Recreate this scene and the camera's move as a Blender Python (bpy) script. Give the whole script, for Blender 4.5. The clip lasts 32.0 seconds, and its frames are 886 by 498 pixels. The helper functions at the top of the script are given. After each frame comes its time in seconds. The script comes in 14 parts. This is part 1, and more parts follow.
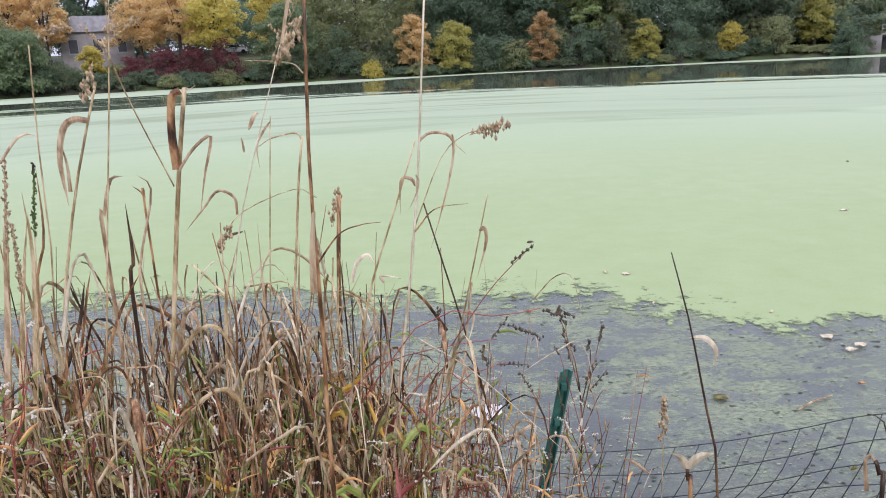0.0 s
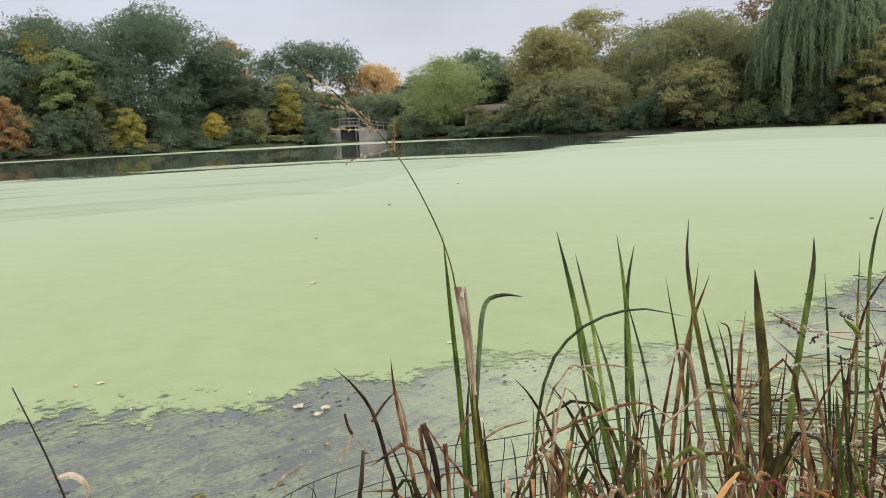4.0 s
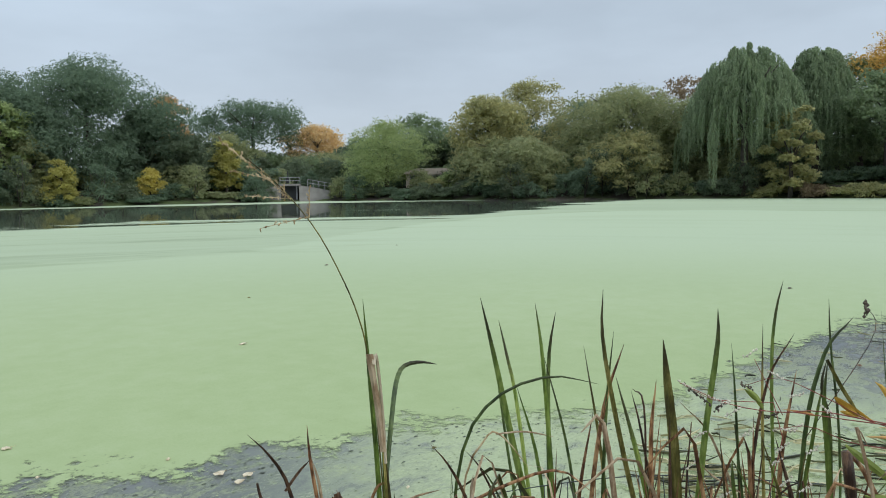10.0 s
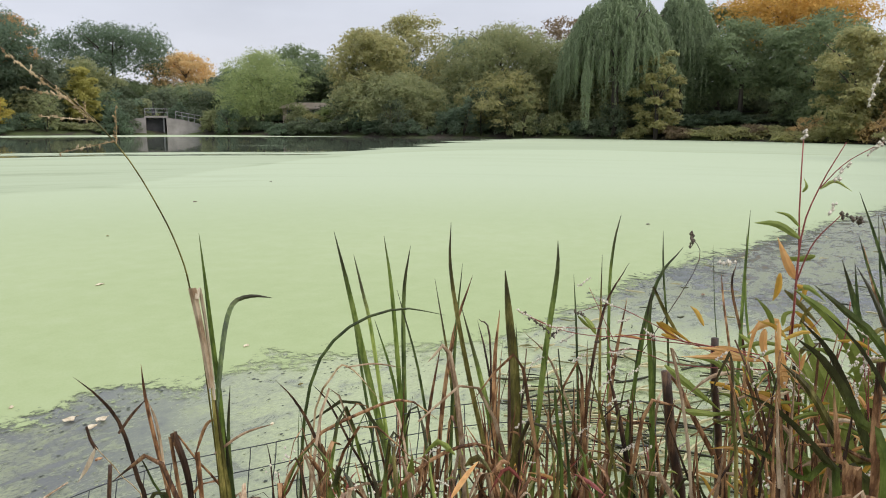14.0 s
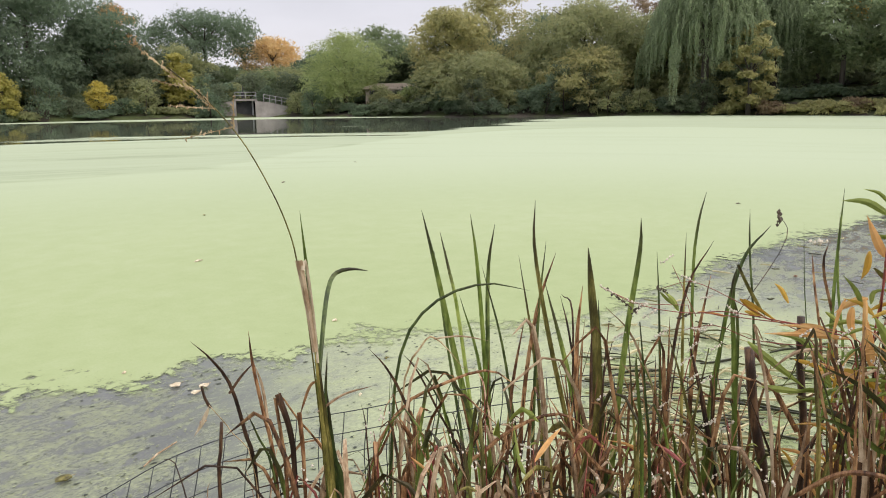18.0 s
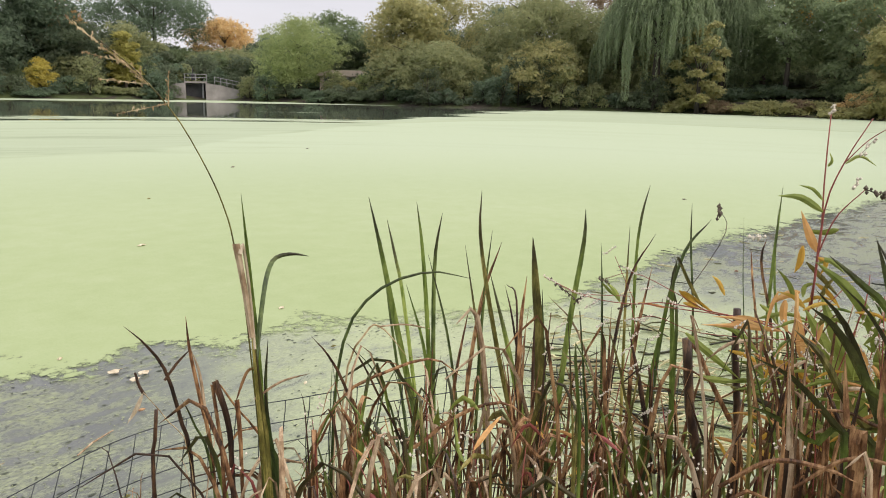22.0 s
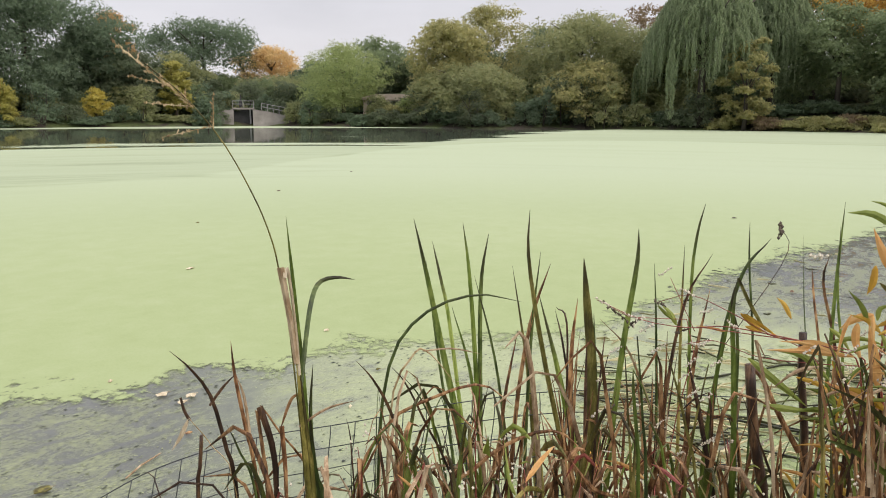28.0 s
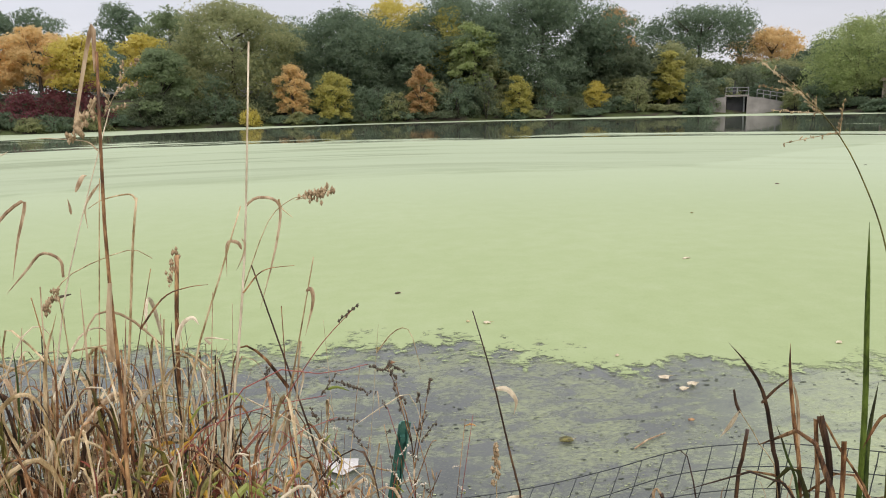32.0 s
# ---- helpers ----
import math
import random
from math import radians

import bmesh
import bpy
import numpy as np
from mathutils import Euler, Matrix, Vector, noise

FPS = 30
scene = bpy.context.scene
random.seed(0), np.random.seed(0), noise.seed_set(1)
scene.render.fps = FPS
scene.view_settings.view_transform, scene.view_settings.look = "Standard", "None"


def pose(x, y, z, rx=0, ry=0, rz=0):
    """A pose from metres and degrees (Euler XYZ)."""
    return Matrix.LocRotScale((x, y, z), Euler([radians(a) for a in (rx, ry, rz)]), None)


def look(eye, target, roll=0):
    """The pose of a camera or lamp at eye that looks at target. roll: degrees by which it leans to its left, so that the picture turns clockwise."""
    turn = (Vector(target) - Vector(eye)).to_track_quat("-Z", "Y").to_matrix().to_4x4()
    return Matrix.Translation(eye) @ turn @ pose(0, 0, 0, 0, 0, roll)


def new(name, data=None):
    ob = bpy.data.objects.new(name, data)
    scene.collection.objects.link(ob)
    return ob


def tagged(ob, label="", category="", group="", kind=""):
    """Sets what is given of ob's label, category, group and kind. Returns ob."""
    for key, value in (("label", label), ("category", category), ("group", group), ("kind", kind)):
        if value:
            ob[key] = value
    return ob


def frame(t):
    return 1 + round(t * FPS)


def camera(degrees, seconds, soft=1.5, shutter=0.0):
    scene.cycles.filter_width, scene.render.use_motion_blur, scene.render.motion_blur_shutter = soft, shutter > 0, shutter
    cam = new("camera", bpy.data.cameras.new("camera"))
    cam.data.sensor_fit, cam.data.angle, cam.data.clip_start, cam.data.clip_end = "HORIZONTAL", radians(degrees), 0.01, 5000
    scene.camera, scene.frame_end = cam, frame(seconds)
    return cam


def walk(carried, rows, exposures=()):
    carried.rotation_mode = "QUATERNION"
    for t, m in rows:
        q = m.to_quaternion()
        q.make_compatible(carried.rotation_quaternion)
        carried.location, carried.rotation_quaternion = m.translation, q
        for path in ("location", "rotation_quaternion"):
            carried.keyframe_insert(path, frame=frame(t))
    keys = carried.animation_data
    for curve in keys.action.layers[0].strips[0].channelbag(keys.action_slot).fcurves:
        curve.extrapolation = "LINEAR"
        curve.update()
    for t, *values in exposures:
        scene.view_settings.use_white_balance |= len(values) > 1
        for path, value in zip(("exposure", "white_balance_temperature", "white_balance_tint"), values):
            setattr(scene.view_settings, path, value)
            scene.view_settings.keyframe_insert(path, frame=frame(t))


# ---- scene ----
cam = camera(63.2, 32.0, soft=1.0)
PATH = [
    (0, (0.223, 0.358, 1.687), (0.219, 2.293, 1.179), -2.9),
    (0.5, (0.273, 0.361, 1.692), (0.374, 2.295, 1.19), -2.9),
    (1, (0.286, 0.352, 1.691), (0.524, 2.276, 1.199), -3.3),
    (1.5, (0.346, 0.366, 1.695), (0.76, 2.263, 1.213), -3.7),
    (2, (0.39, 0.355, 1.696), (0.991, 2.203, 1.223), -4),
    (2.5, (0.438, 0.373, 1.687), (1.229, 2.152, 1.232), -3.9),
    (3, (0.487, 0.354, 1.689), (1.456, 2.051, 1.265), -3.3),
    (3.5, (0.51, 0.339, 1.695), (1.623, 1.956, 1.313), -2.8),
    (4, (0.519, 0.340, 1.707), (1.743, 1.884, 1.367), -2.6),
    (4.5, (0.532, 0.315, 1.722), (1.828, 1.805, 1.407), -2.8),
    (6.5, (0.563, 0.31, 1.716), (1.986, 1.693, 1.468), -2.3),
    (7, (0.558, 0.28, 1.74), (1.997, 1.655, 1.55), -1.9),
    (7.5, (0.552, 0.285, 1.735), (1.983, 1.675, 1.593), -1.5),
    (8, (0.516, 0.272, 1.746), (1.917, 1.695, 1.633), -1.3),
    (8.5, (0.516, 0.288, 1.732), (1.881, 1.746, 1.617), -1.4),
    (9, (0.511, 0.29, 1.727), (1.859, 1.762, 1.597), -1.2),
    (9.5, (0.501, 0.295, 1.719), (1.85, 1.764, 1.57), -0.9),
    (10, (0.541, 0.289, 1.722), (1.91, 1.737, 1.546), -0.8),
    (10.5, (0.545, 0.297, 1.718), (1.942, 1.715, 1.515), -0.6),
    (11, (0.546, 0.299, 1.711), (1.97, 1.684, 1.48), -0.5),
    (11.5, (0.567, 0.294, 1.711), (2.025, 1.639, 1.452), -0.2),
    (12, (0.601, 0.289, 1.703), (2.094, 1.587, 1.413), -0.0),
    (12.5, (0.612, 0.272, 1.698), (2.143, 1.52, 1.383), 0.4),
    (13, (0.623, 0.276, 1.691), (2.178, 1.487, 1.35), 0.3),
    (13.5, (0.632, 0.257, 1.697), (2.201, 1.447, 1.345), 0.2),
    (15.5, (0.572, 0.225, 1.71), (2.138, 1.423, 1.374), 0.9),
    (16, (0.575, 0.22, 1.707), (2.129, 1.426, 1.346), 1.3),
    (16.5, (0.557, 0.205, 1.707), (2.083, 1.438, 1.317), 1.4),
    (17, (0.543, 0.212, 1.694), (2.029, 1.487, 1.282), 1.1),
    (17.5, (0.549, 0.188, 1.705), (1.993, 1.508, 1.287), 0.2),
    (18, (0.549, 0.195, 1.712), (1.967, 1.546, 1.309), -0.6),
    (18.5, (0.551, 0.195, 1.72), (1.968, 1.556, 1.346), -1.0),
    (19, (0.557, 0.176, 1.731), (1.995, 1.522, 1.383), -1.1),
    (19.5, (0.585, 0.186, 1.715), (2.06, 1.493, 1.375), -0.7),
    (20, (0.606, 0.206, 1.716), (2.124, 1.459, 1.36), 0.2),
    (20.5, (0.596, 0.185, 1.702), (2.145, 1.391, 1.322), 1.4),
    (21, (0.609, 0.181, 1.711), (2.163, 1.371, 1.299), 1.2),
    (21.5, (0.587, 0.18, 1.718), (2.121, 1.39, 1.293), 1.1),
    (22, (0.573, 0.189, 1.702), (2.075, 1.438, 1.273), 1.3),
    (22.5, (0.57, 0.192, 1.693), (2.034, 1.487, 1.267), 1.3),
    (23, (0.554, 0.195, 1.695), (1.998, 1.514, 1.276), 1.2),
    (23.5, (0.555, 0.197, 1.693), (2.011, 1.505, 1.283), 1.0),
    (24, (0.577, 0.185, 1.71), (2.076, 1.447, 1.307), 0.7),
    (24.5, (0.59, 0.173, 1.725), (2.132, 1.383, 1.327), 0.5),
    (26.5, (0.61, 0.248, 1.685), (2.129, 1.492, 1.306), 1.3),
    (27, (0.584, 0.222, 1.694), (2.079, 1.497, 1.321), 1.3),
    (27.5, (0.6, 0.229, 1.69), (2.062, 1.541, 1.317), 0.6),
    (28, (0.603, 0.229, 1.694), (2.034, 1.576, 1.321), 0.2),
    (28.5, (0.603, 0.253, 1.686), (1.998, 1.635, 1.305), -0.1),
    (29, (0.597, 0.268, 1.689), (1.954, 1.685, 1.302), 0.1),
    (29.5, (0.582, 0.254, 1.687), (1.876, 1.728, 1.294), -0.1),
    (30, (0.577, 0.263, 1.686), (1.765, 1.821, 1.286), -0.4),
    (30.5, (0.529, 0.268, 1.707), (1.545, 1.944, 1.304), -1.0),
    (31, (0.476, 0.28, 1.697), (1.262, 2.074, 1.293), -1.5),
    (31.5, (0.416, 0.288, 1.712), (0.962, 2.171, 1.314), -1.7),
    (32, (0.361, 0.262, 1.731), (0.686, 2.197, 1.342), -1.5),
]
EXPOSURES = (
    (0, 0.11, 5960, 25), (2, 0.09, 6280, 23), (4, -0.05, 6680, 18), (7, -0.2, 6030, 7), (9, -0.28, 6000, 6),
    (12, -0.05, 6350, 15), (13, 0.0, 6480, 16), (16, 0.1, 6800, 19), (18, 0.15, 6900, 20), (19, 0.03, 6780, 18), (20, -0.03, 6680, 18), (21, 0.17, 7000, 20), (24, 0.13, 7010, 19),
    (28, 0.09, 7050, 19), (30, 0.13, 7020, 19), (32, 0.0, 6850, 18),
)
walk(cam, [(t, look(eye, target, roll)) for t, eye, target, roll in PATH], exposures=EXPOSURES)

# ---- light: a bright overcast sky, lighter overhead than at the horizon ----
world = bpy.data.worlds.new("overcast_sky")
scene.world = world
world.use_nodes = True
wn, wl = world.node_tree.nodes, world.node_tree.links
wn.clear()


def wnode(kind, **kw):
    n = wn.new(kind)
    for k, v in kw.items():
        n.inputs[k].default_value = v
    return n


w_out = wn.new("ShaderNodeOutputWorld")
w_bg = wn.new("ShaderNodeBackground")
w_bg.inputs["Strength"].default_value = 1.0
w_sky = wn.new("ShaderNodeTexSky")
w_sky.sky_type = "NISHITA"
w_sky.sun_disc = False
w_sky.sun_elevation, w_sky.sun_rotation = radians(31), radians(165)
w_geo = wn.new("ShaderNodeTexCoord")
w_sep = wn.new("ShaderNodeSeparateXYZ")
w_grad = wn.new("ShaderNodeValToRGB")
w_grad.color_ramp.elements[0].position, w_grad.color_ramp.elements[0].color = 0.0, (0.64, 0.675, 0.725, 1)
w_grad.color_ramp.elements[1].position, w_grad.color_ramp.elements[1].color = 1.0, (1.75, 1.80, 1.90, 1)
w_mid = w_grad.color_ramp.elements.new(0.22)
w_mid.color = (0.63, 0.70, 0.77, 1)
w_hi = w_grad.color_ramp.elements.new(0.5)
w_hi.color = (1.0, 1.06, 1.16, 1)
w_map = wn.new("ShaderNodeMapping")
w_map.inputs["Scale"].default_value = (1.0, 1.0, 3.2)
w_noise = wnode("ShaderNodeTexNoise", Scale=2.4, Detail=5.0, Roughness=0.5)
w_cloud = wn.new("ShaderNodeMapRange")
w_cloud.inputs["From Min"].default_value, w_cloud.inputs["From Max"].default_value = 0.3, 0.7
w_cloud.inputs["To Min"].default_value, w_cloud.inputs["To Max"].default_value = 0.86, 1.12
w_mul = wn.new("ShaderNodeVectorMath")
w_mul.operation = "SCALE"
w_blue = wn.new("ShaderNodeVectorMath")
w_blue.operation = "SCALE"
w_blue.inputs["Scale"].default_value = 0.012
w_add = wn.new("ShaderNodeVectorMath")
wl.new(w_geo.outputs["Generated"], w_sep.inputs[0])
wl.new(w_sep.outputs["Z"], w_grad.inputs["Fac"])
wl.new(w_geo.outputs["Generated"], w_map.inputs["Vector"])
wl.new(w_map.outputs["Vector"], w_noise.inputs["Vector"])
wl.new(w_noise.outputs["Fac"], w_cloud.inputs["Value"])
wl.new(w_grad.outputs["Color"], w_mul.inputs[0])
wl.new(w_cloud.outputs["Result"], w_mul.inputs["Scale"])
wl.new(w_sky.outputs["Color"], w_blue.inputs[0])
wl.new(w_mul.outputs[0], w_add.inputs[0])
wl.new(w_blue.outputs[0], w_add.inputs[1])
wl.new(w_add.outputs[0], w_bg.inputs["Color"])
wl.new(w_bg.outputs[0], w_out.inputs["Surface"])

sun_data = bpy.data.lights.new("veiled_sun", "SUN")
sun_data.energy, sun_data.angle, sun_data.color = 1.65, radians(25), (1.0, 0.96, 0.9)
sun = new("veiled_sun", sun_data)
sun.matrix_basis = look((10, -40, 25), (0, 0, 0))

# ---- materials ----


class Mat:
    """A node material under construction."""

    def __init__(self, name):
        self.m = bpy.data.materials.new(name)
        self.m.use_nodes = True
        self.t = self.m.node_tree
        self.b = self.t.nodes["Principled BSDF"]
        self.out = self.t.nodes["Material Output"]

    def n(self, kind, **kw):
        node = self.t.nodes.new(kind)
        for k, v in kw.items():
            node.inputs[k.replace("_", " ")].default_value = v
        return node

    def l(self, a, b):
        self.t.links.new(a, b)

    def ramp(self, fac, *stops):
        r = self.t.nodes.new("ShaderNodeValToRGB")
        e = r.color_ramp.elements
        while len(e) < len(stops):
            e.new(0.5)
        for el, (p, c) in zip(e, stops):
            el.position, el.color = p, (*c, 1) if len(c) == 3 else c
        self.l(fac, r.inputs["Fac"])
        return r.outputs["Color"]

    def noise(self, scale, detail=4, rough=0.55, vec=None, stretch=None, dist=0.0):
        nz = self.n("ShaderNodeTexNoise", Scale=scale, Detail=detail, Roughness=rough, Distortion=dist)
        if vec is None:
            vec = self.n("ShaderNodeNewGeometry").outputs["Position"]
        if stretch:
            mp = self.n("ShaderNodeMapping")
            mp.inputs["Scale"].default_value = stretch
            self.l(vec, mp.inputs["Vector"])
            vec = mp.outputs["Vector"]
        self.l(vec, nz.inputs["Vector"])
        return nz.outputs["Fac"]

    def mix(self, fac, a, b, mode="MIX"):
        x = self.t.nodes.new("ShaderNodeMix")
        x.data_type, x.blend_type = "RGBA", mode
        for sock, v in ((x.inputs[0], fac), (x.inputs[6], a), (x.inputs[7], b)):
            if isinstance(v, (int, float)):
                sock.default_value = v
            elif isinstance(v, tuple):
                sock.default_value = (*v, 1)
            else:
                self.l(v, sock)
        return x.outputs[2]

    def math(self, op, a, b=0.0, c=0.0, clamp=False):
        x = self.t.nodes.new("ShaderNodeMath")
        x.operation, x.use_clamp = op, clamp
        for sock, v in zip(x.inputs, (a, b, c)):
            if isinstance(v, (int, float)):
                sock.default_value = v
            else:
                self.l(v, sock)
        return x.outputs[0]

    def span(self, v, a, b, lo=0.0, hi=1.0):
        x = self.n("ShaderNodeMapRange")
        x.interpolation_type = "SMOOTHSTEP"
        self.l(v, x.inputs["Value"])
        for k, val in (("From Min", a), ("From Max", b), ("To Min", lo), ("To Max", hi)):
            x.inputs[k].default_value = val
        return x.outputs["Result"]

    def bump(self, height, strength=0.4, distance=0.02, to=None):
        bp = self.n("ShaderNodeBump", Strength=strength, Distance=distance)
        self.l(height, bp.inputs["Height"])
        self.l(bp.outputs["Normal"], (to or self.b).inputs["Normal"])
        return bp.outputs["Normal"]

    def base(self, colour, rough=0.6):
        self.l(colour, self.b.inputs["Base Color"]) if not isinstance(colour, tuple) else None
        if isinstance(colour, tuple):
            self.b.inputs["Base Color"].default_value = (*colour, 1)
        self.b.inputs["Roughness"].default_value = rough
        return self

    def island(self):
        return self.n("ShaderNodeNewGeometry").outputs["Random Per Island"]

    def obrand(self):
        return self.n("ShaderNodeObjectInfo").outputs["Random"]


def foliage(name, dark, mid, light, through_light=0.66):
    """Leaves of a far crown: each leaf its own shade, with larger drifts of colour."""
    k = Mat(name)
    dark = tuple(0.5 * a + 0.5 * b for a, b in zip(dark, mid))
    light = tuple(0.55 * a + 0.45 * b for a, b in zip(light, mid))
    drift = k.noise(0.55, 3)
    fac = k.math("ADD", k.math("MULTIPLY", k.island(), 0.4), k.math("MULTIPLY", drift, 0.7))
    col = k.ramp(fac, (0.2, dark), (0.5, mid), (0.85, light))
    k.base(col, 0.7)
    k.b.inputs["Specular IOR Level"].default_value = 0.15
    tr = k.n("ShaderNodeBsdfTranslucent")
    k.l(col, tr.inputs["Color"])
    mx = k.n("ShaderNodeMixShader", Fac=through_light)
    k.l(k.b.outputs[0], mx.inputs[1])
    k.l(tr.outputs[0], mx.inputs[2])
    k.l(mx.outputs[0], k.out.inputs["Surface"])
    return k.m


LEAVES = {
    "dark": foliage("leaves_dark_green", (0.115, 0.17, 0.12), (0.172, 0.24, 0.155), (0.235, 0.305, 0.18)),
    "green": foliage("leaves_green", (0.14, 0.19, 0.115), (0.225, 0.295, 0.16), (0.33, 0.4, 0.205)),
    "olive": foliage("leaves_olive", (0.2, 0.235, 0.13), (0.31, 0.345, 0.175), (0.47, 0.455, 0.22)),
    "tan": foliage("leaves_olive_tan", (0.25, 0.265, 0.135), (0.39, 0.395, 0.185), (0.6, 0.52, 0.235)),
    "light": foliage("leaves_light_green", (0.21, 0.27, 0.115), (0.35, 0.425, 0.185), (0.49, 0.55, 0.25)),
    "yellowgreen": foliage("leaves_yellow_green", (0.26, 0.26, 0.08), (0.46, 0.44, 0.14), (0.6, 0.55, 0.2)),
    "yellow": foliage("leaves_yellow", (0.37, 0.31, 0.07), (0.62, 0.54, 0.15), (0.74, 0.67, 0.24)),
    "orange": foliage("leaves_orange", (0.52, 0.39, 0.18), (0.72, 0.54, 0.27), (0.78, 0.64, 0.36)),
    "gold": foliage("leaves_golden_orange", (0.38, 0.23, 0.06), (0.58, 0.38, 0.1), (0.7, 0.5, 0.18)),
    "rust": foliage("leaves_rust", (0.34, 0.23, 0.11), (0.52, 0.36, 0.175), (0.62, 0.46, 0.25)),
    "red": foliage("leaves_red", (0.13, 0.05, 0.06), (0.24, 0.095, 0.105), (0.32, 0.145, 0.145)),
    "willow": foliage("leaves_willow", (0.16, 0.215, 0.135), (0.27, 0.345, 0.2), (0.42, 0.5, 0.29)),
    # darkened leaf colours: shade of overhanging crowns is painted in
    "shade": foliage("leaves_shaded_undergrowth", (0.105, 0.135, 0.09), (0.165, 0.21, 0.13), (0.24, 0.28, 0.165)),
    "bare": foliage("leaves_sparse_brown", (0.16, 0.125, 0.08), (0.28, 0.22, 0.14), (0.4, 0.32, 0.2)),
}


def simple(name, *stops, scale=8.0, rough=0.7, bump=0.3, stretch=None, spec=0.4, translucent=0.0, isl=0.0, ob=0.0, dist=0.01, mottle=0.0, tip=0.0):
    k = Mat(name)
    co = k.n("ShaderNodeTexCoord").outputs["Object"]
    f = k.noise(scale, 6, 0.6, vec=co, stretch=stretch)
    if isl:
        f = k.math("ADD", k.math("MULTIPLY", f, 1 - isl), k.math("MULTIPLY", k.island(), isl))
    if ob:
        f = k.math("ADD", k.math("MULTIPLY", f, 1 - ob), k.math("MULTIPLY", k.obrand(), ob))
    if mottle:
        f = k.math("ADD", k.math("MULTIPLY", f, 1 - mottle), k.math("MULTIPLY", k.span(k.noise(34.0, 5, 0.65, stretch=(1, 1, 0.35)), 0.32, 0.66), mottle))
    col = k.ramp(f, *stops)
    if tip:
        # leaves wither from the tip down
        gz = k.n("ShaderNodeSeparateXYZ")
        k.l(k.n("ShaderNodeTexCoord").outputs["Generated"], gz.inputs[0])
        dry = k.math("ADD", gz.outputs["Z"], k.math("MULTIPLY", k.math("SUBTRACT", k.obrand(), 0.5), 0.16))
        dry = k.math("ADD", dry, k.math("MULTIPLY", k.math("SUBTRACT", k.noise(60.0, 4), 0.5), 0.1))
        col = k.mix(k.math("MULTIPLY", k.span(dry, 0.86, 0.98), tip), col, (0.035, 0.026, 0.014))
    k.base(col, rough)
    k.b.inputs["Specular IOR Level"].default_value = spec
    if bump:
        k.bump(k.noise(scale * 3, 5, vec=co, stretch=stretch), bump, dist)
    if translucent:
        tr = k.n("ShaderNodeBsdfTranslucent")
        k.l(col, tr.inputs["Color"])
        mx = k.n("ShaderNodeMixShader", Fac=translucent)
        k.l(k.b.outputs[0], mx.inputs[1])
        k.l(tr.outputs[0], mx.inputs[2])
        k.l(mx.outputs[0], k.out.inputs["Surface"])
    return k.m


BARK = simple("bark", (0.3, (0.03, 0.025, 0.02)), (0.7, (0.1, 0.085, 0.07)), scale=3, stretch=(1, 1, 0.2), bump=0.8, dist=0.05)
CONCRETE = simple("weathered_concrete", (0.25, (0.15, 0.138, 0.13)), (0.5, (0.23, 0.215, 0.2)), (0.75, (0.31, 0.292, 0.275)), scale=0.8, rough=0.85)
STEEL = simple("grey_rail_steel", (0.3, (0.2, 0.205, 0.21)), (0.7, (0.33, 0.33, 0.34)), scale=5, rough=0.5)
DARKWALL = simple("dark_sluice_interior", (0.3, (0.015, 0.016, 0.018)), (0.7, (0.05, 0.05, 0.052)), scale=1, rough=0.8)
ROOF = simple("grey_roof_shingle", (0.3, (0.22, 0.22, 0.235)), (0.7, (0.38, 0.38, 0.4)), scale=2, rough=0.8)
SIDING = simple("pale_siding", (0.3, (0.19, 0.18, 0.17)), (0.7, (0.3, 0.285, 0.27)), scale=1.5, rough=0.7)
BEIGE = simple("beige_siding", (0.3, (0.55, 0.45, 0.37)), (0.7, (0.74, 0.63, 0.54)), scale=1.5, rough=0.8)
WHITEWALL = simple("white_siding", (0.3, (0.5, 0.5, 0.51)), (0.7, (0.66, 0.66, 0.66)), scale=1.5, rough=0.7)
GLASSDARK = simple("dark_window_glass", (0.3, (0.02, 0.025, 0.03)), (0.7, (0.05, 0.055, 0.06)), scale=1, rough=0.1, bump=0)
CARPAINT = simple("white_car_paint", (0.3, (0.6, 0.62, 0.65)), (0.7, (0.75, 0.76, 0.78)), scale=1, rough=0.25, bump=0)
RUBBER = simple("tyre_rubber", (0.3, (0.015, 0.015, 0.015)), (0.7, (0.03, 0.03, 0.03)), scale=9, rough=0.9)

k = Mat("ground_grass_and_soil")
patch = k.noise(0.35, 5)
fine = k.noise(9.0, 6)
turf = k.ramp(fine, (0.3, (0.03, 0.045, 0.014)), (0.6, (0.08, 0.11, 0.03)), (0.8, (0.14, 0.15, 0.05)))
soil = k.ramp(fine, (0.3, (0.022, 0.017, 0.012)), (0.7, (0.065, 0.052, 0.038)))
k.base(k.mix(k.span(patch, 0.42, 0.6), turf, soil), 0.95)
k.bump(fine, 0.8, 0.05)
GROUND = k.m

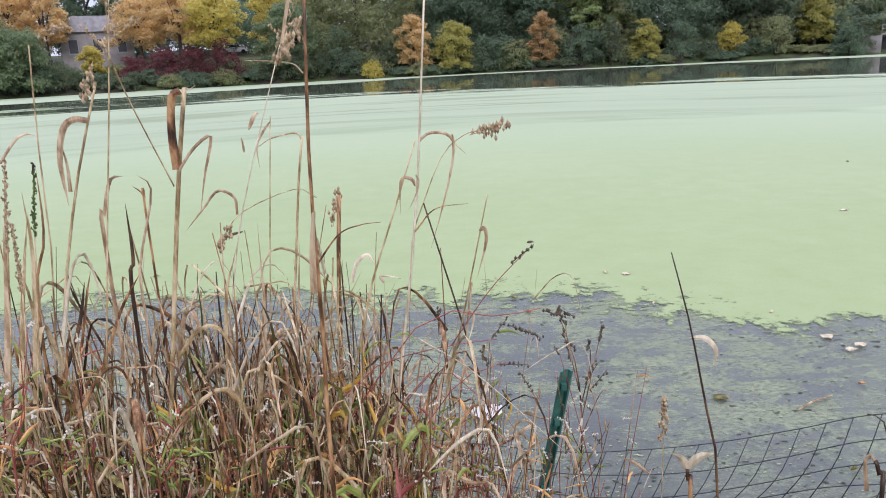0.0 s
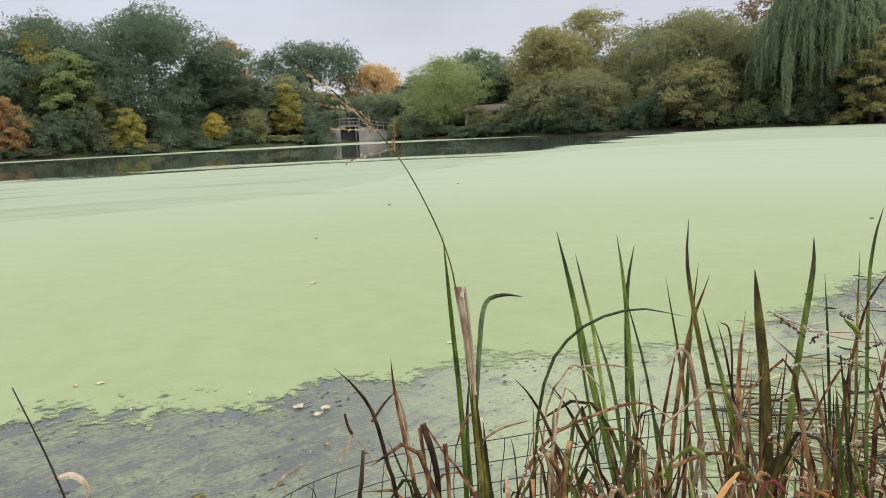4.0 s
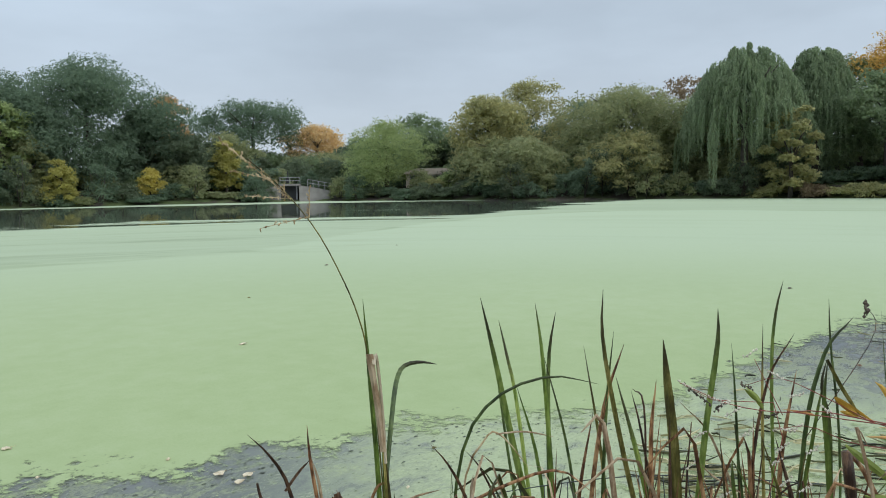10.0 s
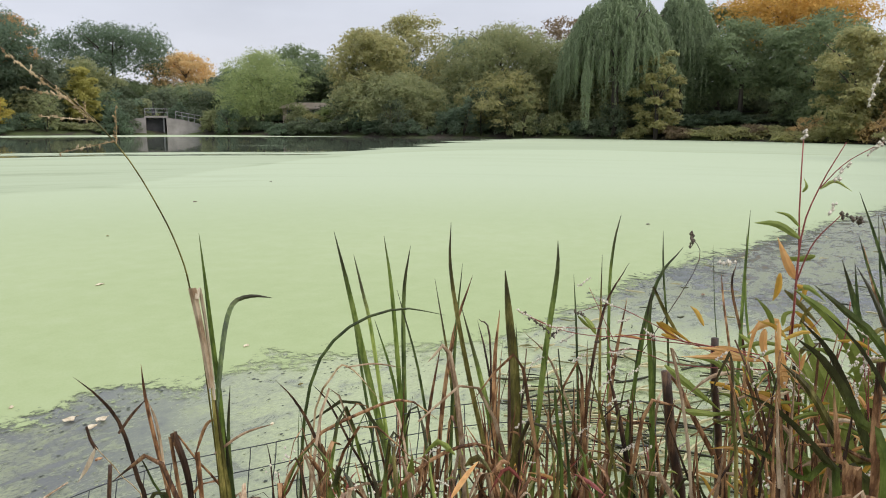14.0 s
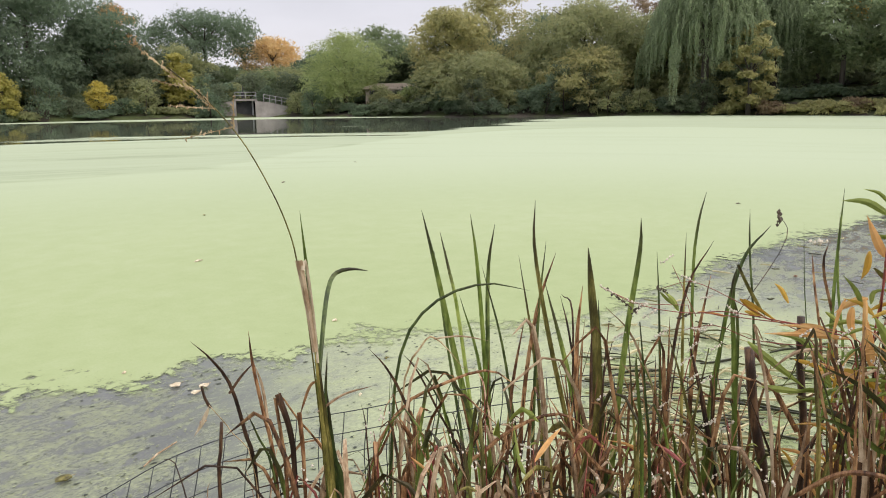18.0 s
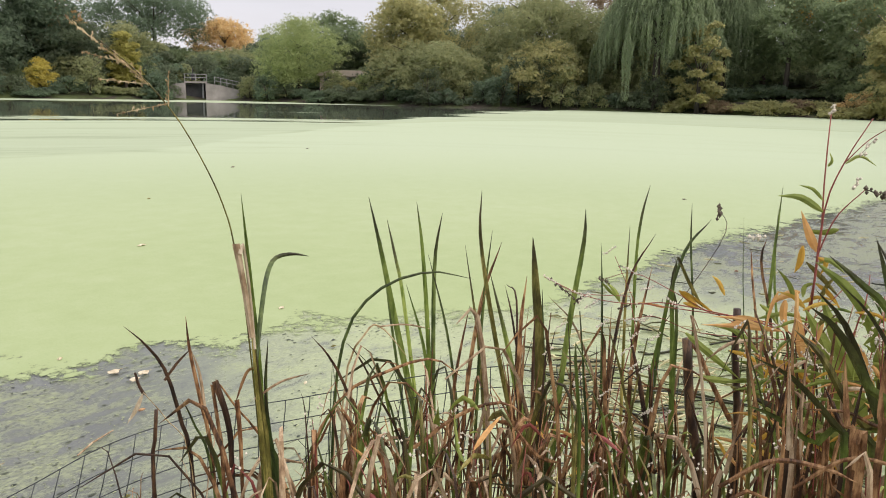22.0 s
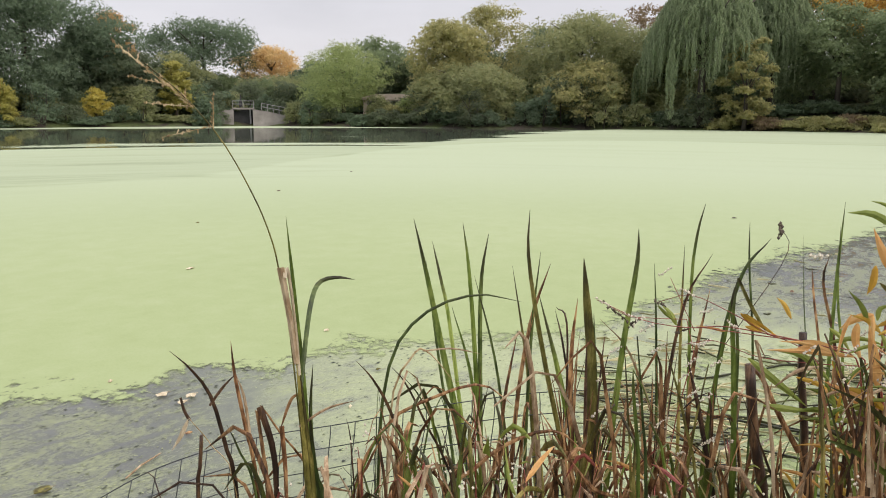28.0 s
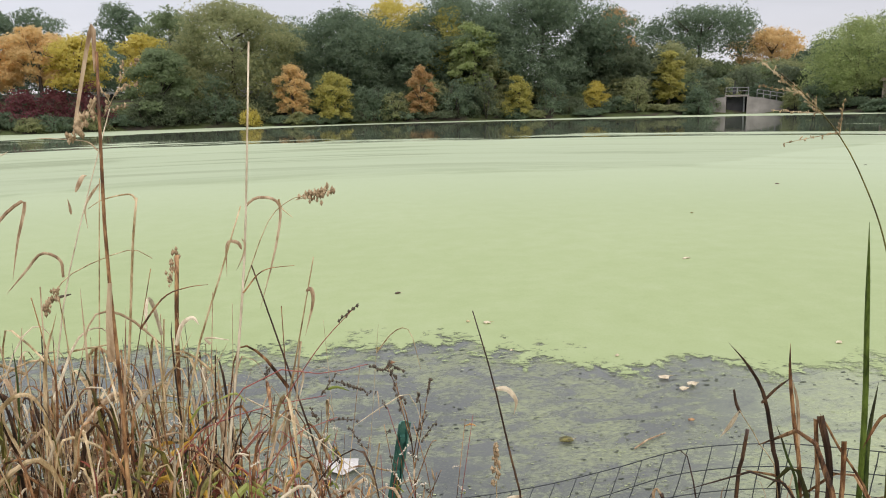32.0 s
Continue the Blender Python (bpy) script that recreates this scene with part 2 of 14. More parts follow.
# open water: murky, with algae floating just under and at the surface
k = Mat("pond_water")
geo = k.n("ShaderNodeNewGeometry").outputs["Position"]
big = k.noise(0.9, 5, 0.6, vec=geo)
streak = k.noise(3.2, 9, 0.74, vec=geo, stretch=(1.0, 1.7, 1.0), dist=0.5)
speck = k.noise(30.0, 6, 0.72, vec=geo, stretch=(1.0, 1.6, 1.0))
grit = k.noise(70.0, 3, 0.6, vec=geo, stretch=(0.8, 1.6, 1.0))
deep = k.ramp(big, (0.3, (0.07, 0.08, 0.078)), (0.7, (0.12, 0.132, 0.118)))
algae = k.ramp(speck, (0.3, (0.15, 0.175, 0.1)), (0.5, (0.25, 0.29, 0.165)), (0.75, (0.4, 0.445, 0.265)))
dark_weed = k.ramp(grit, (0.35, (0.03, 0.036, 0.028)), (0.7, (0.09, 0.1, 0.075)))
patchy = k.math("ADD", k.math("MULTIPLY", streak, 0.75), k.math("MULTIPLY", big, 0.35))
sep = k.n("ShaderNodeSeparateXYZ")
k.l(geo, sep.inputs[0])
ox, oy = k.math("SUBTRACT", sep.outputs["X"], 0.45), k.math("SUBTRACT", sep.outputs["Y"], 0.25)
side = k.math("ARCTAN2", ox, oy)
away = k.math("SQRT", k.math("ADD", k.math("MULTIPLY", ox, ox), k.math("MULTIPLY", oy, oy)))
# less scum drifts close in against the bank
close = k.span(k.math("ADD", away, k.math("MULTIPLY", big, 1.2)), 2.8, 4.6, 0.3, 1.0)
lay = k.math("MULTIPLY", k.math("MULTIPLY", k.span(patchy, 0.49, 0.62), k.span(speck, 0.34, 0.6, 0.25, 1.0), clamp=True), close)
col = k.mix(k.math("MULTIPLY", lay, 0.85), deep, algae)
thin = k.math("MULTIPLY", k.math("MULTIPLY", k.span(grit, 0.5, 0.68), 0.45), close)
col = k.mix(thin, col, (0.24, 0.27, 0.17))
bits = k.math("MULTIPLY", k.span(k.noise(17.0, 7, 0.75, vec=geo, stretch=(0.6, 1.8, 1)), 0.57, 0.64), k.span(streak, 0.4, 0.55))
col = k.mix(k.math("MULTIPLY", bits, 0.85), col, dark_weed)
pale_bits = k.span(k.noise(24.0, 5, 0.7, vec=geo, stretch=(0.8, 1.7, 1)), 0.7, 0.74)
col = k.mix(k.math("MULTIPLY", pale_bits, 0.7), col, (0.5, 0.53, 0.4))
# a milky film of algae lies over the sheltered shallows
film = k.math("MULTIPLY", k.math("MULTIPLY", k.span(side, 0.4, 0.85), k.span(away, 7.8, 5.6)), k.span(streak, 0.34, 0.5, 0.35, 1.0))
col = k.mix(k.math("MULTIPLY", film, 0.86), col, k.ramp(speck, (0.3, (0.27, 0.32, 0.18)), (0.55, (0.36, 0.42, 0.24)), (0.75, (0.43, 0.49, 0.29))))
lay = k.math("MAXIMUM", lay, k.math("MULTIPLY", film, 0.8))
k.base(col, 0.12)
k.b.inputs["IOR"].default_value = 1.33
rf = k.math("ADD", 0.07, k.math("MULTIPLY", k.math("MAXIMUM", lay, bits), 0.6))
k.l(rf, k.b.inputs["Roughness"])
k.bump(k.math("ADD", k.noise(7.0, 3, vec=geo), k.math("MULTIPLY", lay, 0.6)), 0.25, 0.012)
WATER = k.m

# duckweed: a matt carpet of tiny leaves, torn into streaks of open water far out
k = Mat("duckweed_carpet")
geo = k.n("ShaderNodeNewGeometry").outputs["Position"]
ctr = k.n("ShaderNodeVectorMath")
ctr.operation = "SUBTRACT"
ctr.inputs[1].default_value = (0.45, 0.25, 0.0)
k.l(geo, ctr.inputs[0])
ln = k.n("ShaderNodeVectorMath")
ln.operation = "LENGTH"
k.l(ctr.outputs[0], ln.inputs[0])
rad = ln.outputs["Value"]
sx = k.n("ShaderNodeSeparateXYZ")
k.l(ctr.outputs[0], sx.inputs[0])
ang = k.math("ARCTAN2", sx.outputs["X"], sx.outputs["Y"])
# drift lines run round the pond: little change along the shore, much across it
cmb = k.n("ShaderNodeCombineXYZ")
k.l(k.math("MULTIPLY", ang, 3.2), cmb.inputs["X"])
k.l(k.math("MULTIPLY", k.math("LOGARITHM", rad, 2.718), 7.0), cmb.inputs["Y"])
drift = k.noise(1.0, 6, 0.62, vec=cmb.outputs[0], dist=0.4)
cmb2 = k.n("ShaderNodeCombineXYZ")
k.l(k.math("MULTIPLY", ang, 1.6), cmb2.inputs["X"])
k.l(k.math("MULTIPLY", k.math("LOGARITHM", rad, 2.718), 16.0), cmb2.inputs["Y"])
lines = k.noise(1.0, 6, 0.66, vec=cmb2.outputs[0], dist=0.7)
wide = k.noise(0.12, 4, 0.55, vec=geo)
fine = k.noise(55.0, 4, 0.7, vec=geo)
mid = k.noise(3.0, 5, 0.65, vec=geo)
green = k.ramp(k.math("ADD", k.math("MULTIPLY", mid, 0.45), k.math("MULTIPLY", wide, 0.55)), (0.3, (0.275, 0.345, 0.165)), (0.5, (0.315, 0.385, 0.198)), (0.72, (0.365, 0.43, 0.245)))
# grazing sheen and haze painted into the colour: paler from 4 m to 24 m
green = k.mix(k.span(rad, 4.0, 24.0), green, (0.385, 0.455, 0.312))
green = k.mix(k.math("MULTIPLY", k.span(fine, 0.35, 0.75), 0.16), green, (0.2, 0.27, 0.09))
green = k.mix(k.math("MULTIPLY", k.math("MULTIPLY", k.math("MULTIPLY", k.span(lines, 0.47, 0.62), k.span(drift, 0.4, 0.54)), k.math("MULTIPLY", k.span(rad, 15, 28), k.span(ang, 0.9, 0.45, 0.15, 1.0))), 0.55), green, (0.17, 0.21, 0.12))
# a duller sheet lies beyond a curved seam in the carpet
past = k.math("SUBTRACT", k.math("ADD", rad, k.math("MULTIPLY", k.math("SUBTRACT", drift, 0.5), 3.0)), k.span(ang, 0.42, 1.05, 19.0, 46.0))
zone = k.math("MULTIPLY", k.math("MULTIPLY", k.span(past, -0.5, 0.9), k.span(past, 26.0, 2.0, 0.35, 1.0)), k.span(lines, 0.3, 0.6, 0.55, 1.0))
green = k.mix(k.math("MULTIPLY", zone, 0.36), green, (0.25, 0.3, 0.19))
seam = k.math("MULTIPLY", k.math("MULTIPLY", k.span(past, -0.6, 0.2), k.span(past, 1.6, 0.4)), k.span(drift, 0.42, 0.6))
green = k.mix(k.math("MULTIPLY", seam, 0.3), green, (0.19, 0.24, 0.13))
# open leads: between 42 m and the far shore, fading out towards the right-hand bay
outer = k.span(ang, -0.4, 0.12, 68.0, 81.0)
lead = k.math("MULTIPLY", k.span(rad, 28.0, 38.0), k.math("MULTIPLY", k.math("SUBTRACT", outer, rad), 0.3, clamp=True))
lead = k.math("MULTIPLY", lead, k.span(k.math("ADD", ang, k.math("MULTIPLY", k.math("SUBTRACT", rad, 60.0), -0.006)), 1.02, 0.86))
torn = k.math("ADD", k.math("ADD", k.math("MULTIPLY", lines, 0.9), k.math("MULTIPLY", drift, 0.5)), k.math("MULTIPLY", k.math("SUBTRACT", k.span(rad, 27.0, 52.0), k.span(ang, 0.05, -0.3, 0.0, 0.3)), 0.4))
opened = k.span(k.math("SUBTRACT", torn, k.math("MULTIPLY", k.math("SUBTRACT", 1.0, lead), 0.55)), 0.83, 0.93)
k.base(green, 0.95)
k.b.inputs["Specular IOR Level"].default_value = 0.12
k.bump(k.math("ADD", fine, k.math("MULTIPLY", mid, 0.5)), 0.35, 0.01)
wat = k.n("ShaderNodeBsdfPrincipled")
wat.inputs["Base Color"].default_value = (0.02, 0.026, 0.022, 1)
wat.inputs["Roughness"].default_value = 0.04
wat.inputs["IOR"].default_value = 1.33
k.bump(k.noise(1.5, 3, vec=geo), 0.05, 0.02, to=wat)
mx = k.n("ShaderNodeMixShader")
k.l(k.math("MULTIPLY", opened, 0.96), mx.inputs["Fac"])
k.l(k.b.outputs[0], mx.inputs[1])
k.l(wat.outputs[0], mx.inputs[2])
cov = k.n("ShaderNodeAttribute")
cov.attribute_name = "cover"
scrap = k.math("ADD", k.math("MULTIPLY", k.noise(2.6, 5, 0.6, vec=geo, dist=0.6), 0.5), k.math("MULTIPLY", k.noise(13.0, 6, 0.72, vec=geo, dist=0.4), 0.5))
closed = k.span(k.math("ADD", cov.outputs["Fac"], k.math("MULTIPLY", k.math("SUBTRACT", scrap, 0.5), 2.2)), 0.4, 0.62)
bare = k.n("ShaderNodeBsdfTransparent")
mx2 = k.n("ShaderNodeMixShader")
k.l(closed, mx2.inputs["Fac"])
k.l(bare.outputs[0], mx2.inputs[1])
k.l(mx.outputs[0], mx2.inputs[2])
k.l(mx2.outputs[0], k.out.inputs["Surface"])
DUCKWEED = k.m

# ---- building helpers ----


def mesh_of(name, verts, faces, material, smooth=False):
    me = bpy.data.meshes.new(name)
    me.from_pydata([tuple(v) for v in verts], [], [tuple(f) for f in faces])
    me.materials.append(material)
    if smooth:
        me.polygons.foreach_set("use_smooth", [True] * len(me.polygons))
    return me


def thing(name, x, y, z, label, category, group="", kind=""):
    ob = new(name)
    ob.empty_display_size = 0.1
    ob.location = (x, y, z)
    return tagged(ob, label, category, group, kind)


def part(name, data, parent, label=""):
    ob = new(name, data)
    ob.parent = parent
    if label:
        ob["label"] = label
    return ob


def tube(points, radii, sides=6):
    """Vertices and faces of a tapered tube along points."""
    vs, fs = [], []
    pts = [Vector(p) for p in points]
    for i, p in enumerate(pts):
        d = (pts[min(i + 1, len(pts) - 1)] - pts[max(i - 1, 0)]).normalized()
        a = d.orthogonal().normalized()
        if i and abs(d.dot(last)) < 0.999:
            a = (last - d * last.dot(d)).normalized()
        last = a
        c = d.cross(a)
        for s in range(sides):
            th = 2 * math.pi * s / sides
            vs.append(p + (a * math.cos(th) + c * math.sin(th)) * radii[i])
    for i in range(len(pts) - 1):
        for s in range(sides):
            n = (s + 1) % sides
            fs.append((i * sides + s, i * sides + n, (i + 1) * sides + n, (i + 1) * sides + s))
    fs.append(tuple(reversed(range(sides))))
    fs.append(tuple(range((len(pts) - 1) * sides, len(pts) * sides)))
    return vs, fs


def join(*pieces):
    vs, fs = [], []
    for v, f in pieces:
        o = len(vs)
        vs.extend(v)
        fs.extend(tuple(i + o for i in q) for q in f)
    return vs, fs


def box(x0, y0, z0, x1, y1, z1):
    vs = [(x, y, z) for z in (z0, z1) for x, y in ((x0, y0), (x1, y0), (x1, y1), (x0, y1))]
    return vs, [(3, 2, 1, 0), (4, 5, 6, 7), (0, 1, 5, 4), (1, 2, 6, 5), (2, 3, 7, 6), (3, 0, 4, 7)]


# ---- the pond and its banks ----
CX, CY = 0.45, 0.25


def steps(v, pairs):
    return float(np.interp(v, [p[0] for p in pairs], [p[1] for p in pairs]))


FAR_SHORE = ((-180, 1.4), (-100, 1.6), (-92, 12), (-82, 50), (-65, 82), (-32, 87), (0, 85), (16, 85), (33, 91), (40, 86), (50, 79), (60, 79), (68, 79), (78, 77), (85, 72), (89, 52), (91, 22), (94, 8), (100, 1.7), (180, 1.4))
NEAR_BANK = ((-180, 1.4), (-60, 1.75), (-20, 1.7), (10, 1.45), (30, 1.2), (60, 1.15), (90, 1.25), (180, 1.4))
WEED_EDGE = ((-100, 8.5), (-31, 6.3), (-23, 5.9), (-3, 5.0), (7, 5.1), (16, 4.8), (22, 4.58), (26, 4.7), (34, 4.9), (43, 5.2), (55, 5.4), (60, 5.6), (68, 7.8), (72, 9.4), (76, 10.6), (81, 13.8), (84, 16.3), (88, 20.0), (91, 22))


def far_shore(b):
    return steps(b, FAR_SHORE) + 0.9 * noise.noise((b * 0.22, 3.3, 0)) * min(1, steps(b, FAR_SHORE) / 60)


def ground_z(x, y):
    r, b = math.hypot(x - CX, y - CY), math.degrees(math.atan2(x - CX, y - CY))
    ro, ri = far_shore(b), steps(b, NEAR_BANK)
    rough = 0.05 * noise.noise((x * 0.9, y * 0.9, 0))
    if r < ri + 0.5 or ro < ri + 0.6:
        e = r - ri
        return (0.22 if e < -0.6 else 0.22 - 0.42 * min(1, (e + 0.6) / 1.1)) + rough if ro > ri + 0.6 else 0.25 + rough + min(1.0, r * 0.01)
    if r < ro - 1.5:
        return -0.2 - 0.3 * min(1, (r - ri - 0.5) / 2) * min(1, (ro - 1.5 - r) / 2) + rough * 0.5
    o = r - ro
    return -0.2 + 0.28 * min(o + 1.5, 5) + 0.1 * max(0, min(o - 3.5, 40)) + 3 * rough


bearings = [-180 + 1.5 * i for i in range(240)]
radii = [0.0] + [0.3 * 1.16 ** i for i in range(14)] + [2.6, 3.5, 6, 12, 20, 30, 40, 48, 54, 60, 65, 69, 71, 73, 75, 77, 79, 81, 83, 85, 87, 89, 91, 93, 95, 98, 102, 108, 116, 130, 150, 200, 300, 500, 900, 1600, 2500]
radii = sorted(radii)
gv, gf = [], []
for r in radii:
    for b in bearings:
        x, y = CX + r * math.sin(radians(b)), CY + r * math.cos(radians(b))
        gv.append((x, y, ground_z(x, y)))
nb = len(bearings)
for i in range(len(radii) - 1):
    for j in range(nb):
        q = (j + 1) % nb
        gf.append((i * nb + j, i * nb + q, (i + 1) * nb + q, (i + 1) * nb + j))
ground = new("ground", mesh_of("ground", gv, gf, GROUND, True))
tagged(ground, "grassy earth banks sloping gently down to the pond", "ground", kind="structure")

# water sheet: out under the far bank, where the ground rises through it
wv, wf = [], []
w_r = [0.8, 2, 4, 8, 16, 32, 60, 96]
w_b = [-100 + 4 * i for i in range(51)]
for r in w_r:
    for b in w_b:
        wv.append((CX + r * math.sin(radians(b)), CY + r * math.cos(radians(b)), 0.0))
for i in range(len(w_r) - 1):
    for j in range(len(w_b) - 1):
        wf.append((i * len(w_b) + j, i * len(w_b) + j + 1, (i + 1) * len(w_b) + j + 1, (i + 1) * len(w_b) + j))
water = new("water", mesh_of("water", wv, wf, WATER))
tagged(water, "murky grey-blue pond water with floating algae scum", "water", kind="structure")

# duckweed carpet, thinning out into scraps along its near edge
dv, df, cover = [], [], []
d_b = [-98 + 0.25 * i for i in range(757)]
NEAR_ROWS = ((-0.9, 0.0), (-0.5, 0.18), (-0.2, 0.36), (0.0, 0.5), (0.15, 0.62), (0.4, 0.8), (0.9, 1.0))
FAR_ROWS = (0.08, 0.2, 0.4, 0.7, 1.0)
for b in d_b:
    e = steps(b, WEED_EDGE)
    k = e / 5
    e *= 1 + 0.04 * noise.noise((b * 0.16, 0, 5)) + 0.03 * noise.noise((b * 0.7, 2, 5))
    o = max(e + 1.5 * k, far_shore(b) - 0.45 - 0.3 * noise.noise((b * 0.5, 9, 1)))
    rows = [(e + d * k, c) for d, c in NEAR_ROWS]
    rows += [(rows[-1][0] + (o - rows[-1][0]) * f, 1.0) for f in FAR_ROWS]
    for r, c in rows:
        dv.append((CX + r * math.sin(radians(b)), CY + r * math.cos(radians(b)), 0.006))
        cover.append(c)
nd = len(NEAR_ROWS) + len(FAR_ROWS)
for j in range(len(d_b) - 1):
    for i in range(nd - 1):
        df.append((j * nd + i, (j + 1) * nd + i, (j + 1) * nd + i + 1, j * nd + i + 1))
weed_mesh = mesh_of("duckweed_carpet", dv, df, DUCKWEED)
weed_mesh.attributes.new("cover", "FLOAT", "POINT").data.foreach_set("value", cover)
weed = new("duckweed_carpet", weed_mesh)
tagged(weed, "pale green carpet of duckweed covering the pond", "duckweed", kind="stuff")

# a loose patch of it caught among the cattails
qv, qf, qc = [], [], []
for j in range(41):
    b = 48 + j * 1.05
    for i in range(13):
        f = i / 12
        r = 2.3 + f * (steps(b, ((48, 4.4), (58, 5.2), (66, 6.0), (76, 6.6), (90, 6.6))) - 2.3)
        qv.append((CX + r * math.sin(radians(b)), CY + r * math.cos(radians(b)), 0.005))
        qc.append(max(0.0, min(1.0, 0.44 - 0.34 * abs(2 * f - 1) ** 3 - 0.4 * abs(j / 20 - 1) ** 4)) if 0 < i < 12 else 0.0)
for j in range(40):
    for i in range(12):
        qf.append((j * 13 + i, (j + 1) * 13 + i, (j + 1) * 13 + i + 1, j * 13 + i + 1))
patch_mesh = mesh_of("duckweed_patch", qv, qf, DUCKWEED)
patch_mesh.attributes.new("cover", "FLOAT", "POINT").data.foreach_set("value", qc)
tagged(new("duckweed_patch", patch_mesh), "loose patch of duckweed caught among the cattails", "duckweed", kind="stuff")

# ---- trees ----


def crown_mesh(name, rng, lobes, leaf, count, material, drop=0.0, aspect=0.55):
    """Leaves gathered in flat drooping sprays round the shells of many lobes (centre, radius xyz)."""
    cs = np.array([l[0] for l in lobes])
    rs = np.array([l[1] for l in lobes])
    sprays = 46
    lobe_of = np.repeat(np.arange(len(lobes)), sprays)
    m = len(lobe_of)
    td = rng.normal(size=(m, 3))
    td /= np.linalg.norm(td, axis=1)[:, None]
    td[:, 2] = np.where(td[:, 2] < -0.55, -td[:, 2] * 0.5, td[:, 2])
    stray = rng.random((m, 1)) < 0.14
    tc = cs[lobe_of] + td * rs[lobe_of] * np.where(stray, rng.uniform(1.03, 1.22, size=(m, 1)), rng.uniform(0.72, 1.05, size=(m, 1)))
    tr = np.clip(rs[lobe_of].mean(1, keepdims=True) * rng.uniform(0.16, 0.34, size=(m, 1)), 0.22, 0.95)
    wgt = tr[:, 0] ** 1.6 * rs[lobe_of][:, 0] * np.where(stray[:, 0], 0.7, 1.0)
    pick = rng.choice(m, count, p=wgt / wgt.sum())
    d = rng.normal(size=(count, 3))
    d /= np.linalg.norm(d, axis=1)[:, None]
    inner = rng.random((count, 1)) < 0.2
    reach = rng.uniform(0.05, 1.2, size=(count, 1)) ** 0.8
    off = d * tr[pick] * reach * np.array([1.2, 1.2, 0.5])
    off[:, 2] -= 0.35 * (off[:, 0] * td[pick][:, 0] + off[:, 1] * td[pick][:, 1])
    p = np.where(inner, cs[lobe_of[pick]] + d * rs[lobe_of[pick]] * rng.uniform(0.2, 0.85, size=(count, 1)), tc[pick] + off)
    nrm = td[pick] * 0.5 + rng.normal(size=(count, 3)) * 0.36 + np.array([0, 0, 0.3])
    nrm /= np.linalg.norm(nrm, axis=1)[:, None]
    ref = rng.normal(size=(count, 3)) + td[pick] * 0.6 + np.array([0, 0, -drop])
    u = ref - nrm * (ref * nrm).sum(1)[:, None]
    u /= np.linalg.norm(u, axis=1)[:, None]
    v = np.cross(nrm, u)
    s = leaf * 0.58 * rng.uniform(0.55, 1.3, size=(count, 1)) * np.where(inner, 1.6, 1.0)
    vs = np.stack([p - u * s * 0.75 - v * s * aspect, p + u * s * 1.15, p - u * s * 0.55 + v * s * aspect], axis=1).reshape(-1, 3)
    me = bpy.data.meshes.new(name)
    me.vertices.add(count * 3)
    me.vertices.foreach_set("co", vs.ravel())
    me.loops.add(count * 3)
    me.loops.foreach_set("vertex_index", np.arange(count * 3, dtype=np.int32))
    me.polygons.add(count)
    me.polygons.foreach_set("loop_start", np.arange(0, count * 3, 3, dtype=np.int32))
    me.update()
    me.validate()
    me.materials.append(material)
    return me


def limbs_mesh(rng, height, width, low, thick, n=7, lean=(0, 0)):
    trunk_top = height * 0.62
    pts = [(0, 0, -0.5), (0.05 * width * rng.normal() * 0.3, 0, trunk_top * 0.35), (lean[0] * 0.5, lean[1] * 0.5, trunk_top * 0.7), (lean[0], lean[1], trunk_top)]
    trunk = tube(pts, [thick * 1.25, thick, thick * 0.75, thick * 0.4], 8)
    arms = []
    for i in range(n):
        a = 2 * math.pi * (i + rng.uniform(-0.3, 0.3)) / n
        z0 = rng.uniform(low, trunk_top)
        reach = width * rng.uniform(0.25, 0.45)
        z1 = z0 + rng.uniform(0.15, 0.35) * height
        arms.append(tube([(0, 0, z0), (math.cos(a) * reach * 0.5, math.sin(a) * reach * 0.5, z0 + (z1 - z0) * 0.6), (math.cos(a) * reach, math.sin(a) * reach, min(z1, height * 0.9))], [thick * 0.5, thick * 0.32, thick * 0.12], 5))
    return trunk, arms


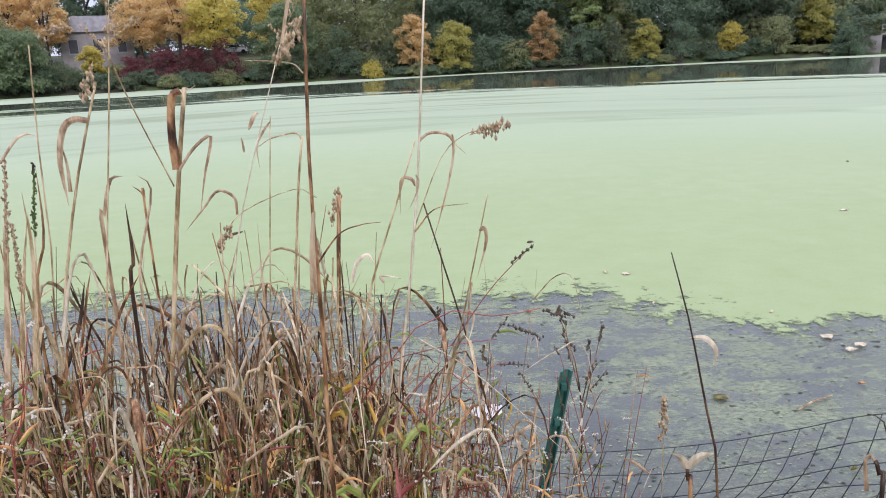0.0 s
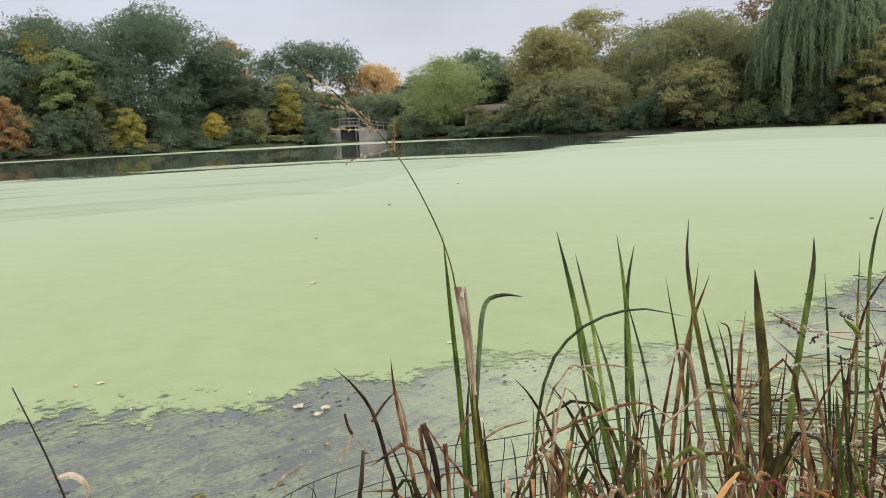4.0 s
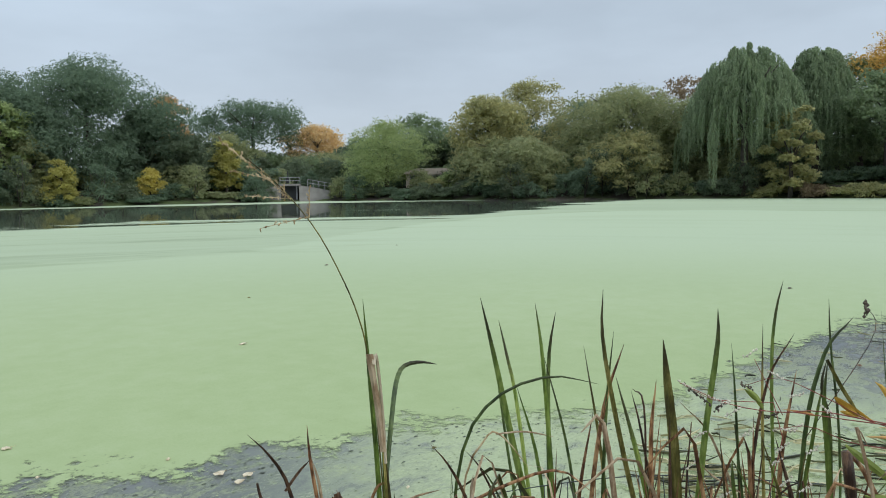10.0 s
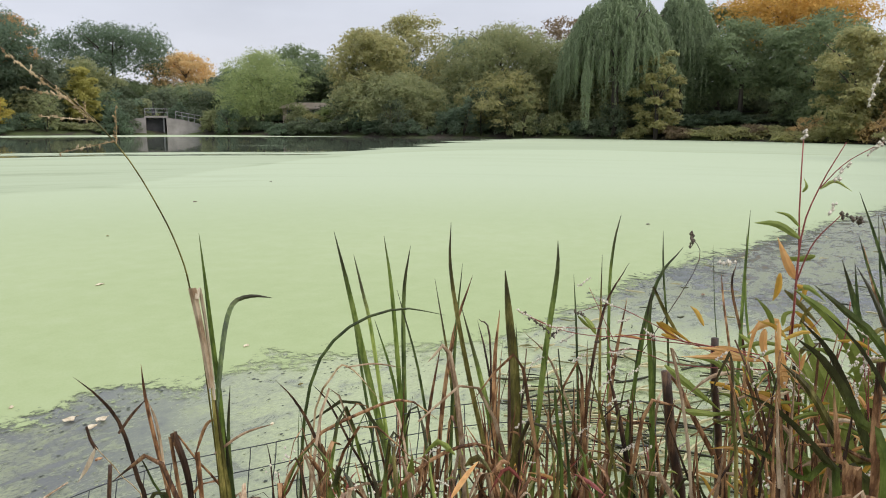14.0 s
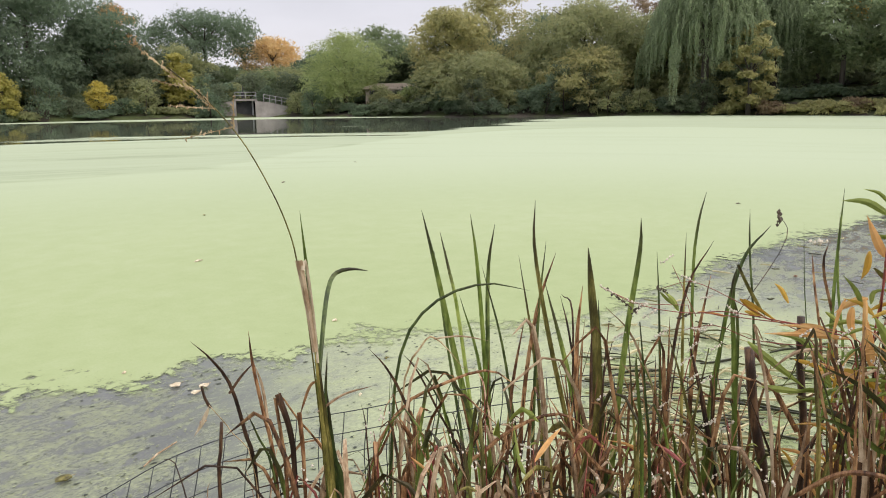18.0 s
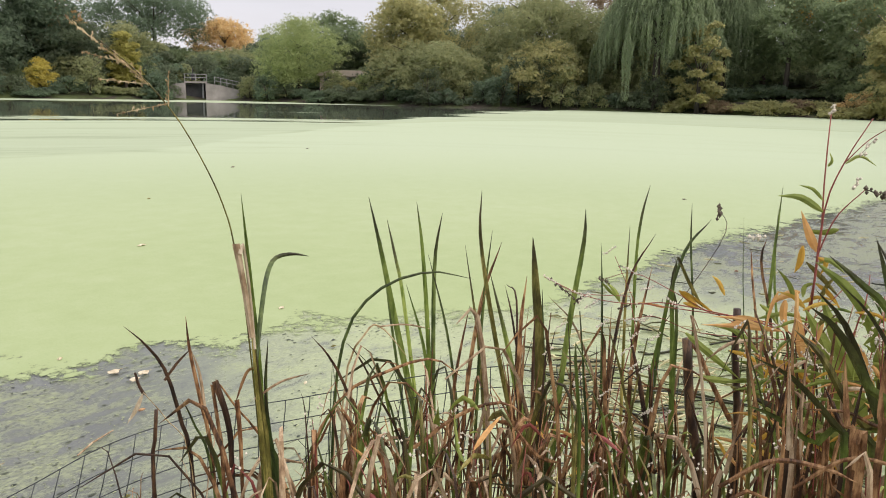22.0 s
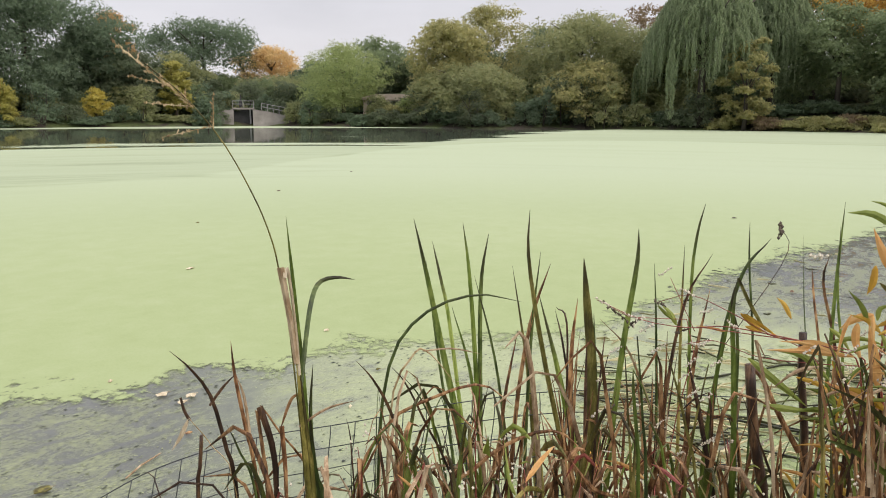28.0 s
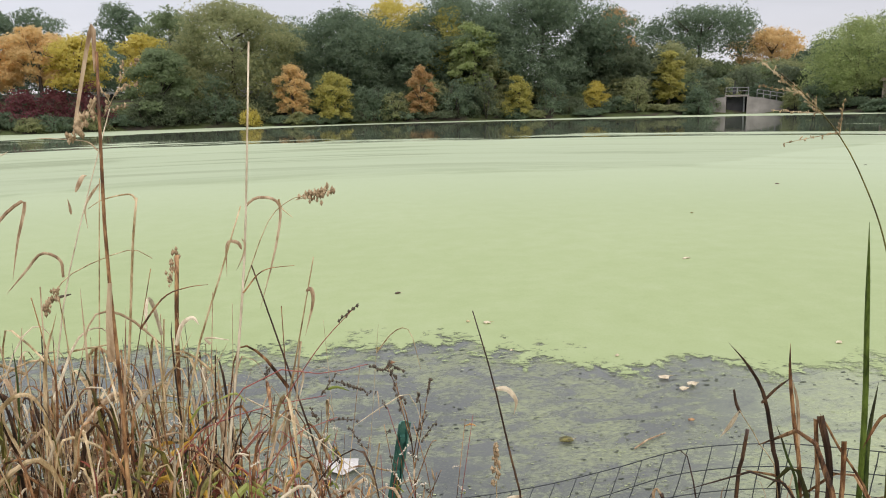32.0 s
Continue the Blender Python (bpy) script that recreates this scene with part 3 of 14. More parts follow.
def tree(name, label, x, y, top, width, leaf_kind, low=0.25, count=4200, leaf=0.27, airy=0.0, seed=0, nlobes=28, category="tree", group="", peak=0.0):
    """A broadleaf tree. top: height of its crown above the water; low: where the crown begins, as a share of its height."""
    rng = np.random.default_rng(seed * 101 + int(abs(x) * 7 + abs(y) * 13))
    z = max(ground_z(x, y), 0.05)
    h = top - z
    ob = thing(name, x, y, z, label, category, group)
    trunk, arms = limbs_mesh(rng, h, width, h * max(low, 0.12), 0.05 + 0.018 * h)
    part("trunk", mesh_of("trunk", *trunk, BARK, True), ob)
    for a in arms[: (7 if airy else 4)]:
        part("limb", mesh_of("limb", *a, BARK, True), ob)
    lobes = []
    half = width / 2 * 1.2
    zb = h * low * (0.9 if low > 0.3 else 0.25)
    zc = zb + (h - zb) * (0.42 - 0.14 * peak)
    for i in range(nlobes):
        # lobes spiral down from the top of a rounded, slightly lopsided crown to its skirt
        f = (i + 0.5) / nlobes
        a = i * 2.4 + rng.uniform(-0.4, 0.4)
        up = 1.0 - 1.75 * f
        round_ = math.sqrt(max(0.0, 1 - min(1.0, abs(up)) ** (3.2 - 1.7 * peak))) if up > 0 or low > 0.3 else 1.0 + 0.2 * up
        swell = 1 + 0.3 * noise.noise((1.3 * math.cos(a), 1.3 * math.sin(a), up * 1.6 + seed))
        lr = max(0.4, half * rng.uniform(0.24, 0.4) * (1 - 0.25 * airy))
        lz = lr * rng.uniform(0.55, 0.85)
        rr = max(0.0, half * round_ * swell - lr * 0.75) * (rng.uniform(0.8, 1.0) if i % 4 else rng.uniform(0.2, 0.7))
        zz = zc + (up * (h - lz * 0.95 - zc) * min(1.05, swell) if up > 0 else up / 0.75 * (zc - zb - lz * 0.4))
        lobes.append(((rr * math.cos(a), rr * math.sin(a), min(zz, h - lz * 0.95)), (lr, lr, lz)))
    part("crown", crown_mesh("crown", rng, lobes, leaf, int(count * (4.4 - 2.4 * airy)), LEAVES[leaf_kind]), ob)
    return ob


def willow(x, y, top, width, seed, label, group=""):
    """A weeping willow: a rounded head with long hanging curtains of narrow leaves."""
    rng = np.random.default_rng(seed)
    z = max(ground_z(x, y), 0.05)
    h = top - z
    ob = thing("weeping_willow", x, y, z, label, "tree", group)
    trunk, arms = limbs_mesh(rng, h, width, h * 0.3, 0.42, 8)
    part("trunk", mesh_of("trunk", *trunk, BARK, True), ob)
    for a in arms:
        part("limb", mesh_of("limb", *a, BARK, True), ob)
    lobes = []
    for i in range(44):
        a, f = i * 2.4, rng.uniform(0.05, 1)
        rr = width / 2 * 0.82 * math.sqrt(f)
        lobes.append(((rr * math.cos(a), rr * math.sin(a), (h * (0.95 - 0.4 * f) - 0.7) * (1 if i % 3 else rng.uniform(0.45, 0.9))), (width * 0.13, width * 0.13, h * 0.1)))
    part("crown", crown_mesh("crown", rng, lobes, 0.27, 17000, LEAVES["willow"], drop=2.6, aspect=0.26), ob)
    half = width / 2
    # garlands of twigs hang in tiers from the ends of arching boughs
    for tier in range(5):
        boughs = [(rng.uniform(0, 2 * math.pi), rng.uniform(0.82, 1.08), rng.uniform(0.9, 1.05), rng.uniform(0.6, 1.25)) for q in range(22)]
        at, size = [], []
        for a, reach, lift, long in boughs:
            for s in range(13):
                f = min(1.1, (0.28, 0.5, 0.72, 0.9, 1.03)[tier] * reach * (0.72 + 0.34 * s / 12))
                th = a + rng.normal() * 0.09
                z0 = h * (0.97 - 0.46 * f ** 2.2) * lift + 0.2
                drop = h * (0.12, 0.17, 0.24, 0.33, 0.4)[tier] * long * rng.uniform(0.55, 1.1)
                z1 = max(0.4, z0 - drop)
                n = int((z0 - z1) / 0.05) + 3
                q = np.linspace(0, 1, n)
                bulge = 0.3 * np.sin(np.minimum(1, q * 4) * 1.57) * f
                bx = (half * f + bulge) * math.cos(th) + rng.normal() * 0.1 * q
                by = (half * f + bulge) * math.sin(th) + rng.normal() * 0.1 * q
                at.append(np.stack([bx, by, z0 + (z1 - z0) * q], 1) + rng.normal(size=(n, 3)) * 0.06)
                size.append(np.full(n, 1.0) - 0.45 * q)
        p, k = np.concatenate(at), np.concatenate(size)[:, None]
        n = len(p)
        th = rng.uniform(0, 2 * math.pi, size=n)
        o = np.stack([np.cos(th), np.sin(th), np.zeros(n)], 1)
        w = np.stack([-np.sin(th), np.cos(th), np.zeros(n)], 1)
        down = np.array([0, 0, -1.0])
        tri = np.stack([p - w * 0.055 * k, p + w * 0.055 * k, p + o * 0.12 * k + down * 0.4 * k], 1).reshape(-1, 3)
        part("curtain", mesh_of("curtain", tri.tolist(), np.arange(3 * n).reshape(-1, 3).tolist(), LEAVES["willow"]), ob, "long hanging willow twigs")
    return ob


def bush(name, label, x, y, top, width, leaf_kind, seed=0, count=900, leaf=0.2, group="shrubs along the shore"):
    rng = np.random.default_rng(seed)
    z = max(ground_z(x, y), 0.0)
    h = max(0.6, top - z)
    ob = thing(name, x, y, z, label, "shrub", group)
    for q in range(3):
        part("stem", mesh_of("stem", *tube([(0, 0, -0.2), (rng.normal() * width * 0.1, rng.normal() * width * 0.1, h * 0.4), (rng.normal() * width * 0.22, rng.normal() * width * 0.22, h * 0.8)], [0.05, 0.035, 0.015], 5), BARK, True), ob)
    lobes = []
    for i in range(16):
        a, f = i * 2.4 + rng.uniform(-0.4, 0.4), (i + 0.5) / 16
        rr = width / 2 * (0.95 - 0.6 * f * f) * rng.uniform(0.5, 1.0)
        size = width * rng.uniform(0.12, 0.24)
        lobes.append(((rr * math.cos(a), rr * math.sin(a), h * (0.05 + 0.8 * f) * rng.uniform(0.75, 1.05)), (size, size, min(size, h * 0.2))))
    part("foliage", crown_mesh("foliage", rng, lobes, leaf, int(count * 2.4), LEAVES[leaf_kind]), ob)
    return ob

FAR = "trees on the far shore"
tree("maple_tree", "large dark green maple with a dense rounded crown", 29.3, 92, 17.7, 18.5, "dark", 0.12, 13500, seed=1, nlobes=62, group=FAR)
tree("maple_tree", "dark green maple crowding against its neighbours", 19.5, 99, 17.4, 15, "dark", 0.15, 8000, seed=2, nlobes=44, group=FAR)
tree("maple_tree", "dark green maple behind the bank", 38, 97, 12.5, 9, "dark", 0.1, 4000, seed=3, group=FAR)
tree("young_maple", "light green maple of middle height", 19.3, 87, 11.7, 5.5, "light", 0.25, 2600, seed=4, group=FAR)
tree("maple_tree", "rust-red maple crown rising behind dark trees", 39.6, 94, 14.4, 6.0, "rust", 0.3, 2600, seed=5, group=FAR)
tree("young_maple", "small bright yellow tree at the water's edge", 23.4, 82, 5.1, 3.3, "yellowgreen", 0.12, 1100, seed=6, group=FAR, leaf=0.22, peak=0.4)
tree("young_maple", "small golden yellow tree at the water's edge", 33.2, 83.5, 4.2, 2.9, "yellow", 0.12, 900, seed=7, group=FAR, leaf=0.2, peak=0.4)
tree("young_maple", "muted yellow-green tree below the maples", 21.3, 86, 7.9, 3.8, "olive", 0.15, 1600, seed=8, group=FAR)
tree("maple_tree", "dark olive tree on the bank", 39.1, 87, 9.0, 8.5, "shade", 0.05, 3600, seed=9, group=FAR)
tree("young_maple", "slim yellow-green tree beside the sluice", 42.3, 83, 7.6, 3.4, "yellowgreen", 0.2, 1500, seed=10, group=FAR, peak=0.2)
tree("locust_tree", "tall airy dark green tree with sky showing through", 56, 101, 15.4, 14, "dark", 0.38, 6500, leaf=0.25, airy=0.3, seed=11, nlobes=34, group=FAR)
tree("maple_tree", "orange autumn maple behind the sluice", 64, 95.5, 12.0, 8.8, "orange", 0.3, 3000, seed=12, group=FAR)
tree("willow_tree", "soft light green feathery tree on the bank", 57.8, 71.0, 10.2, 9.4, "light", 0.1, 5200, leaf=0.2, seed=13, nlobes=44, peak=0.25, group=FAR)
tree("ash_tree", "green tree behind a lighter neighbour", 70.5, 79, 12.2, 11, "green", 0.15, 4200, seed=14, group=FAR)
tree("ash_tree", "dark green tree between orange and light neighbours", 66, 86, 9.3, 8, "dark", 0.1, 3000, seed=15, group=FAR)
tree("oak_tree", "olive and tan oak turning with autumn", 65.5, 60.5, 12.9, 9.8, "tan", 0.12, 5600, seed=16, nlobes=40, group=FAR)
tree("oak_tree", "tall olive-green oak with a rounded top", 74, 61.5, 15.4, 10, "tan", 0.2, 4200, seed=17, group=FAR)
tree("oak_tree", "low spreading olive tree over the water", 63.5, 55.5, 7.2, 11, "olive", 0.05, 4500, seed=18, group=FAR)
tree("maple_tree", "dark tree peeping out behind the oaks", 83, 58.5, 13.5, 8, "dark", 0.2, 2600, seed=19, group=FAR)
tree("oak_tree", "broad olive oak with dry tan leaves", 75, 48, 13.5, 14, "olive", 0.08, 9000, seed=20, nlobes=52, group=FAR)
tree("oak_tree", "olive tree leaning out of the row", 69.5, 44, 7.5, 8.5, "tan", 0.05, 3200, seed=21, group=FAR)
tree("bare_tree", "thin tree with few brownish leaves remaining", 86, 46, 15.2, 8, "bare", 0.4, 1500, airy=0.6, seed=22, group=FAR)
tree("maple_tree", "dark green tree between two olive oaks", 71, 63, 11.6, 8, "dark", 0.05, 3400, seed=120, group=FAR)
tree("oak_tree", "tan-leaved tree in front of the willows", 73.5, 28.1, 9.4, 4.4, "tan", 0.2, 2400, airy=0.4, seed=121, group=FAR)
tree("maple_tree", "dark green maple filling the bank", 22.5, 90, 13.2, 9, "dark", 0.05, 3600, seed=122, group=FAR)
tree("maple_tree", "dark green maple filling the bank", 35.5, 90.5, 12.2, 8.5, "dark", 0.05, 3600, seed=123, group=FAR)
tree("maple_tree", "dull green maple beside the sluice", 46, 90, 9.2, 7, "olive", 0.05, 2600, seed=124, group=FAR)
tree("oak_tree", "olive oak closing a gap in the row", 79.5, 40, 11.8, 9, "olive", 0.05, 3600, seed=125, group=FAR)
willow(75.0, 33.4, 15.4, 12.2, 23, "grey-green weeping willow trailing to the bank", FAR)
willow(82.5, 29, 15.7, 9.0, 24, "grey-green weeping willow set further back", FAR)
tree("maple_tree", "dark green tree behind the willows", 90, 27, 15.8, 9, "green", 0.15, 3800, seed=25, group=FAR)
tree("maple_tree", "dark green tree over a patch of lawn", 83, 22.5, 13.0, 9, "green", 0.32, 3600, seed=26, group=FAR)
tree("maple_tree", "golden orange maple crown above darker trees", 94, 20.5, 18.0, 15, "gold", 0.55, 7000, seed=27, nlobes=44, group=FAR)
tree("maple_tree", "dark green tree filling the bank", 83, 14.5, 13.2, 10, "green", 0.15, 4200, seed=28, group=FAR)
tree("young_maple", "yellow-olive tree near the reed bank", 74.5, 10.5, 10.4, 6.5, "tan", 0.08, 3200, seed=29, group=FAR)
tree("maple_tree", "orange-yellow tree at the bay's end", 76, 4.5, 9.5, 8, "orange", 0.1, 3200, seed=30, group=FAR)
tree("maple_tree", "dark tree at the end of the bay", 84, 2, 14, 11, "dark", 0.1, 3600, seed=31, group=FAR)
tree("oak_tree", "large olive-green oak with a loose crown", -9.2, 93, 15.4, 14.0, "olive", 0.2, 8500, seed=32, nlobes=46, group=FAR)
tree("spruce_like_tree", "dense green rounded tree on the bank", -16.5, 86.5, 9.4, 7.2, "green", 0.06, 3600, seed=33, group=FAR, peak=0.25)
tree("maple_tree", "golden yellow maple with a slim trunk", -24.6, 85.5, 10.4, 6.4, "yellow", 0.4, 2600, airy=0.4, seed=34, group=FAR)
tree("maple_tree", "tan-orange maple among yellow neighbours", -29, 87, 11.6, 6.8, "orange", 0.42, 2600, airy=0.4, seed=35, group=FAR)
tree("maple_tree", "dark green tree far behind the houses", -37.5, 112, 16.6, 11, "dark", 0.3, 3200, seed=36, group=FAR)
tree("maple_tree", "yellow tree showing between crowns", -21.5, 110, 12.2, 7, "yellow", 0.3, 1800, seed=37, group=FAR)
tree("maple_tree", "big dark green maple on the bank", 4.5, 96, 14.6, 15.5, "dark", 0.1, 9500, seed=38, nlobes=48, group=FAR)
tree("maple_tree", "bright yellow crown high behind green trees", 11.5, 106, 17.2, 9.5, "yellow", 0.45, 2800, seed=39, group=FAR)
tree("young_maple", "small orange tree in front of a house", -2.2, 86.5, 7.4, 3.9, "orange", 0.25, 1500, seed=40, group=FAR, leaf=0.22)
tree("young_maple", "small rounded yellow tree on the bank", 2.5, 84.8, 5.9, 4.4, "yellowgreen", 0.25, 1500, seed=41, group=FAR, leaf=0.22)
tree("maple_tree", "yellow-green maple against dark trees", 18, 95, 14.2, 8, "yellowgreen", 0.3, 3400, seed=42, group=FAR)
tree("young_maple", "narrow tan-orange tree among shrubs", 12.4, 84.5, 6.6, 3.0, "rust", 0.2, 1200, seed=43, group=FAR, leaf=0.22, peak=0.2)
tree("maple_tree", "dark tree behind a yellow one", 13, 93, 11.5, 9, "dark", 0.05, 4200, seed=44, group=FAR)
tree("maple_tree", "yellow maple beside a house", -44.6, 87.5, 12.4, 5.4, "orange", 0.38, 2200, airy=0.4, seed=45, group=FAR)
tree("maple_tree", "orange maple beside a house", -34.0, 88, 10.8, 7, "orange", 0.36, 2600, airy=0.4, seed=46, group=FAR)
tree("maple_tree", "yellow maple behind red shrubs", -19.2, 93, 11.2, 5.6, "yellow", 0.38, 2400, airy=0.4, seed=47, group=FAR)
tree("maple_tree", "green tree at the far end of the shore", -43, 76.5, 7.4, 7.5, "green", 0.05, 3200, seed=48, group=FAR)
tree("maple_tree", "dark green tree at the far end of the shore", -52, 80, 12, 10, "green", 0.1, 3600, seed=49, group=FAR)
tree("maple_tree", "tan tree at the far end of the shore", -58, 72, 11, 9, "tan", 0.1, 3200, seed=50, group=FAR)
tree("maple_tree", "dark tree closing the view behind the shore", -3, 112, 15, 13, "dark", 0.15, 3600, seed=51, group=FAR)
tree("maple_tree", "dark tree closing the view behind the oaks", 92, 40, 14, 13, "dark", 0.1, 3600, seed=52, group=FAR)
tree("maple_tree", "dark tree standing behind the sluice", 49, 95, 8.0, 9, "shade", 0.05, 3200, seed=53, group=FAR)
for i, (x, y, top, kind) in enumerate(((-50, 90, 14.5, "orange"), (-47, 104, 18, "dark"), (-44, 110, 17.5, "dark"), (-57, 96, 17, "olive"), (-30, 130, 20, "dark"), (-20, 114, 17, "green"))):
    tree("maple_tree", "autumn orange maple at the far end of the shore" if kind == "orange" else "tall green tree behind the autumn maples", x, y, top, 10, kind, 0.3 if kind == "orange" else 0.1, 3400, seed=130 + i, leaf=0.32, group=FAR)
for i in range(5):
    b = -16 + 6.5 * i
    tree("maple_tree", "dark green tree in the second row of the wood", CX + 120 * math.sin(radians(b)), 120 * math.cos(radians(b)), 12.5 + 1.5 * math.sin(i * 2.1), 14, "dark", 0.05, 2600, seed=60 + i, leaf=0.36, group=FAR)
for i in range(7):
    b = 44 + 8.0 * i
    tree("maple_tree", "dark green tree in the second row of the wood", CX + 106 * math.sin(radians(b)), 106 * math.cos(radians(b)), 9.5 + 1.2 * math.sin(i * 1.7), 14, "shade", 0.03, 2600, seed=70 + i, leaf=0.36, group=FAR)

tree("young_maple", "slim yellow tree in front of a grey house", -37.6, 83.0, 5.2, 2.6, "yellow", 0.2, 1000, seed=140, group=FAR, leaf=0.22)

# shrubs in a broken line along the water
# the shade kind carries the trees' shadow in its leaf colour
SHRUB_LOOKS = (("shade", "dark green shrub overhanging the water"), ("dark", "dark green shrub at the water's edge"), ("shade", "low dark shrub on the bank"), ("olive", "dull olive shrub at the water's edge"), ("dark", "dense dark green shrub on the bank"))
rs = random.Random(5)
b = -46.0
while b < 92:
    r = far_shore(b) + rs.uniform(-0.5, 1.6)
    if r > 30 and not (29.5 < b < 36.2):
        kind, words = SHRUB_LOOKS[rs.randrange(5)]
        if b > 66:
            kind, words = rs.choice((("tan", "rusty brown reeds along the waterline"), ("bare", "rusty brown reeds along the waterline"), ("tan", "dry tan shrub at the waterline")))
        beside = min(abs(b - q) for q in (-1.8, 1.5, 8.3, 15.8, 21.5, 26.9))
        tall = rs.uniform(1.4, 2.3) if -26 < b < -13 else (rs.choice((2.0, 3.0, 4.2, 5.4)) if beside > 1.6 else 1.3) * rs.uniform(0.85, 1.15) if b < 66 and not 28.5 < b < 44 else rs.uniform(1.4, 2.6) if b < 66 else rs.uniform(1.0, 1.8)
        bush("shrub", words, CX + r * math.sin(radians(b)), CY + r * math.cos(radians(b)), tall, rs.uniform(3.0, 4.6), kind, seed=int(b * 10 + 900), count=850)
    b += rs.uniform(0.95, 1.5)
for i, (x, y, top, w) in enumerate(((-30, 83.6, 5.0, 5), (-27, 84.5, 5.4, 4.5), (-23.3, 84.2, 5.2, 4.5), (-33, 83, 4.2, 4))):
    bush("burning_bush", "crimson red shrub in autumn colour", x, y, top, w, "red", seed=300 + i, count=1100, group="red shrubs")
for i, (x, y, top, w) in enumerate(((-6.8, 83.8, 2.3, 2.4), (77.2, 14.2, 2.6, 3.6), (73, 8, 2.6, 4))):
    bush("yellow_shrub", "small golden yellow shrub by the water", x, y, top, w, "yellow" if i == 0 else "orange", seed=320 + i, count=700)

# an understorey behind them, between the trunks, partly in leaves darkened to paint shade
def under_top(b):
    if 37.5 < b < 43.5:
        return rs.uniform(1.8, 2.4)
    if b < -12 or 69 < b < 78:
        return rs.uniform(2.2, 3.4)
    return rs.uniform(2.8, 3.9) if -7 < b < 0 else rs.uniform(4.0, 6.2)


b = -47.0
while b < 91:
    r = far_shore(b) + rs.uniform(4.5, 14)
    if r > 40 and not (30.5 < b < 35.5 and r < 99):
        kind, words = rs.choice((("shade", "understorey shrub beneath the trees, leaves darkened as if shaded"), ("dark", "dense dark green shrub beneath the trees"), ("olive", "olive understorey shrub beneath the trees"), ("green", "leafy green shrub beneath the trees")))
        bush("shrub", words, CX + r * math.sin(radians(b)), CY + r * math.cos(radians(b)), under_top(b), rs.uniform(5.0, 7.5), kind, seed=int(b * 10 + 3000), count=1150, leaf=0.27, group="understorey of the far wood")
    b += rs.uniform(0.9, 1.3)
for i, (b, r, top) in enumerate(((26, 112, 8.5), (30, 116, 7.5), (34.5, 108, 7.0), (37, 112, 8.0), (41, 108, 9.0), (-30, 112, 11), (-24, 116, 11), (-38, 100, 11), (80, 102, 12), (86, 96, 12))):
    tree("maple_tree", "green tree in the second row of the wood", CX + r * math.sin(radians(b)), CY + r * math.cos(radians(b)), top, 11, ("dark", "green", "olive")[i % 3], 0.04, 2600, seed=90 + i, leaf=0.33, group=FAR)

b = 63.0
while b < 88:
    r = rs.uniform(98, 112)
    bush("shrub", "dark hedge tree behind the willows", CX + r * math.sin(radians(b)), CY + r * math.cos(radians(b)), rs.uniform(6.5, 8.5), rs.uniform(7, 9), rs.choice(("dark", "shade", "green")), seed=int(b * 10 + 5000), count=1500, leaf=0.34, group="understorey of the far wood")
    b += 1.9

for i, (b, r, top, w) in enumerate(((41.7, 88, 3.9, 3.4), (43.9, 87, 3.6, 3.0), (42.9, 86, 2.9, 2.6), (42.3, 87, 3.4, 2.2))):
    bush("shrub", "olive shrub in front of a low house", CX + r * math.sin(radians(b)), CY + r * math.cos(radians(b)), top, w, ("olive", "light", "tan", "olive")[i], seed=700 + i, count=800)

for i, (b, r, top, w) in enumerate(((29.0, 88.6, 3.4, 3.2), (29.7, 90.4, 4.4, 3.0), (30.6, 95.0, 4.6, 4.0), (33.0, 94.2, 4.2, 2.8), (34.2, 93.6, 3.2, 2.6), (35.4, 89.6, 3.0, 3.0), (36.6, 88.0, 3.6, 3.2))):
    bush("shrub", "dark shrub crowding round the concrete sluice", CX + r * math.sin(radians(b)), CY + r * math.cos(radians(b)), top, w, ("dark", "shade", "olive")[i % 3], seed=720 + i, count=900)

# ---- plants of the near bank ----
STRAW = simple("dry_straw", (0.15, (0.09585, 0.06138, 0.02578)), (0.45, (0.3834, 0.279, 0.1332)), (0.78, (0.6901, 0.558, 0.3437)), scale=110, stretch=(1, 1, 0.04), translucent=0.12, isl=0.3, ob=0.3, rough=0.5, mottle=0.52)
TAN = simple("dry_tan_leaf", (0.15, (0.1163, 0.0675, 0.03437)), (0.45, (0.3757, 0.2565, 0.1461)), (0.8, (0.6507, 0.522, 0.3437)), scale=110, stretch=(1, 1, 0.04), translucent=0.14, ob=0.25, rough=0.5, mottle=0.52)
PALE = simple("bleached_leaf", (0.2, (0.3599, 0.28, 0.1618)), (0.7, (0.7797, 0.7, 0.5141)), scale=110, stretch=(1, 1, 0.04), translucent=0.15, rough=0.5, mottle=0.4)
BROWN = simple("dead_brown_leaf", (0.22, (0.03, 0.014, 0.006)), (0.5, (0.205, 0.097, 0.04)), (0.8, (0.56, 0.335, 0.155)), scale=110, stretch=(1, 1, 0.04), translucent=0.12, ob=0.3, rough=0.5, mottle=0.52)
DARKB = simple("blackened_stem", (0.25, (0.01272, 0.008, 0.00475)), (0.55, (0.053, 0.028, 0.0152)), (0.82, (0.212, 0.12, 0.057)), scale=110, stretch=(1, 1, 0.04), rough=0.5, ob=0.2, mottle=0.4)
GREEN = simple("cattail_green", (0.2, (0.04, 0.07, 0.012)), (0.5, (0.155, 0.235, 0.04)), (0.78, (0.36, 0.45, 0.11)), scale=110, stretch=(1, 1, 0.04), translucent=0.2, ob=0.3, rough=0.4, spec=0.5, mottle=0.3, tip=0.85)
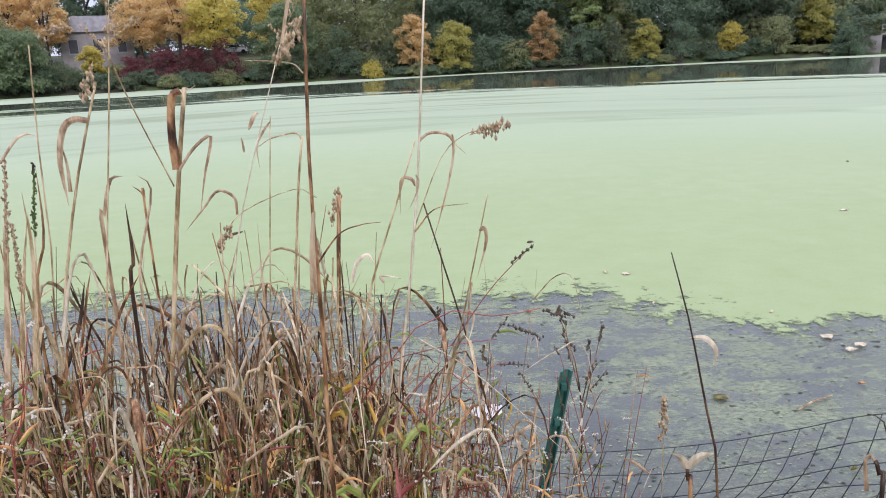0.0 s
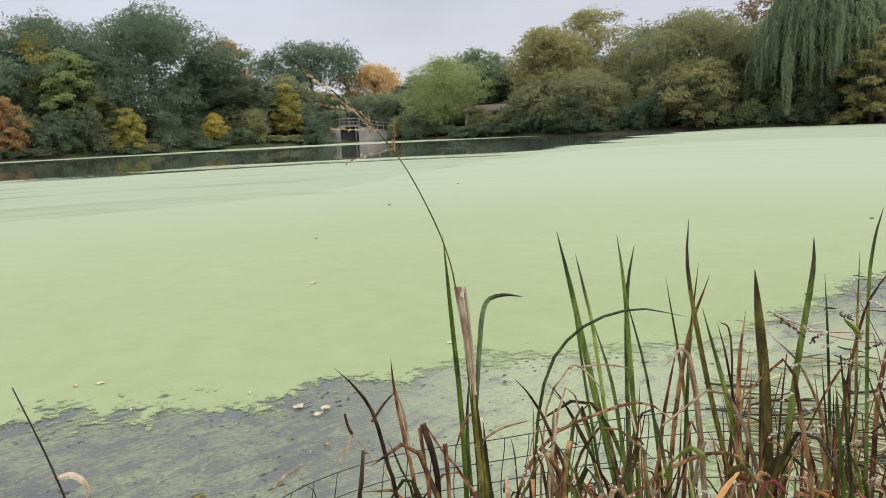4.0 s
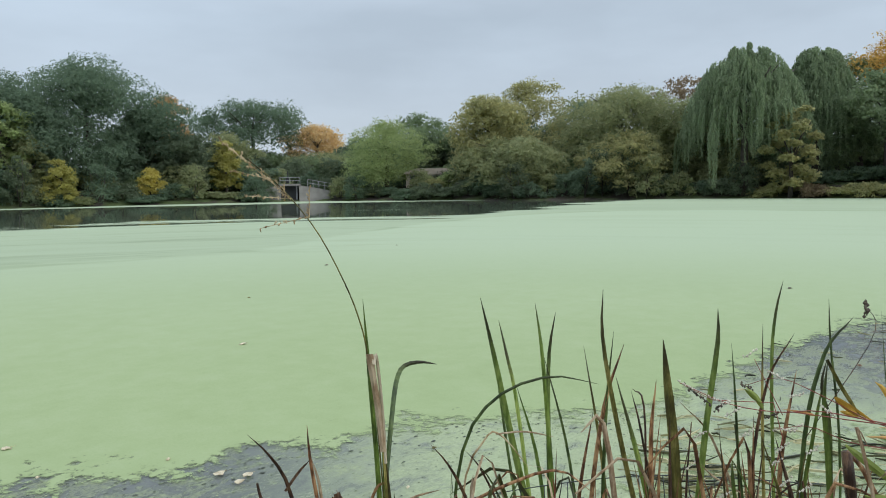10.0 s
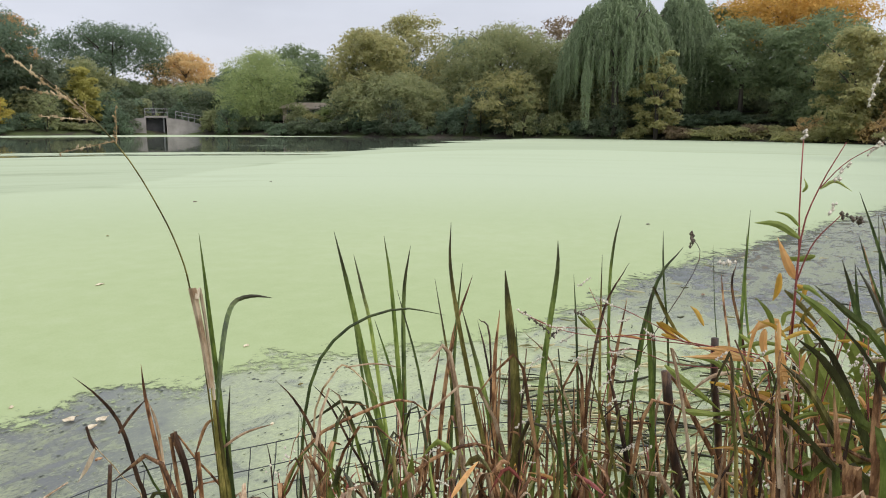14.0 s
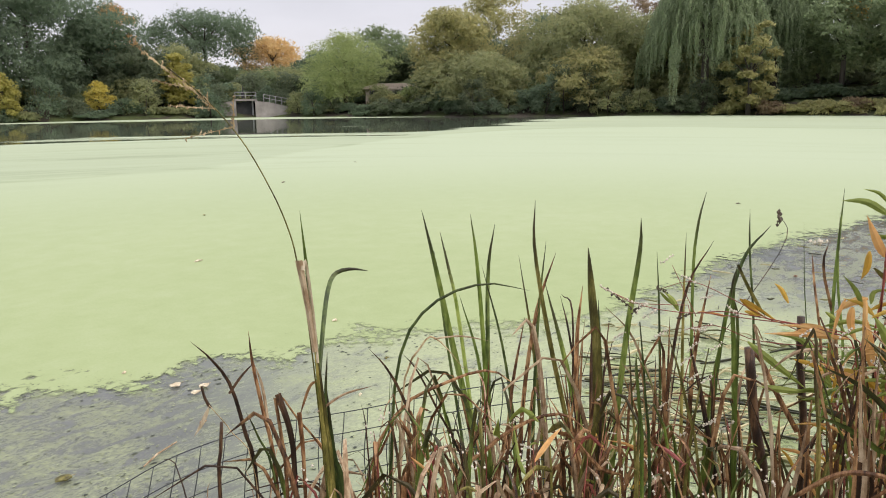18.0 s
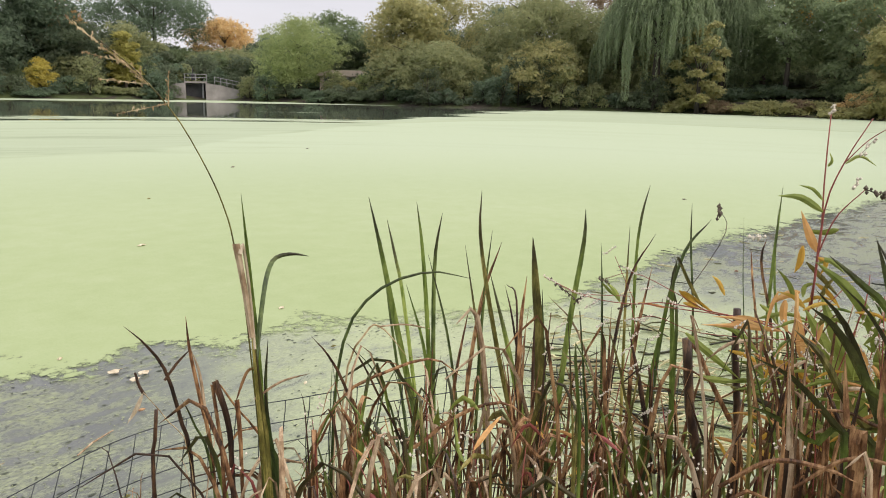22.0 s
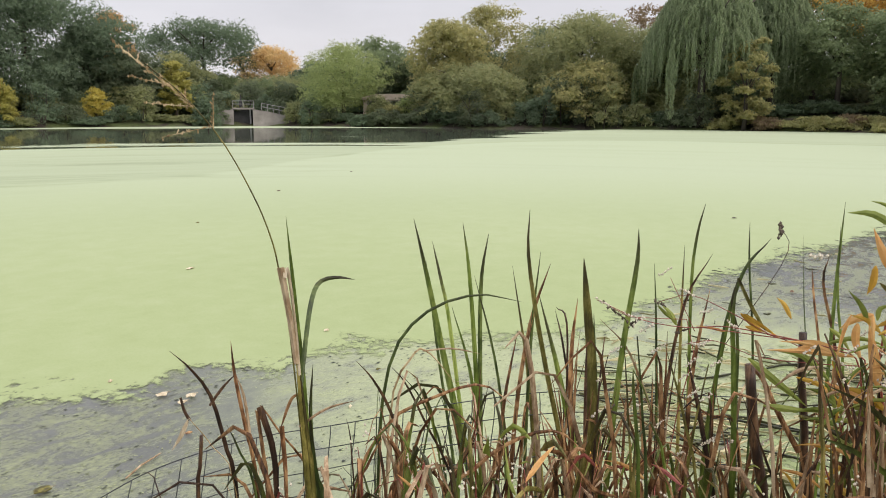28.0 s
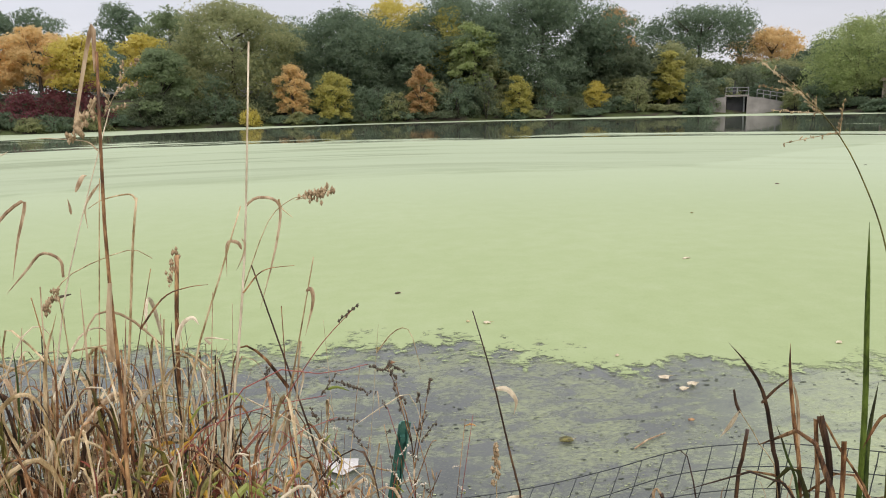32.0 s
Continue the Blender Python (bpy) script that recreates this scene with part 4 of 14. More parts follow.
DGREEN = simple("cattail_dark_green", (0.2, (0.016, 0.028, 0.009)), (0.52, (0.075, 0.115, 0.03)), (0.8, (0.22, 0.29, 0.08)), scale=110, stretch=(1, 1, 0.04), translucent=0.18, ob=0.3, rough=0.42, mottle=0.3, tip=0.85)
OLIVE = simple("cattail_olive", (0.2, (0.045, 0.036, 0.011)), (0.5, (0.16, 0.15, 0.034)), (0.78, (0.42, 0.36, 0.11)), scale=110, stretch=(1, 1, 0.04), translucent=0.18, ob=0.3, rough=0.45, mottle=0.4, tip=0.85)
YELLOW = simple("yellowing_leaf", (0.25, (0.42, 0.24, 0.03)), (0.5, (0.68, 0.44, 0.07)), (0.8, (0.74, 0.58, 0.16)), scale=25, translucent=0.35, ob=0.2, rough=0.5)
ORANGE = simple("orange_pink_leaf", (0.25, (0.6, 0.3, 0.1)), (0.5, (0.8, 0.5, 0.19)), (0.8, (0.82, 0.64, 0.32)), scale=25, translucent=0.35, ob=0.2, rough=0.5)
FRESH = simple("fresh_leaf", (0.25, (0.17, 0.23, 0.04)), (0.5, (0.33, 0.4, 0.09)), (0.8, (0.48, 0.52, 0.18)), scale=25, translucent=0.35, ob=0.3, rough=0.5)
REDSTEM = simple("red_stem", (0.3, (0.16, 0.03, 0.025)), (0.7, (0.34, 0.1, 0.07)), scale=30, rough=0.5, ob=0.2)
BLOOM = simple("white_pink_bud", (0.3, (0.46, 0.41, 0.32)), (0.7, (0.72, 0.68, 0.55)), scale=60, rough=0.6, bump=0)
SEED = simple("dark_seed", (0.3, (0.03, 0.024, 0.016)), (0.7, (0.13, 0.1, 0.065)), scale=60, rough=0.7, bump=0)
GRAIN = simple("grass_seed_head", (0.3, (0.2, 0.14, 0.07)), (0.7, (0.5, 0.38, 0.23)), scale=60, rough=0.8, bump=0, isl=0.4)
POSTGREEN = simple("green_enamel_steel", (0.3, (0.02, 0.08, 0.06)), (0.55, (0.04, 0.14, 0.105)), (0.72, (0.1, 0.21, 0.17)), (0.85, (0.22, 0.24, 0.2)), scale=14, rough=0.45)
WIRE = simple("dark_green_wire", (0.3, (0.02, 0.026, 0.026)), (0.7, (0.06, 0.07, 0.07)), scale=40, rough=0.5, bump=0)

FRAND = random.Random(11)


def spline(pts, n):
    """n points along a smooth curve through pts."""
    p = [Vector(q) for q in pts]
    p = [p[0] * 2 - p[1]] + p + [p[-1] * 2 - p[-2]]
    seg = len(p) - 3
    out = []
    for i in range(n):
        u = i / (n - 1) * seg
        k = min(int(u), seg - 1)
        f = u - k
        a, b, c, d = p[k:k + 4]
        out.append(0.5 * ((2 * b) + (c - a) * f + (2 * a - 5 * b + 4 * c - d) * f * f + (3 * b - a - 3 * c + d) * f ** 3))
    return out


def blade_geo(pts, width, n=14, shape="cattail", turn=0.0, cup=0.12):
    """A long leaf with a folded midrib and a little thickness."""
    line = spline(pts, n)
    vs, fs = [], []
    # flats are turned to face the camera's stand on the bank, offset by turn
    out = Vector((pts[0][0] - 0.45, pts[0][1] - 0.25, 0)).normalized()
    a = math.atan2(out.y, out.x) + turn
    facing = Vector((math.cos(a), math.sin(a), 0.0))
    last = None
    for i, c in enumerate(line):
        t = i / (n - 1)
        d = (line[min(i + 1, n - 1)] - line[max(i - 1, 0)]).normalized()
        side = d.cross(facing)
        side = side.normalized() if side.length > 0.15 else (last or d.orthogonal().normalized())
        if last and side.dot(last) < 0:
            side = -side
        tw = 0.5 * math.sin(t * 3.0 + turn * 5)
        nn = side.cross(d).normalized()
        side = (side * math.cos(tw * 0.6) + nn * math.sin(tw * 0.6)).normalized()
        nn = side.cross(d).normalized()
        last = side
        if shape == "cattail":
            w = (0.85 + 0.15 * math.sin(math.pi * min(1, t * 1.4))) * min(1, (1 - t) * 3.6 + 0.04) ** 0.8
        elif shape == "lance":
            w = max(0.03, 2.3 * (t + 0.02) ** 0.6 * (1.0 - t) ** 1.05)
        elif shape == "broken":
            w = 0.8 + 0.3 * t
        else:
            w = 1 - 0.75 * t
        w *= width / 2
        vs += [c - side * w + nn * w * cup, c - nn * w * 0.08, c + side * w + nn * w * cup, c - nn * (w * 0.1 + 0.0004)]
        if i:
            o = i * 4
            fs += [(o - 4, o - 3, o + 1, o), (o - 3, o - 2, o + 2, o + 1), (o - 2, o - 1, o + 3, o + 2), (o - 1, o - 4, o, o + 3)]
    fs += [(3, 2, 1, 0), (len(vs) - 4, len(vs) - 3, len(vs) - 2, len(vs) - 1)]
    return vs, fs


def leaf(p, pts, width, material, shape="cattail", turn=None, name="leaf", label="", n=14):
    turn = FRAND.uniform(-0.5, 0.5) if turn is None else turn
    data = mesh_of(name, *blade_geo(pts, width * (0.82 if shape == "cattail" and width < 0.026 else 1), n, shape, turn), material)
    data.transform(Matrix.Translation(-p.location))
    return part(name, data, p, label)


def stem(p, pts, r0, r1, material, name="stem", n=10, sides=6):
    line = spline(pts, n)
    vs, fs = tube(line, [r0 + (r1 - r0) * i / (n - 1) for i in range(n)], sides)
    data = mesh_of(name, vs, fs, material, True)
    data.transform(Matrix.Translation(-p.location))
    return part(name, data, p)


def bead(c, r, long=1.3):
    x, y, z = c
    vs = [(x, y, z - r * long), (x, y, z + r * long)] + [(x + r * math.cos(a), y + r * math.sin(a), z) for a in (0.3, 1.87, 3.44, 5.01)]
    return vs, [(0, 2 + (i + 1) % 4, 2 + i) for i in range(4)] + [(1, 2 + i, 2 + (i + 1) % 4) for i in range(4)]


def spike(p, a, b, r, material, count=10, name="flower_spike", label="", seed=0, droop=0.0):
    """Buds set round a short stalk from a to b."""
    rr = random.Random(seed)
    a, b = Vector(a), Vector(b)
    pieces = [tube([a, (a + b) / 2 + Vector((0, 0, droop)), b], [r * 0.3, r * 0.25, r * 0.15], 4)]
    for i in range(count):
        t = (i + 0.5) / count
        c = a.lerp(b, t) + Vector((rr.uniform(-1, 1), rr.uniform(-1, 1), rr.uniform(-1, 1))) * r * 0.9 + Vector((0, 0, droop * 4 * t * (1 - t) * 0.5))
        pieces.append(bead(c, r * rr.uniform(0.55, 0.95)))
    data = mesh_of(name, *join(*pieces), material)
    data.transform(Matrix.Translation(-p.location))
    return part(name, data, p, label)


def panicle(p, a, b, spread, material, sprays=9, seed=0, r=0.004, name="seed_head"):
    """An open grass seed head: grains on short side sprays from a to b."""
    rr = random.Random(seed)
    a, b = Vector(a), Vector(b)
    pieces = [tube([a, b], [0.001, 0.0006], 4)]
    ax = (b - a).normalized()
    for i in range(sprays):
        t = i / max(1, sprays - 1)
        c = a.lerp(b, t)
        d = (ax * 0.9 + Vector((rr.uniform(-1, 1), rr.uniform(-1, 1), rr.uniform(-0.7, 0.7))) * 0.9).normalized()
        length = spread * (1.0 - 0.55 * t) * rr.uniform(0.7, 1.2)
        pieces.append(tube([c, c + d * length], [0.0008, 0.0004], 4))
        m = 7
        for q in range(m):
            g = c + d * length * (0.25 + 0.75 * q / m) + Vector((rr.uniform(-1, 1), rr.uniform(-1, 1), rr.uniform(-1, 1))) * r * 1.2
            pieces.append(bead(g, r * rr.uniform(0.6, 1.0), 1.9))
    data = mesh_of(name, *join(*pieces), material)
    data.transform(Matrix.Translation(-p.location))
    return part(name, data, p)


CAT = "cattails at the water's edge"
DRY = "dry reeds on the bank"
SMART = "smartweed plants on the bank"
p = thing('cattail', 1.440, 1.380, 0.00, 'green cattail with one tan withered leaf', 'cattail', CAT)
leaf(p, ((1.391, 1.366, 1.205), (1.383, 1.364, 1.262), (1.371, 1.362, 1.335), (1.358, 1.360, 1.406)), 0.0135, TAN, 'broken', label='tan withered leaf')
leaf(p, ((1.397, 1.366, 1.180), (1.390, 1.363, 1.270), (1.379, 1.359, 1.360), (1.370, 1.357, 1.404), (1.363, 1.354, 1.386)), 0.0070, PALE, 'broken')
leaf(p, ((1.436, 1.378, 0.700), (1.410, 1.373, 1.000), (1.396, 1.368, 1.200), (1.389, 1.366, 1.280)), 0.0120, OLIVE, label='yellowing leaf sheath')
leaf(p, ((1.440, 1.380, 0.000), (1.428, 1.384, 0.863), (1.412, 1.383, 1.103), (1.406, 1.387, 1.252)), 0.0200, GREEN)
leaf(p, ((1.452, 1.372, 0.000), (1.426, 1.373, 0.881), (1.413, 1.370, 1.031), (1.399, 1.367, 1.185)), 0.0160, OLIVE)
leaf(p, ((1.405, 1.375, 1.150), (1.448, 1.406, 1.262), (1.488, 1.439, 1.313), (1.520, 1.453, 1.336), (1.548, 1.432, 1.344), (1.577, 1.408, 1.338)), 0.0125, DGREEN)
leaf(p, ((1.475, 1.360, 0.000), (1.452, 1.365, 0.800), (1.430, 1.372, 0.960), (1.424, 1.376, 1.110)), 0.0210, DGREEN)
leaf(p, ((1.482, 1.400, 0.000), (1.470, 1.402, 0.720), (1.432, 1.395, 0.975), (1.404, 1.380, 1.118)), 0.0145, DGREEN)
leaf(p, ((1.412, 1.385, 1.131), (1.395, 1.396, 1.120), (1.374, 1.409, 1.056)), 0.0087, BROWN)
leaf(p, ((1.402, 1.382, 1.064), (1.447, 1.350, 1.098), (1.495, 1.313, 1.113)), 0.0066, TAN)
p = thing('cattail', 1.722, 1.800, 0.00, 'slender green cattail leaf with a dark tip', 'cattail', CAT)
leaf(p, ((1.722, 1.800, 0.000), (1.716, 1.796, 0.800), (1.686, 1.790, 1.200), (1.661, 1.780, 1.430)), 0.0175, GREEN)
leaf(p, ((1.745, 1.790, 0.000), (1.740, 1.790, 0.500), (1.726, 1.792, 0.840), (1.738, 1.790, 1.010)), 0.0160, DGREEN)
p = thing('foxtail', 1.452, 1.412, 0.00, 'slender grass stalk bending over with a pale seed head', 'reed', CAT)
stem(p, ((1.452, 1.412, 0.000), (1.428, 1.396, 0.800), (1.386, 1.374, 1.240), (1.356, 1.364, 1.408), (1.341, 1.366, 1.473), (1.316, 1.374, 1.544), (1.268, 1.387, 1.641), (1.209, 1.403, 1.719), (1.150, 1.417, 1.772)), 0.0019, 0.0010, OLIVE, n=28)
panicle(p, (1.225, 1.399, 1.702), (1.112, 1.430, 1.800), 0.020, STRAW, 24, 3, 0.0015)
for i, (a, b) in enumerate((((1.250, 1.390, 1.669), (1.187, 1.446, 1.650)), ((1.252, 1.389, 1.665), (1.254, 1.387, 1.722)), ((1.225, 1.399, 1.702), (1.166, 1.448, 1.708)), ((1.190, 1.408, 1.737), (1.146, 1.464, 1.752)))):
    panicle(p, a, b, 0.010, STRAW, 8, 4 + i, 0.0014)
p = thing('cattail', 1.518, 1.849, 0.00, 'dark withered cattail leaves forking apart', 'cattail', CAT)
leaf(p, ((1.526, 1.845, 0.000), (1.520, 1.849, 0.670), (1.501, 1.859, 0.821), (1.474, 1.873, 0.967), (1.433, 1.893, 1.049), (1.391, 1.913, 1.103)), 0.0140, DARKB)
leaf(p, ((1.470, 1.875, 0.944), (1.501, 1.859, 0.989), (1.530, 1.843, 1.022)), 0.0093, DARKB)
leaf(p, ((1.584, 1.835, 0.000), (1.577, 1.839, 0.665), (1.556, 1.851, 0.867), (1.539, 1.861, 1.011), (1.534, 1.864, 1.107)), 0.0129, BROWN)
leaf(p, ((1.569, 1.844, 0.766), (1.559, 1.850, 0.930), (1.543, 1.859, 1.011)), 0.0106, TAN)
p = thing('dead_leaf', 1.466, 1.932, 0.00, 'pale shrivelled leaf hanging from a dark stalk', 'leaf', CAT)
leaf(p, ((1.422, 1.898, 0.916), (1.404, 1.907, 0.873), (1.381, 1.917, 0.836)), 0.0155, PALE, 'lance')
leaf(p, ((1.408, 1.905, 0.976), (1.414, 1.902, 0.940), (1.424, 1.897, 0.912)), 0.0081, DARKB, 'broken')
stem(p, ((1.534, 1.841, 0.000), (1.518, 1.849, 0.687), (1.472, 1.874, 0.827), (1.422, 1.898, 0.919)), 0.0016, 0.0011, STRAW)
p = thing('cattail_stalk', 1.460, 1.936, 0.00, 'broken dark brown cattail stalk', 'cattail', CAT)
stem(p, ((1.451, 1.940, 0.000), (1.454, 1.938, 0.646), (1.463, 1.934, 0.754), (1.471, 1.930, 0.844)), 0.0061, 0.0050, DARKB)
p = thing('cattail', 1.524, 1.672, 0.00, 'dead brown cattail leaves snapped short', 'cattail', CAT)
leaf(p, ((1.546, 1.694, 0.000), (1.544, 1.695, 0.698), (1.540, 1.698, 0.858), (1.517, 1.712, 0.975)), 0.0151, DARKB, 'broken')
leaf(p, ((1.548, 1.658, 0.000), (1.548, 1.658, 0.711), (1.548, 1.658, 0.822), (1.544, 1.660, 0.931)), 0.0107, BROWN, 'broken')
leaf(p, ((1.538, 1.723, 0.000), (1.536, 1.724, 0.710), (1.530, 1.727, 0.837), (1.521, 1.733, 0.957)), 0.0110, BROWN, 'broken')
leaf(p, ((1.578, 1.816, 0.000), (1.565, 1.823, 0.639), (1.527, 1.844, 0.815), (1.505, 1.857, 0.886)), 0.0093, DGREEN)
leaf(p, ((1.687, 1.625, 0.000), (1.654, 1.647, 0.666), (1.559, 1.710, 0.908), (1.527, 1.729, 0.974)), 0.0088, BROWN)
p = thing('cattail', 1.881, 1.592, 0.00, 'dead cattail leaves arching over the wire fence', 'cattail', CAT)
leaf(p, ((1.949, 1.529, 0.000), (1.928, 1.549, 0.577), (1.867, 1.605, 0.863), (1.828, 1.638, 0.974), (1.792, 1.668, 1.034)), 0.0128, DARKB)
leaf(p, ((1.890, 1.717, 0.000), (1.900, 1.708, 0.679), (1.930, 1.683, 0.993), (2.001, 1.617, 1.133), (2.101, 1.512, 1.189), (2.186, 1.410, 1.170)), 0.0110, DGREEN)
leaf(p, ((1.746, 1.705, 0.000), (1.773, 1.683, 0.597), (1.849, 1.620, 0.840), (1.952, 1.525, 0.925), (2.038, 1.433, 0.961), (2.094, 1.366, 0.903)), 0.0116, BROWN)
leaf(p, ((2.056, 1.490, 0.000), (2.032, 1.514, 0.582), (1.964, 1.583, 0.836), (1.925, 1.620, 0.950), (1.896, 1.646, 0.998)), 0.0095, DARKB)
leaf(p, ((1.825, 1.509, 0.000), (1.814, 1.518, 0.644), (1.783, 1.545, 0.846), (1.773, 1.554, 0.882)), 0.0110, TAN)
leaf(p, ((1.824, 1.576, 0.000), (1.830, 1.571, 0.617), (1.849, 1.554, 0.751), (1.805, 1.592, 0.864)), 0.0147, BROWN)
leaf(p, ((1.935, 1.472, 0.000), (1.916, 1.491, 0.608), (1.860, 1.543, 0.750), (1.816, 1.583, 0.854)), 0.0159, BROWN)
leaf(p, ((1.972, 1.434, 0.000), (1.949, 1.457, 0.602), (1.883, 1.522, 0.765), (1.828, 1.573, 0.845)), 0.0102, BROWN)
leaf(p, ((1.714, 1.602, 0.000), (1.723, 1.595, 0.654), (1.749, 1.574, 0.785), (1.784, 1.545, 0.870)), 0.0099, BROWN)
leaf(p, ((1.884, 1.453, 0.000), (1.902, 1.433, 0.636), (1.954, 1.377, 0.769), (2.022, 1.296, 0.851), (2.085, 1.212, 0.879), (2.128, 1.147, 0.818)), 0.0132, BROWN)
leaf(p, ((2.070, 1.689, 0.989), (2.130, 1.629, 0.996), (2.188, 1.565, 0.981)), 0.0064, TAN)
leaf(p, ((1.975, 1.777, 0.000), (1.993, 1.760, 0.775), (2.046, 1.713, 0.972), (2.082, 1.677, 0.983), (2.142, 1.616, 0.877)), 0.0077, STRAW)
p = thing('cattail', 2.529, 1.859, 0.00, 'upright cattail with green and browning strap leaves', 'cattail', CAT)
leaf(p, ((2.560, 1.826, 0.000), (2.529, 1.859, 0.209), (2.442, 1.954, 0.810), (2.399, 1.997, 1.111), (2.365, 2.030, 1.325)), 0.0265, GREEN)
leaf(p, ((2.522, 1.942, 0.000), (2.507, 1.958, 0.351), (2.463, 2.004, 0.816), (2.432, 2.035, 1.163)), 0.0175, DGREEN)
leaf(p, ((2.571, 1.888, 0.000), (2.552, 1.909, 0.229), (2.495, 1.970, 0.904), (2.469, 1.997, 1.099), (2.448, 2.019, 1.235)), 0.0207, GREEN)
leaf(p, ((2.202, 1.549, 0.000), (2.196, 1.556, 0.474), (2.179, 1.576, 0.950), (2.164, 1.592, 1.234), (2.151, 1.607, 1.379)), 0.0180, GREEN)
leaf(p, ((2.581, 1.875, 0.000), (2.578, 1.878, 0.203), (2.570, 1.889, 0.814), (2.571, 1.887, 1.099), (2.586, 1.869, 1.263)), 0.0207, DGREEN)
p = thing('cattail', 2.485, 1.678, 0.00, 'upright cattail with green and browning strap leaves', 'cattail', CAT)
leaf(p, ((2.495, 1.666, 0.000), (2.484, 1.680, 0.454), (2.452, 1.718, 0.842), (2.402, 1.776, 1.152)), 0.0147, DGREEN)
leaf(p, ((2.829, 2.048, 0.000), (2.816, 2.062, 0.138), (2.774, 2.110, 0.610), (2.719, 2.170, 0.908)), 0.0231, GREEN)
leaf(p, ((2.473, 1.529, 0.000), (2.465, 1.540, 0.380), (2.441, 1.572, 0.839), (2.405, 1.618, 1.209)), 0.0169, OLIVE)
leaf(p, ((2.386, 1.302, 0.000), (2.365, 1.332, 0.481), (2.305, 1.420, 0.989), (2.275, 1.459, 1.271), (2.275, 1.459, 1.420)), 0.0193, OLIVE)
leaf(p, ((2.357, 1.517, 0.000), (2.359, 1.515, 0.641), (2.365, 1.506, 1.029), (2.378, 1.490, 1.278)), 0.0135, DGREEN)
p = thing('cattail', 2.336, 1.544, 0.00, 'upright cattail with green and browning strap leaves', 'cattail', CAT)
leaf(p, ((2.325, 1.559, 0.000), (2.334, 1.547, 0.640), (2.360, 1.514, 1.029), (2.396, 1.465, 1.241)), 0.0175, BROWN)
leaf(p, ((2.316, 1.225, 0.000), (2.300, 1.248, 0.523), (2.256, 1.316, 0.921), (2.214, 1.375, 1.193)), 0.0220, GREEN)
leaf(p, ((2.228, 1.175, 0.000), (2.225, 1.181, 0.580), (2.215, 1.197, 0.997), (2.204, 1.213, 1.191), (2.197, 1.224, 1.320)), 0.0302, OLIVE)
leaf(p, ((2.279, 1.281, 0.000), (2.277, 1.285, 0.558), (2.269, 1.297, 0.992), (2.275, 1.287, 1.188)), 0.0220, BROWN)
leaf(p, ((2.328, 1.204, 0.000), (2.322, 1.213, 0.564), (2.306, 1.239, 0.960), (2.300, 1.249, 1.148)), 0.0171, DGREEN)
p = thing('cattail', 2.331, 1.199, 0.00, 'upright cattail with green and browning strap leaves', 'cattail', CAT)
leaf(p, ((2.325, 1.209, 0.000), (2.329, 1.201, 0.640), (2.342, 1.180, 1.034), (2.355, 1.156, 1.286), (2.355, 1.156, 1.389)), 0.0208, GREEN)
leaf(p, ((2.665, 1.211, 0.000), (2.662, 1.217, 0.621), (2.653, 1.235, 1.018), (2.645, 1.250, 1.235)), 0.0113, DGREEN)
leaf(p, ((2.695, 1.149, 0.000), (2.693, 1.154, 0.547), (2.686, 1.169, 1.024), (2.684, 1.174, 1.299)), 0.0141, OLIVE)
leaf(p, ((2.708, 1.122, 0.000), (2.705, 1.129, 0.551), (2.695, 1.149, 1.140), (2.698, 1.144, 1.324), (2.706, 1.127, 1.429)), 0.0127, GREEN)
leaf(p, ((2.573, 1.172, 0.000), (2.579, 1.160, 0.748), (2.596, 1.125, 1.127), (2.625, 1.061, 1.295)), 0.0162, DARKB)
p = thing('cattail', 2.431, 1.006, 0.00, 'upright cattail with green and browning strap leaves', 'cattail', CAT)
leaf(p, ((2.425, 1.018, 0.000), (2.426, 1.016, 0.772), (2.428, 1.011, 1.016), (2.440, 0.985, 1.238)), 0.0159, BROWN)
leaf(p, ((2.385, 0.856, 0.000), (2.383, 0.862, 0.667), (2.375, 0.881, 1.029), (2.370, 0.894, 1.185), (2.372, 0.889, 1.296)), 0.0174, GREEN)
leaf(p, ((2.396, 0.961, 0.000), (2.400, 0.953, 0.802), (2.410, 0.929, 1.089), (2.417, 0.911, 1.235)), 0.0119, GREEN)
leaf(p, ((2.963, 1.023, 0.000), (2.959, 1.035, 0.823), (2.946, 1.070, 1.204), (2.942, 1.079, 1.353)), 0.0092, DGREEN)
leaf(p, ((2.818, 1.119, 0.000), (2.825, 1.103, 0.845), (2.843, 1.058, 1.185), (2.870, 0.985, 1.318)), 0.0162, DGREEN)
p = thing('cattail', 2.189, 1.712, 0.00, 'upright cattail with green and browning strap leaves', 'cattail', CAT)
leaf(p, ((2.207, 1.694, 0.000), (2.189, 1.712, 0.562), (2.139, 1.762, 0.783), (2.087, 1.810, 0.882)), 0.0094, DGREEN)
leaf(p, ((2.222, 1.525, 0.000), (2.225, 1.522, 0.493), (2.234, 1.511, 0.802), (2.259, 1.480, 1.059)), 0.0167, BROWN)
leaf(p, ((2.349, 1.357, 0.000), (2.348, 1.358, 0.617), (2.345, 1.363, 1.064), (2.324, 1.392, 1.133)), 0.0103, DARKB)
leaf(p, ((2.383, 1.305, 0.000), (2.372, 1.321, 0.619), (2.341, 1.368, 0.991), (2.323, 1.395, 1.128)), 0.0090, DARKB)
leaf(p, ((2.510, 1.076, 0.000), (2.493, 1.108, 0.642), (2.445, 1.200, 0.984), (2.395, 1.285, 1.103)), 0.0116, TAN)
p = thing('cattail', 2.424, 0.893, 0.00, 'folded cattail leaf with an orange tip', 'cattail', CAT)
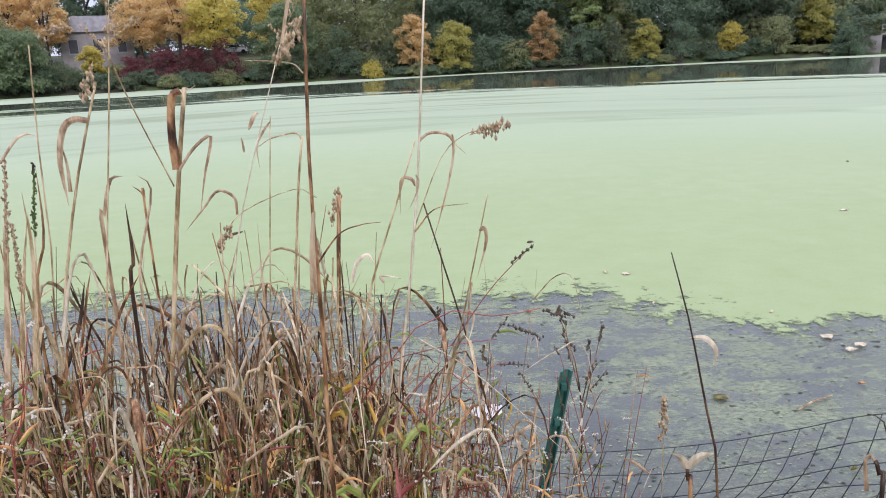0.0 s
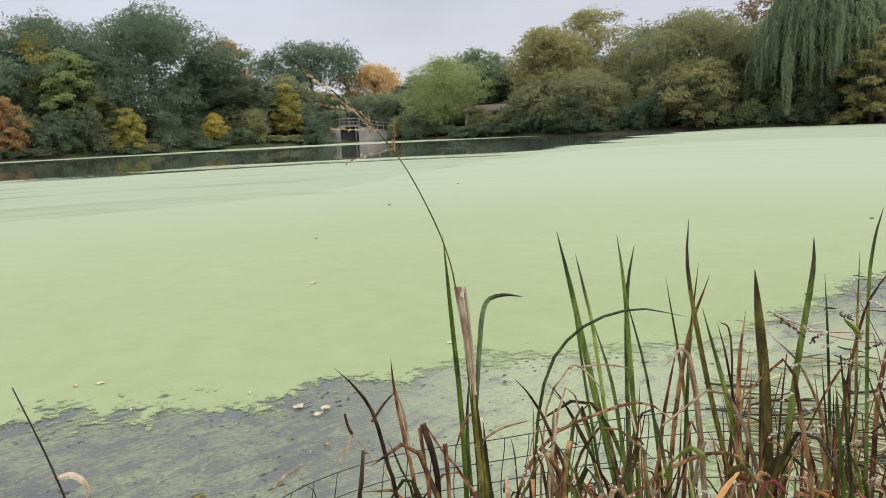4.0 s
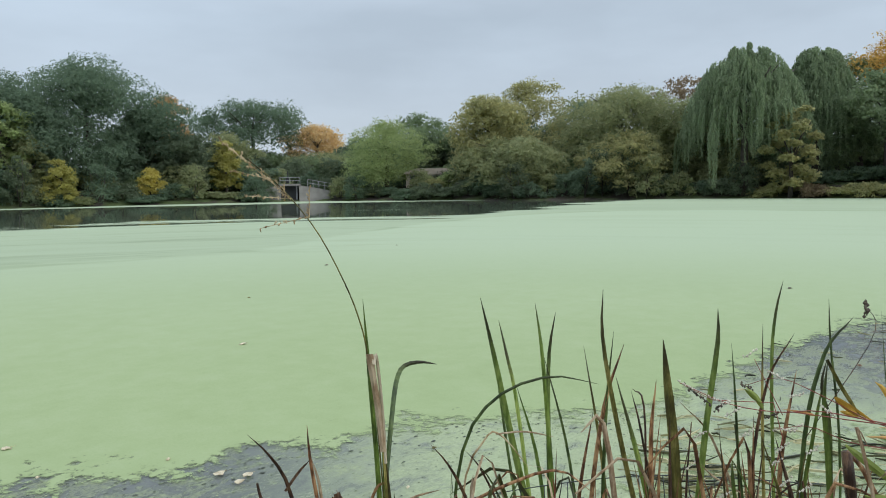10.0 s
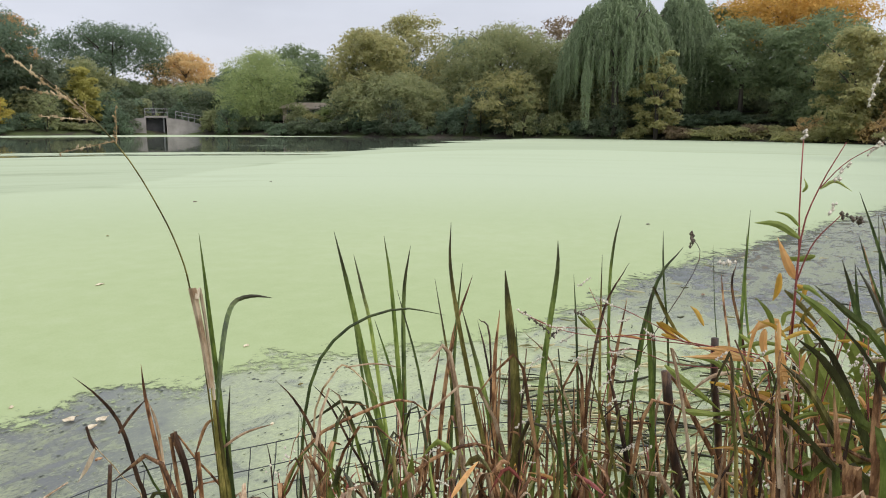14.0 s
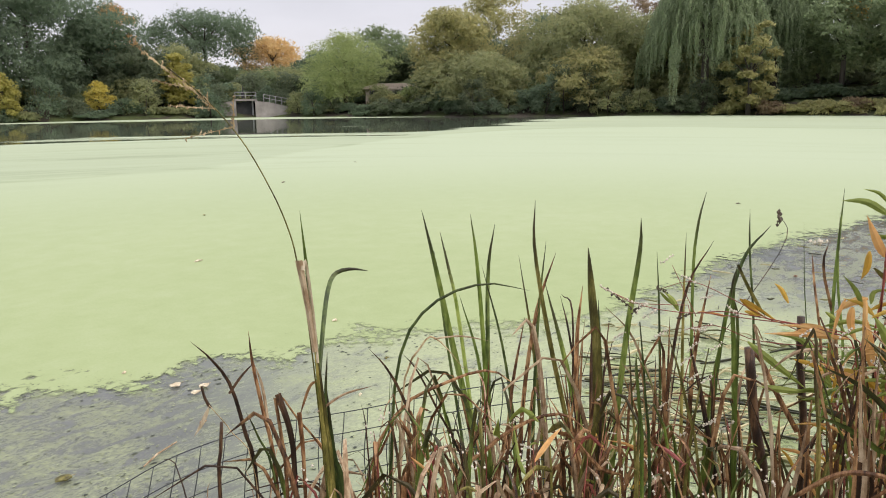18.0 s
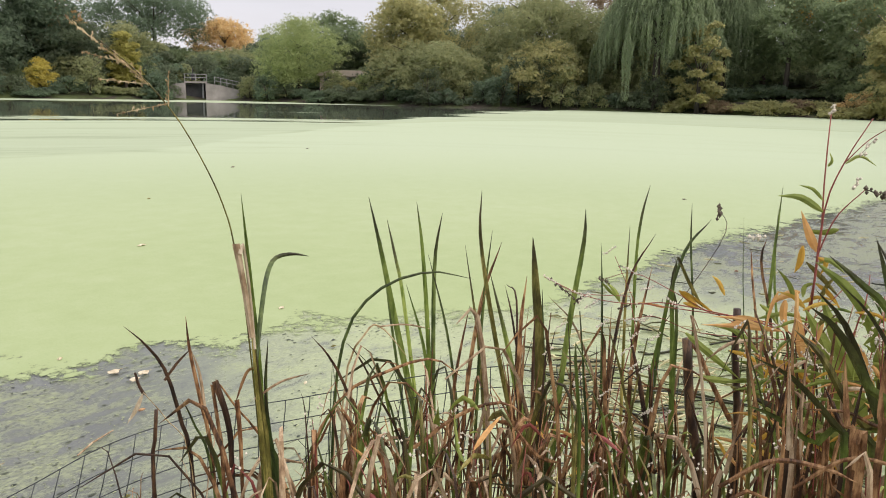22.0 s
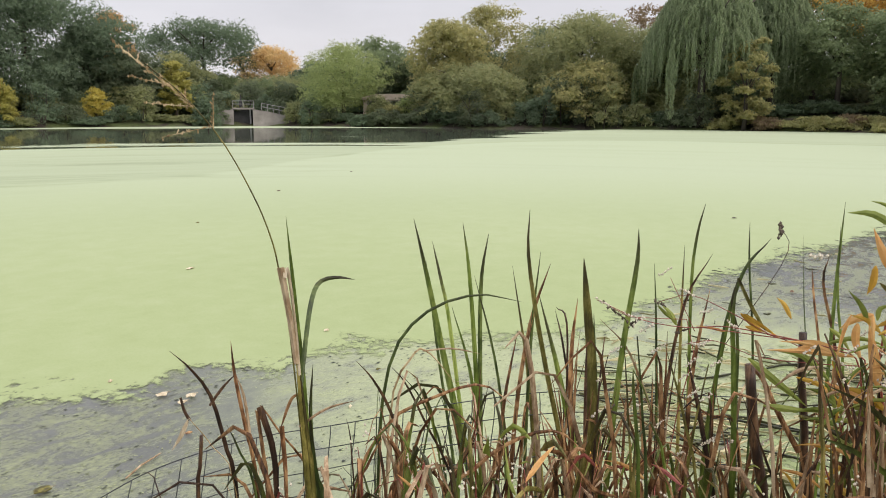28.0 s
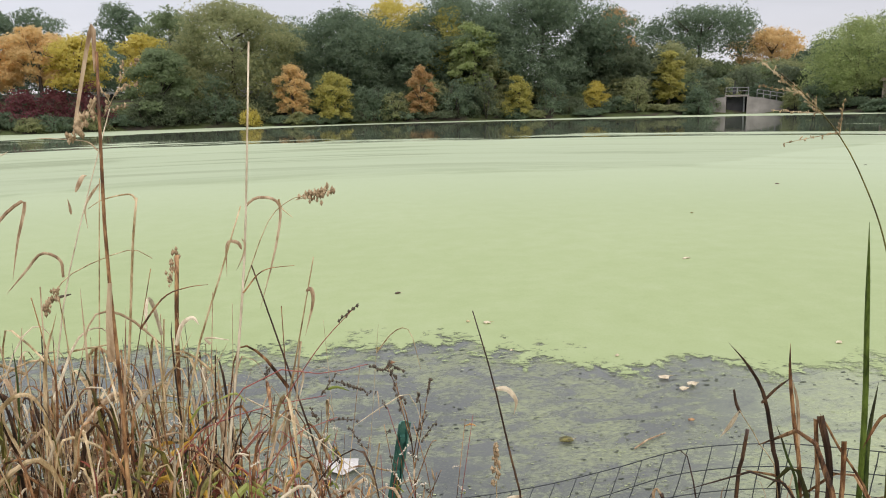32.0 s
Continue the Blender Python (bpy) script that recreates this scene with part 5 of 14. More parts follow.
leaf(p, ((2.428, 0.883, 0.000), (2.425, 0.891, 1.013), (2.415, 0.915, 1.203), (2.419, 0.907, 1.282)), 0.0107, DGREEN)
leaf(p, ((2.419, 0.907, 1.282), (2.431, 0.875, 1.215), (2.446, 0.836, 1.149)), 0.0143, OLIVE)
leaf(p, ((2.427, 0.887, 1.190), (2.440, 0.851, 1.166), (2.458, 0.801, 1.134)), 0.0159, YELLOW, 'lance')
p = thing('cattail_stalk', 2.338, 0.781, 0.00, 'thick dark brown cattail stalk snapped over', 'cattail', CAT)
stem(p, ((2.347, 0.755, 0.000), (2.343, 0.767, 0.684), (2.330, 0.803, 0.906), (2.322, 0.826, 1.097)), 0.0140, 0.0119, DARKB)
leaf(p, ((2.322, 0.826, 1.097), (2.333, 0.796, 1.063), (2.344, 0.762, 0.992), (2.362, 0.708, 0.893)), 0.0121, BROWN, 'broken')
p = thing('cattail_stalk', 2.529, 0.742, 0.00, 'short dark brown cattail stub', 'cattail', CAT)
stem(p, ((2.533, 0.727, 0.000), (2.530, 0.737, 0.753), (2.522, 0.763, 1.016), (2.520, 0.770, 1.145)), 0.0102, 0.0096, DARKB)
p = thing('cattail', 2.281, 1.084, 0.00, 'tangle of dead brown cattail leaves at the waterline', 'cattail', CAT)
leaf(p, ((2.279, 1.087, 0.000), (2.281, 1.083, 0.592), (2.287, 1.072, 0.806), (2.270, 1.104, 1.070)), 0.0167, BROWN)
leaf(p, ((2.306, 1.142, 0.000), (2.315, 1.126, 0.560), (2.340, 1.080, 0.784), (2.337, 1.084, 1.010)), 0.0115, DARKB)
leaf(p, ((2.382, 1.107, 0.000), (2.378, 1.114, 0.535), (2.368, 1.132, 0.757), (2.338, 1.186, 0.937)), 0.0132, BROWN)
leaf(p, ((2.266, 1.003, 0.000), (2.262, 1.011, 0.628), (2.250, 1.035, 0.832), (2.249, 1.037, 1.027)), 0.0136, BROWN)
leaf(p, ((2.298, 1.050, 0.000), (2.299, 1.049, 0.596), (2.301, 1.045, 0.810), (2.312, 1.024, 0.966)), 0.0093, DARKB)
leaf(p, ((2.367, 1.025, 0.000), (2.358, 1.042, 0.571), (2.333, 1.092, 0.783), (2.323, 1.110, 0.892)), 0.0107, BROWN)
leaf(p, ((2.355, 1.048, 0.000), (2.355, 1.049, 0.570), (2.354, 1.051, 0.892), (2.352, 1.055, 1.125)), 0.0107, BROWN)
leaf(p, ((2.390, 1.090, 0.000), (2.394, 1.083, 0.539), (2.404, 1.063, 0.872), (2.411, 1.049, 1.066)), 0.0073, DARKB)
leaf(p, ((2.454, 1.075, 0.000), (2.450, 1.083, 0.514), (2.439, 1.104, 0.849), (2.431, 1.120, 0.996)), 0.0085, BROWN)
leaf(p, ((2.186, 1.150, 0.000), (2.174, 1.168, 0.609), (2.140, 1.220, 0.815), (2.114, 1.256, 1.011)), 0.0122, BROWN)
leaf(p, ((2.214, 1.198, 0.000), (2.207, 1.208, 0.578), (2.188, 1.237, 0.791), (2.176, 1.255, 0.947)), 0.0084, DARKB)
leaf(p, ((2.283, 1.182, 0.000), (2.266, 1.209, 0.550), (2.216, 1.286, 0.766), (2.178, 1.339, 0.876)), 0.0097, BROWN)
p = thing('cattail', 2.082, 1.381, 0.00, 'tangle of dead brown cattail leaves at the waterline', 'cattail', CAT)
leaf(p, ((2.077, 1.387, 0.000), (2.082, 1.381, 0.570), (2.096, 1.364, 0.751), (2.099, 1.360, 0.957)), 0.0112, BROWN)
leaf(p, ((2.101, 1.437, 0.000), (2.112, 1.424, 0.539), (2.142, 1.386, 0.726), (2.159, 1.365, 0.889)), 0.0076, DARKB)
leaf(p, ((2.168, 1.433, 0.000), (2.168, 1.434, 0.510), (2.167, 1.435, 0.701), (2.159, 1.445, 0.817)), 0.0088, BROWN)
leaf(p, ((2.296, 0.812, 0.000), (2.285, 0.838, 0.736), (2.253, 0.913, 0.869), (2.196, 1.030, 0.966)), 0.0093, BROWN)
leaf(p, ((2.336, 0.846, 0.000), (2.327, 0.867, 0.707), (2.303, 0.925, 0.847), (2.254, 1.028, 0.902)), 0.0063, DARKB)
leaf(p, ((2.396, 0.832, 0.000), (2.382, 0.865, 0.684), (2.341, 0.962, 0.821), (2.275, 1.094, 0.828)), 0.0073, BROWN)
leaf(p, ((2.395, 0.831, 0.000), (2.385, 0.857, 0.837), (2.354, 0.932, 0.925), (2.290, 1.067, 1.008)), 0.0070, BROWN)
leaf(p, ((2.437, 0.860, 0.000), (2.428, 0.883, 0.813), (2.403, 0.946, 0.905), (2.344, 1.071, 0.944)), 0.0048, DARKB)
leaf(p, ((2.494, 0.854, 0.000), (2.481, 0.886, 0.793), (2.444, 0.978, 0.883), (2.372, 1.125, 0.872)), 0.0055, BROWN)
leaf(p, ((1.954, 1.377, 0.000), (1.965, 1.365, 0.630), (1.994, 1.331, 0.768), (2.002, 1.321, 0.900)), 0.0093, BROWN)
leaf(p, ((1.979, 1.425, 0.000), (1.994, 1.407, 0.600), (2.038, 1.355, 0.742), (2.059, 1.330, 0.831)), 0.0063, DARKB)
leaf(p, ((2.041, 1.430, 0.000), (2.047, 1.423, 0.570), (2.065, 1.402, 0.716), (2.064, 1.402, 0.758)), 0.0073, BROWN)
p = thing('cattail', 2.106, 1.181, 0.00, 'tangle of dead brown cattail leaves at the waterline', 'cattail', CAT)
leaf(p, ((2.116, 1.166, 0.000), (2.106, 1.180, 0.635), (2.078, 1.222, 0.771), (2.058, 1.250, 0.934)), 0.0106, BROWN)
leaf(p, ((2.145, 1.212, 0.000), (2.140, 1.219, 0.605), (2.125, 1.241, 0.746), (2.117, 1.253, 0.867)), 0.0072, DARKB)
leaf(p, ((2.211, 1.203, 0.000), (2.196, 1.225, 0.576), (2.153, 1.288, 0.719), (2.122, 1.330, 0.794)), 0.0084, BROWN)
leaf(p, ((2.317, 0.892, 0.000), (2.316, 0.894, 0.648), (2.314, 0.900, 0.850), (2.311, 0.905, 1.042)), 0.0109, BROWN)
leaf(p, ((2.355, 0.931, 0.000), (2.357, 0.926, 0.617), (2.364, 0.909, 0.829), (2.370, 0.894, 0.983)), 0.0074, DARKB)
leaf(p, ((2.417, 0.912, 0.000), (2.413, 0.922, 0.593), (2.402, 0.948, 0.803), (2.395, 0.964, 0.909)), 0.0086, BROWN)
leaf(p, ((2.294, 0.654, 0.000), (2.293, 0.657, 0.750), (2.291, 0.664, 0.903), (2.291, 0.663, 1.036)), 0.0141, BROWN)
leaf(p, ((2.335, 0.693, 0.000), (2.337, 0.686, 0.718), (2.343, 0.665, 0.883), (2.350, 0.638, 0.982)), 0.0097, DARKB)
leaf(p, ((2.396, 0.659, 0.000), (2.393, 0.670, 0.698), (2.384, 0.703, 0.855), (2.380, 0.715, 0.906)), 0.0112, BROWN)
leaf(p, ((2.259, 0.589, 0.000), (2.259, 0.589, 0.791), (2.259, 0.589, 0.925), (2.259, 0.589, 1.053)), 0.0150, BROWN)
leaf(p, ((2.301, 0.627, 0.000), (2.304, 0.617, 0.760), (2.311, 0.588, 0.905), (2.317, 0.562, 1.001)), 0.0103, DARKB)
leaf(p, ((2.362, 0.589, 0.000), (2.360, 0.598, 0.741), (2.353, 0.625, 0.876), (2.350, 0.639, 0.925)), 0.0119, BROWN)
p = thing('cattail', 2.319, 0.743, 0.00, 'tangle of dead brown cattail leaves at the waterline', 'cattail', CAT)
leaf(p, ((2.319, 0.742, 0.000), (2.319, 0.742, 0.705), (2.320, 0.741, 0.867), (2.321, 0.738, 0.991)), 0.0079, BROWN)
leaf(p, ((2.362, 0.772, 0.000), (2.364, 0.766, 0.675), (2.369, 0.750, 0.845), (2.376, 0.730, 0.931)), 0.0054, DARKB)
leaf(p, ((2.419, 0.760, 0.000), (2.417, 0.765, 0.651), (2.412, 0.779, 0.819), (2.412, 0.780, 0.858)), 0.0063, BROWN)
leaf(p, ((2.198, 0.914, 0.000), (2.198, 0.914, 0.695), (2.197, 0.916, 0.842), (2.205, 0.898, 0.984)), 0.0090, BROWN)
leaf(p, ((2.236, 0.951, 0.000), (2.239, 0.945, 0.664), (2.246, 0.929, 0.818), (2.262, 0.893, 0.922)), 0.0062, DARKB)
leaf(p, ((2.296, 0.940, 0.000), (2.293, 0.947, 0.638), (2.284, 0.965, 0.791), (2.289, 0.955, 0.849)), 0.0071, BROWN)
leaf(p, ((2.169, 1.175, 0.000), (2.174, 1.168, 0.609), (2.187, 1.147, 0.786), (2.206, 1.115, 0.988)), 0.0095, BROWN)
leaf(p, ((2.201, 1.219, 0.000), (2.209, 1.205, 0.578), (2.235, 1.165, 0.762), (2.264, 1.114, 0.924)), 0.0065, DARKB)
leaf(p, ((2.263, 1.214, 0.000), (2.264, 1.212, 0.550), (2.267, 1.207, 0.736), (2.282, 1.183, 0.851)), 0.0075, BROWN)
leaf(p, ((2.194, 1.317, 0.000), (2.202, 1.305, 0.543), (2.225, 1.272, 0.872), (2.239, 1.252, 1.111)), 0.0086, BROWN)
leaf(p, ((2.225, 1.361, 0.000), (2.237, 1.343, 0.512), (2.272, 1.293, 0.851), (2.295, 1.257, 1.049)), 0.0059, DARKB)
leaf(p, ((2.285, 1.361, 0.000), (2.290, 1.354, 0.484), (2.303, 1.335, 0.829), (2.312, 1.323, 0.981)), 0.0068, BROWN)
p = thing('cattail', 2.045, 1.573, 0.00, 'tangle of dead brown cattail leaves at the waterline', 'cattail', CAT)
leaf(p, ((2.025, 1.594, 0.000), (2.045, 1.573, 0.513), (2.103, 1.511, 0.774), (2.113, 1.499, 0.986)), 0.0088, BROWN)
leaf(p, ((2.048, 1.643, 0.000), (2.073, 1.616, 0.484), (2.146, 1.537, 0.750), (2.168, 1.513, 0.918)), 0.0060, DARKB)
leaf(p, ((2.108, 1.653, 0.000), (2.124, 1.635, 0.453), (2.172, 1.584, 0.727), (2.173, 1.582, 0.847)), 0.0069, BROWN)
leaf(p, ((2.076, 0.492, 0.000), (2.076, 0.494, 0.912), (2.075, 0.499, 1.015), (2.076, 0.496, 1.091)), 0.0143, BROWN)
leaf(p, ((2.120, 0.527, 0.000), (2.122, 0.519, 0.881), (2.126, 0.497, 0.995), (2.132, 0.469, 1.043)), 0.0099, DARKB)
leaf(p, ((2.179, 0.491, 0.000), (2.177, 0.501, 0.863), (2.170, 0.531, 0.966), (2.168, 0.541, 0.969)), 0.0115, BROWN)
leaf(p, ((1.946, 0.366, 0.000), (1.945, 0.372, 1.019), (1.943, 0.391, 1.148), (1.940, 0.409, 1.272)), 0.0149, BROWN)
leaf(p, ((1.992, 0.397, 0.000), (1.993, 0.394, 0.989), (1.994, 0.387, 1.131), (1.995, 0.381, 1.233)), 0.0103, DARKB)
leaf(p, ((2.049, 0.358, 0.000), (2.046, 0.373, 0.972), (2.040, 0.418, 1.104), (2.034, 0.451, 1.170)), 0.0120, BROWN)
p = thing('iris_clump', 1.952, 0.320, 0.00, 'broad green strap leaves leaning over the bank', 'iris', CAT)
leaf(p, ((1.911, 0.192, 0.000), (1.908, 0.229, 1.114), (1.900, 0.338, 1.350), (1.892, 0.393, 1.408), (1.882, 0.443, 1.449)), 0.0175, GREEN)
leaf(p, ((1.955, 0.288, 0.000), (1.953, 0.310, 1.053), (1.945, 0.374, 1.227), (1.936, 0.426, 1.310), (1.928, 0.470, 1.344)), 0.0248, GREEN)
leaf(p, ((2.004, 0.301, 0.000), (2.003, 0.314, 1.018), (1.999, 0.350, 1.140), (1.989, 0.418, 1.299), (1.978, 0.475, 1.364)), 0.0223, DGREEN)
leaf(p, ((2.058, 0.258, 0.000), (2.055, 0.292, 1.002), (2.044, 0.388, 1.111), (2.032, 0.458, 1.222), (2.021, 0.511, 1.269)), 0.0195, OLIVE)
leaf(p, ((1.908, 0.240, 0.000), (1.907, 0.258, 1.093), (1.903, 0.309, 1.249), (1.895, 0.370, 1.353), (1.886, 0.426, 1.407)), 0.0111, DGREEN)
leaf(p, ((2.003, 0.317, 0.000), (2.000, 0.340, 1.009), (1.991, 0.406, 1.103), (1.975, 0.490, 1.186), (1.957, 0.561, 1.218)), 0.0206, GREEN)
leaf(p, ((1.997, 0.367, 0.000), (1.994, 0.388, 1.028), (1.983, 0.449, 1.069), (1.969, 0.511, 1.106), (1.956, 0.562, 1.119)), 0.0171, GREEN)
leaf(p, ((2.207, 0.261, 0.000), (2.206, 0.279, 1.037), (2.202, 0.332, 1.239), (2.196, 0.386, 1.369), (2.191, 0.423, 1.433)), 0.0137, DGREEN)
leaf(p, ((2.108, 0.241, 0.000), (2.107, 0.259, 1.195), (2.103, 0.311, 1.379), (2.101, 0.337, 1.449)), 0.0220, GREEN)
leaf(p, ((1.909, 0.218, 0.000), (1.908, 0.232, 1.250), (1.906, 0.273, 1.390), (1.900, 0.332, 1.436)), 0.0207, DGREEN)
p = thing('cattail_stalk', 1.953, 0.311, 0.00, 'split brown cattail stalk leaning upright', 'cattail', CAT)
leaf(p, ((1.951, 0.331, 0.000), (1.950, 0.334, 1.032), (1.949, 0.342, 1.182), (1.949, 0.345, 1.323)), 0.0153, BROWN, 'broken')
leaf(p, ((1.956, 0.273, 0.000), (1.955, 0.284, 1.049), (1.952, 0.316, 1.189), (1.950, 0.336, 1.327)), 0.0114, DARKB, 'broken')
leaf(p, ((1.898, 0.348, 0.000), (1.898, 0.353, 1.049), (1.896, 0.366, 1.132), (1.897, 0.357, 1.082)), 0.0159, BROWN, 'broken')
leaf(p, ((1.881, 0.448, 1.020), (1.894, 0.376, 1.098), (1.903, 0.309, 1.107), (1.907, 0.251, 1.084)), 0.0088, BROWN)
leaf(p, ((1.850, 0.567, 0.989), (1.872, 0.489, 1.062), (1.889, 0.408, 1.072), (1.897, 0.354, 1.061)), 0.0111, BROWN)
leaf(p, ((2.003, 0.305, 1.169), (1.999, 0.345, 1.131), (1.992, 0.401, 1.144), (1.978, 0.475, 1.132)), 0.0086, BROWN)
p = thing('cattail', 4.491, 0.555, 0.00, 'dark green cattail standing out in the shallows', 'cattail', CAT)
leaf(p, ((4.508, 0.337, 0.000), (4.502, 0.406, 0.535), (4.486, 0.604, 1.109), (4.472, 0.714, 1.394)), 0.0239, DGREEN)
leaf(p, ((4.502, 0.440, 0.000), (4.497, 0.487, 0.631), (4.484, 0.621, 0.970), (4.474, 0.700, 1.194)), 0.0215, DGREEN)
leaf(p, ((4.505, 0.378, 0.000), (4.502, 0.420, 0.645), (4.492, 0.541, 1.063), (4.484, 0.620, 1.295)), 0.0191, OLIVE)
leaf(p, ((4.491, 0.557, 0.000), (4.488, 0.587, 0.495), (4.478, 0.674, 0.823), (4.467, 0.755, 1.064)), 0.0382, DGREEN)
leaf(p, ((4.488, 0.591, 0.000), (4.485, 0.611, 0.490), (4.479, 0.667, 0.824), (4.474, 0.704, 1.070)), 0.0239, DGREEN)
leaf(p, ((4.499, 0.464, 0.000), (4.496, 0.495, 0.515), (4.488, 0.584, 0.948), (4.483, 0.631, 1.308)), 0.0167, DGREEN)
leaf(p, ((4.502, 0.419, 0.000), (4.499, 0.456, 0.749), (4.490, 0.564, 1.060), (4.487, 0.591, 1.205)), 0.0215, DGREEN)
leaf(p, ((4.508, 0.314, 0.000), (4.505, 0.363, 0.546), (4.496, 0.501, 1.095), (4.489, 0.576, 1.299)), 0.0215, OLIVE)
leaf(p, ((4.498, 0.475, 0.000), (4.496, 0.502, 0.571), (4.488, 0.582, 0.838), (4.477, 0.679, 1.155)), 0.0239, BROWN)
p = thing('cattail', 3.704, 0.995, 0.00, 'thin green cattail leaves standing in the shallows', 'cattail', CAT)
leaf(p, ((3.704, 0.995, 0.000), (3.703, 0.996, 0.619), (3.702, 1.001, 1.021), (3.703, 0.999, 1.356)), 0.0176, GREEN)
leaf(p, ((3.684, 1.067, 0.000), (3.681, 1.077, 0.657), (3.673, 1.106, 0.959), (3.666, 1.127, 1.212)), 0.0059, DGREEN)
leaf(p, ((3.721, 0.925, 0.000), (3.717, 0.942, 0.628), (3.705, 0.990, 0.973), (3.701, 1.006, 1.261)), 0.0137, GREEN)
leaf(p, ((3.718, 0.942, 0.000), (3.711, 0.968, 0.675), (3.691, 1.043, 1.016), (3.693, 1.033, 1.139)), 0.0157, BROWN)
leaf(p, ((3.703, 0.999, 0.000), (3.698, 1.018, 0.615), (3.683, 1.071, 0.963), (3.678, 1.088, 1.085)), 0.0137, BROWN)
p = thing('smartweed', 2.322, 0.540, 0.00, 'red-stemmed smartweed with orange and yellow leaves', 'wildflower', SMART)
stem(p, ((2.342, 0.432, 0.000), (2.336, 0.464, 0.804), (2.319, 0.554, 1.099), (2.320, 0.548, 1.356), (2.318, 0.558, 1.534), (2.317, 0.562, 1.676)), 0.0035, 0.0012, REDSTEM)
stem(p, ((2.290, 0.544, 1.245), (2.290, 0.544, 1.464), (2.295, 0.520, 1.570), (2.303, 0.479, 1.667)), 0.0024, 0.0010, REDSTEM)
stem(p, ((2.290, 0.547, 1.362), (2.295, 0.521, 1.453), (2.304, 0.474, 1.519)), 0.0019, 0.0010, REDSTEM)
stem(p, ((2.276, 0.516, 1.572), (2.284, 0.473, 1.627), (2.293, 0.412, 1.670)), 0.0012, 0.0007, REDSTEM)
stem(p, ((2.363, 0.585, 1.106), (2.356, 0.616, 1.172), (2.293, 0.817, 1.181), (2.245, 0.932, 1.186)), 0.0020, 0.0010, REDSTEM)
spike(p, (2.317, 0.563, 1.669), (2.318, 0.557, 1.694), 0.0044, BLOOM, 8, 'flower_spike', '', 1, 0.000)
spike(p, (2.290, 0.434, 1.646), (2.294, 0.408, 1.676), 0.0053, BLOOM, 9, 'flower_spike', '', 2, 0.000)
spike(p, (2.301, 0.493, 1.590), (2.304, 0.471, 1.624), 0.0054, BLOOM, 7, 'flower_spike', '', 3, 0.000)
spike(p, (2.189, 0.434, 1.735), (2.192, 0.416, 1.818), 0.0043, BLOOM, 12, 'flower_spike', '', 4, 0.000)
spike(p, (2.304, 0.474, 1.519), (2.311, 0.431, 1.505), 0.0057, SEED, 10, 'flower_spike', '', 5, 0.000)
spike(p, (2.300, 0.495, 1.517), (2.301, 0.487, 1.542), 0.0049, BLOOM, 8, 'flower_spike', '', 6, 0.000)
leaf(p, ((2.299, 0.550, 1.373), (2.295, 0.568, 1.409), (2.290, 0.590, 1.461)), 0.0239, ORANGE, 'lance', n=7)
leaf(p, ((2.300, 0.548, 1.462), (2.289, 0.593, 1.490), (2.277, 0.638, 1.490)), 0.0195, FRESH, 'lance', n=7)
leaf(p, ((2.299, 0.551, 1.487), (2.294, 0.573, 1.510), (2.287, 0.601, 1.517)), 0.0098, FRESH, 'lance', n=7)
leaf(p, ((2.301, 0.543, 1.348), (2.305, 0.524, 1.357), (2.312, 0.488, 1.329)), 0.0152, FRESH, 'lance', n=7)
leaf(p, ((2.300, 0.546, 1.360), (2.304, 0.529, 1.349), (2.302, 0.537, 1.322)), 0.0152, YELLOW, 'lance', n=7)
leaf(p, ((2.299, 0.551, 1.120), (2.296, 0.563, 1.186), (2.292, 0.579, 1.257)), 0.0282, ORANGE, 'lance', n=7)
leaf(p, ((2.298, 0.557, 1.240), (2.292, 0.582, 1.263), (2.283, 0.618, 1.272)), 0.0152, YELLOW, 'lance', n=7)
leaf(p, ((2.296, 0.564, 1.253), (2.302, 0.537, 1.270), (2.309, 0.503, 1.269)), 0.0130, YELLOW, 'lance', n=7)
leaf(p, ((2.305, 0.522, 1.070), (2.306, 0.519, 1.001), (2.306, 0.515, 0.910)), 0.0217, YELLOW, 'lance', n=7)
leaf(p, ((2.304, 0.528, 1.069), (2.293, 0.578, 1.101), (2.281, 0.626, 1.106)), 0.0239, YELLOW, 'lance', n=7)
leaf(p, ((2.299, 0.552, 1.078), (2.290, 0.589, 1.092), (2.274, 0.651, 1.116)), 0.0217, ORANGE, 'lance', n=7)
leaf(p, ((2.288, 0.598, 1.180), (2.265, 0.681, 1.178), (2.237, 0.765, 1.169)), 0.0174, ORANGE, 'lance', n=7)
leaf(p, ((2.282, 0.621, 1.176), (2.265, 0.682, 1.195), (2.245, 0.742, 1.193)), 0.0130, ORANGE, 'lance', n=7)
leaf(p, ((2.303, 0.532, 1.054), (2.288, 0.598, 1.055), (2.254, 0.718, 1.033)), 0.0217, FRESH, 'lance', n=7)
leaf(p, ((2.300, 0.548, 1.030), (2.286, 0.607, 1.032), (2.270, 0.666, 1.006)), 0.0152, FRESH, 'lance', n=7)
leaf(p, ((2.306, 0.519, 0.858), (2.292, 0.580, 0.864), (2.276, 0.644, 0.893)), 0.0239, YELLOW, 'lance', n=7)
leaf(p, ((2.294, 0.573, 1.170), (2.286, 0.604, 1.124), (2.282, 0.621, 1.050)), 0.0098, ORANGE, 'lance', n=7)
leaf(p, ((2.306, 0.519, 1.569), (2.310, 0.494, 1.587), (2.316, 0.461, 1.567)), 0.0087, FRESH, 'lance', n=7)
leaf(p, ((2.299, 0.551, 1.561), (2.300, 0.544, 1.574), (2.299, 0.551, 1.592)), 0.0087, FRESH, 'lance', n=7)
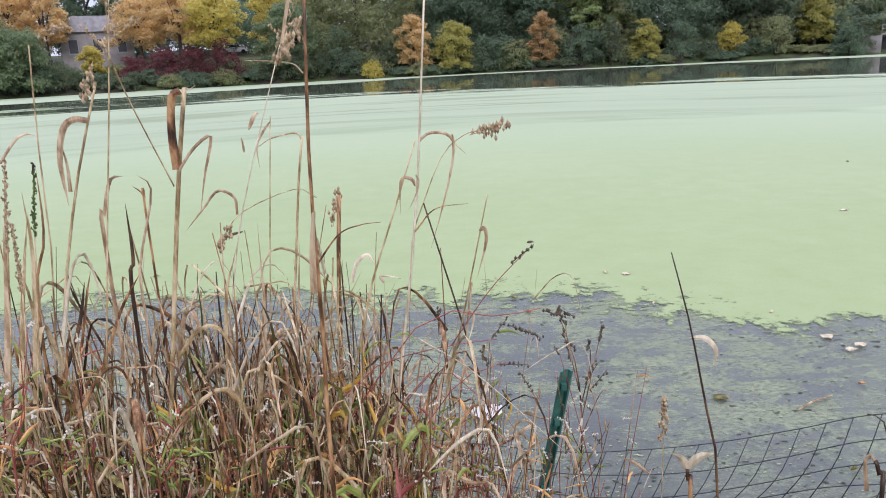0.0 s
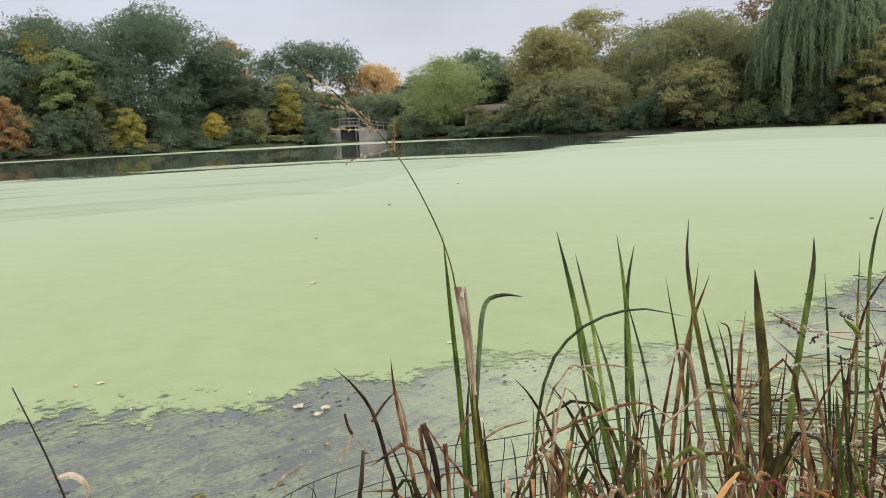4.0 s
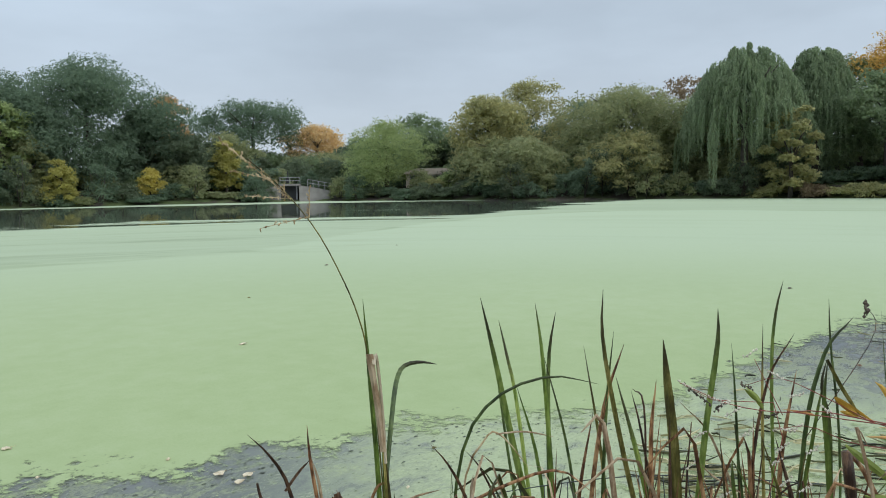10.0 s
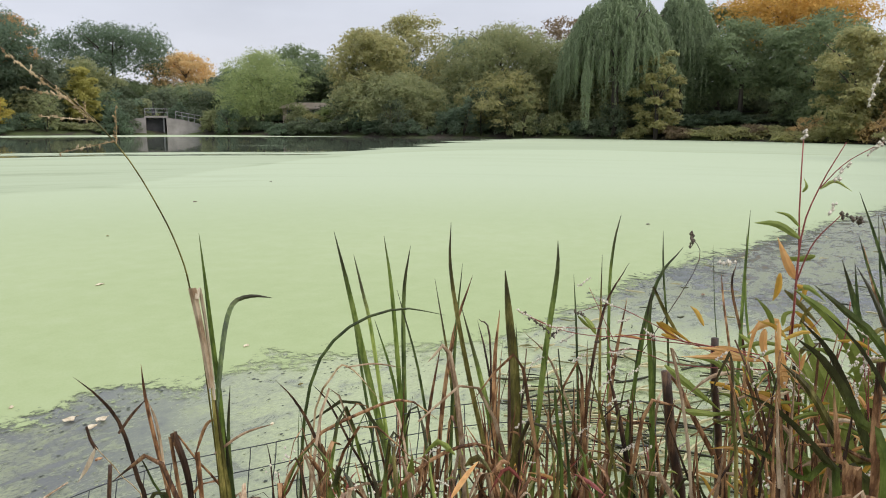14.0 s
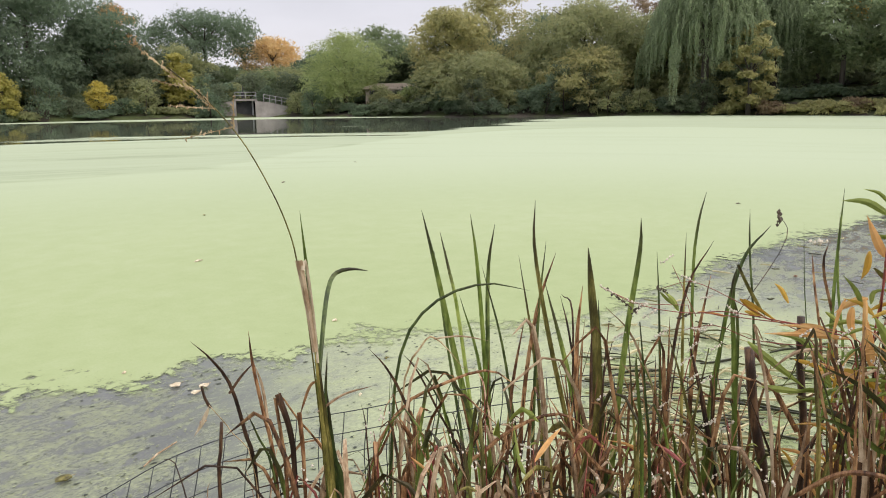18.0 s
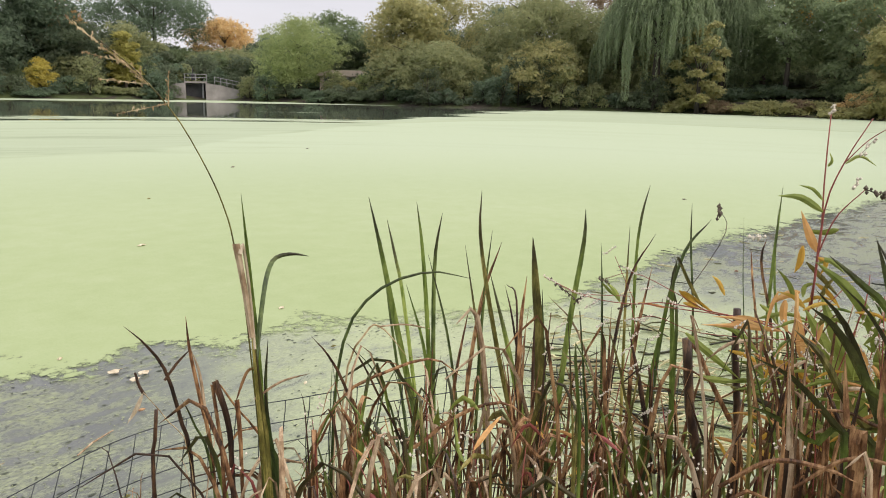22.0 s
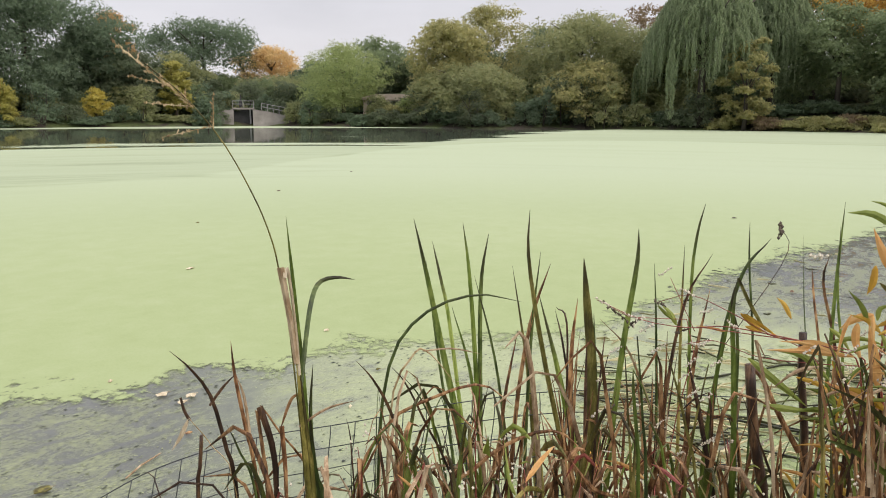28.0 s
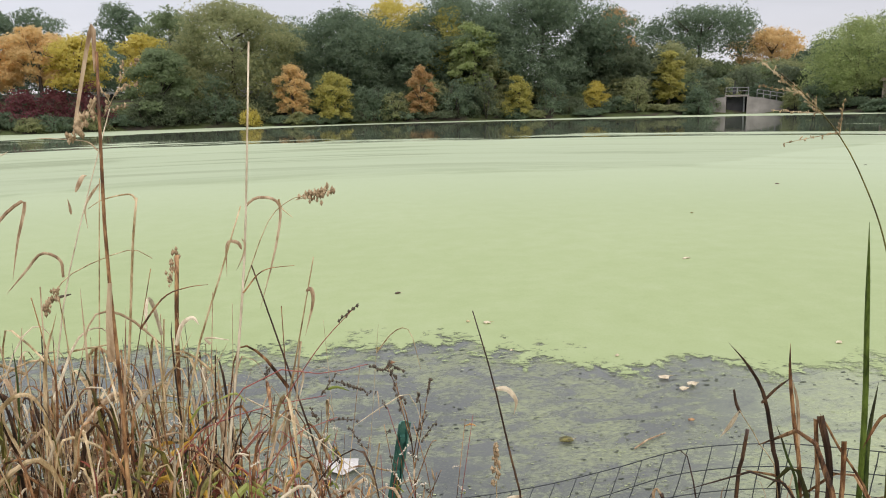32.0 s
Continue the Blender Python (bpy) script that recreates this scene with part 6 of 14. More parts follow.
leaf(p, ((2.277, 0.639, 1.118), (2.262, 0.692, 1.165), (2.242, 0.753, 1.171)), 0.0174, FRESH, 'lance', n=7)
leaf(p, ((2.292, 0.582, 1.263), (2.288, 0.597, 1.295), (2.282, 0.623, 1.325)), 0.0152, FRESH, 'lance', n=7)
leaf(p, ((2.296, 0.565, 1.266), (2.296, 0.562, 1.293), (2.302, 0.535, 1.303)), 0.0130, FRESH, 'lance', n=7)
leaf(p, ((2.321, 0.428, 0.996), (2.314, 0.475, 1.005), (2.300, 0.544, 0.995)), 0.0130, ORANGE, 'lance', n=7)
p = thing('smartweed', 2.354, 0.624, 0.00, 'leafy smartweed turning orange and yellow', 'wildflower', SMART)
stem(p, ((2.365, 0.575, 0.000), (2.362, 0.588, 0.744), (2.354, 0.623, 0.982), (2.336, 0.688, 1.147), (2.298, 0.804, 1.190)), 0.0025, 0.0010, REDSTEM)
stem(p, ((2.284, 0.471, 0.000), (2.284, 0.472, 0.824), (2.283, 0.476, 1.076), (2.289, 0.442, 1.266), (2.289, 0.440, 1.342)), 0.0024, 0.0010, REDSTEM)
stem(p, ((2.335, 0.618, 0.990), (2.343, 0.583, 1.141), (2.361, 0.494, 1.292)), 0.0015, 0.0010, REDSTEM)
leaf(p, ((2.367, 0.673, 1.211), (2.374, 0.648, 1.192), (2.381, 0.621, 1.151)), 0.0124, FRESH, 'lance', n=7)
leaf(p, ((2.225, 0.382, 1.040), (2.221, 0.411, 1.046), (2.217, 0.438, 1.034)), 0.0141, YELLOW, 'lance', n=7)
leaf(p, ((2.235, 0.367, 1.332), (2.235, 0.366, 1.303), (2.236, 0.363, 1.250)), 0.0094, YELLOW, 'lance', n=7)
leaf(p, ((2.302, 0.357, 0.935), (2.298, 0.389, 0.901), (2.294, 0.419, 0.833)), 0.0136, TAN, 'lance', n=7)
leaf(p, ((2.183, 0.631, 1.104), (2.190, 0.609, 1.124), (2.196, 0.586, 1.129)), 0.0083, TAN, 'lance', n=7)
leaf(p, ((2.188, 0.432, 1.220), (2.190, 0.413, 1.193), (2.193, 0.392, 1.140)), 0.0111, ORANGE, 'lance', n=7)
leaf(p, ((2.304, 0.593, 0.921), (2.310, 0.568, 0.926), (2.316, 0.543, 0.916)), 0.0127, GREEN, 'lance', n=7)
leaf(p, ((2.244, 0.450, 1.267), (2.250, 0.410, 1.268), (2.255, 0.368, 1.243)), 0.0103, YELLOW, 'lance', n=7)
leaf(p, ((2.224, 0.422, 1.208), (2.228, 0.394, 1.244), (2.232, 0.363, 1.257)), 0.0133, FRESH, 'lance', n=7)
leaf(p, ((2.242, 0.462, 0.966), (2.246, 0.440, 0.989), (2.249, 0.417, 0.996)), 0.0085, YELLOW, 'lance', n=7)
leaf(p, ((2.186, 0.654, 0.878), (2.180, 0.673, 0.912), (2.175, 0.690, 0.926)), 0.0106, YELLOW, 'lance', n=7)
leaf(p, ((2.154, 0.626, 1.039), (2.162, 0.594, 1.095), (2.171, 0.560, 1.120)), 0.0101, GREEN, 'lance', n=7)
leaf(p, ((2.254, 0.552, 1.247), (2.261, 0.519, 1.268), (2.268, 0.485, 1.269)), 0.0112, YELLOW, 'lance', n=7)
leaf(p, ((2.181, 0.539, 0.990), (2.167, 0.595, 1.016), (2.152, 0.648, 1.008)), 0.0111, ORANGE, 'lance', n=7)
leaf(p, ((2.247, 0.720, 1.249), (2.242, 0.736, 1.280), (2.237, 0.751, 1.293)), 0.0128, YELLOW, 'lance', n=7)
leaf(p, ((2.180, 0.588, 1.298), (2.177, 0.598, 1.262), (2.175, 0.606, 1.196)), 0.0116, ORANGE, 'lance', n=7)
leaf(p, ((2.127, 0.540, 1.318), (2.127, 0.537, 1.294), (2.128, 0.533, 1.250)), 0.0112, ORANGE, 'lance', n=7)
leaf(p, ((2.120, 0.591, 1.228), (2.121, 0.586, 1.209), (2.123, 0.579, 1.173)), 0.0088, TAN, 'lance', n=7)
leaf(p, ((2.179, 0.342, 1.147), (2.174, 0.381, 1.121), (2.169, 0.418, 1.063)), 0.0114, GREEN, 'lance', n=7)
leaf(p, ((2.338, 0.642, 0.862), (2.351, 0.592, 0.916), (2.363, 0.539, 0.933)), 0.0142, YELLOW, 'lance', n=7)
leaf(p, ((2.256, 0.443, 0.987), (2.251, 0.470, 1.024), (2.247, 0.495, 1.036)), 0.0109, GREEN, 'lance', n=7)
leaf(p, ((2.313, 0.510, 0.923), (2.308, 0.537, 0.949), (2.303, 0.562, 0.955)), 0.0117, YELLOW, 'lance', n=7)
leaf(p, ((2.364, 0.437, 1.188), (2.368, 0.407, 1.243), (2.372, 0.375, 1.267)), 0.0133, GREEN, 'lance', n=7)
leaf(p, ((2.391, 0.381, 1.216), (2.393, 0.364, 1.234), (2.394, 0.346, 1.240)), 0.0099, FRESH, 'lance', n=7)
leaf(p, ((2.245, 0.386, 0.984), (2.248, 0.362, 1.028), (2.251, 0.336, 1.047)), 0.0131, YELLOW, 'lance', n=7)
leaf(p, ((2.328, 0.360, 1.004), (2.324, 0.399, 1.010), (2.318, 0.436, 0.992)), 0.0089, FRESH, 'lance', n=7)
leaf(p, ((2.284, 0.507, 0.933), (2.290, 0.476, 0.918), (2.296, 0.442, 0.877)), 0.0143, YELLOW, 'lance', n=7)
leaf(p, ((2.308, 0.731, 0.862), (2.324, 0.679, 0.858), (2.339, 0.624, 0.820)), 0.0120, ORANGE, 'lance', n=7)
leaf(p, ((2.291, 0.613, 1.183), (2.300, 0.574, 1.207), (2.309, 0.533, 1.207)), 0.0096, FRESH, 'lance', n=7)
leaf(p, ((2.412, 0.385, 1.082), (2.414, 0.366, 1.124), (2.416, 0.345, 1.144)), 0.0096, TAN, 'lance', n=7)
leaf(p, ((2.146, 0.620, 1.190), (2.133, 0.665, 1.172), (2.118, 0.708, 1.124)), 0.0106, TAN, 'lance', n=7)
leaf(p, ((2.232, 0.438, 1.200), (2.233, 0.436, 1.164), (2.233, 0.432, 1.098)), 0.0083, FRESH, 'lance', n=7)
leaf(p, ((2.218, 0.489, 1.126), (2.208, 0.536, 1.123), (2.197, 0.582, 1.093)), 0.0112, FRESH, 'lance', n=7)
leaf(p, ((2.364, 0.672, 1.176), (2.380, 0.614, 1.197), (2.393, 0.554, 1.186)), 0.0135, FRESH, 'lance', n=7)
leaf(p, ((2.220, 0.397, 1.117), (2.212, 0.451, 1.120), (2.202, 0.502, 1.091)), 0.0110, ORANGE, 'lance', n=7)
leaf(p, ((2.322, 0.464, 0.877), (2.317, 0.496, 0.862), (2.311, 0.526, 0.826)), 0.0139, ORANGE, 'lance', n=7)
leaf(p, ((2.303, 0.596, 0.861), (2.304, 0.590, 0.900), (2.306, 0.584, 0.920)), 0.0093, GREEN, 'lance', n=7)
leaf(p, ((2.374, 0.383, 1.173), (2.376, 0.365, 1.155), (2.378, 0.344, 1.116)), 0.0130, FRESH, 'lance', n=7)
leaf(p, ((2.372, 0.734, 1.075), (2.387, 0.684, 1.064), (2.401, 0.631, 1.020)), 0.0146, YELLOW, 'lance', n=7)
leaf(p, ((2.331, 0.702, 0.819), (2.341, 0.667, 0.785), (2.352, 0.629, 0.713)), 0.0139, ORANGE, 'lance', n=7)
spike(p, (2.194, 0.854, 0.780), (2.204, 0.829, 0.806), 0.0035, BLOOM, 8, 'flower_spike', '', 200, 0.000)
spike(p, (2.365, 0.626, 0.804), (2.370, 0.602, 0.831), 0.0037, BLOOM, 8, 'flower_spike', '', 201, 0.000)
spike(p, (2.166, 0.859, 1.123), (2.176, 0.836, 1.146), 0.0035, BLOOM, 8, 'flower_spike', '', 202, 0.000)
spike(p, (2.429, 0.611, 0.731), (2.434, 0.587, 0.759), 0.0038, BLOOM, 8, 'flower_spike', '', 203, 0.000)
spike(p, (2.336, 0.831, 0.998), (2.345, 0.806, 1.024), 0.0038, BLOOM, 8, 'flower_spike', '', 204, 0.000)
spike(p, (2.073, 0.837, 1.074), (2.082, 0.815, 1.096), 0.0033, BLOOM, 8, 'flower_spike', '', 205, 0.000)
spike(p, (2.218, 1.005, 0.918), (2.231, 0.980, 0.943), 0.0037, BLOOM, 8, 'flower_spike', '', 206, 0.000)
spike(p, (2.434, 0.654, 1.033), (2.440, 0.631, 1.058), 0.0038, BLOOM, 8, 'flower_spike', '', 207, 0.000)
spike(p, (2.177, 0.589, 1.215), (2.182, 0.569, 1.236), 0.0033, BLOOM, 8, 'flower_spike', '', 208, 0.000)
spike(p, (2.479, 0.325, 0.819), (2.481, 0.305, 0.846), 0.0038, BLOOM, 8, 'flower_spike', '', 209, 0.000)
spike(p, (2.182, 0.600, 1.146), (2.187, 0.579, 1.168), 0.0033, BLOOM, 8, 'flower_spike', '', 210, 0.000)
spike(p, (2.310, 0.978, 1.059), (2.322, 0.953, 1.084), 0.0038, BLOOM, 8, 'flower_spike', '', 211, 0.000)
spike(p, (2.242, 0.373, 0.996), (2.244, 0.354, 1.019), 0.0034, BLOOM, 8, 'flower_spike', '', 212, 0.000)
spike(p, (2.308, 0.996, 1.016), (2.320, 0.971, 1.041), 0.0038, BLOOM, 8, 'flower_spike', '', 213, 0.000)
spike(p, (2.208, 1.016, 0.788), (2.221, 0.990, 0.814), 0.0037, BLOOM, 8, 'flower_spike', '', 214, 0.000)
spike(p, (2.226, 0.632, 0.831), (2.232, 0.610, 0.857), 0.0034, BLOOM, 8, 'flower_spike', '', 215, 0.000)
spike(p, (2.164, 0.666, 1.200), (2.170, 0.645, 1.221), 0.0033, BLOOM, 8, 'flower_spike', '', 216, 0.000)
spike(p, (1.995, 1.052, 1.085), (2.008, 1.029, 1.106), 0.0033, BLOOM, 8, 'flower_spike', '', 217, 0.000)
spike(p, (2.059, 1.043, 0.738), (2.073, 1.019, 0.762), 0.0034, BLOOM, 8, 'flower_spike', '', 218, 0.000)
spike(p, (2.415, 0.399, 0.953), (2.418, 0.379, 0.979), 0.0037, BLOOM, 8, 'flower_spike', '', 219, 0.000)
spike(p, (2.428, 0.587, 0.762), (2.433, 0.563, 0.791), 0.0038, BLOOM, 8, 'flower_spike', '', 220, 0.000)
spike(p, (2.381, 0.539, 0.988), (2.386, 0.518, 1.013), 0.0037, BLOOM, 8, 'flower_spike', '', 221, 0.000)
spike(p, (2.326, 0.525, 1.015), (2.330, 0.504, 1.040), 0.0036, BLOOM, 8, 'flower_spike', '', 222, 0.000)
spike(p, (2.153, 0.995, 0.790), (2.165, 0.971, 0.815), 0.0036, BLOOM, 8, 'flower_spike', '', 223, 0.000)
spike(p, (2.204, 1.143, 1.077), (2.219, 1.117, 1.101), 0.0038, BLOOM, 8, 'flower_spike', '', 224, 0.000)
spike(p, (2.245, 0.944, 1.001), (2.256, 0.919, 1.026), 0.0037, BLOOM, 8, 'flower_spike', '', 225, 0.000)
p = thing('smartweed', 2.338, 0.968, 0.00, 'spindly smartweed hung with tiny white buds', 'wildflower', SMART)
stem(p, ((2.351, 1.059, 0.000), (2.359, 1.042, 0.719), (2.382, 0.994, 1.131), (2.311, 1.132, 1.152), (2.267, 1.208, 1.196)), 0.0017, 0.0008, REDSTEM)
stem(p, ((2.382, 0.994, 1.131), (2.352, 1.056, 1.270)), 0.0011, 0.0007, REDSTEM)
stem(p, ((2.638, 1.031, 0.991), (2.694, 0.884, 1.298), (2.686, 0.906, 1.389)), 0.0012, 0.0009, DARKB)
spike(p, (2.688, 0.899, 1.356), (2.688, 0.901, 1.396), 0.0062, SEED, 12, 'flower_spike', '', 8, 0.000)
spike(p, (2.304, 1.145, 1.143), (2.267, 1.208, 1.196), 0.0049, SEED, 12, 'flower_spike', '', 9, 0.000)
spike(p, (3.480, 1.050, 1.168), (3.498, 0.989, 1.169), 0.0094, BLOOM, 8, 'flower_spike', '', 10, 0.000)
spike(p, (2.294, 0.945, 1.118), (2.307, 0.916, 1.146), 0.0041, BLOOM, 8, 'flower_spike', '', 20, 0.000)
spike(p, (2.231, 1.071, 1.145), (2.247, 1.041, 1.173), 0.0041, BLOOM, 8, 'flower_spike', '', 21, 0.000)
spike(p, (2.219, 1.091, 1.160), (2.236, 1.062, 1.187), 0.0041, BLOOM, 8, 'flower_spike', '', 22, 0.000)
spike(p, (2.248, 1.039, 1.294), (2.263, 1.010, 1.320), 0.0041, BLOOM, 8, 'flower_spike', '', 23, 0.000)
spike(p, (2.175, 1.167, 0.905), (2.193, 1.136, 0.934), 0.0041, BLOOM, 8, 'flower_spike', '', 24, 0.000)
spike(p, (2.035, 1.360, 0.822), (2.058, 1.331, 0.849), 0.0041, BLOOM, 8, 'flower_spike', '', 25, 0.000)
spike(p, (2.221, 1.089, 0.928), (2.238, 1.058, 0.957), 0.0041, BLOOM, 8, 'flower_spike', '', 26, 0.000)
spike(p, (2.273, 0.989, 0.808), (2.288, 0.958, 0.839), 0.0041, BLOOM, 8, 'flower_spike', '', 27, 0.000)
spike(p, (2.309, 0.910, 0.868), (2.322, 0.880, 0.899), 0.0041, BLOOM, 8, 'flower_spike', '', 28, 0.000)
spike(p, (2.321, 0.882, 0.856), (2.333, 0.852, 0.887), 0.0041, BLOOM, 8, 'flower_spike', '', 29, 0.000)
spike(p, (2.390, 0.681, 0.862), (2.398, 0.652, 0.894), 0.0041, BLOOM, 8, 'flower_spike', '', 30, 0.000)
spike(p, (2.354, 0.797, 0.887), (2.364, 0.767, 0.918), 0.0041, BLOOM, 8, 'flower_spike', '', 31, 0.000)
spike(p, (2.448, 0.386, 1.120), (2.450, 0.362, 1.148), 0.0041, BLOOM, 8, 'flower_spike', '', 32, 0.000)
spike(p, (2.303, 0.923, 0.858), (2.317, 0.893, 0.889), 0.0041, BLOOM, 8, 'flower_spike', '', 33, 0.000)
spike(p, (2.246, 1.043, 1.093), (2.261, 1.013, 1.121), 0.0041, BLOOM, 8, 'flower_spike', '', 34, 0.000)
spike(p, (2.162, 1.186, 0.667), (2.182, 1.155, 0.697), 0.0041, BLOOM, 8, 'flower_spike', '', 35, 0.000)
spike(p, (2.381, 0.711, 1.058), (2.390, 0.682, 1.087), 0.0041, BLOOM, 8, 'flower_spike', '', 36, 0.000)
spike(p, (2.406, 0.621, 1.190), (2.412, 0.594, 1.218), 0.0041, BLOOM, 8, 'flower_spike', '', 37, 0.000)
leaf(p, ((2.362, 1.036, 1.143), (2.354, 1.051, 1.174), (2.343, 1.073, 1.197)), 0.0171, FRESH, 'lance', n=7)
leaf(p, ((2.347, 1.065, 0.907), (2.308, 1.137, 0.951), (2.292, 1.166, 0.983)), 0.0061, TAN, 'lance', n=7)
leaf(p, ((2.412, 0.925, 1.138), (2.400, 0.953, 1.143), (2.381, 0.994, 1.147)), 0.0098, ORANGE, 'lance', n=7)
p = thing('reed', 0.764, 1.671, 0.10, 'single dark leaning stalk with a white curled leaf', 'reed', DRY)
stem(p, ((0.780, 1.665, 0.100), (0.767, 1.670, 0.778), (0.731, 1.684, 1.006), (0.700, 1.695, 1.162), (0.664, 1.708, 1.303)), 0.0032, 0.0012, DARKB)
leaf(p, ((0.703, 1.694, 1.128), (0.731, 1.684, 1.129), (0.750, 1.677, 1.104), (0.745, 1.679, 1.070)), 0.0138, PALE, 'lance')
p = thing('reed', 0.735, 1.768, 0.10, 'two pale bent leaf tips on a short stalk', 'reed', DRY)
stem(p, ((0.745, 1.764, 0.100), (0.743, 1.765, 0.715), (0.737, 1.767, 0.760), (0.735, 1.768, 0.787)), 0.0051, 0.0042, BROWN)
leaf(p, ((0.735, 1.768, 0.785), (0.722, 1.772, 0.811), (0.700, 1.780, 0.821)), 0.0227, PALE, 'lance')
leaf(p, ((0.735, 1.768, 0.785), (0.755, 1.760, 0.819), (0.787, 1.748, 0.835)), 0.0243, PALE, 'lance')
p = thing('reed', 1.107, 1.691, 0.10, 'dead stub with a pale curled sheath', 'reed', DRY)
stem(p, ((1.120, 1.683, 0.100), (1.118, 1.684, 0.748), (1.110, 1.689, 0.802), (1.103, 1.694, 0.832)), 0.0050, 0.0045, DARKB)
leaf(p, ((1.103, 1.694, 0.826), (1.094, 1.700, 0.841), (1.088, 1.704, 0.821), (1.095, 1.700, 0.755)), 0.0078, TAN, 'broken')
p = thing('foxtail', 0.873, 2.355, 0.05, 'small rusty seed spike beside the fence', 'reed', DRY)
stem(p, ((0.870, 2.356, 0.050), (0.870, 2.356, 0.397), (0.869, 2.356, 0.495), (0.870, 2.356, 0.534)), 0.0018, 0.0012, STRAW)
panicle(p, (0.868, 2.356, 0.525), (0.871, 2.355, 0.653), 0.026, GRAIN, 9, 31, 0.0060)
p = thing('reed', 0.002, 1.456, 0.10, 'tall dark reed with a broad tan hanging leaf', 'reed', DRY)
stem(p, ((0.012, 1.438, 0.100), (0.015, 1.438, 0.999), (0.023, 1.440, 1.303), (0.026, 1.440, 1.537), (0.044, 1.443, 1.824)), 0.0044, 0.0025, BROWN)
leaf(p, ((0.028, 1.431, 1.473), (0.021, 1.429, 1.417), (0.017, 1.428, 1.345)), 0.0106, TAN, 'broken')
leaf(p, ((0.030, 1.441, 1.678), (0.014, 1.438, 1.693), (-0.036, 1.427, 1.699), (-0.049, 1.424, 1.699)), 0.0023, TAN, 'taper')
leaf(p, ((0.038, 1.442, 1.794), (0.041, 1.443, 1.861), (0.007, 1.437, 1.734), (-0.001, 1.435, 1.695)), 0.0083, TAN, 'lance')
panicle(p, (0.036, 1.442, 1.756), (0.004, 1.436, 1.703), 0.035, GRAIN, 6, 33, 0.0040)
p = thing('reed', 0.062, 2.050, 0.10, 'tall bleached reed stalk arching with drooping leaves', 'reed', DRY)
stem(p, ((0.020, 2.040, 0.100), (0.046, 2.049, 0.585), (0.120, 2.075, 1.066), (0.156, 2.097, 1.322), (0.176, 2.107, 1.513), (0.211, 2.108, 1.895)), 0.0044, 0.0024, PALE)
leaf(p, ((0.175, 2.107, 1.500), (0.201, 2.108, 1.518), (0.242, 2.108, 1.513), (0.258, 2.108, 1.479), (0.235, 2.108, 1.372), (0.190, 2.108, 1.231)), 0.0092, TAN)
leaf(p, ((0.255, 2.108, 1.512), (0.262, 2.108, 1.489), (0.287, 2.107, 1.464)), 0.0055, STRAW, 'taper')
stem(p, ((0.153, 2.107, 1.291), (0.225, 2.108, 1.456), (0.282, 2.107, 1.508), (0.317, 2.105, 1.517)), 0.0015, 0.0008, STRAW)
panicle(p, (0.296, 2.106, 1.508), (0.382, 2.101, 1.528), 0.055, GRAIN, 9, 35, 0.0055)
leaf(p, ((0.153, 2.087, 1.281), (0.205, 2.088, 1.335), (0.286, 2.087, 1.345)), 0.0046, BROWN, 'taper')
p = thing('reed', -0.455, 1.917, 0.10, 'dry reed with a thick brown hanging leaf', 'reed', DRY)
stem(p, ((-0.486, 1.904, 0.100), (-0.466, 1.912, 0.719), (-0.409, 1.936, 1.144), (-0.361, 1.955, 1.456), (-0.324, 1.967, 1.656)), 0.0062, 0.0053, STRAW)
leaf(p, ((-0.327, 1.945, 1.651), (-0.345, 1.939, 1.635), (-0.354, 1.936, 1.557), (-0.353, 1.936, 1.483)), 0.0184, BROWN, 'broken')
leaf(p, ((-0.352, 1.937, 1.477), (-0.319, 1.948, 1.523), (-0.282, 1.960, 1.551), (-0.283, 1.960, 1.526), (-0.301, 1.954, 1.465), (-0.320, 1.948, 1.378)), 0.0088, TAN)
leaf(p, ((-0.324, 1.967, 1.656), (-0.315, 1.971, 1.652), (-0.303, 1.975, 1.659)), 0.0045, PALE, 'taper')
p = thing('reed', -0.785, 2.027, 0.10, 'slender reed with a curled tan leaf', 'reed', DRY)
stem(p, ((-0.826, 2.003, 0.100), (-0.800, 2.018, 0.669), (-0.725, 2.062, 1.145), (-0.661, 2.096, 1.434), (-0.588, 2.131, 1.677)), 0.0050, 0.0028, STRAW)
leaf(p, ((-0.607, 2.101, 1.588), (-0.635, 2.087, 1.593), (-0.658, 2.075, 1.572), (-0.674, 2.067, 1.500), (-0.673, 2.067, 1.391)), 0.0193, TAN)
leaf(p, ((-0.674, 2.089, 1.422), (-0.672, 2.091, 1.490), (-0.678, 2.087, 1.545)), 0.0092, TAN, 'taper')
p = thing('foxtail', -0.531, 1.769, 0.10, 'thin grass stalk with an open feathery seed head', 'reed', DRY)
stem(p, ((-0.561, 1.754, 0.100), (-0.537, 1.766, 0.818), (-0.470, 1.800, 1.345), (-0.430, 1.819, 1.617), (-0.398, 1.833, 1.851)), 0.0023, 0.0014, STRAW)
stem(p, ((-0.336, 1.857, 1.458), (-0.392, 1.835, 1.637), (-0.422, 1.822, 1.758)), 0.0018, 0.0011, STRAW)
panicle(p, (-0.418, 1.824, 1.704), (-0.401, 1.831, 1.871), 0.088, GRAIN, 11, 37, 0.0038)
panicle(p, (-0.442, 1.813, 1.716), (-0.468, 1.801, 1.659), 0.050, GRAIN, 6, 38, 0.0040)
p = thing('foxtail', -0.863, 2.037, 0.10, 'dry grass with a drooping seed head', 'reed', DRY)
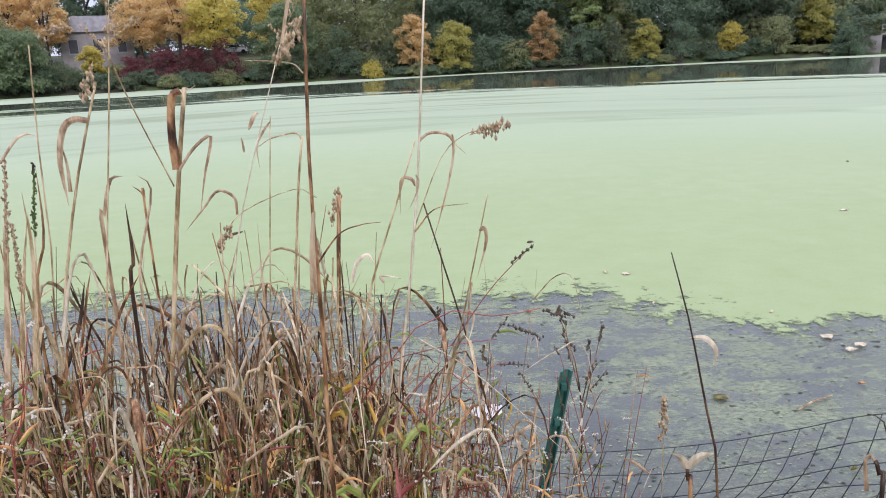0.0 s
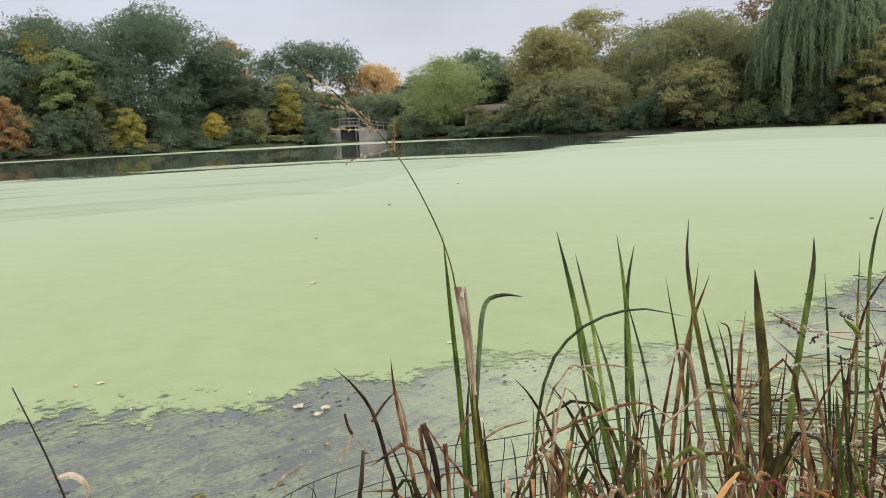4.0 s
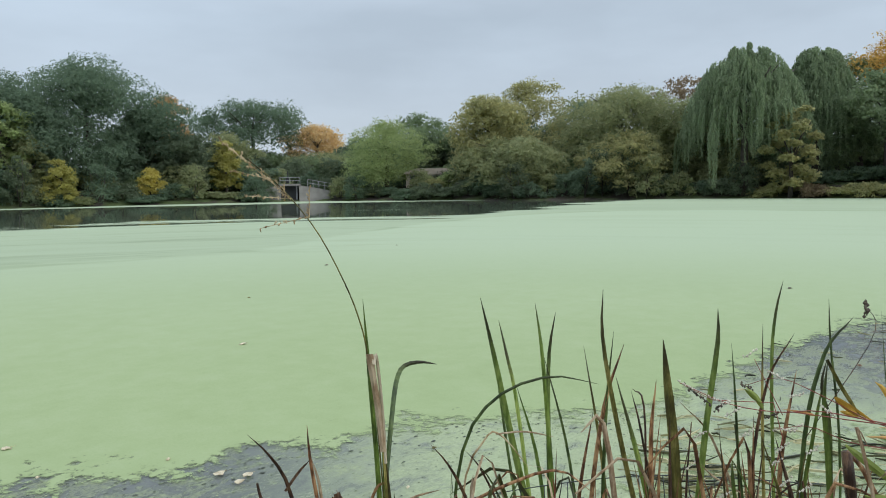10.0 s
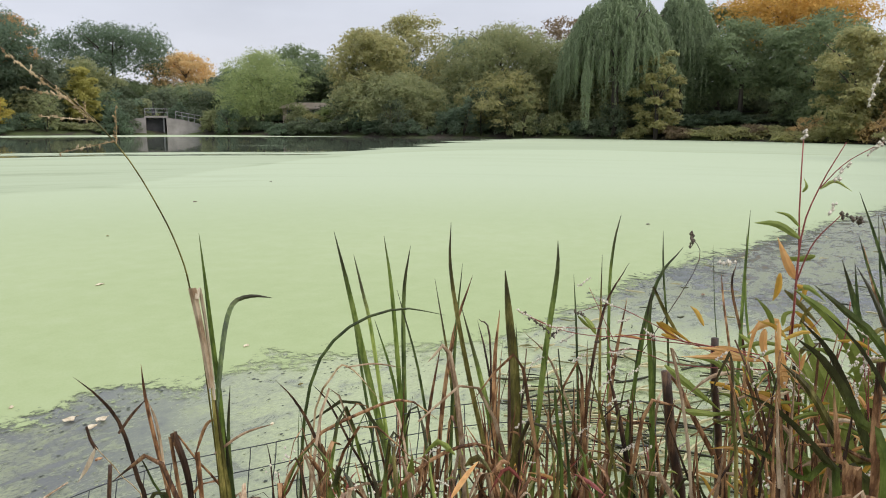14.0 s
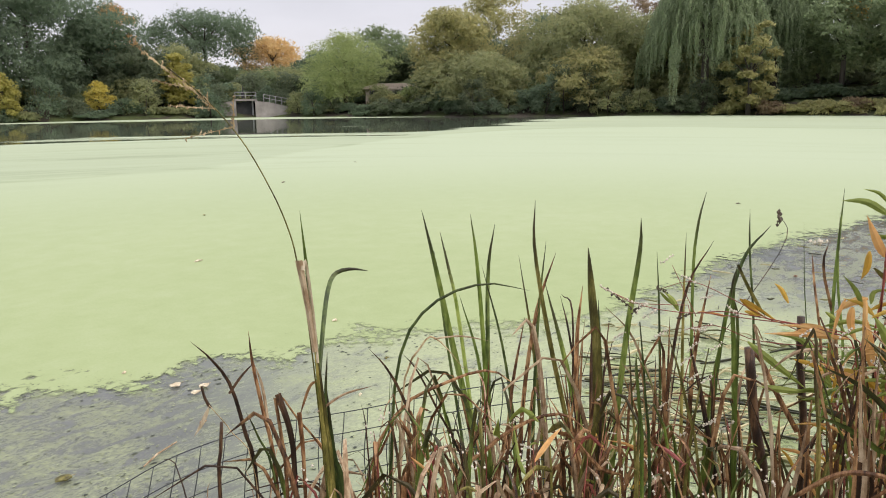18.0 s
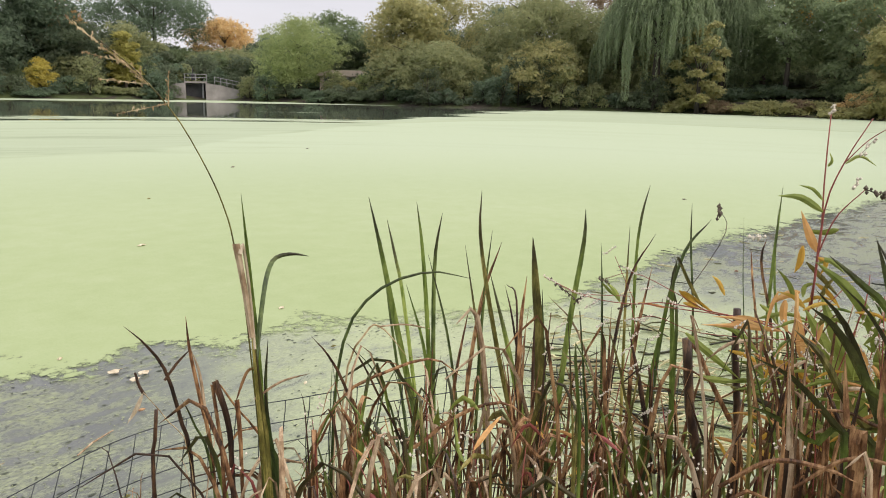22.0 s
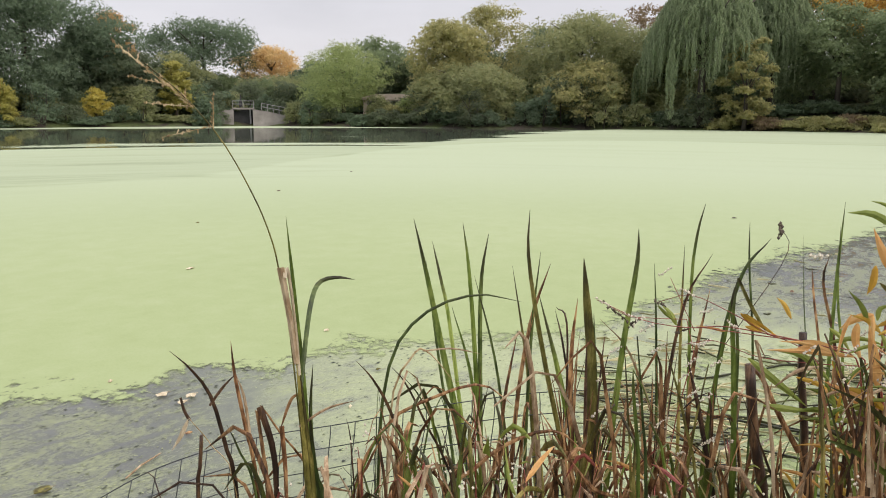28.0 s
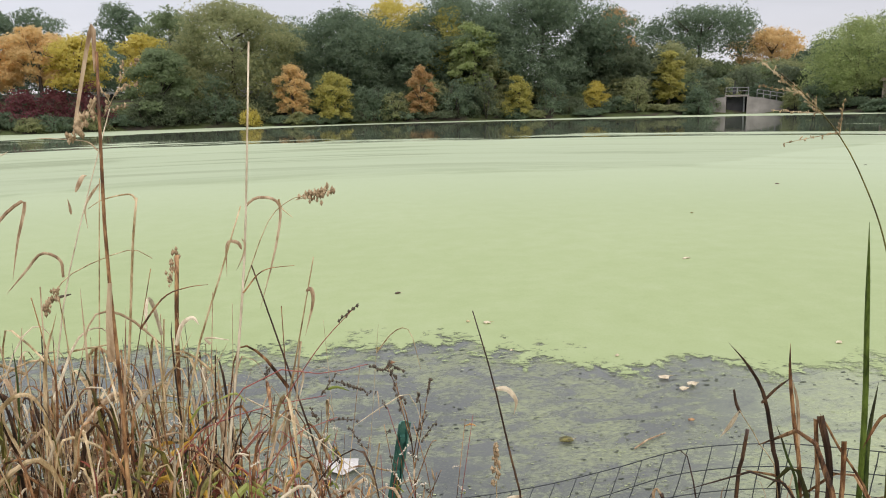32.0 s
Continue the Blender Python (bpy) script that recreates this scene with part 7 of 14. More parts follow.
stem(p, ((-0.853, 2.045, 0.100), (-0.830, 2.059, 0.644), (-0.762, 2.098, 1.194), (-0.744, 2.109, 1.505), (-0.725, 2.119, 1.768)), 0.0028, 0.0017, STRAW)
panicle(p, (-0.711, 2.126, 1.793), (-0.657, 2.154, 1.804), 0.039, GRAIN, 5, 39, 0.0040)
leaf(p, ((-0.764, 1.981, 1.510), (-0.733, 2.000, 1.557), (-0.712, 2.012, 1.570), (-0.696, 2.021, 1.566)), 0.0080, TAN)
p = thing('reed', -0.475, 2.338, 0.10, 'pale grass stalk with an airy branching head', 'reed', DRY)
stem(p, ((-0.555, 2.311, 0.100), (-0.511, 2.325, 0.454), (-0.388, 2.367, 1.125), (-0.321, 2.386, 1.383), (-0.200, 2.415, 1.748)), 0.0036, 0.0015, PALE)
panicle(p, (-0.217, 2.411, 1.726), (-0.145, 2.426, 1.856), 0.091, GRAIN, 8, 41, 0.0040)
leaf(p, ((-0.301, 2.371, 1.526), (-0.282, 2.376, 1.564), (-0.269, 2.379, 1.570)), 0.0146, TAN, 'lance')
leaf(p, ((-0.362, 2.375, 1.289), (-0.364, 2.374, 1.339), (-0.405, 2.362, 1.362), (-0.447, 2.348, 1.316), (-0.496, 2.331, 1.260)), 0.0099, TAN)
leaf(p, ((-0.324, 2.385, 1.463), (-0.325, 2.385, 1.487), (-0.328, 2.384, 1.508)), 0.0102, TAN, 'lance')
stem(p, ((-0.390, 2.367, 0.100), (-0.361, 2.375, 0.413), (-0.278, 2.397, 1.247), (-0.245, 2.405, 1.558)), 0.0030, 0.0015, STRAW)
leaf(p, ((-0.247, 2.405, 1.544), (-0.270, 2.399, 1.514), (-0.289, 2.395, 1.476), (-0.288, 2.395, 1.412)), 0.0091, TAN, 'lance')
p = thing('reed', -0.319, 2.542, 0.10, 'dry reed bent into a hook near its top', 'reed', DRY)
stem(p, ((-0.389, 2.524, 0.100), (-0.359, 2.532, 0.311), (-0.262, 2.555, 0.987), (-0.218, 2.564, 1.331), (-0.192, 2.569, 1.482)), 0.0051, 0.0038, STRAW)
leaf(p, ((-0.193, 2.569, 1.472), (-0.212, 2.565, 1.494), (-0.282, 2.551, 1.483), (-0.326, 2.540, 1.458)), 0.0071, STRAW, 'taper')
leaf(p, ((-0.380, 2.474, 1.217), (-0.428, 2.459, 1.206), (-0.451, 2.452, 1.174)), 0.0107, SEED, 'lance')
stem(p, ((-0.451, 2.505, 1.196), (-0.387, 2.524, 1.268), (-0.232, 2.561, 1.323), (-0.167, 2.574, 1.291)), 0.0019, 0.0013, STRAW)
panicle(p, (-0.409, 2.465, 1.241), (-0.450, 2.452, 1.179), 0.031, GRAIN, 6, 43, 0.0060)
p = thing('reed', -0.019, 2.041, 0.10, 'leaning reed with a bent tan leaf', 'reed', DRY)
stem(p, ((-0.123, 2.024, 0.100), (-0.084, 2.030, 0.621), (0.026, 2.046, 1.111), (0.094, 2.053, 1.306), (0.167, 2.057, 1.506)), 0.0038, 0.0019, STRAW)
leaf(p, ((0.161, 2.057, 1.399), (0.153, 2.057, 1.416), (0.128, 2.055, 1.414), (0.121, 2.055, 1.332)), 0.0110, TAN, 'lance')
leaf(p, ((0.163, 2.057, 1.426), (0.169, 2.057, 1.412), (0.164, 2.057, 1.385), (0.144, 2.056, 1.345)), 0.0073, TAN, 'lance')
leaf(p, ((-0.087, 2.029, 1.223), (-0.028, 2.039, 1.295), (0.027, 2.047, 1.314), (0.075, 2.052, 1.317)), 0.0054, BROWN, 'taper')
stem(p, ((-0.174, 2.624, 0.100), (-0.162, 2.625, 0.374), (-0.130, 2.631, 0.995), (-0.105, 2.634, 1.286)), 0.0084, 0.0071, BROWN)
panicle(p, (-0.132, 2.631, 1.186), (-0.109, 2.634, 1.286), 0.040, GRAIN, 6, 44, 0.0060)
leaf(p, ((-0.001, 1.993, 1.187), (0.016, 1.995, 1.235), (0.041, 1.998, 1.251), (0.055, 1.999, 1.231)), 0.0122, PALE)
leaf(p, ((0.076, 2.001, 1.181), (0.066, 2.000, 1.196), (0.090, 2.003, 1.194), (0.119, 2.005, 1.186)), 0.0078, PALE, 'taper')
p = thing('reed', 0.231, 2.078, 0.10, 'dry reed holding one curled tan leaf', 'reed', DRY)
stem(p, ((0.118, 2.076, 0.100), (0.150, 2.076, 0.561), (0.241, 2.078, 0.966), (0.293, 2.077, 1.190), (0.333, 2.075, 1.366)), 0.0029, 0.0015, STRAW)
leaf(p, ((0.309, 2.056, 1.283), (0.323, 2.055, 1.287), (0.325, 2.055, 1.252), (0.301, 2.056, 1.166)), 0.0138, TAN, 'lance')
leaf(p, ((0.287, 2.077, 1.146), (0.274, 2.077, 1.057), (0.260, 2.078, 0.934), (0.219, 2.078, 0.742)), 0.0072, TAN, 'taper')
leaf(p, ((0.265, 2.077, 1.057), (0.277, 2.077, 1.072), (0.288, 2.077, 1.048), (0.271, 2.077, 0.980)), 0.0111, PALE, 'lance')
stem(p, ((0.230, 2.068, 0.986), (0.335, 2.064, 1.133), (0.437, 2.055, 1.240)), 0.0014, 0.0009, REDSTEM)
spike(p, (0.386, 2.060, 1.197), (0.441, 2.054, 1.242), 0.0054, SEED, 8, 'flower_spike', '', 60, 0.000)
p = thing('reed', -0.782, 1.851, 0.10, 'weathered reed leaves standing upright', 'reed', DRY)
leaf(p, ((-0.847, 1.868, 0.100), (-0.827, 1.881, 0.759), (-0.767, 1.921, 1.250), (-0.738, 1.939, 1.465)), 0.0166, TAN)
leaf(p, ((-0.828, 1.881, 0.100), (-0.808, 1.894, 0.750), (-0.753, 1.930, 1.165), (-0.711, 1.955, 1.396)), 0.0136, STRAW)
leaf(p, ((-0.741, 1.937, 0.100), (-0.728, 1.945, 1.102), (-0.690, 1.967, 1.340), (-0.681, 1.972, 1.507)), 0.0088, BROWN)
leaf(p, ((-0.808, 1.895, 0.100), (-0.785, 1.909, 0.738), (-0.719, 1.950, 1.265), (-0.713, 1.954, 1.448)), 0.0117, STRAW)
leaf(p, ((-0.763, 1.923, 0.100), (-0.756, 1.928, 0.725), (-0.734, 1.941, 1.160), (-0.747, 1.934, 1.285)), 0.0097, STRAW)
leaf(p, ((-0.754, 1.930, 0.100), (-0.725, 1.946, 0.711), (-0.644, 1.992, 1.136), (-0.618, 2.006, 1.244)), 0.0088, BROWN)
leaf(p, ((-0.551, 2.039, 0.100), (-0.546, 2.041, 1.113), (-0.531, 2.047, 1.255), (-0.529, 2.048, 1.395)), 0.0117, DARKB)
leaf(p, ((-0.586, 2.022, 0.100), (-0.582, 2.024, 1.265), (-0.572, 2.029, 1.374), (-0.551, 2.038, 1.452), (-0.524, 2.050, 1.459)), 0.0117, TAN)
leaf(p, ((-0.528, 2.049, 0.100), (-0.525, 2.050, 1.109), (-0.515, 2.054, 1.253), (-0.473, 2.072, 1.415), (-0.499, 2.061, 1.461)), 0.0078, TAN)
leaf(p, ((-0.491, 2.065, 0.100), (-0.491, 2.065, 1.306), (-0.489, 2.065, 1.403), (-0.509, 2.057, 1.433)), 0.0068, BROWN)
p = thing('reed', -0.477, 2.124, 0.10, 'dark rotting reed leaves low in the clump', 'reed', DRY)
leaf(p, ((-0.471, 2.073, 0.100), (-0.454, 2.080, 0.610), (-0.408, 2.097, 1.024), (-0.403, 2.099, 1.190)), 0.0088, DGREEN)
leaf(p, ((-0.422, 2.092, 0.100), (-0.423, 2.092, 0.669), (-0.425, 2.091, 0.965), (-0.451, 2.081, 1.109)), 0.0136, DARKB)
leaf(p, ((-0.386, 2.105, 0.100), (-0.376, 2.108, 0.587), (-0.349, 2.117, 1.075), (-0.305, 2.131, 1.250)), 0.0117, STRAW)
leaf(p, ((-0.351, 2.117, 0.100), (-0.327, 2.124, 0.574), (-0.261, 2.144, 0.997), (-0.248, 2.147, 1.310)), 0.0117, TAN)
leaf(p, ((-0.409, 2.097, 0.100), (-0.390, 2.103, 0.591), (-0.336, 2.121, 0.947), (-0.318, 2.127, 1.207)), 0.0088, BROWN)
leaf(p, ((-0.040, 2.189, 0.100), (-0.043, 2.189, 0.589), (-0.052, 2.188, 1.098), (-0.047, 2.188, 1.191)), 0.0058, DARKB)
leaf(p, ((-0.196, 2.161, 0.100), (-0.168, 2.166, 0.592), (-0.089, 2.182, 0.973), (0.000, 2.195, 1.156)), 0.0088, STRAW)
leaf(p, ((-0.264, 2.143, 0.100), (-0.245, 2.148, 0.660), (-0.190, 2.161, 0.921), (-0.151, 2.170, 1.247)), 0.0117, TAN)
leaf(p, ((-0.016, 2.193, 0.100), (-0.017, 2.192, 0.512), (-0.019, 2.192, 0.899), (0.088, 2.203, 1.117)), 0.0088, TAN)
leaf(p, ((0.088, 2.203, 0.100), (0.080, 2.202, 0.500), (0.057, 2.201, 0.891), (0.058, 2.201, 1.119)), 0.0078, TAN)
leaf(p, ((-0.606, 2.012, 1.009), (-0.651, 1.989, 1.166), (-0.663, 1.982, 1.226)), 0.0068, DARKB)
leaf(p, ((-0.709, 1.956, 0.980), (-0.659, 1.984, 1.111), (-0.633, 1.998, 1.219)), 0.0117, DARKB)
leaf(p, ((-0.651, 1.989, 0.931), (-0.579, 2.025, 1.121), (-0.519, 2.053, 1.225)), 0.0097, BROWN)
leaf(p, ((-0.129, 2.174, 0.100), (-0.130, 2.174, 0.490), (-0.133, 2.173, 0.639), (-0.136, 2.173, 0.692)), 0.0117, PALE)
leaf(p, ((-0.186, 2.162, 0.648), (-0.076, 2.184, 0.567), (0.126, 2.205, 0.454)), 0.0078, PALE)
leaf(p, ((-0.548, 2.040, 0.624), (-0.456, 2.079, 0.619), (-0.373, 2.109, 0.617)), 0.0058, PALE)
leaf(p, ((-0.108, 2.178, 0.563), (0.051, 2.200, 0.555), (0.181, 2.208, 0.550)), 0.0049, STRAW)
p = thing('smartweed', 0.582, 2.173, 0.10, 'sprawling red-stemmed smartweed with dark seed spikes', 'wildflower', SMART)
stem(p, ((0.571, 2.175, 0.100), (0.574, 2.174, 0.450), (0.582, 2.173, 0.670), (0.567, 2.176, 0.858), (0.516, 2.185, 1.021)), 0.0031, 0.0010, BROWN)
stem(p, ((0.582, 2.173, 0.705), (0.611, 2.167, 0.859), (0.633, 2.162, 0.975)), 0.0016, 0.0008, BROWN)
stem(p, ((0.574, 2.174, 0.790), (0.549, 2.179, 0.907), (0.538, 2.181, 0.980)), 0.0016, 0.0008, BROWN)
stem(p, ((0.579, 2.173, 0.739), (0.604, 2.168, 0.876), (0.596, 2.170, 0.941)), 0.0016, 0.0008, BROWN)
stem(p, ((0.582, 2.173, 0.653), (0.627, 2.163, 0.776), (0.648, 2.158, 0.794)), 0.0016, 0.0008, BROWN)
stem(p, ((0.579, 2.173, 0.599), (0.551, 2.179, 0.669), (0.544, 2.180, 0.738)), 0.0016, 0.0008, BROWN)
stem(p, ((0.590, 2.171, 0.564), (0.630, 2.163, 0.638), (0.657, 2.156, 0.701)), 0.0016, 0.0008, BROWN)
spike(p, (0.538, 2.181, 0.980), (0.516, 2.185, 1.024), 0.0058, SEED, 9, 'flower_spike', '', 70, 0.000)
spike(p, (0.628, 2.163, 0.942), (0.637, 2.161, 0.983), 0.0058, SEED, 9, 'flower_spike', '', 71, 0.000)
spike(p, (0.552, 2.179, 0.874), (0.530, 2.182, 0.972), 0.0058, SEED, 9, 'flower_spike', '', 72, 0.000)
spike(p, (0.597, 2.170, 0.908), (0.599, 2.169, 0.941), 0.0058, SEED, 9, 'flower_spike', '', 73, 0.000)
spike(p, (0.589, 2.171, 0.808), (0.626, 2.164, 0.876), 0.0058, SEED, 9, 'flower_spike', '', 74, 0.000)
spike(p, (0.604, 2.168, 0.792), (0.648, 2.159, 0.853), 0.0058, SEED, 9, 'flower_spike', '', 75, 0.000)
spike(p, (0.567, 2.176, 0.907), (0.545, 2.180, 0.932), 0.0058, SEED, 9, 'flower_spike', '', 76, 0.000)
spike(p, (0.560, 2.177, 1.005), (0.516, 2.185, 1.029), 0.0058, SEED, 9, 'flower_spike', '', 77, 0.000)
p = thing('smartweed', 0.062, 2.050, 0.10, 'reddish smartweed with narrow leaves and white buds', 'wildflower', SMART)
stem(p, ((-0.258, 1.973, 0.100), (-0.191, 1.986, 0.655), (-0.000, 2.023, 0.926), (0.173, 2.037, 0.987), (0.343, 2.034, 1.009)), 0.0024, 0.0009, REDSTEM)
stem(p, ((-0.190, 1.990, 0.100), (-0.138, 1.999, 0.628), (0.010, 2.024, 0.878), (0.178, 2.037, 1.076), (0.345, 2.034, 1.069), (0.455, 2.022, 1.089)), 0.0024, 0.0009, REDSTEM)
stem(p, ((-0.128, 2.003, 0.100), (-0.083, 2.010, 0.601), (0.046, 2.029, 0.779), (0.200, 2.038, 0.954)), 0.0024, 0.0009, REDSTEM)
stem(p, ((-0.095, 2.013, 0.100), (-0.026, 2.019, 0.591), (0.170, 2.037, 0.925), (0.337, 2.034, 0.808)), 0.0024, 0.0009, REDSTEM)
stem(p, ((0.004, 2.027, 0.100), (0.061, 2.030, 0.579), (0.224, 2.038, 0.875), (0.369, 2.032, 0.948)), 0.0024, 0.0009, REDSTEM)
stem(p, ((0.146, 2.036, 1.019), (0.284, 2.037, 0.919), (0.507, 2.014, 0.697)), 0.0024, 0.0009, PALE)
spike(p, (0.415, 2.047, 1.023), (0.457, 2.042, 1.000), 0.0053, SEED, 9, 'flower_spike', '', 90, 0.000)
spike(p, (0.374, 2.051, 1.038), (0.422, 2.046, 1.015), 0.0053, SEED, 9, 'flower_spike', '', 91, 0.000)
spike(p, (0.458, 2.042, 1.075), (0.512, 2.033, 1.060), 0.0053, SEED, 9, 'flower_spike', '', 92, 0.000)
spike(p, (0.342, 2.054, 0.932), (0.421, 2.046, 0.931), 0.0053, SEED, 9, 'flower_spike', '', 93, 0.000)
spike(p, (0.206, 2.058, 1.090), (0.191, 2.058, 1.061), 0.0053, SEED, 9, 'flower_spike', '', 94, 0.000)
spike(p, (0.330, 2.055, 1.001), (0.374, 2.051, 1.061), 0.0053, SEED, 9, 'flower_spike', '', 95, 0.000)
spike(p, (0.301, 2.056, 0.972), (0.321, 2.055, 0.925), 0.0053, SEED, 9, 'flower_spike', '', 96, 0.000)
spike(p, (0.399, 2.049, 0.908), (0.426, 2.046, 0.861), 0.0053, SEED, 9, 'flower_spike', '', 97, 0.000)
spike(p, (0.355, 2.053, 0.861), (0.368, 2.052, 0.813), 0.0053, SEED, 9, 'flower_spike', '', 98, 0.000)
leaf(p, ((0.345, 2.054, 1.016), (0.373, 2.051, 1.023), (0.408, 2.048, 1.008)), 0.0092, FRESH, 'lance', n=7)
leaf(p, ((0.000, 2.043, 0.963), (0.032, 2.047, 1.005), (0.075, 2.052, 1.016)), 0.0083, FRESH, 'lance', n=7)
leaf(p, ((0.013, 2.045, 0.946), (0.003, 2.044, 0.993), (0.012, 2.045, 1.022)), 0.0073, YELLOW, 'lance', n=7)
leaf(p, ((-0.164, 2.013, 0.830), (-0.123, 2.022, 0.831), (-0.083, 2.030, 0.809)), 0.0083, FRESH, 'lance', n=7)
leaf(p, ((0.075, 2.052, 1.016), (0.118, 2.055, 1.028), (0.145, 2.056, 0.995)), 0.0073, FRESH, 'lance', n=7)
leaf(p, ((0.355, 2.053, 0.861), (0.375, 2.051, 0.813), (0.352, 2.053, 0.749)), 0.0073, YELLOW, 'lance', n=7)
leaf(p, ((-0.204, 2.003, 0.838), (-0.187, 2.008, 0.803), (-0.155, 2.015, 0.781)), 0.0083, FRESH, 'lance', n=7)
p = thing('foxtail', -0.735, 1.823, 0.10, 'dense brown seed spikes on short dry stalks', 'reed', DRY)
stem(p, ((-0.777, 1.795, 0.100), (-0.763, 1.804, 0.835), (-0.725, 1.829, 1.148), (-0.703, 1.843, 1.334)), 0.0025, 0.0015, STRAW)
panicle(p, (-0.703, 1.843, 1.334), (-0.679, 1.858, 1.529), 0.012, GRAIN, 40, 14, 0.0021)
stem(p, ((-0.734, 1.823, 0.100), (-0.721, 1.832, 0.815), (-0.683, 1.856, 1.135), (-0.655, 1.872, 1.361)), 0.0025, 0.0015, STRAW)
panicle(p, (-0.655, 1.872, 1.361), (-0.636, 1.883, 1.515), 0.012, DGREEN, 40, 62, 0.0018)
stem(p, ((-0.754, 1.810, 0.100), (-0.741, 1.819, 0.824), (-0.702, 1.843, 1.141), (-0.693, 1.849, 1.243)), 0.0025, 0.0015, STRAW)
panicle(p, (-0.693, 1.849, 1.243), (-0.687, 1.853, 1.392), 0.012, GRAIN, 40, 40, 0.0020)
p = thing('smartweed', -0.299, 1.570, 0.10, 'leafy smartweed with green and reddening leaves and white buds', 'wildflower', SMART)
stem(p, ((-0.315, 1.563, 0.100), (-0.302, 1.568, 0.906), (-0.265, 1.584, 1.042), (-0.228, 1.598, 1.175)), 0.0015, 0.0007, OLIVE)
leaf(p, ((-0.279, 1.578, 0.991), (-0.265, 1.584, 1.011), (-0.252, 1.589, 1.023)), 0.0037, BROWN, 'lance', n=6)
leaf(p, ((-0.274, 1.580, 1.009), (-0.253, 1.589, 0.986), (-0.232, 1.596, 0.957)), 0.0051, FRESH, 'lance', n=6)
leaf(p, ((-0.270, 1.582, 1.022), (-0.267, 1.583, 1.040), (-0.265, 1.584, 1.049)), 0.0069, TAN, 'lance', n=6)
leaf(p, ((-0.280, 1.578, 0.987), (-0.257, 1.587, 0.988), (-0.234, 1.596, 0.982)), 0.0067, GREEN, 'lance', n=6)
leaf(p, ((-0.272, 1.581, 1.016), (-0.257, 1.587, 1.017), (-0.243, 1.592, 1.012)), 0.0067, GREEN, 'lance', n=6)
leaf(p, ((-0.233, 1.596, 1.157), (-0.242, 1.593, 1.177), (-0.252, 1.589, 1.190)), 0.0037, FRESH, 'lance', n=6)
stem(p, ((-0.299, 1.570, 0.100), (-0.302, 1.568, 0.906), (-0.312, 1.564, 1.027), (-0.320, 1.560, 1.142)), 0.0015, 0.0007, REDSTEM)
leaf(p, ((-0.310, 1.565, 1.010), (-0.288, 1.574, 1.002), (-0.265, 1.584, 0.988)), 0.0070, FRESH, 'lance', n=6)
leaf(p, ((-0.309, 1.565, 0.989), (-0.290, 1.573, 0.977), (-0.272, 1.581, 0.960)), 0.0043, FRESH, 'lance', n=6)
leaf(p, ((-0.319, 1.561, 1.124), (-0.309, 1.565, 1.118), (-0.299, 1.570, 1.106)), 0.0053, TAN, 'lance', n=6)
leaf(p, ((-0.314, 1.563, 1.056), (-0.318, 1.561, 1.091), (-0.324, 1.558, 1.116)), 0.0050, FRESH, 'lance', n=6)
leaf(p, ((-0.316, 1.562, 1.091), (-0.307, 1.566, 1.083), (-0.298, 1.570, 1.070)), 0.0061, FRESH, 'lance', n=6)
leaf(p, ((-0.308, 1.566, 0.977), (-0.295, 1.571, 0.998), (-0.283, 1.576, 1.010)), 0.0041, GREEN, 'lance', n=6)
spike(p, (-0.320, 1.560, 1.142), (-0.318, 1.561, 1.147), 0.0029, BLOOM, 9, 'flower_spike', '', 301, 0.000)
p = thing('smartweed', -0.009, 2.045, 0.10, 'leafy smartweed with green and reddening leaves and white buds', 'wildflower', SMART)
stem(p, ((-0.009, 2.045, 0.100), (-0.012, 2.045, 0.570), (-0.020, 2.044, 0.719), (-0.048, 2.039, 0.864)), 0.0019, 0.0009, OLIVE)
leaf(p, ((-0.035, 2.041, 0.761), (-0.008, 2.045, 0.783), (0.018, 2.049, 0.794)), 0.0086, FRESH, 'lance', n=6)
leaf(p, ((-0.044, 2.040, 0.835), (-0.048, 2.039, 0.874), (-0.052, 2.039, 0.900)), 0.0064, TAN, 'lance', n=6)
leaf(p, ((-0.041, 2.040, 0.810), (-0.026, 2.043, 0.837), (-0.011, 2.045, 0.852)), 0.0046, FRESH, 'lance', n=6)
leaf(p, ((-0.027, 2.043, 0.694), (-0.045, 2.040, 0.722), (-0.065, 2.037, 0.740)), 0.0050, GREEN, 'lance', n=6)
leaf(p, ((-0.024, 2.043, 0.669), (-0.057, 2.038, 0.651), (-0.090, 2.032, 0.625)), 0.0082, BROWN, 'lance', n=6)
leaf(p, ((-0.035, 2.041, 0.756), (-0.066, 2.036, 0.780), (-0.097, 2.031, 0.793)), 0.0080, BROWN, 'lance', n=6)
spike(p, (-0.048, 2.039, 0.864), (-0.064, 2.037, 0.892), 0.0037, BLOOM, 9, 'flower_spike', '', 303, 0.000)
stem(p, ((-0.016, 2.044, 0.100), (-0.012, 2.045, 0.570), (-0.001, 2.046, 0.667), (0.004, 2.047, 0.763)), 0.0019, 0.0009, REDSTEM)
leaf(p, ((0.000, 2.046, 0.716), (0.021, 2.049, 0.715), (0.042, 2.051, 0.706)), 0.0058, FRESH, 'lance', n=6)
leaf(p, ((0.004, 2.047, 0.755), (-0.029, 2.042, 0.783), (-0.062, 2.037, 0.799)), 0.0054, FRESH, 'lance', n=6)
leaf(p, ((-0.000, 2.046, 0.707), (-0.015, 2.044, 0.704), (-0.031, 2.042, 0.694)), 0.0056, BROWN, 'lance', n=6)
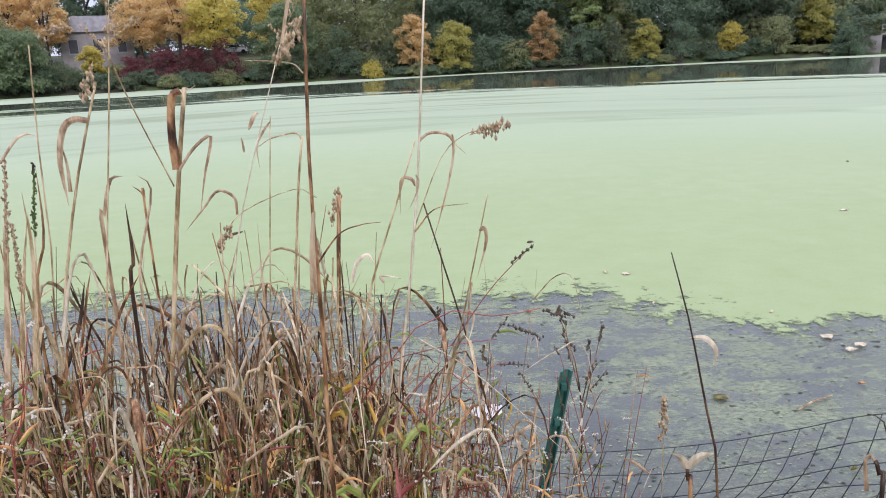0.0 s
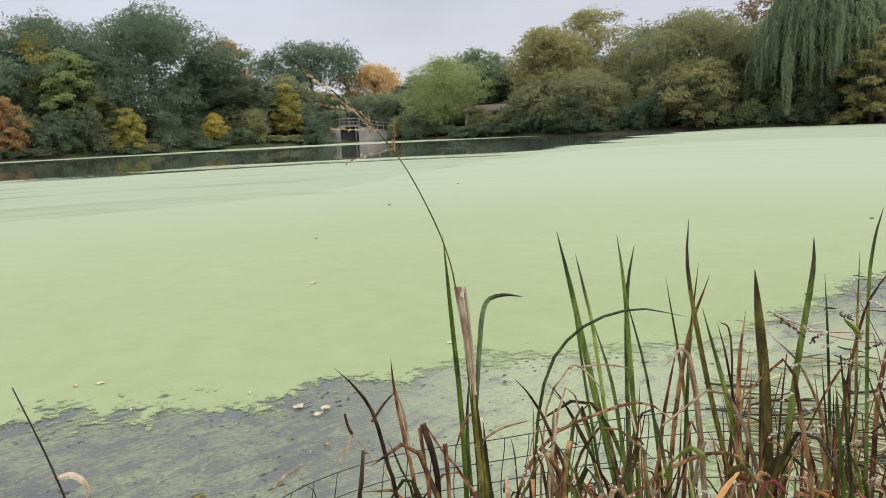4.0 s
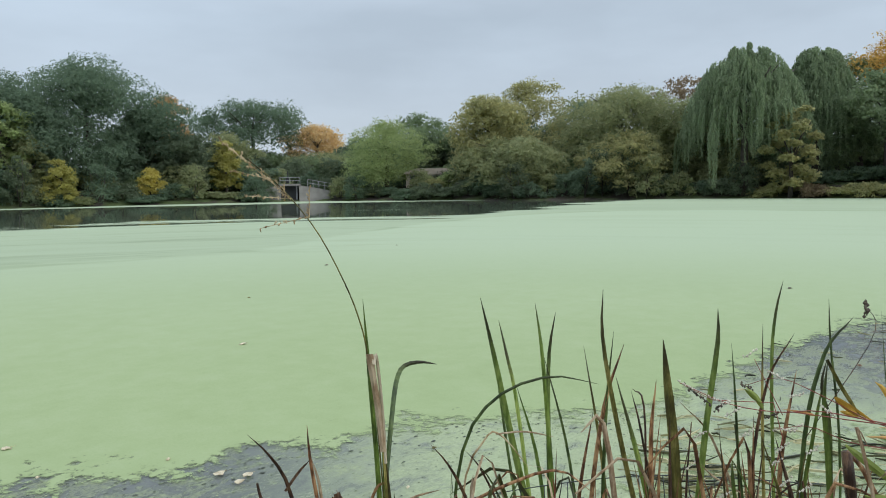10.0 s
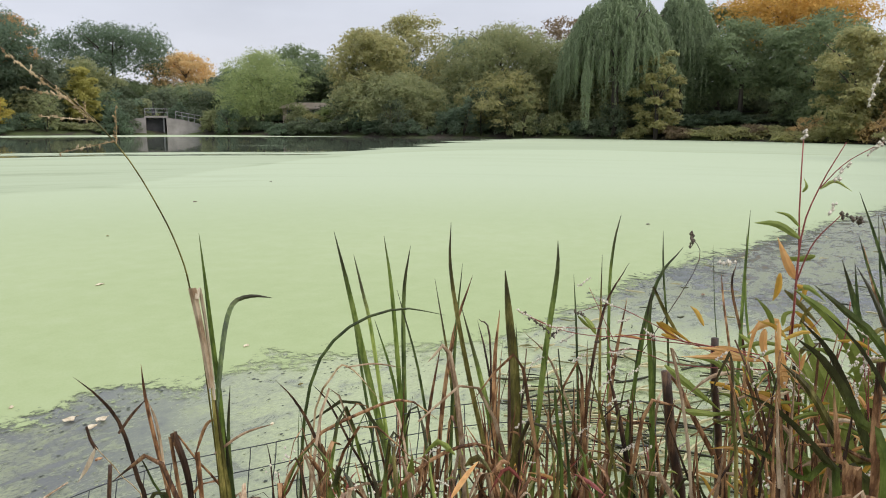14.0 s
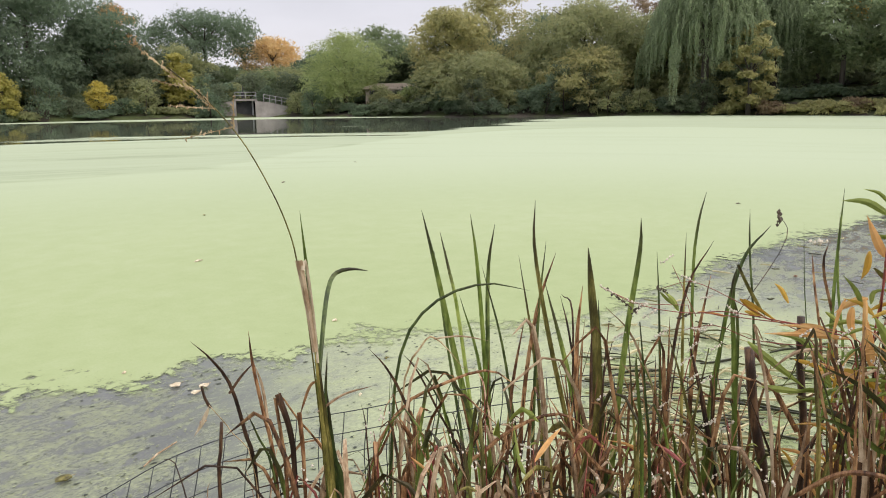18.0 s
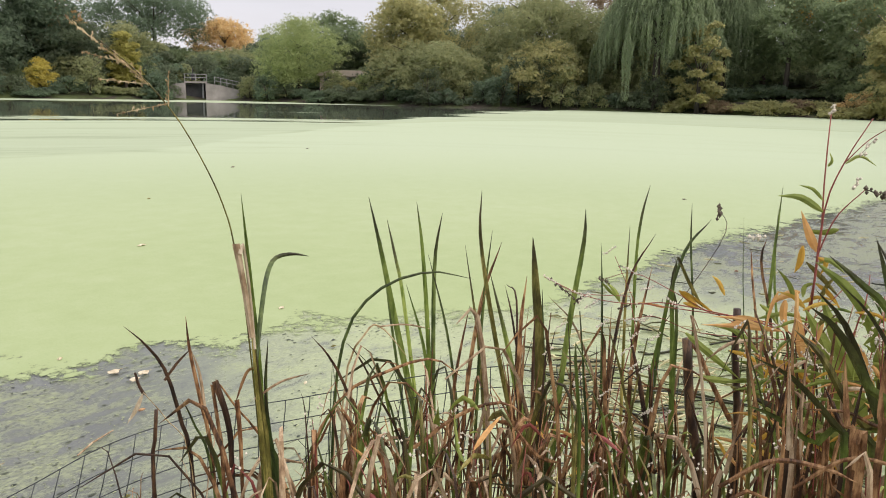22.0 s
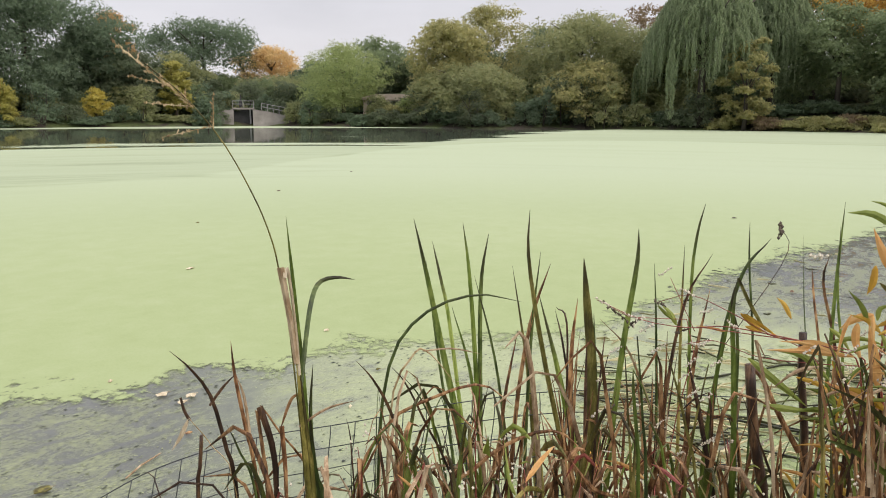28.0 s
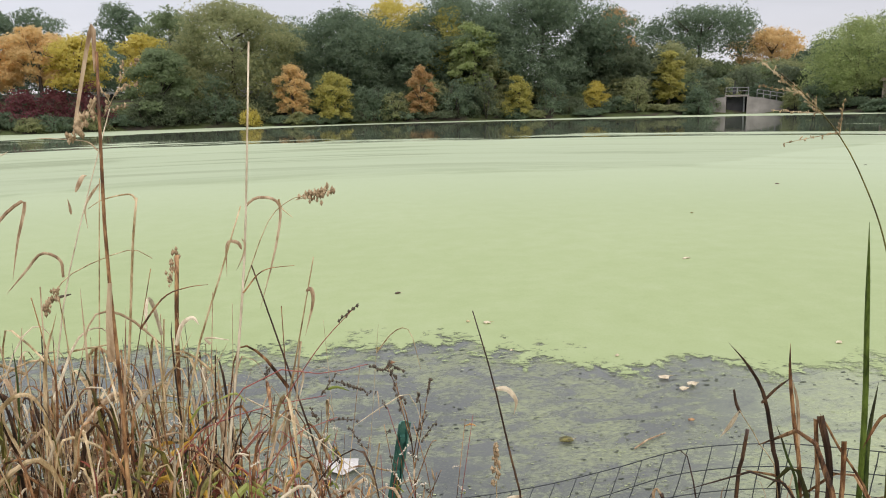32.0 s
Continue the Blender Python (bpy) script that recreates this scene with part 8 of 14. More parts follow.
leaf(p, ((-0.004, 2.046, 0.662), (0.013, 2.048, 0.666), (0.029, 2.050, 0.661)), 0.0059, REDSTEM, 'lance', n=6)
leaf(p, ((-0.001, 2.046, 0.701), (-0.020, 2.044, 0.699), (-0.039, 2.041, 0.690)), 0.0072, FRESH, 'lance', n=6)
leaf(p, ((-0.007, 2.045, 0.629), (0.019, 2.049, 0.647), (0.044, 2.052, 0.655)), 0.0081, BROWN, 'lance', n=6)
spike(p, (0.004, 2.047, 0.763), (0.020, 2.049, 0.785), 0.0037, BLOOM, 9, 'flower_spike', '', 304, 0.000)
p = thing('smartweed', -0.543, 1.710, 0.10, 'leafy smartweed with green and reddening leaves and white buds', 'wildflower', SMART)
stem(p, ((-0.545, 1.709, 0.100), (-0.547, 1.708, 0.826), (-0.554, 1.704, 0.884), (-0.549, 1.707, 0.937)), 0.0018, 0.0008, REDSTEM)
leaf(p, ((-0.548, 1.708, 0.868), (-0.568, 1.696, 0.869), (-0.589, 1.683, 0.863)), 0.0075, OLIVE, 'lance', n=6)
leaf(p, ((-0.549, 1.707, 0.925), (-0.547, 1.708, 0.947), (-0.547, 1.708, 0.960)), 0.0067, ORANGE, 'lance', n=6)
leaf(p, ((-0.548, 1.708, 0.886), (-0.546, 1.709, 0.907), (-0.545, 1.709, 0.920)), 0.0082, ORANGE, 'lance', n=6)
leaf(p, ((-0.548, 1.708, 0.859), (-0.535, 1.715, 0.887), (-0.524, 1.721, 0.904)), 0.0067, BROWN, 'lance', n=6)
leaf(p, ((-0.548, 1.707, 0.899), (-0.540, 1.712, 0.927), (-0.534, 1.715, 0.944)), 0.0080, FRESH, 'lance', n=6)
leaf(p, ((-0.549, 1.707, 0.927), (-0.534, 1.716, 0.907), (-0.519, 1.723, 0.881)), 0.0045, OLIVE, 'lance', n=6)
spike(p, (-0.549, 1.707, 0.937), (-0.557, 1.702, 0.960), 0.0034, BLOOM, 9, 'flower_spike', '', 306, 0.000)
stem(p, ((-0.552, 1.705, 0.100), (-0.547, 1.708, 0.826), (-0.534, 1.716, 0.914), (-0.528, 1.719, 1.002)), 0.0018, 0.0008, REDSTEM)
leaf(p, ((-0.533, 1.716, 0.961), (-0.541, 1.712, 0.972), (-0.550, 1.706, 0.977)), 0.0061, TAN, 'lance', n=6)
leaf(p, ((-0.530, 1.717, 0.979), (-0.513, 1.727, 1.003), (-0.498, 1.735, 1.017)), 0.0079, FRESH, 'lance', n=6)
leaf(p, ((-0.533, 1.716, 0.953), (-0.544, 1.710, 0.951), (-0.555, 1.704, 0.944)), 0.0059, TAN, 'lance', n=6)
leaf(p, ((-0.541, 1.711, 0.880), (-0.532, 1.717, 0.896), (-0.524, 1.721, 0.904)), 0.0050, FRESH, 'lance', n=6)
leaf(p, ((-0.542, 1.711, 0.875), (-0.532, 1.716, 0.904), (-0.524, 1.721, 0.923)), 0.0062, FRESH, 'lance', n=6)
leaf(p, ((-0.537, 1.714, 0.915), (-0.558, 1.702, 0.903), (-0.579, 1.690, 0.885)), 0.0082, TAN, 'lance', n=6)
spike(p, (-0.528, 1.719, 1.002), (-0.529, 1.718, 1.018), 0.0034, BLOOM, 9, 'flower_spike', '', 307, 0.000)
p = thing('smartweed', -0.654, 1.679, 0.10, 'leafy smartweed with green and reddening leaves and white buds', 'wildflower', SMART)
stem(p, ((-0.665, 1.671, 0.100), (-0.658, 1.676, 0.853), (-0.638, 1.689, 0.927), (-0.641, 1.688, 1.010)), 0.0018, 0.0008, REDSTEM)
leaf(p, ((-0.652, 1.680, 0.906), (-0.644, 1.686, 0.896), (-0.636, 1.691, 0.880)), 0.0085, TAN, 'lance', n=6)
leaf(p, ((-0.653, 1.680, 0.905), (-0.645, 1.685, 0.917), (-0.639, 1.689, 0.921)), 0.0051, FRESH, 'lance', n=6)
leaf(p, ((-0.651, 1.681, 0.921), (-0.646, 1.684, 0.942), (-0.643, 1.686, 0.955)), 0.0051, REDSTEM, 'lance', n=6)
leaf(p, ((-0.651, 1.681, 0.923), (-0.637, 1.690, 0.902), (-0.624, 1.698, 0.875)), 0.0065, BROWN, 'lance', n=6)
leaf(p, ((-0.653, 1.680, 0.900), (-0.640, 1.688, 0.894), (-0.628, 1.696, 0.882)), 0.0069, OLIVE, 'lance', n=6)
leaf(p, ((-0.646, 1.685, 0.968), (-0.665, 1.672, 0.975), (-0.685, 1.658, 0.975)), 0.0044, FRESH, 'lance', n=6)
stem(p, ((-0.668, 1.670, 0.100), (-0.658, 1.676, 0.853), (-0.631, 1.694, 0.858), (-0.626, 1.697, 0.872)), 0.0018, 0.0008, REDSTEM)
leaf(p, ((-0.626, 1.697, 0.872), (-0.632, 1.693, 0.889), (-0.639, 1.689, 0.898)), 0.0053, TAN, 'lance', n=6)
leaf(p, ((-0.642, 1.687, 0.863), (-0.625, 1.698, 0.850), (-0.608, 1.708, 0.830)), 0.0081, BROWN, 'lance', n=6)
leaf(p, ((-0.645, 1.685, 0.861), (-0.644, 1.686, 0.885), (-0.644, 1.685, 0.900)), 0.0069, TAN, 'lance', n=6)
leaf(p, ((-0.639, 1.689, 0.865), (-0.647, 1.684, 0.889), (-0.656, 1.678, 0.904)), 0.0045, FRESH, 'lance', n=6)
leaf(p, ((-0.646, 1.684, 0.860), (-0.663, 1.673, 0.875), (-0.680, 1.661, 0.882)), 0.0073, FRESH, 'lance', n=6)
leaf(p, ((-0.627, 1.697, 0.872), (-0.620, 1.701, 0.860), (-0.613, 1.705, 0.843)), 0.0084, TAN, 'lance', n=6)
spike(p, (-0.626, 1.697, 0.872), (-0.612, 1.706, 0.887), 0.0035, BLOOM, 9, 'flower_spike', '', 310, 0.000)
p = thing('smartweed', -0.517, 1.567, 0.10, 'leafy smartweed with green and reddening leaves and white buds', 'wildflower', SMART)
stem(p, ((-0.516, 1.568, 0.100), (-0.520, 1.565, 0.920), (-0.532, 1.558, 1.010), (-0.541, 1.552, 1.095)), 0.0016, 0.0007, OLIVE)
leaf(p, ((-0.531, 1.559, 1.008), (-0.524, 1.563, 1.040), (-0.519, 1.566, 1.062)), 0.0042, FRESH, 'lance', n=6)
leaf(p, ((-0.530, 1.559, 1.003), (-0.546, 1.549, 1.002), (-0.562, 1.539, 0.996)), 0.0039, TAN, 'lance', n=6)
leaf(p, ((-0.526, 1.561, 0.971), (-0.537, 1.555, 0.978), (-0.547, 1.548, 0.979)), 0.0042, BROWN, 'lance', n=6)
leaf(p, ((-0.536, 1.556, 1.051), (-0.523, 1.564, 1.042), (-0.510, 1.571, 1.027)), 0.0058, FRESH, 'lance', n=6)
leaf(p, ((-0.534, 1.557, 1.032), (-0.523, 1.563, 1.019), (-0.513, 1.569, 1.001)), 0.0046, BROWN, 'lance', n=6)
leaf(p, ((-0.535, 1.556, 1.040), (-0.514, 1.569, 1.041), (-0.493, 1.581, 1.036)), 0.0045, FRESH, 'lance', n=6)
spike(p, (-0.541, 1.552, 1.095), (-0.536, 1.555, 1.098), 0.0031, BLOOM, 9, 'flower_spike', '', 312, 0.000)
stem(p, ((-0.524, 1.563, 0.100), (-0.520, 1.565, 0.920), (-0.509, 1.572, 0.976), (-0.506, 1.574, 1.035)), 0.0016, 0.0007, REDSTEM)
leaf(p, ((-0.514, 1.569, 0.972), (-0.514, 1.569, 0.991), (-0.514, 1.569, 1.002)), 0.0064, OLIVE, 'lance', n=6)
leaf(p, ((-0.515, 1.569, 0.964), (-0.505, 1.575, 0.973), (-0.496, 1.580, 0.976)), 0.0067, FRESH, 'lance', n=6)
leaf(p, ((-0.511, 1.571, 0.996), (-0.532, 1.558, 0.986), (-0.552, 1.545, 0.972)), 0.0045, FRESH, 'lance', n=6)
leaf(p, ((-0.512, 1.570, 0.988), (-0.498, 1.579, 0.992), (-0.484, 1.587, 0.990)), 0.0043, BROWN, 'lance', n=6)
leaf(p, ((-0.515, 1.569, 0.968), (-0.504, 1.575, 0.977), (-0.494, 1.581, 0.979)), 0.0054, ORANGE, 'lance', n=6)
leaf(p, ((-0.506, 1.574, 1.035), (-0.484, 1.587, 1.046), (-0.462, 1.599, 1.049)), 0.0057, FRESH, 'lance', n=6)
spike(p, (-0.506, 1.574, 1.035), (-0.496, 1.580, 1.052), 0.0031, BLOOM, 9, 'flower_spike', '', 313, 0.000)
p = thing('smartweed', -0.328, 1.585, 0.10, 'leafy smartweed with green and reddening leaves and white buds', 'wildflower', SMART)
stem(p, ((-0.329, 1.585, 0.100), (-0.332, 1.584, 0.897), (-0.339, 1.580, 0.994), (-0.351, 1.575, 1.088)), 0.0015, 0.0007, REDSTEM)
leaf(p, ((-0.340, 1.580, 0.984), (-0.339, 1.580, 1.005), (-0.339, 1.580, 1.018)), 0.0055, ORANGE, 'lance', n=6)
leaf(p, ((-0.337, 1.581, 0.948), (-0.348, 1.576, 0.976), (-0.361, 1.570, 0.994)), 0.0044, FRESH, 'lance', n=6)
leaf(p, ((-0.337, 1.581, 0.950), (-0.324, 1.587, 0.976), (-0.312, 1.592, 0.993)), 0.0072, TAN, 'lance', n=6)
leaf(p, ((-0.341, 1.580, 0.987), (-0.349, 1.576, 1.002), (-0.357, 1.572, 1.010)), 0.0038, BROWN, 'lance', n=6)
leaf(p, ((-0.348, 1.576, 1.064), (-0.348, 1.576, 1.084), (-0.348, 1.576, 1.096)), 0.0062, TAN, 'lance', n=6)
leaf(p, ((-0.339, 1.580, 0.971), (-0.332, 1.583, 0.987), (-0.327, 1.586, 0.996)), 0.0044, ORANGE, 'lance', n=6)
stem(p, ((-0.335, 1.582, 0.100), (-0.332, 1.584, 0.897), (-0.322, 1.588, 0.942), (-0.333, 1.583, 0.993)), 0.0015, 0.0007, OLIVE)
leaf(p, ((-0.332, 1.584, 0.932), (-0.320, 1.589, 0.917), (-0.308, 1.594, 0.897)), 0.0051, GREEN, 'lance', n=6)
leaf(p, ((-0.332, 1.583, 0.951), (-0.309, 1.594, 0.945), (-0.285, 1.604, 0.931)), 0.0060, TAN, 'lance', n=6)
leaf(p, ((-0.332, 1.584, 0.928), (-0.324, 1.587, 0.964), (-0.318, 1.590, 0.990)), 0.0046, TAN, 'lance', n=6)
leaf(p, ((-0.332, 1.583, 0.976), (-0.323, 1.587, 1.009), (-0.316, 1.591, 1.031)), 0.0073, FRESH, 'lance', n=6)
leaf(p, ((-0.332, 1.583, 0.968), (-0.317, 1.590, 0.954), (-0.303, 1.596, 0.934)), 0.0040, FRESH, 'lance', n=6)
leaf(p, ((-0.332, 1.584, 0.935), (-0.350, 1.575, 0.957), (-0.369, 1.566, 0.971)), 0.0047, FRESH, 'lance', n=6)
spike(p, (-0.333, 1.583, 0.993), (-0.326, 1.586, 1.013), 0.0030, BLOOM, 9, 'flower_spike', '', 316, 0.000)
p = thing('smartweed', -0.406, 1.622, 0.10, 'leafy smartweed with green and reddening leaves and white buds', 'wildflower', SMART)
stem(p, ((-0.416, 1.617, 0.100), (-0.409, 1.620, 0.877), (-0.390, 1.629, 0.947), (-0.345, 1.650, 1.009)), 0.0016, 0.0007, OLIVE)
leaf(p, ((-0.346, 1.650, 1.006), (-0.357, 1.645, 1.015), (-0.368, 1.640, 1.018)), 0.0048, REDSTEM, 'lance', n=6)
leaf(p, ((-0.376, 1.636, 0.945), (-0.357, 1.645, 0.957), (-0.339, 1.653, 0.960)), 0.0041, BROWN, 'lance', n=6)
leaf(p, ((-0.359, 1.644, 0.980), (-0.385, 1.632, 0.974), (-0.411, 1.619, 0.962)), 0.0060, ORANGE, 'lance', n=6)
leaf(p, ((-0.366, 1.641, 0.966), (-0.349, 1.649, 0.977), (-0.333, 1.656, 0.980)), 0.0045, TAN, 'lance', n=6)
leaf(p, ((-0.358, 1.644, 0.981), (-0.363, 1.642, 1.009), (-0.368, 1.640, 1.028)), 0.0044, ORANGE, 'lance', n=6)
leaf(p, ((-0.378, 1.635, 0.941), (-0.391, 1.629, 0.962), (-0.405, 1.622, 0.975)), 0.0068, ORANGE, 'lance', n=6)
spike(p, (-0.345, 1.650, 1.009), (-0.336, 1.654, 1.012), 0.0031, BLOOM, 9, 'flower_spike', '', 318, 0.000)
stem(p, ((-0.411, 1.619, 0.100), (-0.409, 1.620, 0.877), (-0.405, 1.622, 0.938), (-0.409, 1.620, 1.001)), 0.0016, 0.0007, REDSTEM)
leaf(p, ((-0.409, 1.620, 0.933), (-0.426, 1.612, 0.931), (-0.443, 1.603, 0.923)), 0.0074, BROWN, 'lance', n=6)
leaf(p, ((-0.409, 1.620, 0.956), (-0.430, 1.609, 0.952), (-0.452, 1.598, 0.943)), 0.0043, TAN, 'lance', n=6)
leaf(p, ((-0.409, 1.620, 0.948), (-0.410, 1.620, 0.964), (-0.411, 1.619, 0.973)), 0.0053, OLIVE, 'lance', n=6)
leaf(p, ((-0.409, 1.620, 0.999), (-0.391, 1.629, 0.971), (-0.374, 1.637, 0.938)), 0.0045, FRESH, 'lance', n=6)
leaf(p, ((-0.409, 1.620, 0.931), (-0.402, 1.623, 0.962), (-0.397, 1.626, 0.983)), 0.0061, FRESH, 'lance', n=6)
leaf(p, ((-0.409, 1.620, 0.927), (-0.416, 1.617, 0.957), (-0.424, 1.612, 0.977)), 0.0049, FRESH, 'lance', n=6)
p = thing('smartweed', -0.590, 1.503, 0.10, 'leafy smartweed with green and reddening leaves and white buds', 'wildflower', SMART)
stem(p, ((-0.601, 1.495, 0.100), (-0.593, 1.500, 0.967), (-0.573, 1.515, 1.050), (-0.539, 1.537, 1.126)), 0.0016, 0.0007, REDSTEM)
leaf(p, ((-0.561, 1.523, 1.063), (-0.558, 1.525, 1.091), (-0.557, 1.525, 1.110)), 0.0066, TAN, 'lance', n=6)
leaf(p, ((-0.540, 1.537, 1.124), (-0.525, 1.546, 1.117), (-0.511, 1.555, 1.104)), 0.0040, ORANGE, 'lance', n=6)
leaf(p, ((-0.554, 1.527, 1.083), (-0.568, 1.518, 1.083), (-0.582, 1.508, 1.079)), 0.0053, TAN, 'lance', n=6)
leaf(p, ((-0.577, 1.512, 1.016), (-0.568, 1.518, 1.035), (-0.560, 1.524, 1.046)), 0.0058, FRESH, 'lance', n=6)
leaf(p, ((-0.539, 1.537, 1.125), (-0.541, 1.536, 1.149), (-0.545, 1.533, 1.165)), 0.0057, FRESH, 'lance', n=6)
leaf(p, ((-0.556, 1.526, 1.076), (-0.562, 1.522, 1.087), (-0.568, 1.518, 1.093)), 0.0065, FRESH, 'lance', n=6)
stem(p, ((-0.600, 1.496, 0.100), (-0.593, 1.500, 0.967), (-0.575, 1.513, 1.062), (-0.560, 1.524, 1.156)), 0.0016, 0.0007, REDSTEM)
leaf(p, ((-0.585, 1.506, 1.016), (-0.579, 1.511, 1.048), (-0.574, 1.514, 1.069)), 0.0055, ORANGE, 'lance', n=6)
leaf(p, ((-0.561, 1.523, 1.150), (-0.572, 1.515, 1.179), (-0.585, 1.506, 1.200)), 0.0045, TAN, 'lance', n=6)
leaf(p, ((-0.567, 1.518, 1.114), (-0.566, 1.520, 1.134), (-0.565, 1.520, 1.147)), 0.0071, TAN, 'lance', n=6)
leaf(p, ((-0.562, 1.522, 1.147), (-0.573, 1.515, 1.148), (-0.584, 1.507, 1.144)), 0.0059, GREEN, 'lance', n=6)
leaf(p, ((-0.565, 1.520, 1.128), (-0.549, 1.531, 1.126), (-0.533, 1.541, 1.118)), 0.0041, BROWN, 'lance', n=6)
leaf(p, ((-0.579, 1.510, 1.049), (-0.583, 1.508, 1.068), (-0.587, 1.505, 1.081)), 0.0057, OLIVE, 'lance', n=6)
spike(p, (-0.560, 1.524, 1.156), (-0.555, 1.527, 1.161), 0.0031, BLOOM, 9, 'flower_spike', '', 322, 0.000)
p = thing('smartweed', -0.696, 1.645, 0.10, 'leafy smartweed with green and reddening leaves and white buds', 'wildflower', SMART)
stem(p, ((-0.719, 1.629, 0.100), (-0.700, 1.643, 0.878), (-0.644, 1.681, 1.044), (-0.607, 1.705, 1.216)), 0.0018, 0.0008, REDSTEM)
leaf(p, ((-0.645, 1.680, 1.077), (-0.634, 1.688, 1.074), (-0.623, 1.695, 1.066)), 0.0054, FRESH, 'lance', n=6)
leaf(p, ((-0.668, 1.665, 0.994), (-0.689, 1.650, 1.005), (-0.710, 1.635, 1.010)), 0.0070, GREEN, 'lance', n=6)
leaf(p, ((-0.661, 1.670, 1.020), (-0.648, 1.678, 0.997), (-0.636, 1.686, 0.969)), 0.0074, REDSTEM, 'lance', n=6)
leaf(p, ((-0.637, 1.685, 1.106), (-0.629, 1.691, 1.095), (-0.621, 1.696, 1.078)), 0.0071, REDSTEM, 'lance', n=6)
leaf(p, ((-0.660, 1.671, 1.026), (-0.675, 1.661, 1.048), (-0.690, 1.650, 1.061)), 0.0085, FRESH, 'lance', n=6)
leaf(p, ((-0.624, 1.694, 1.153), (-0.630, 1.690, 1.182), (-0.636, 1.686, 1.200)), 0.0062, FRESH, 'lance', n=6)
spike(p, (-0.607, 1.705, 1.216), (-0.597, 1.711, 1.225), 0.0035, BLOOM, 9, 'flower_spike', '', 324, 0.000)
stem(p, ((-0.704, 1.640, 0.100), (-0.700, 1.643, 0.878), (-0.689, 1.650, 0.998), (-0.662, 1.669, 1.108)), 0.0018, 0.0008, REDSTEM)
leaf(p, ((-0.667, 1.666, 1.075), (-0.662, 1.669, 1.094), (-0.657, 1.673, 1.105)), 0.0069, FRESH, 'lance', n=6)
leaf(p, ((-0.688, 1.651, 0.951), (-0.686, 1.652, 0.976), (-0.686, 1.652, 0.992)), 0.0058, OLIVE, 'lance', n=6)
leaf(p, ((-0.671, 1.663, 1.053), (-0.657, 1.673, 1.070), (-0.643, 1.682, 1.078)), 0.0043, REDSTEM, 'lance', n=6)
leaf(p, ((-0.683, 1.655, 0.981), (-0.699, 1.643, 0.991), (-0.716, 1.631, 0.994)), 0.0045, OLIVE, 'lance', n=6)
leaf(p, ((-0.683, 1.655, 0.983), (-0.671, 1.663, 0.981), (-0.661, 1.670, 0.973)), 0.0048, OLIVE, 'lance', n=6)
leaf(p, ((-0.674, 1.661, 1.034), (-0.692, 1.648, 1.024), (-0.711, 1.635, 1.008)), 0.0072, TAN, 'lance', n=6)
spike(p, (-0.662, 1.669, 1.108), (-0.651, 1.677, 1.111), 0.0035, BLOOM, 9, 'flower_spike', '', 325, 0.000)
p = thing('smartweed', -0.150, 1.856, 0.10, 'leafy smartweed with green and reddening leaves and white buds', 'wildflower', SMART)
stem(p, ((-0.153, 1.856, 0.100), (-0.153, 1.856, 0.705), (-0.154, 1.855, 0.802), (-0.138, 1.859, 0.893)), 0.0017, 0.0008, OLIVE)
leaf(p, ((-0.144, 1.858, 0.825), (-0.139, 1.859, 0.847), (-0.135, 1.860, 0.859)), 0.0042, FRESH, 'lance', n=6)
leaf(p, ((-0.143, 1.858, 0.833), (-0.121, 1.863, 0.858), (-0.100, 1.868, 0.873)), 0.0042, REDSTEM, 'lance', n=6)
leaf(p, ((-0.140, 1.859, 0.876), (-0.132, 1.861, 0.915), (-0.125, 1.862, 0.941)), 0.0077, GREEN, 'lance', n=6)
leaf(p, ((-0.147, 1.857, 0.781), (-0.123, 1.863, 0.805), (-0.099, 1.868, 0.817)), 0.0073, FRESH, 'lance', n=6)
leaf(p, ((-0.147, 1.857, 0.780), (-0.118, 1.864, 0.798), (-0.089, 1.870, 0.805)), 0.0072, FRESH, 'lance', n=6)
leaf(p, ((-0.140, 1.859, 0.873), (-0.168, 1.852, 0.863), (-0.197, 1.844, 0.847)), 0.0072, OLIVE, 'lance', n=6)
spike(p, (-0.138, 1.859, 0.893), (-0.123, 1.863, 0.903), 0.0034, BLOOM, 9, 'flower_spike', '', 327, 0.000)
stem(p, ((-0.149, 1.857, 0.100), (-0.153, 1.856, 0.705), (-0.166, 1.852, 0.792), (-0.200, 1.843, 0.881)), 0.0017, 0.0008, OLIVE)
leaf(p, ((-0.196, 1.844, 0.868), (-0.214, 1.839, 0.868), (-0.232, 1.834, 0.861)), 0.0051, FRESH, 'lance', n=6)
leaf(p, ((-0.181, 1.848, 0.811), (-0.154, 1.855, 0.826), (-0.127, 1.862, 0.831)), 0.0069, TAN, 'lance', n=6)
leaf(p, ((-0.178, 1.849, 0.797), (-0.166, 1.852, 0.836), (-0.155, 1.855, 0.861)), 0.0053, GREEN, 'lance', n=6)
leaf(p, ((-0.170, 1.851, 0.769), (-0.157, 1.855, 0.779), (-0.145, 1.858, 0.782)), 0.0077, TAN, 'lance', n=6)
leaf(p, ((-0.189, 1.846, 0.842), (-0.159, 1.854, 0.819), (-0.128, 1.862, 0.789)), 0.0065, FRESH, 'lance', n=6)
leaf(p, ((-0.166, 1.852, 0.753), (-0.178, 1.849, 0.747), (-0.190, 1.846, 0.734)), 0.0069, FRESH, 'lance', n=6)
spike(p, (-0.200, 1.843, 0.881), (-0.179, 1.849, 0.897), 0.0034, BLOOM, 9, 'flower_spike', '', 328, 0.000)
p = thing('smartweed', -0.275, 1.753, 0.10, 'leafy smartweed with green and reddening leaves and white buds', 'wildflower', SMART)
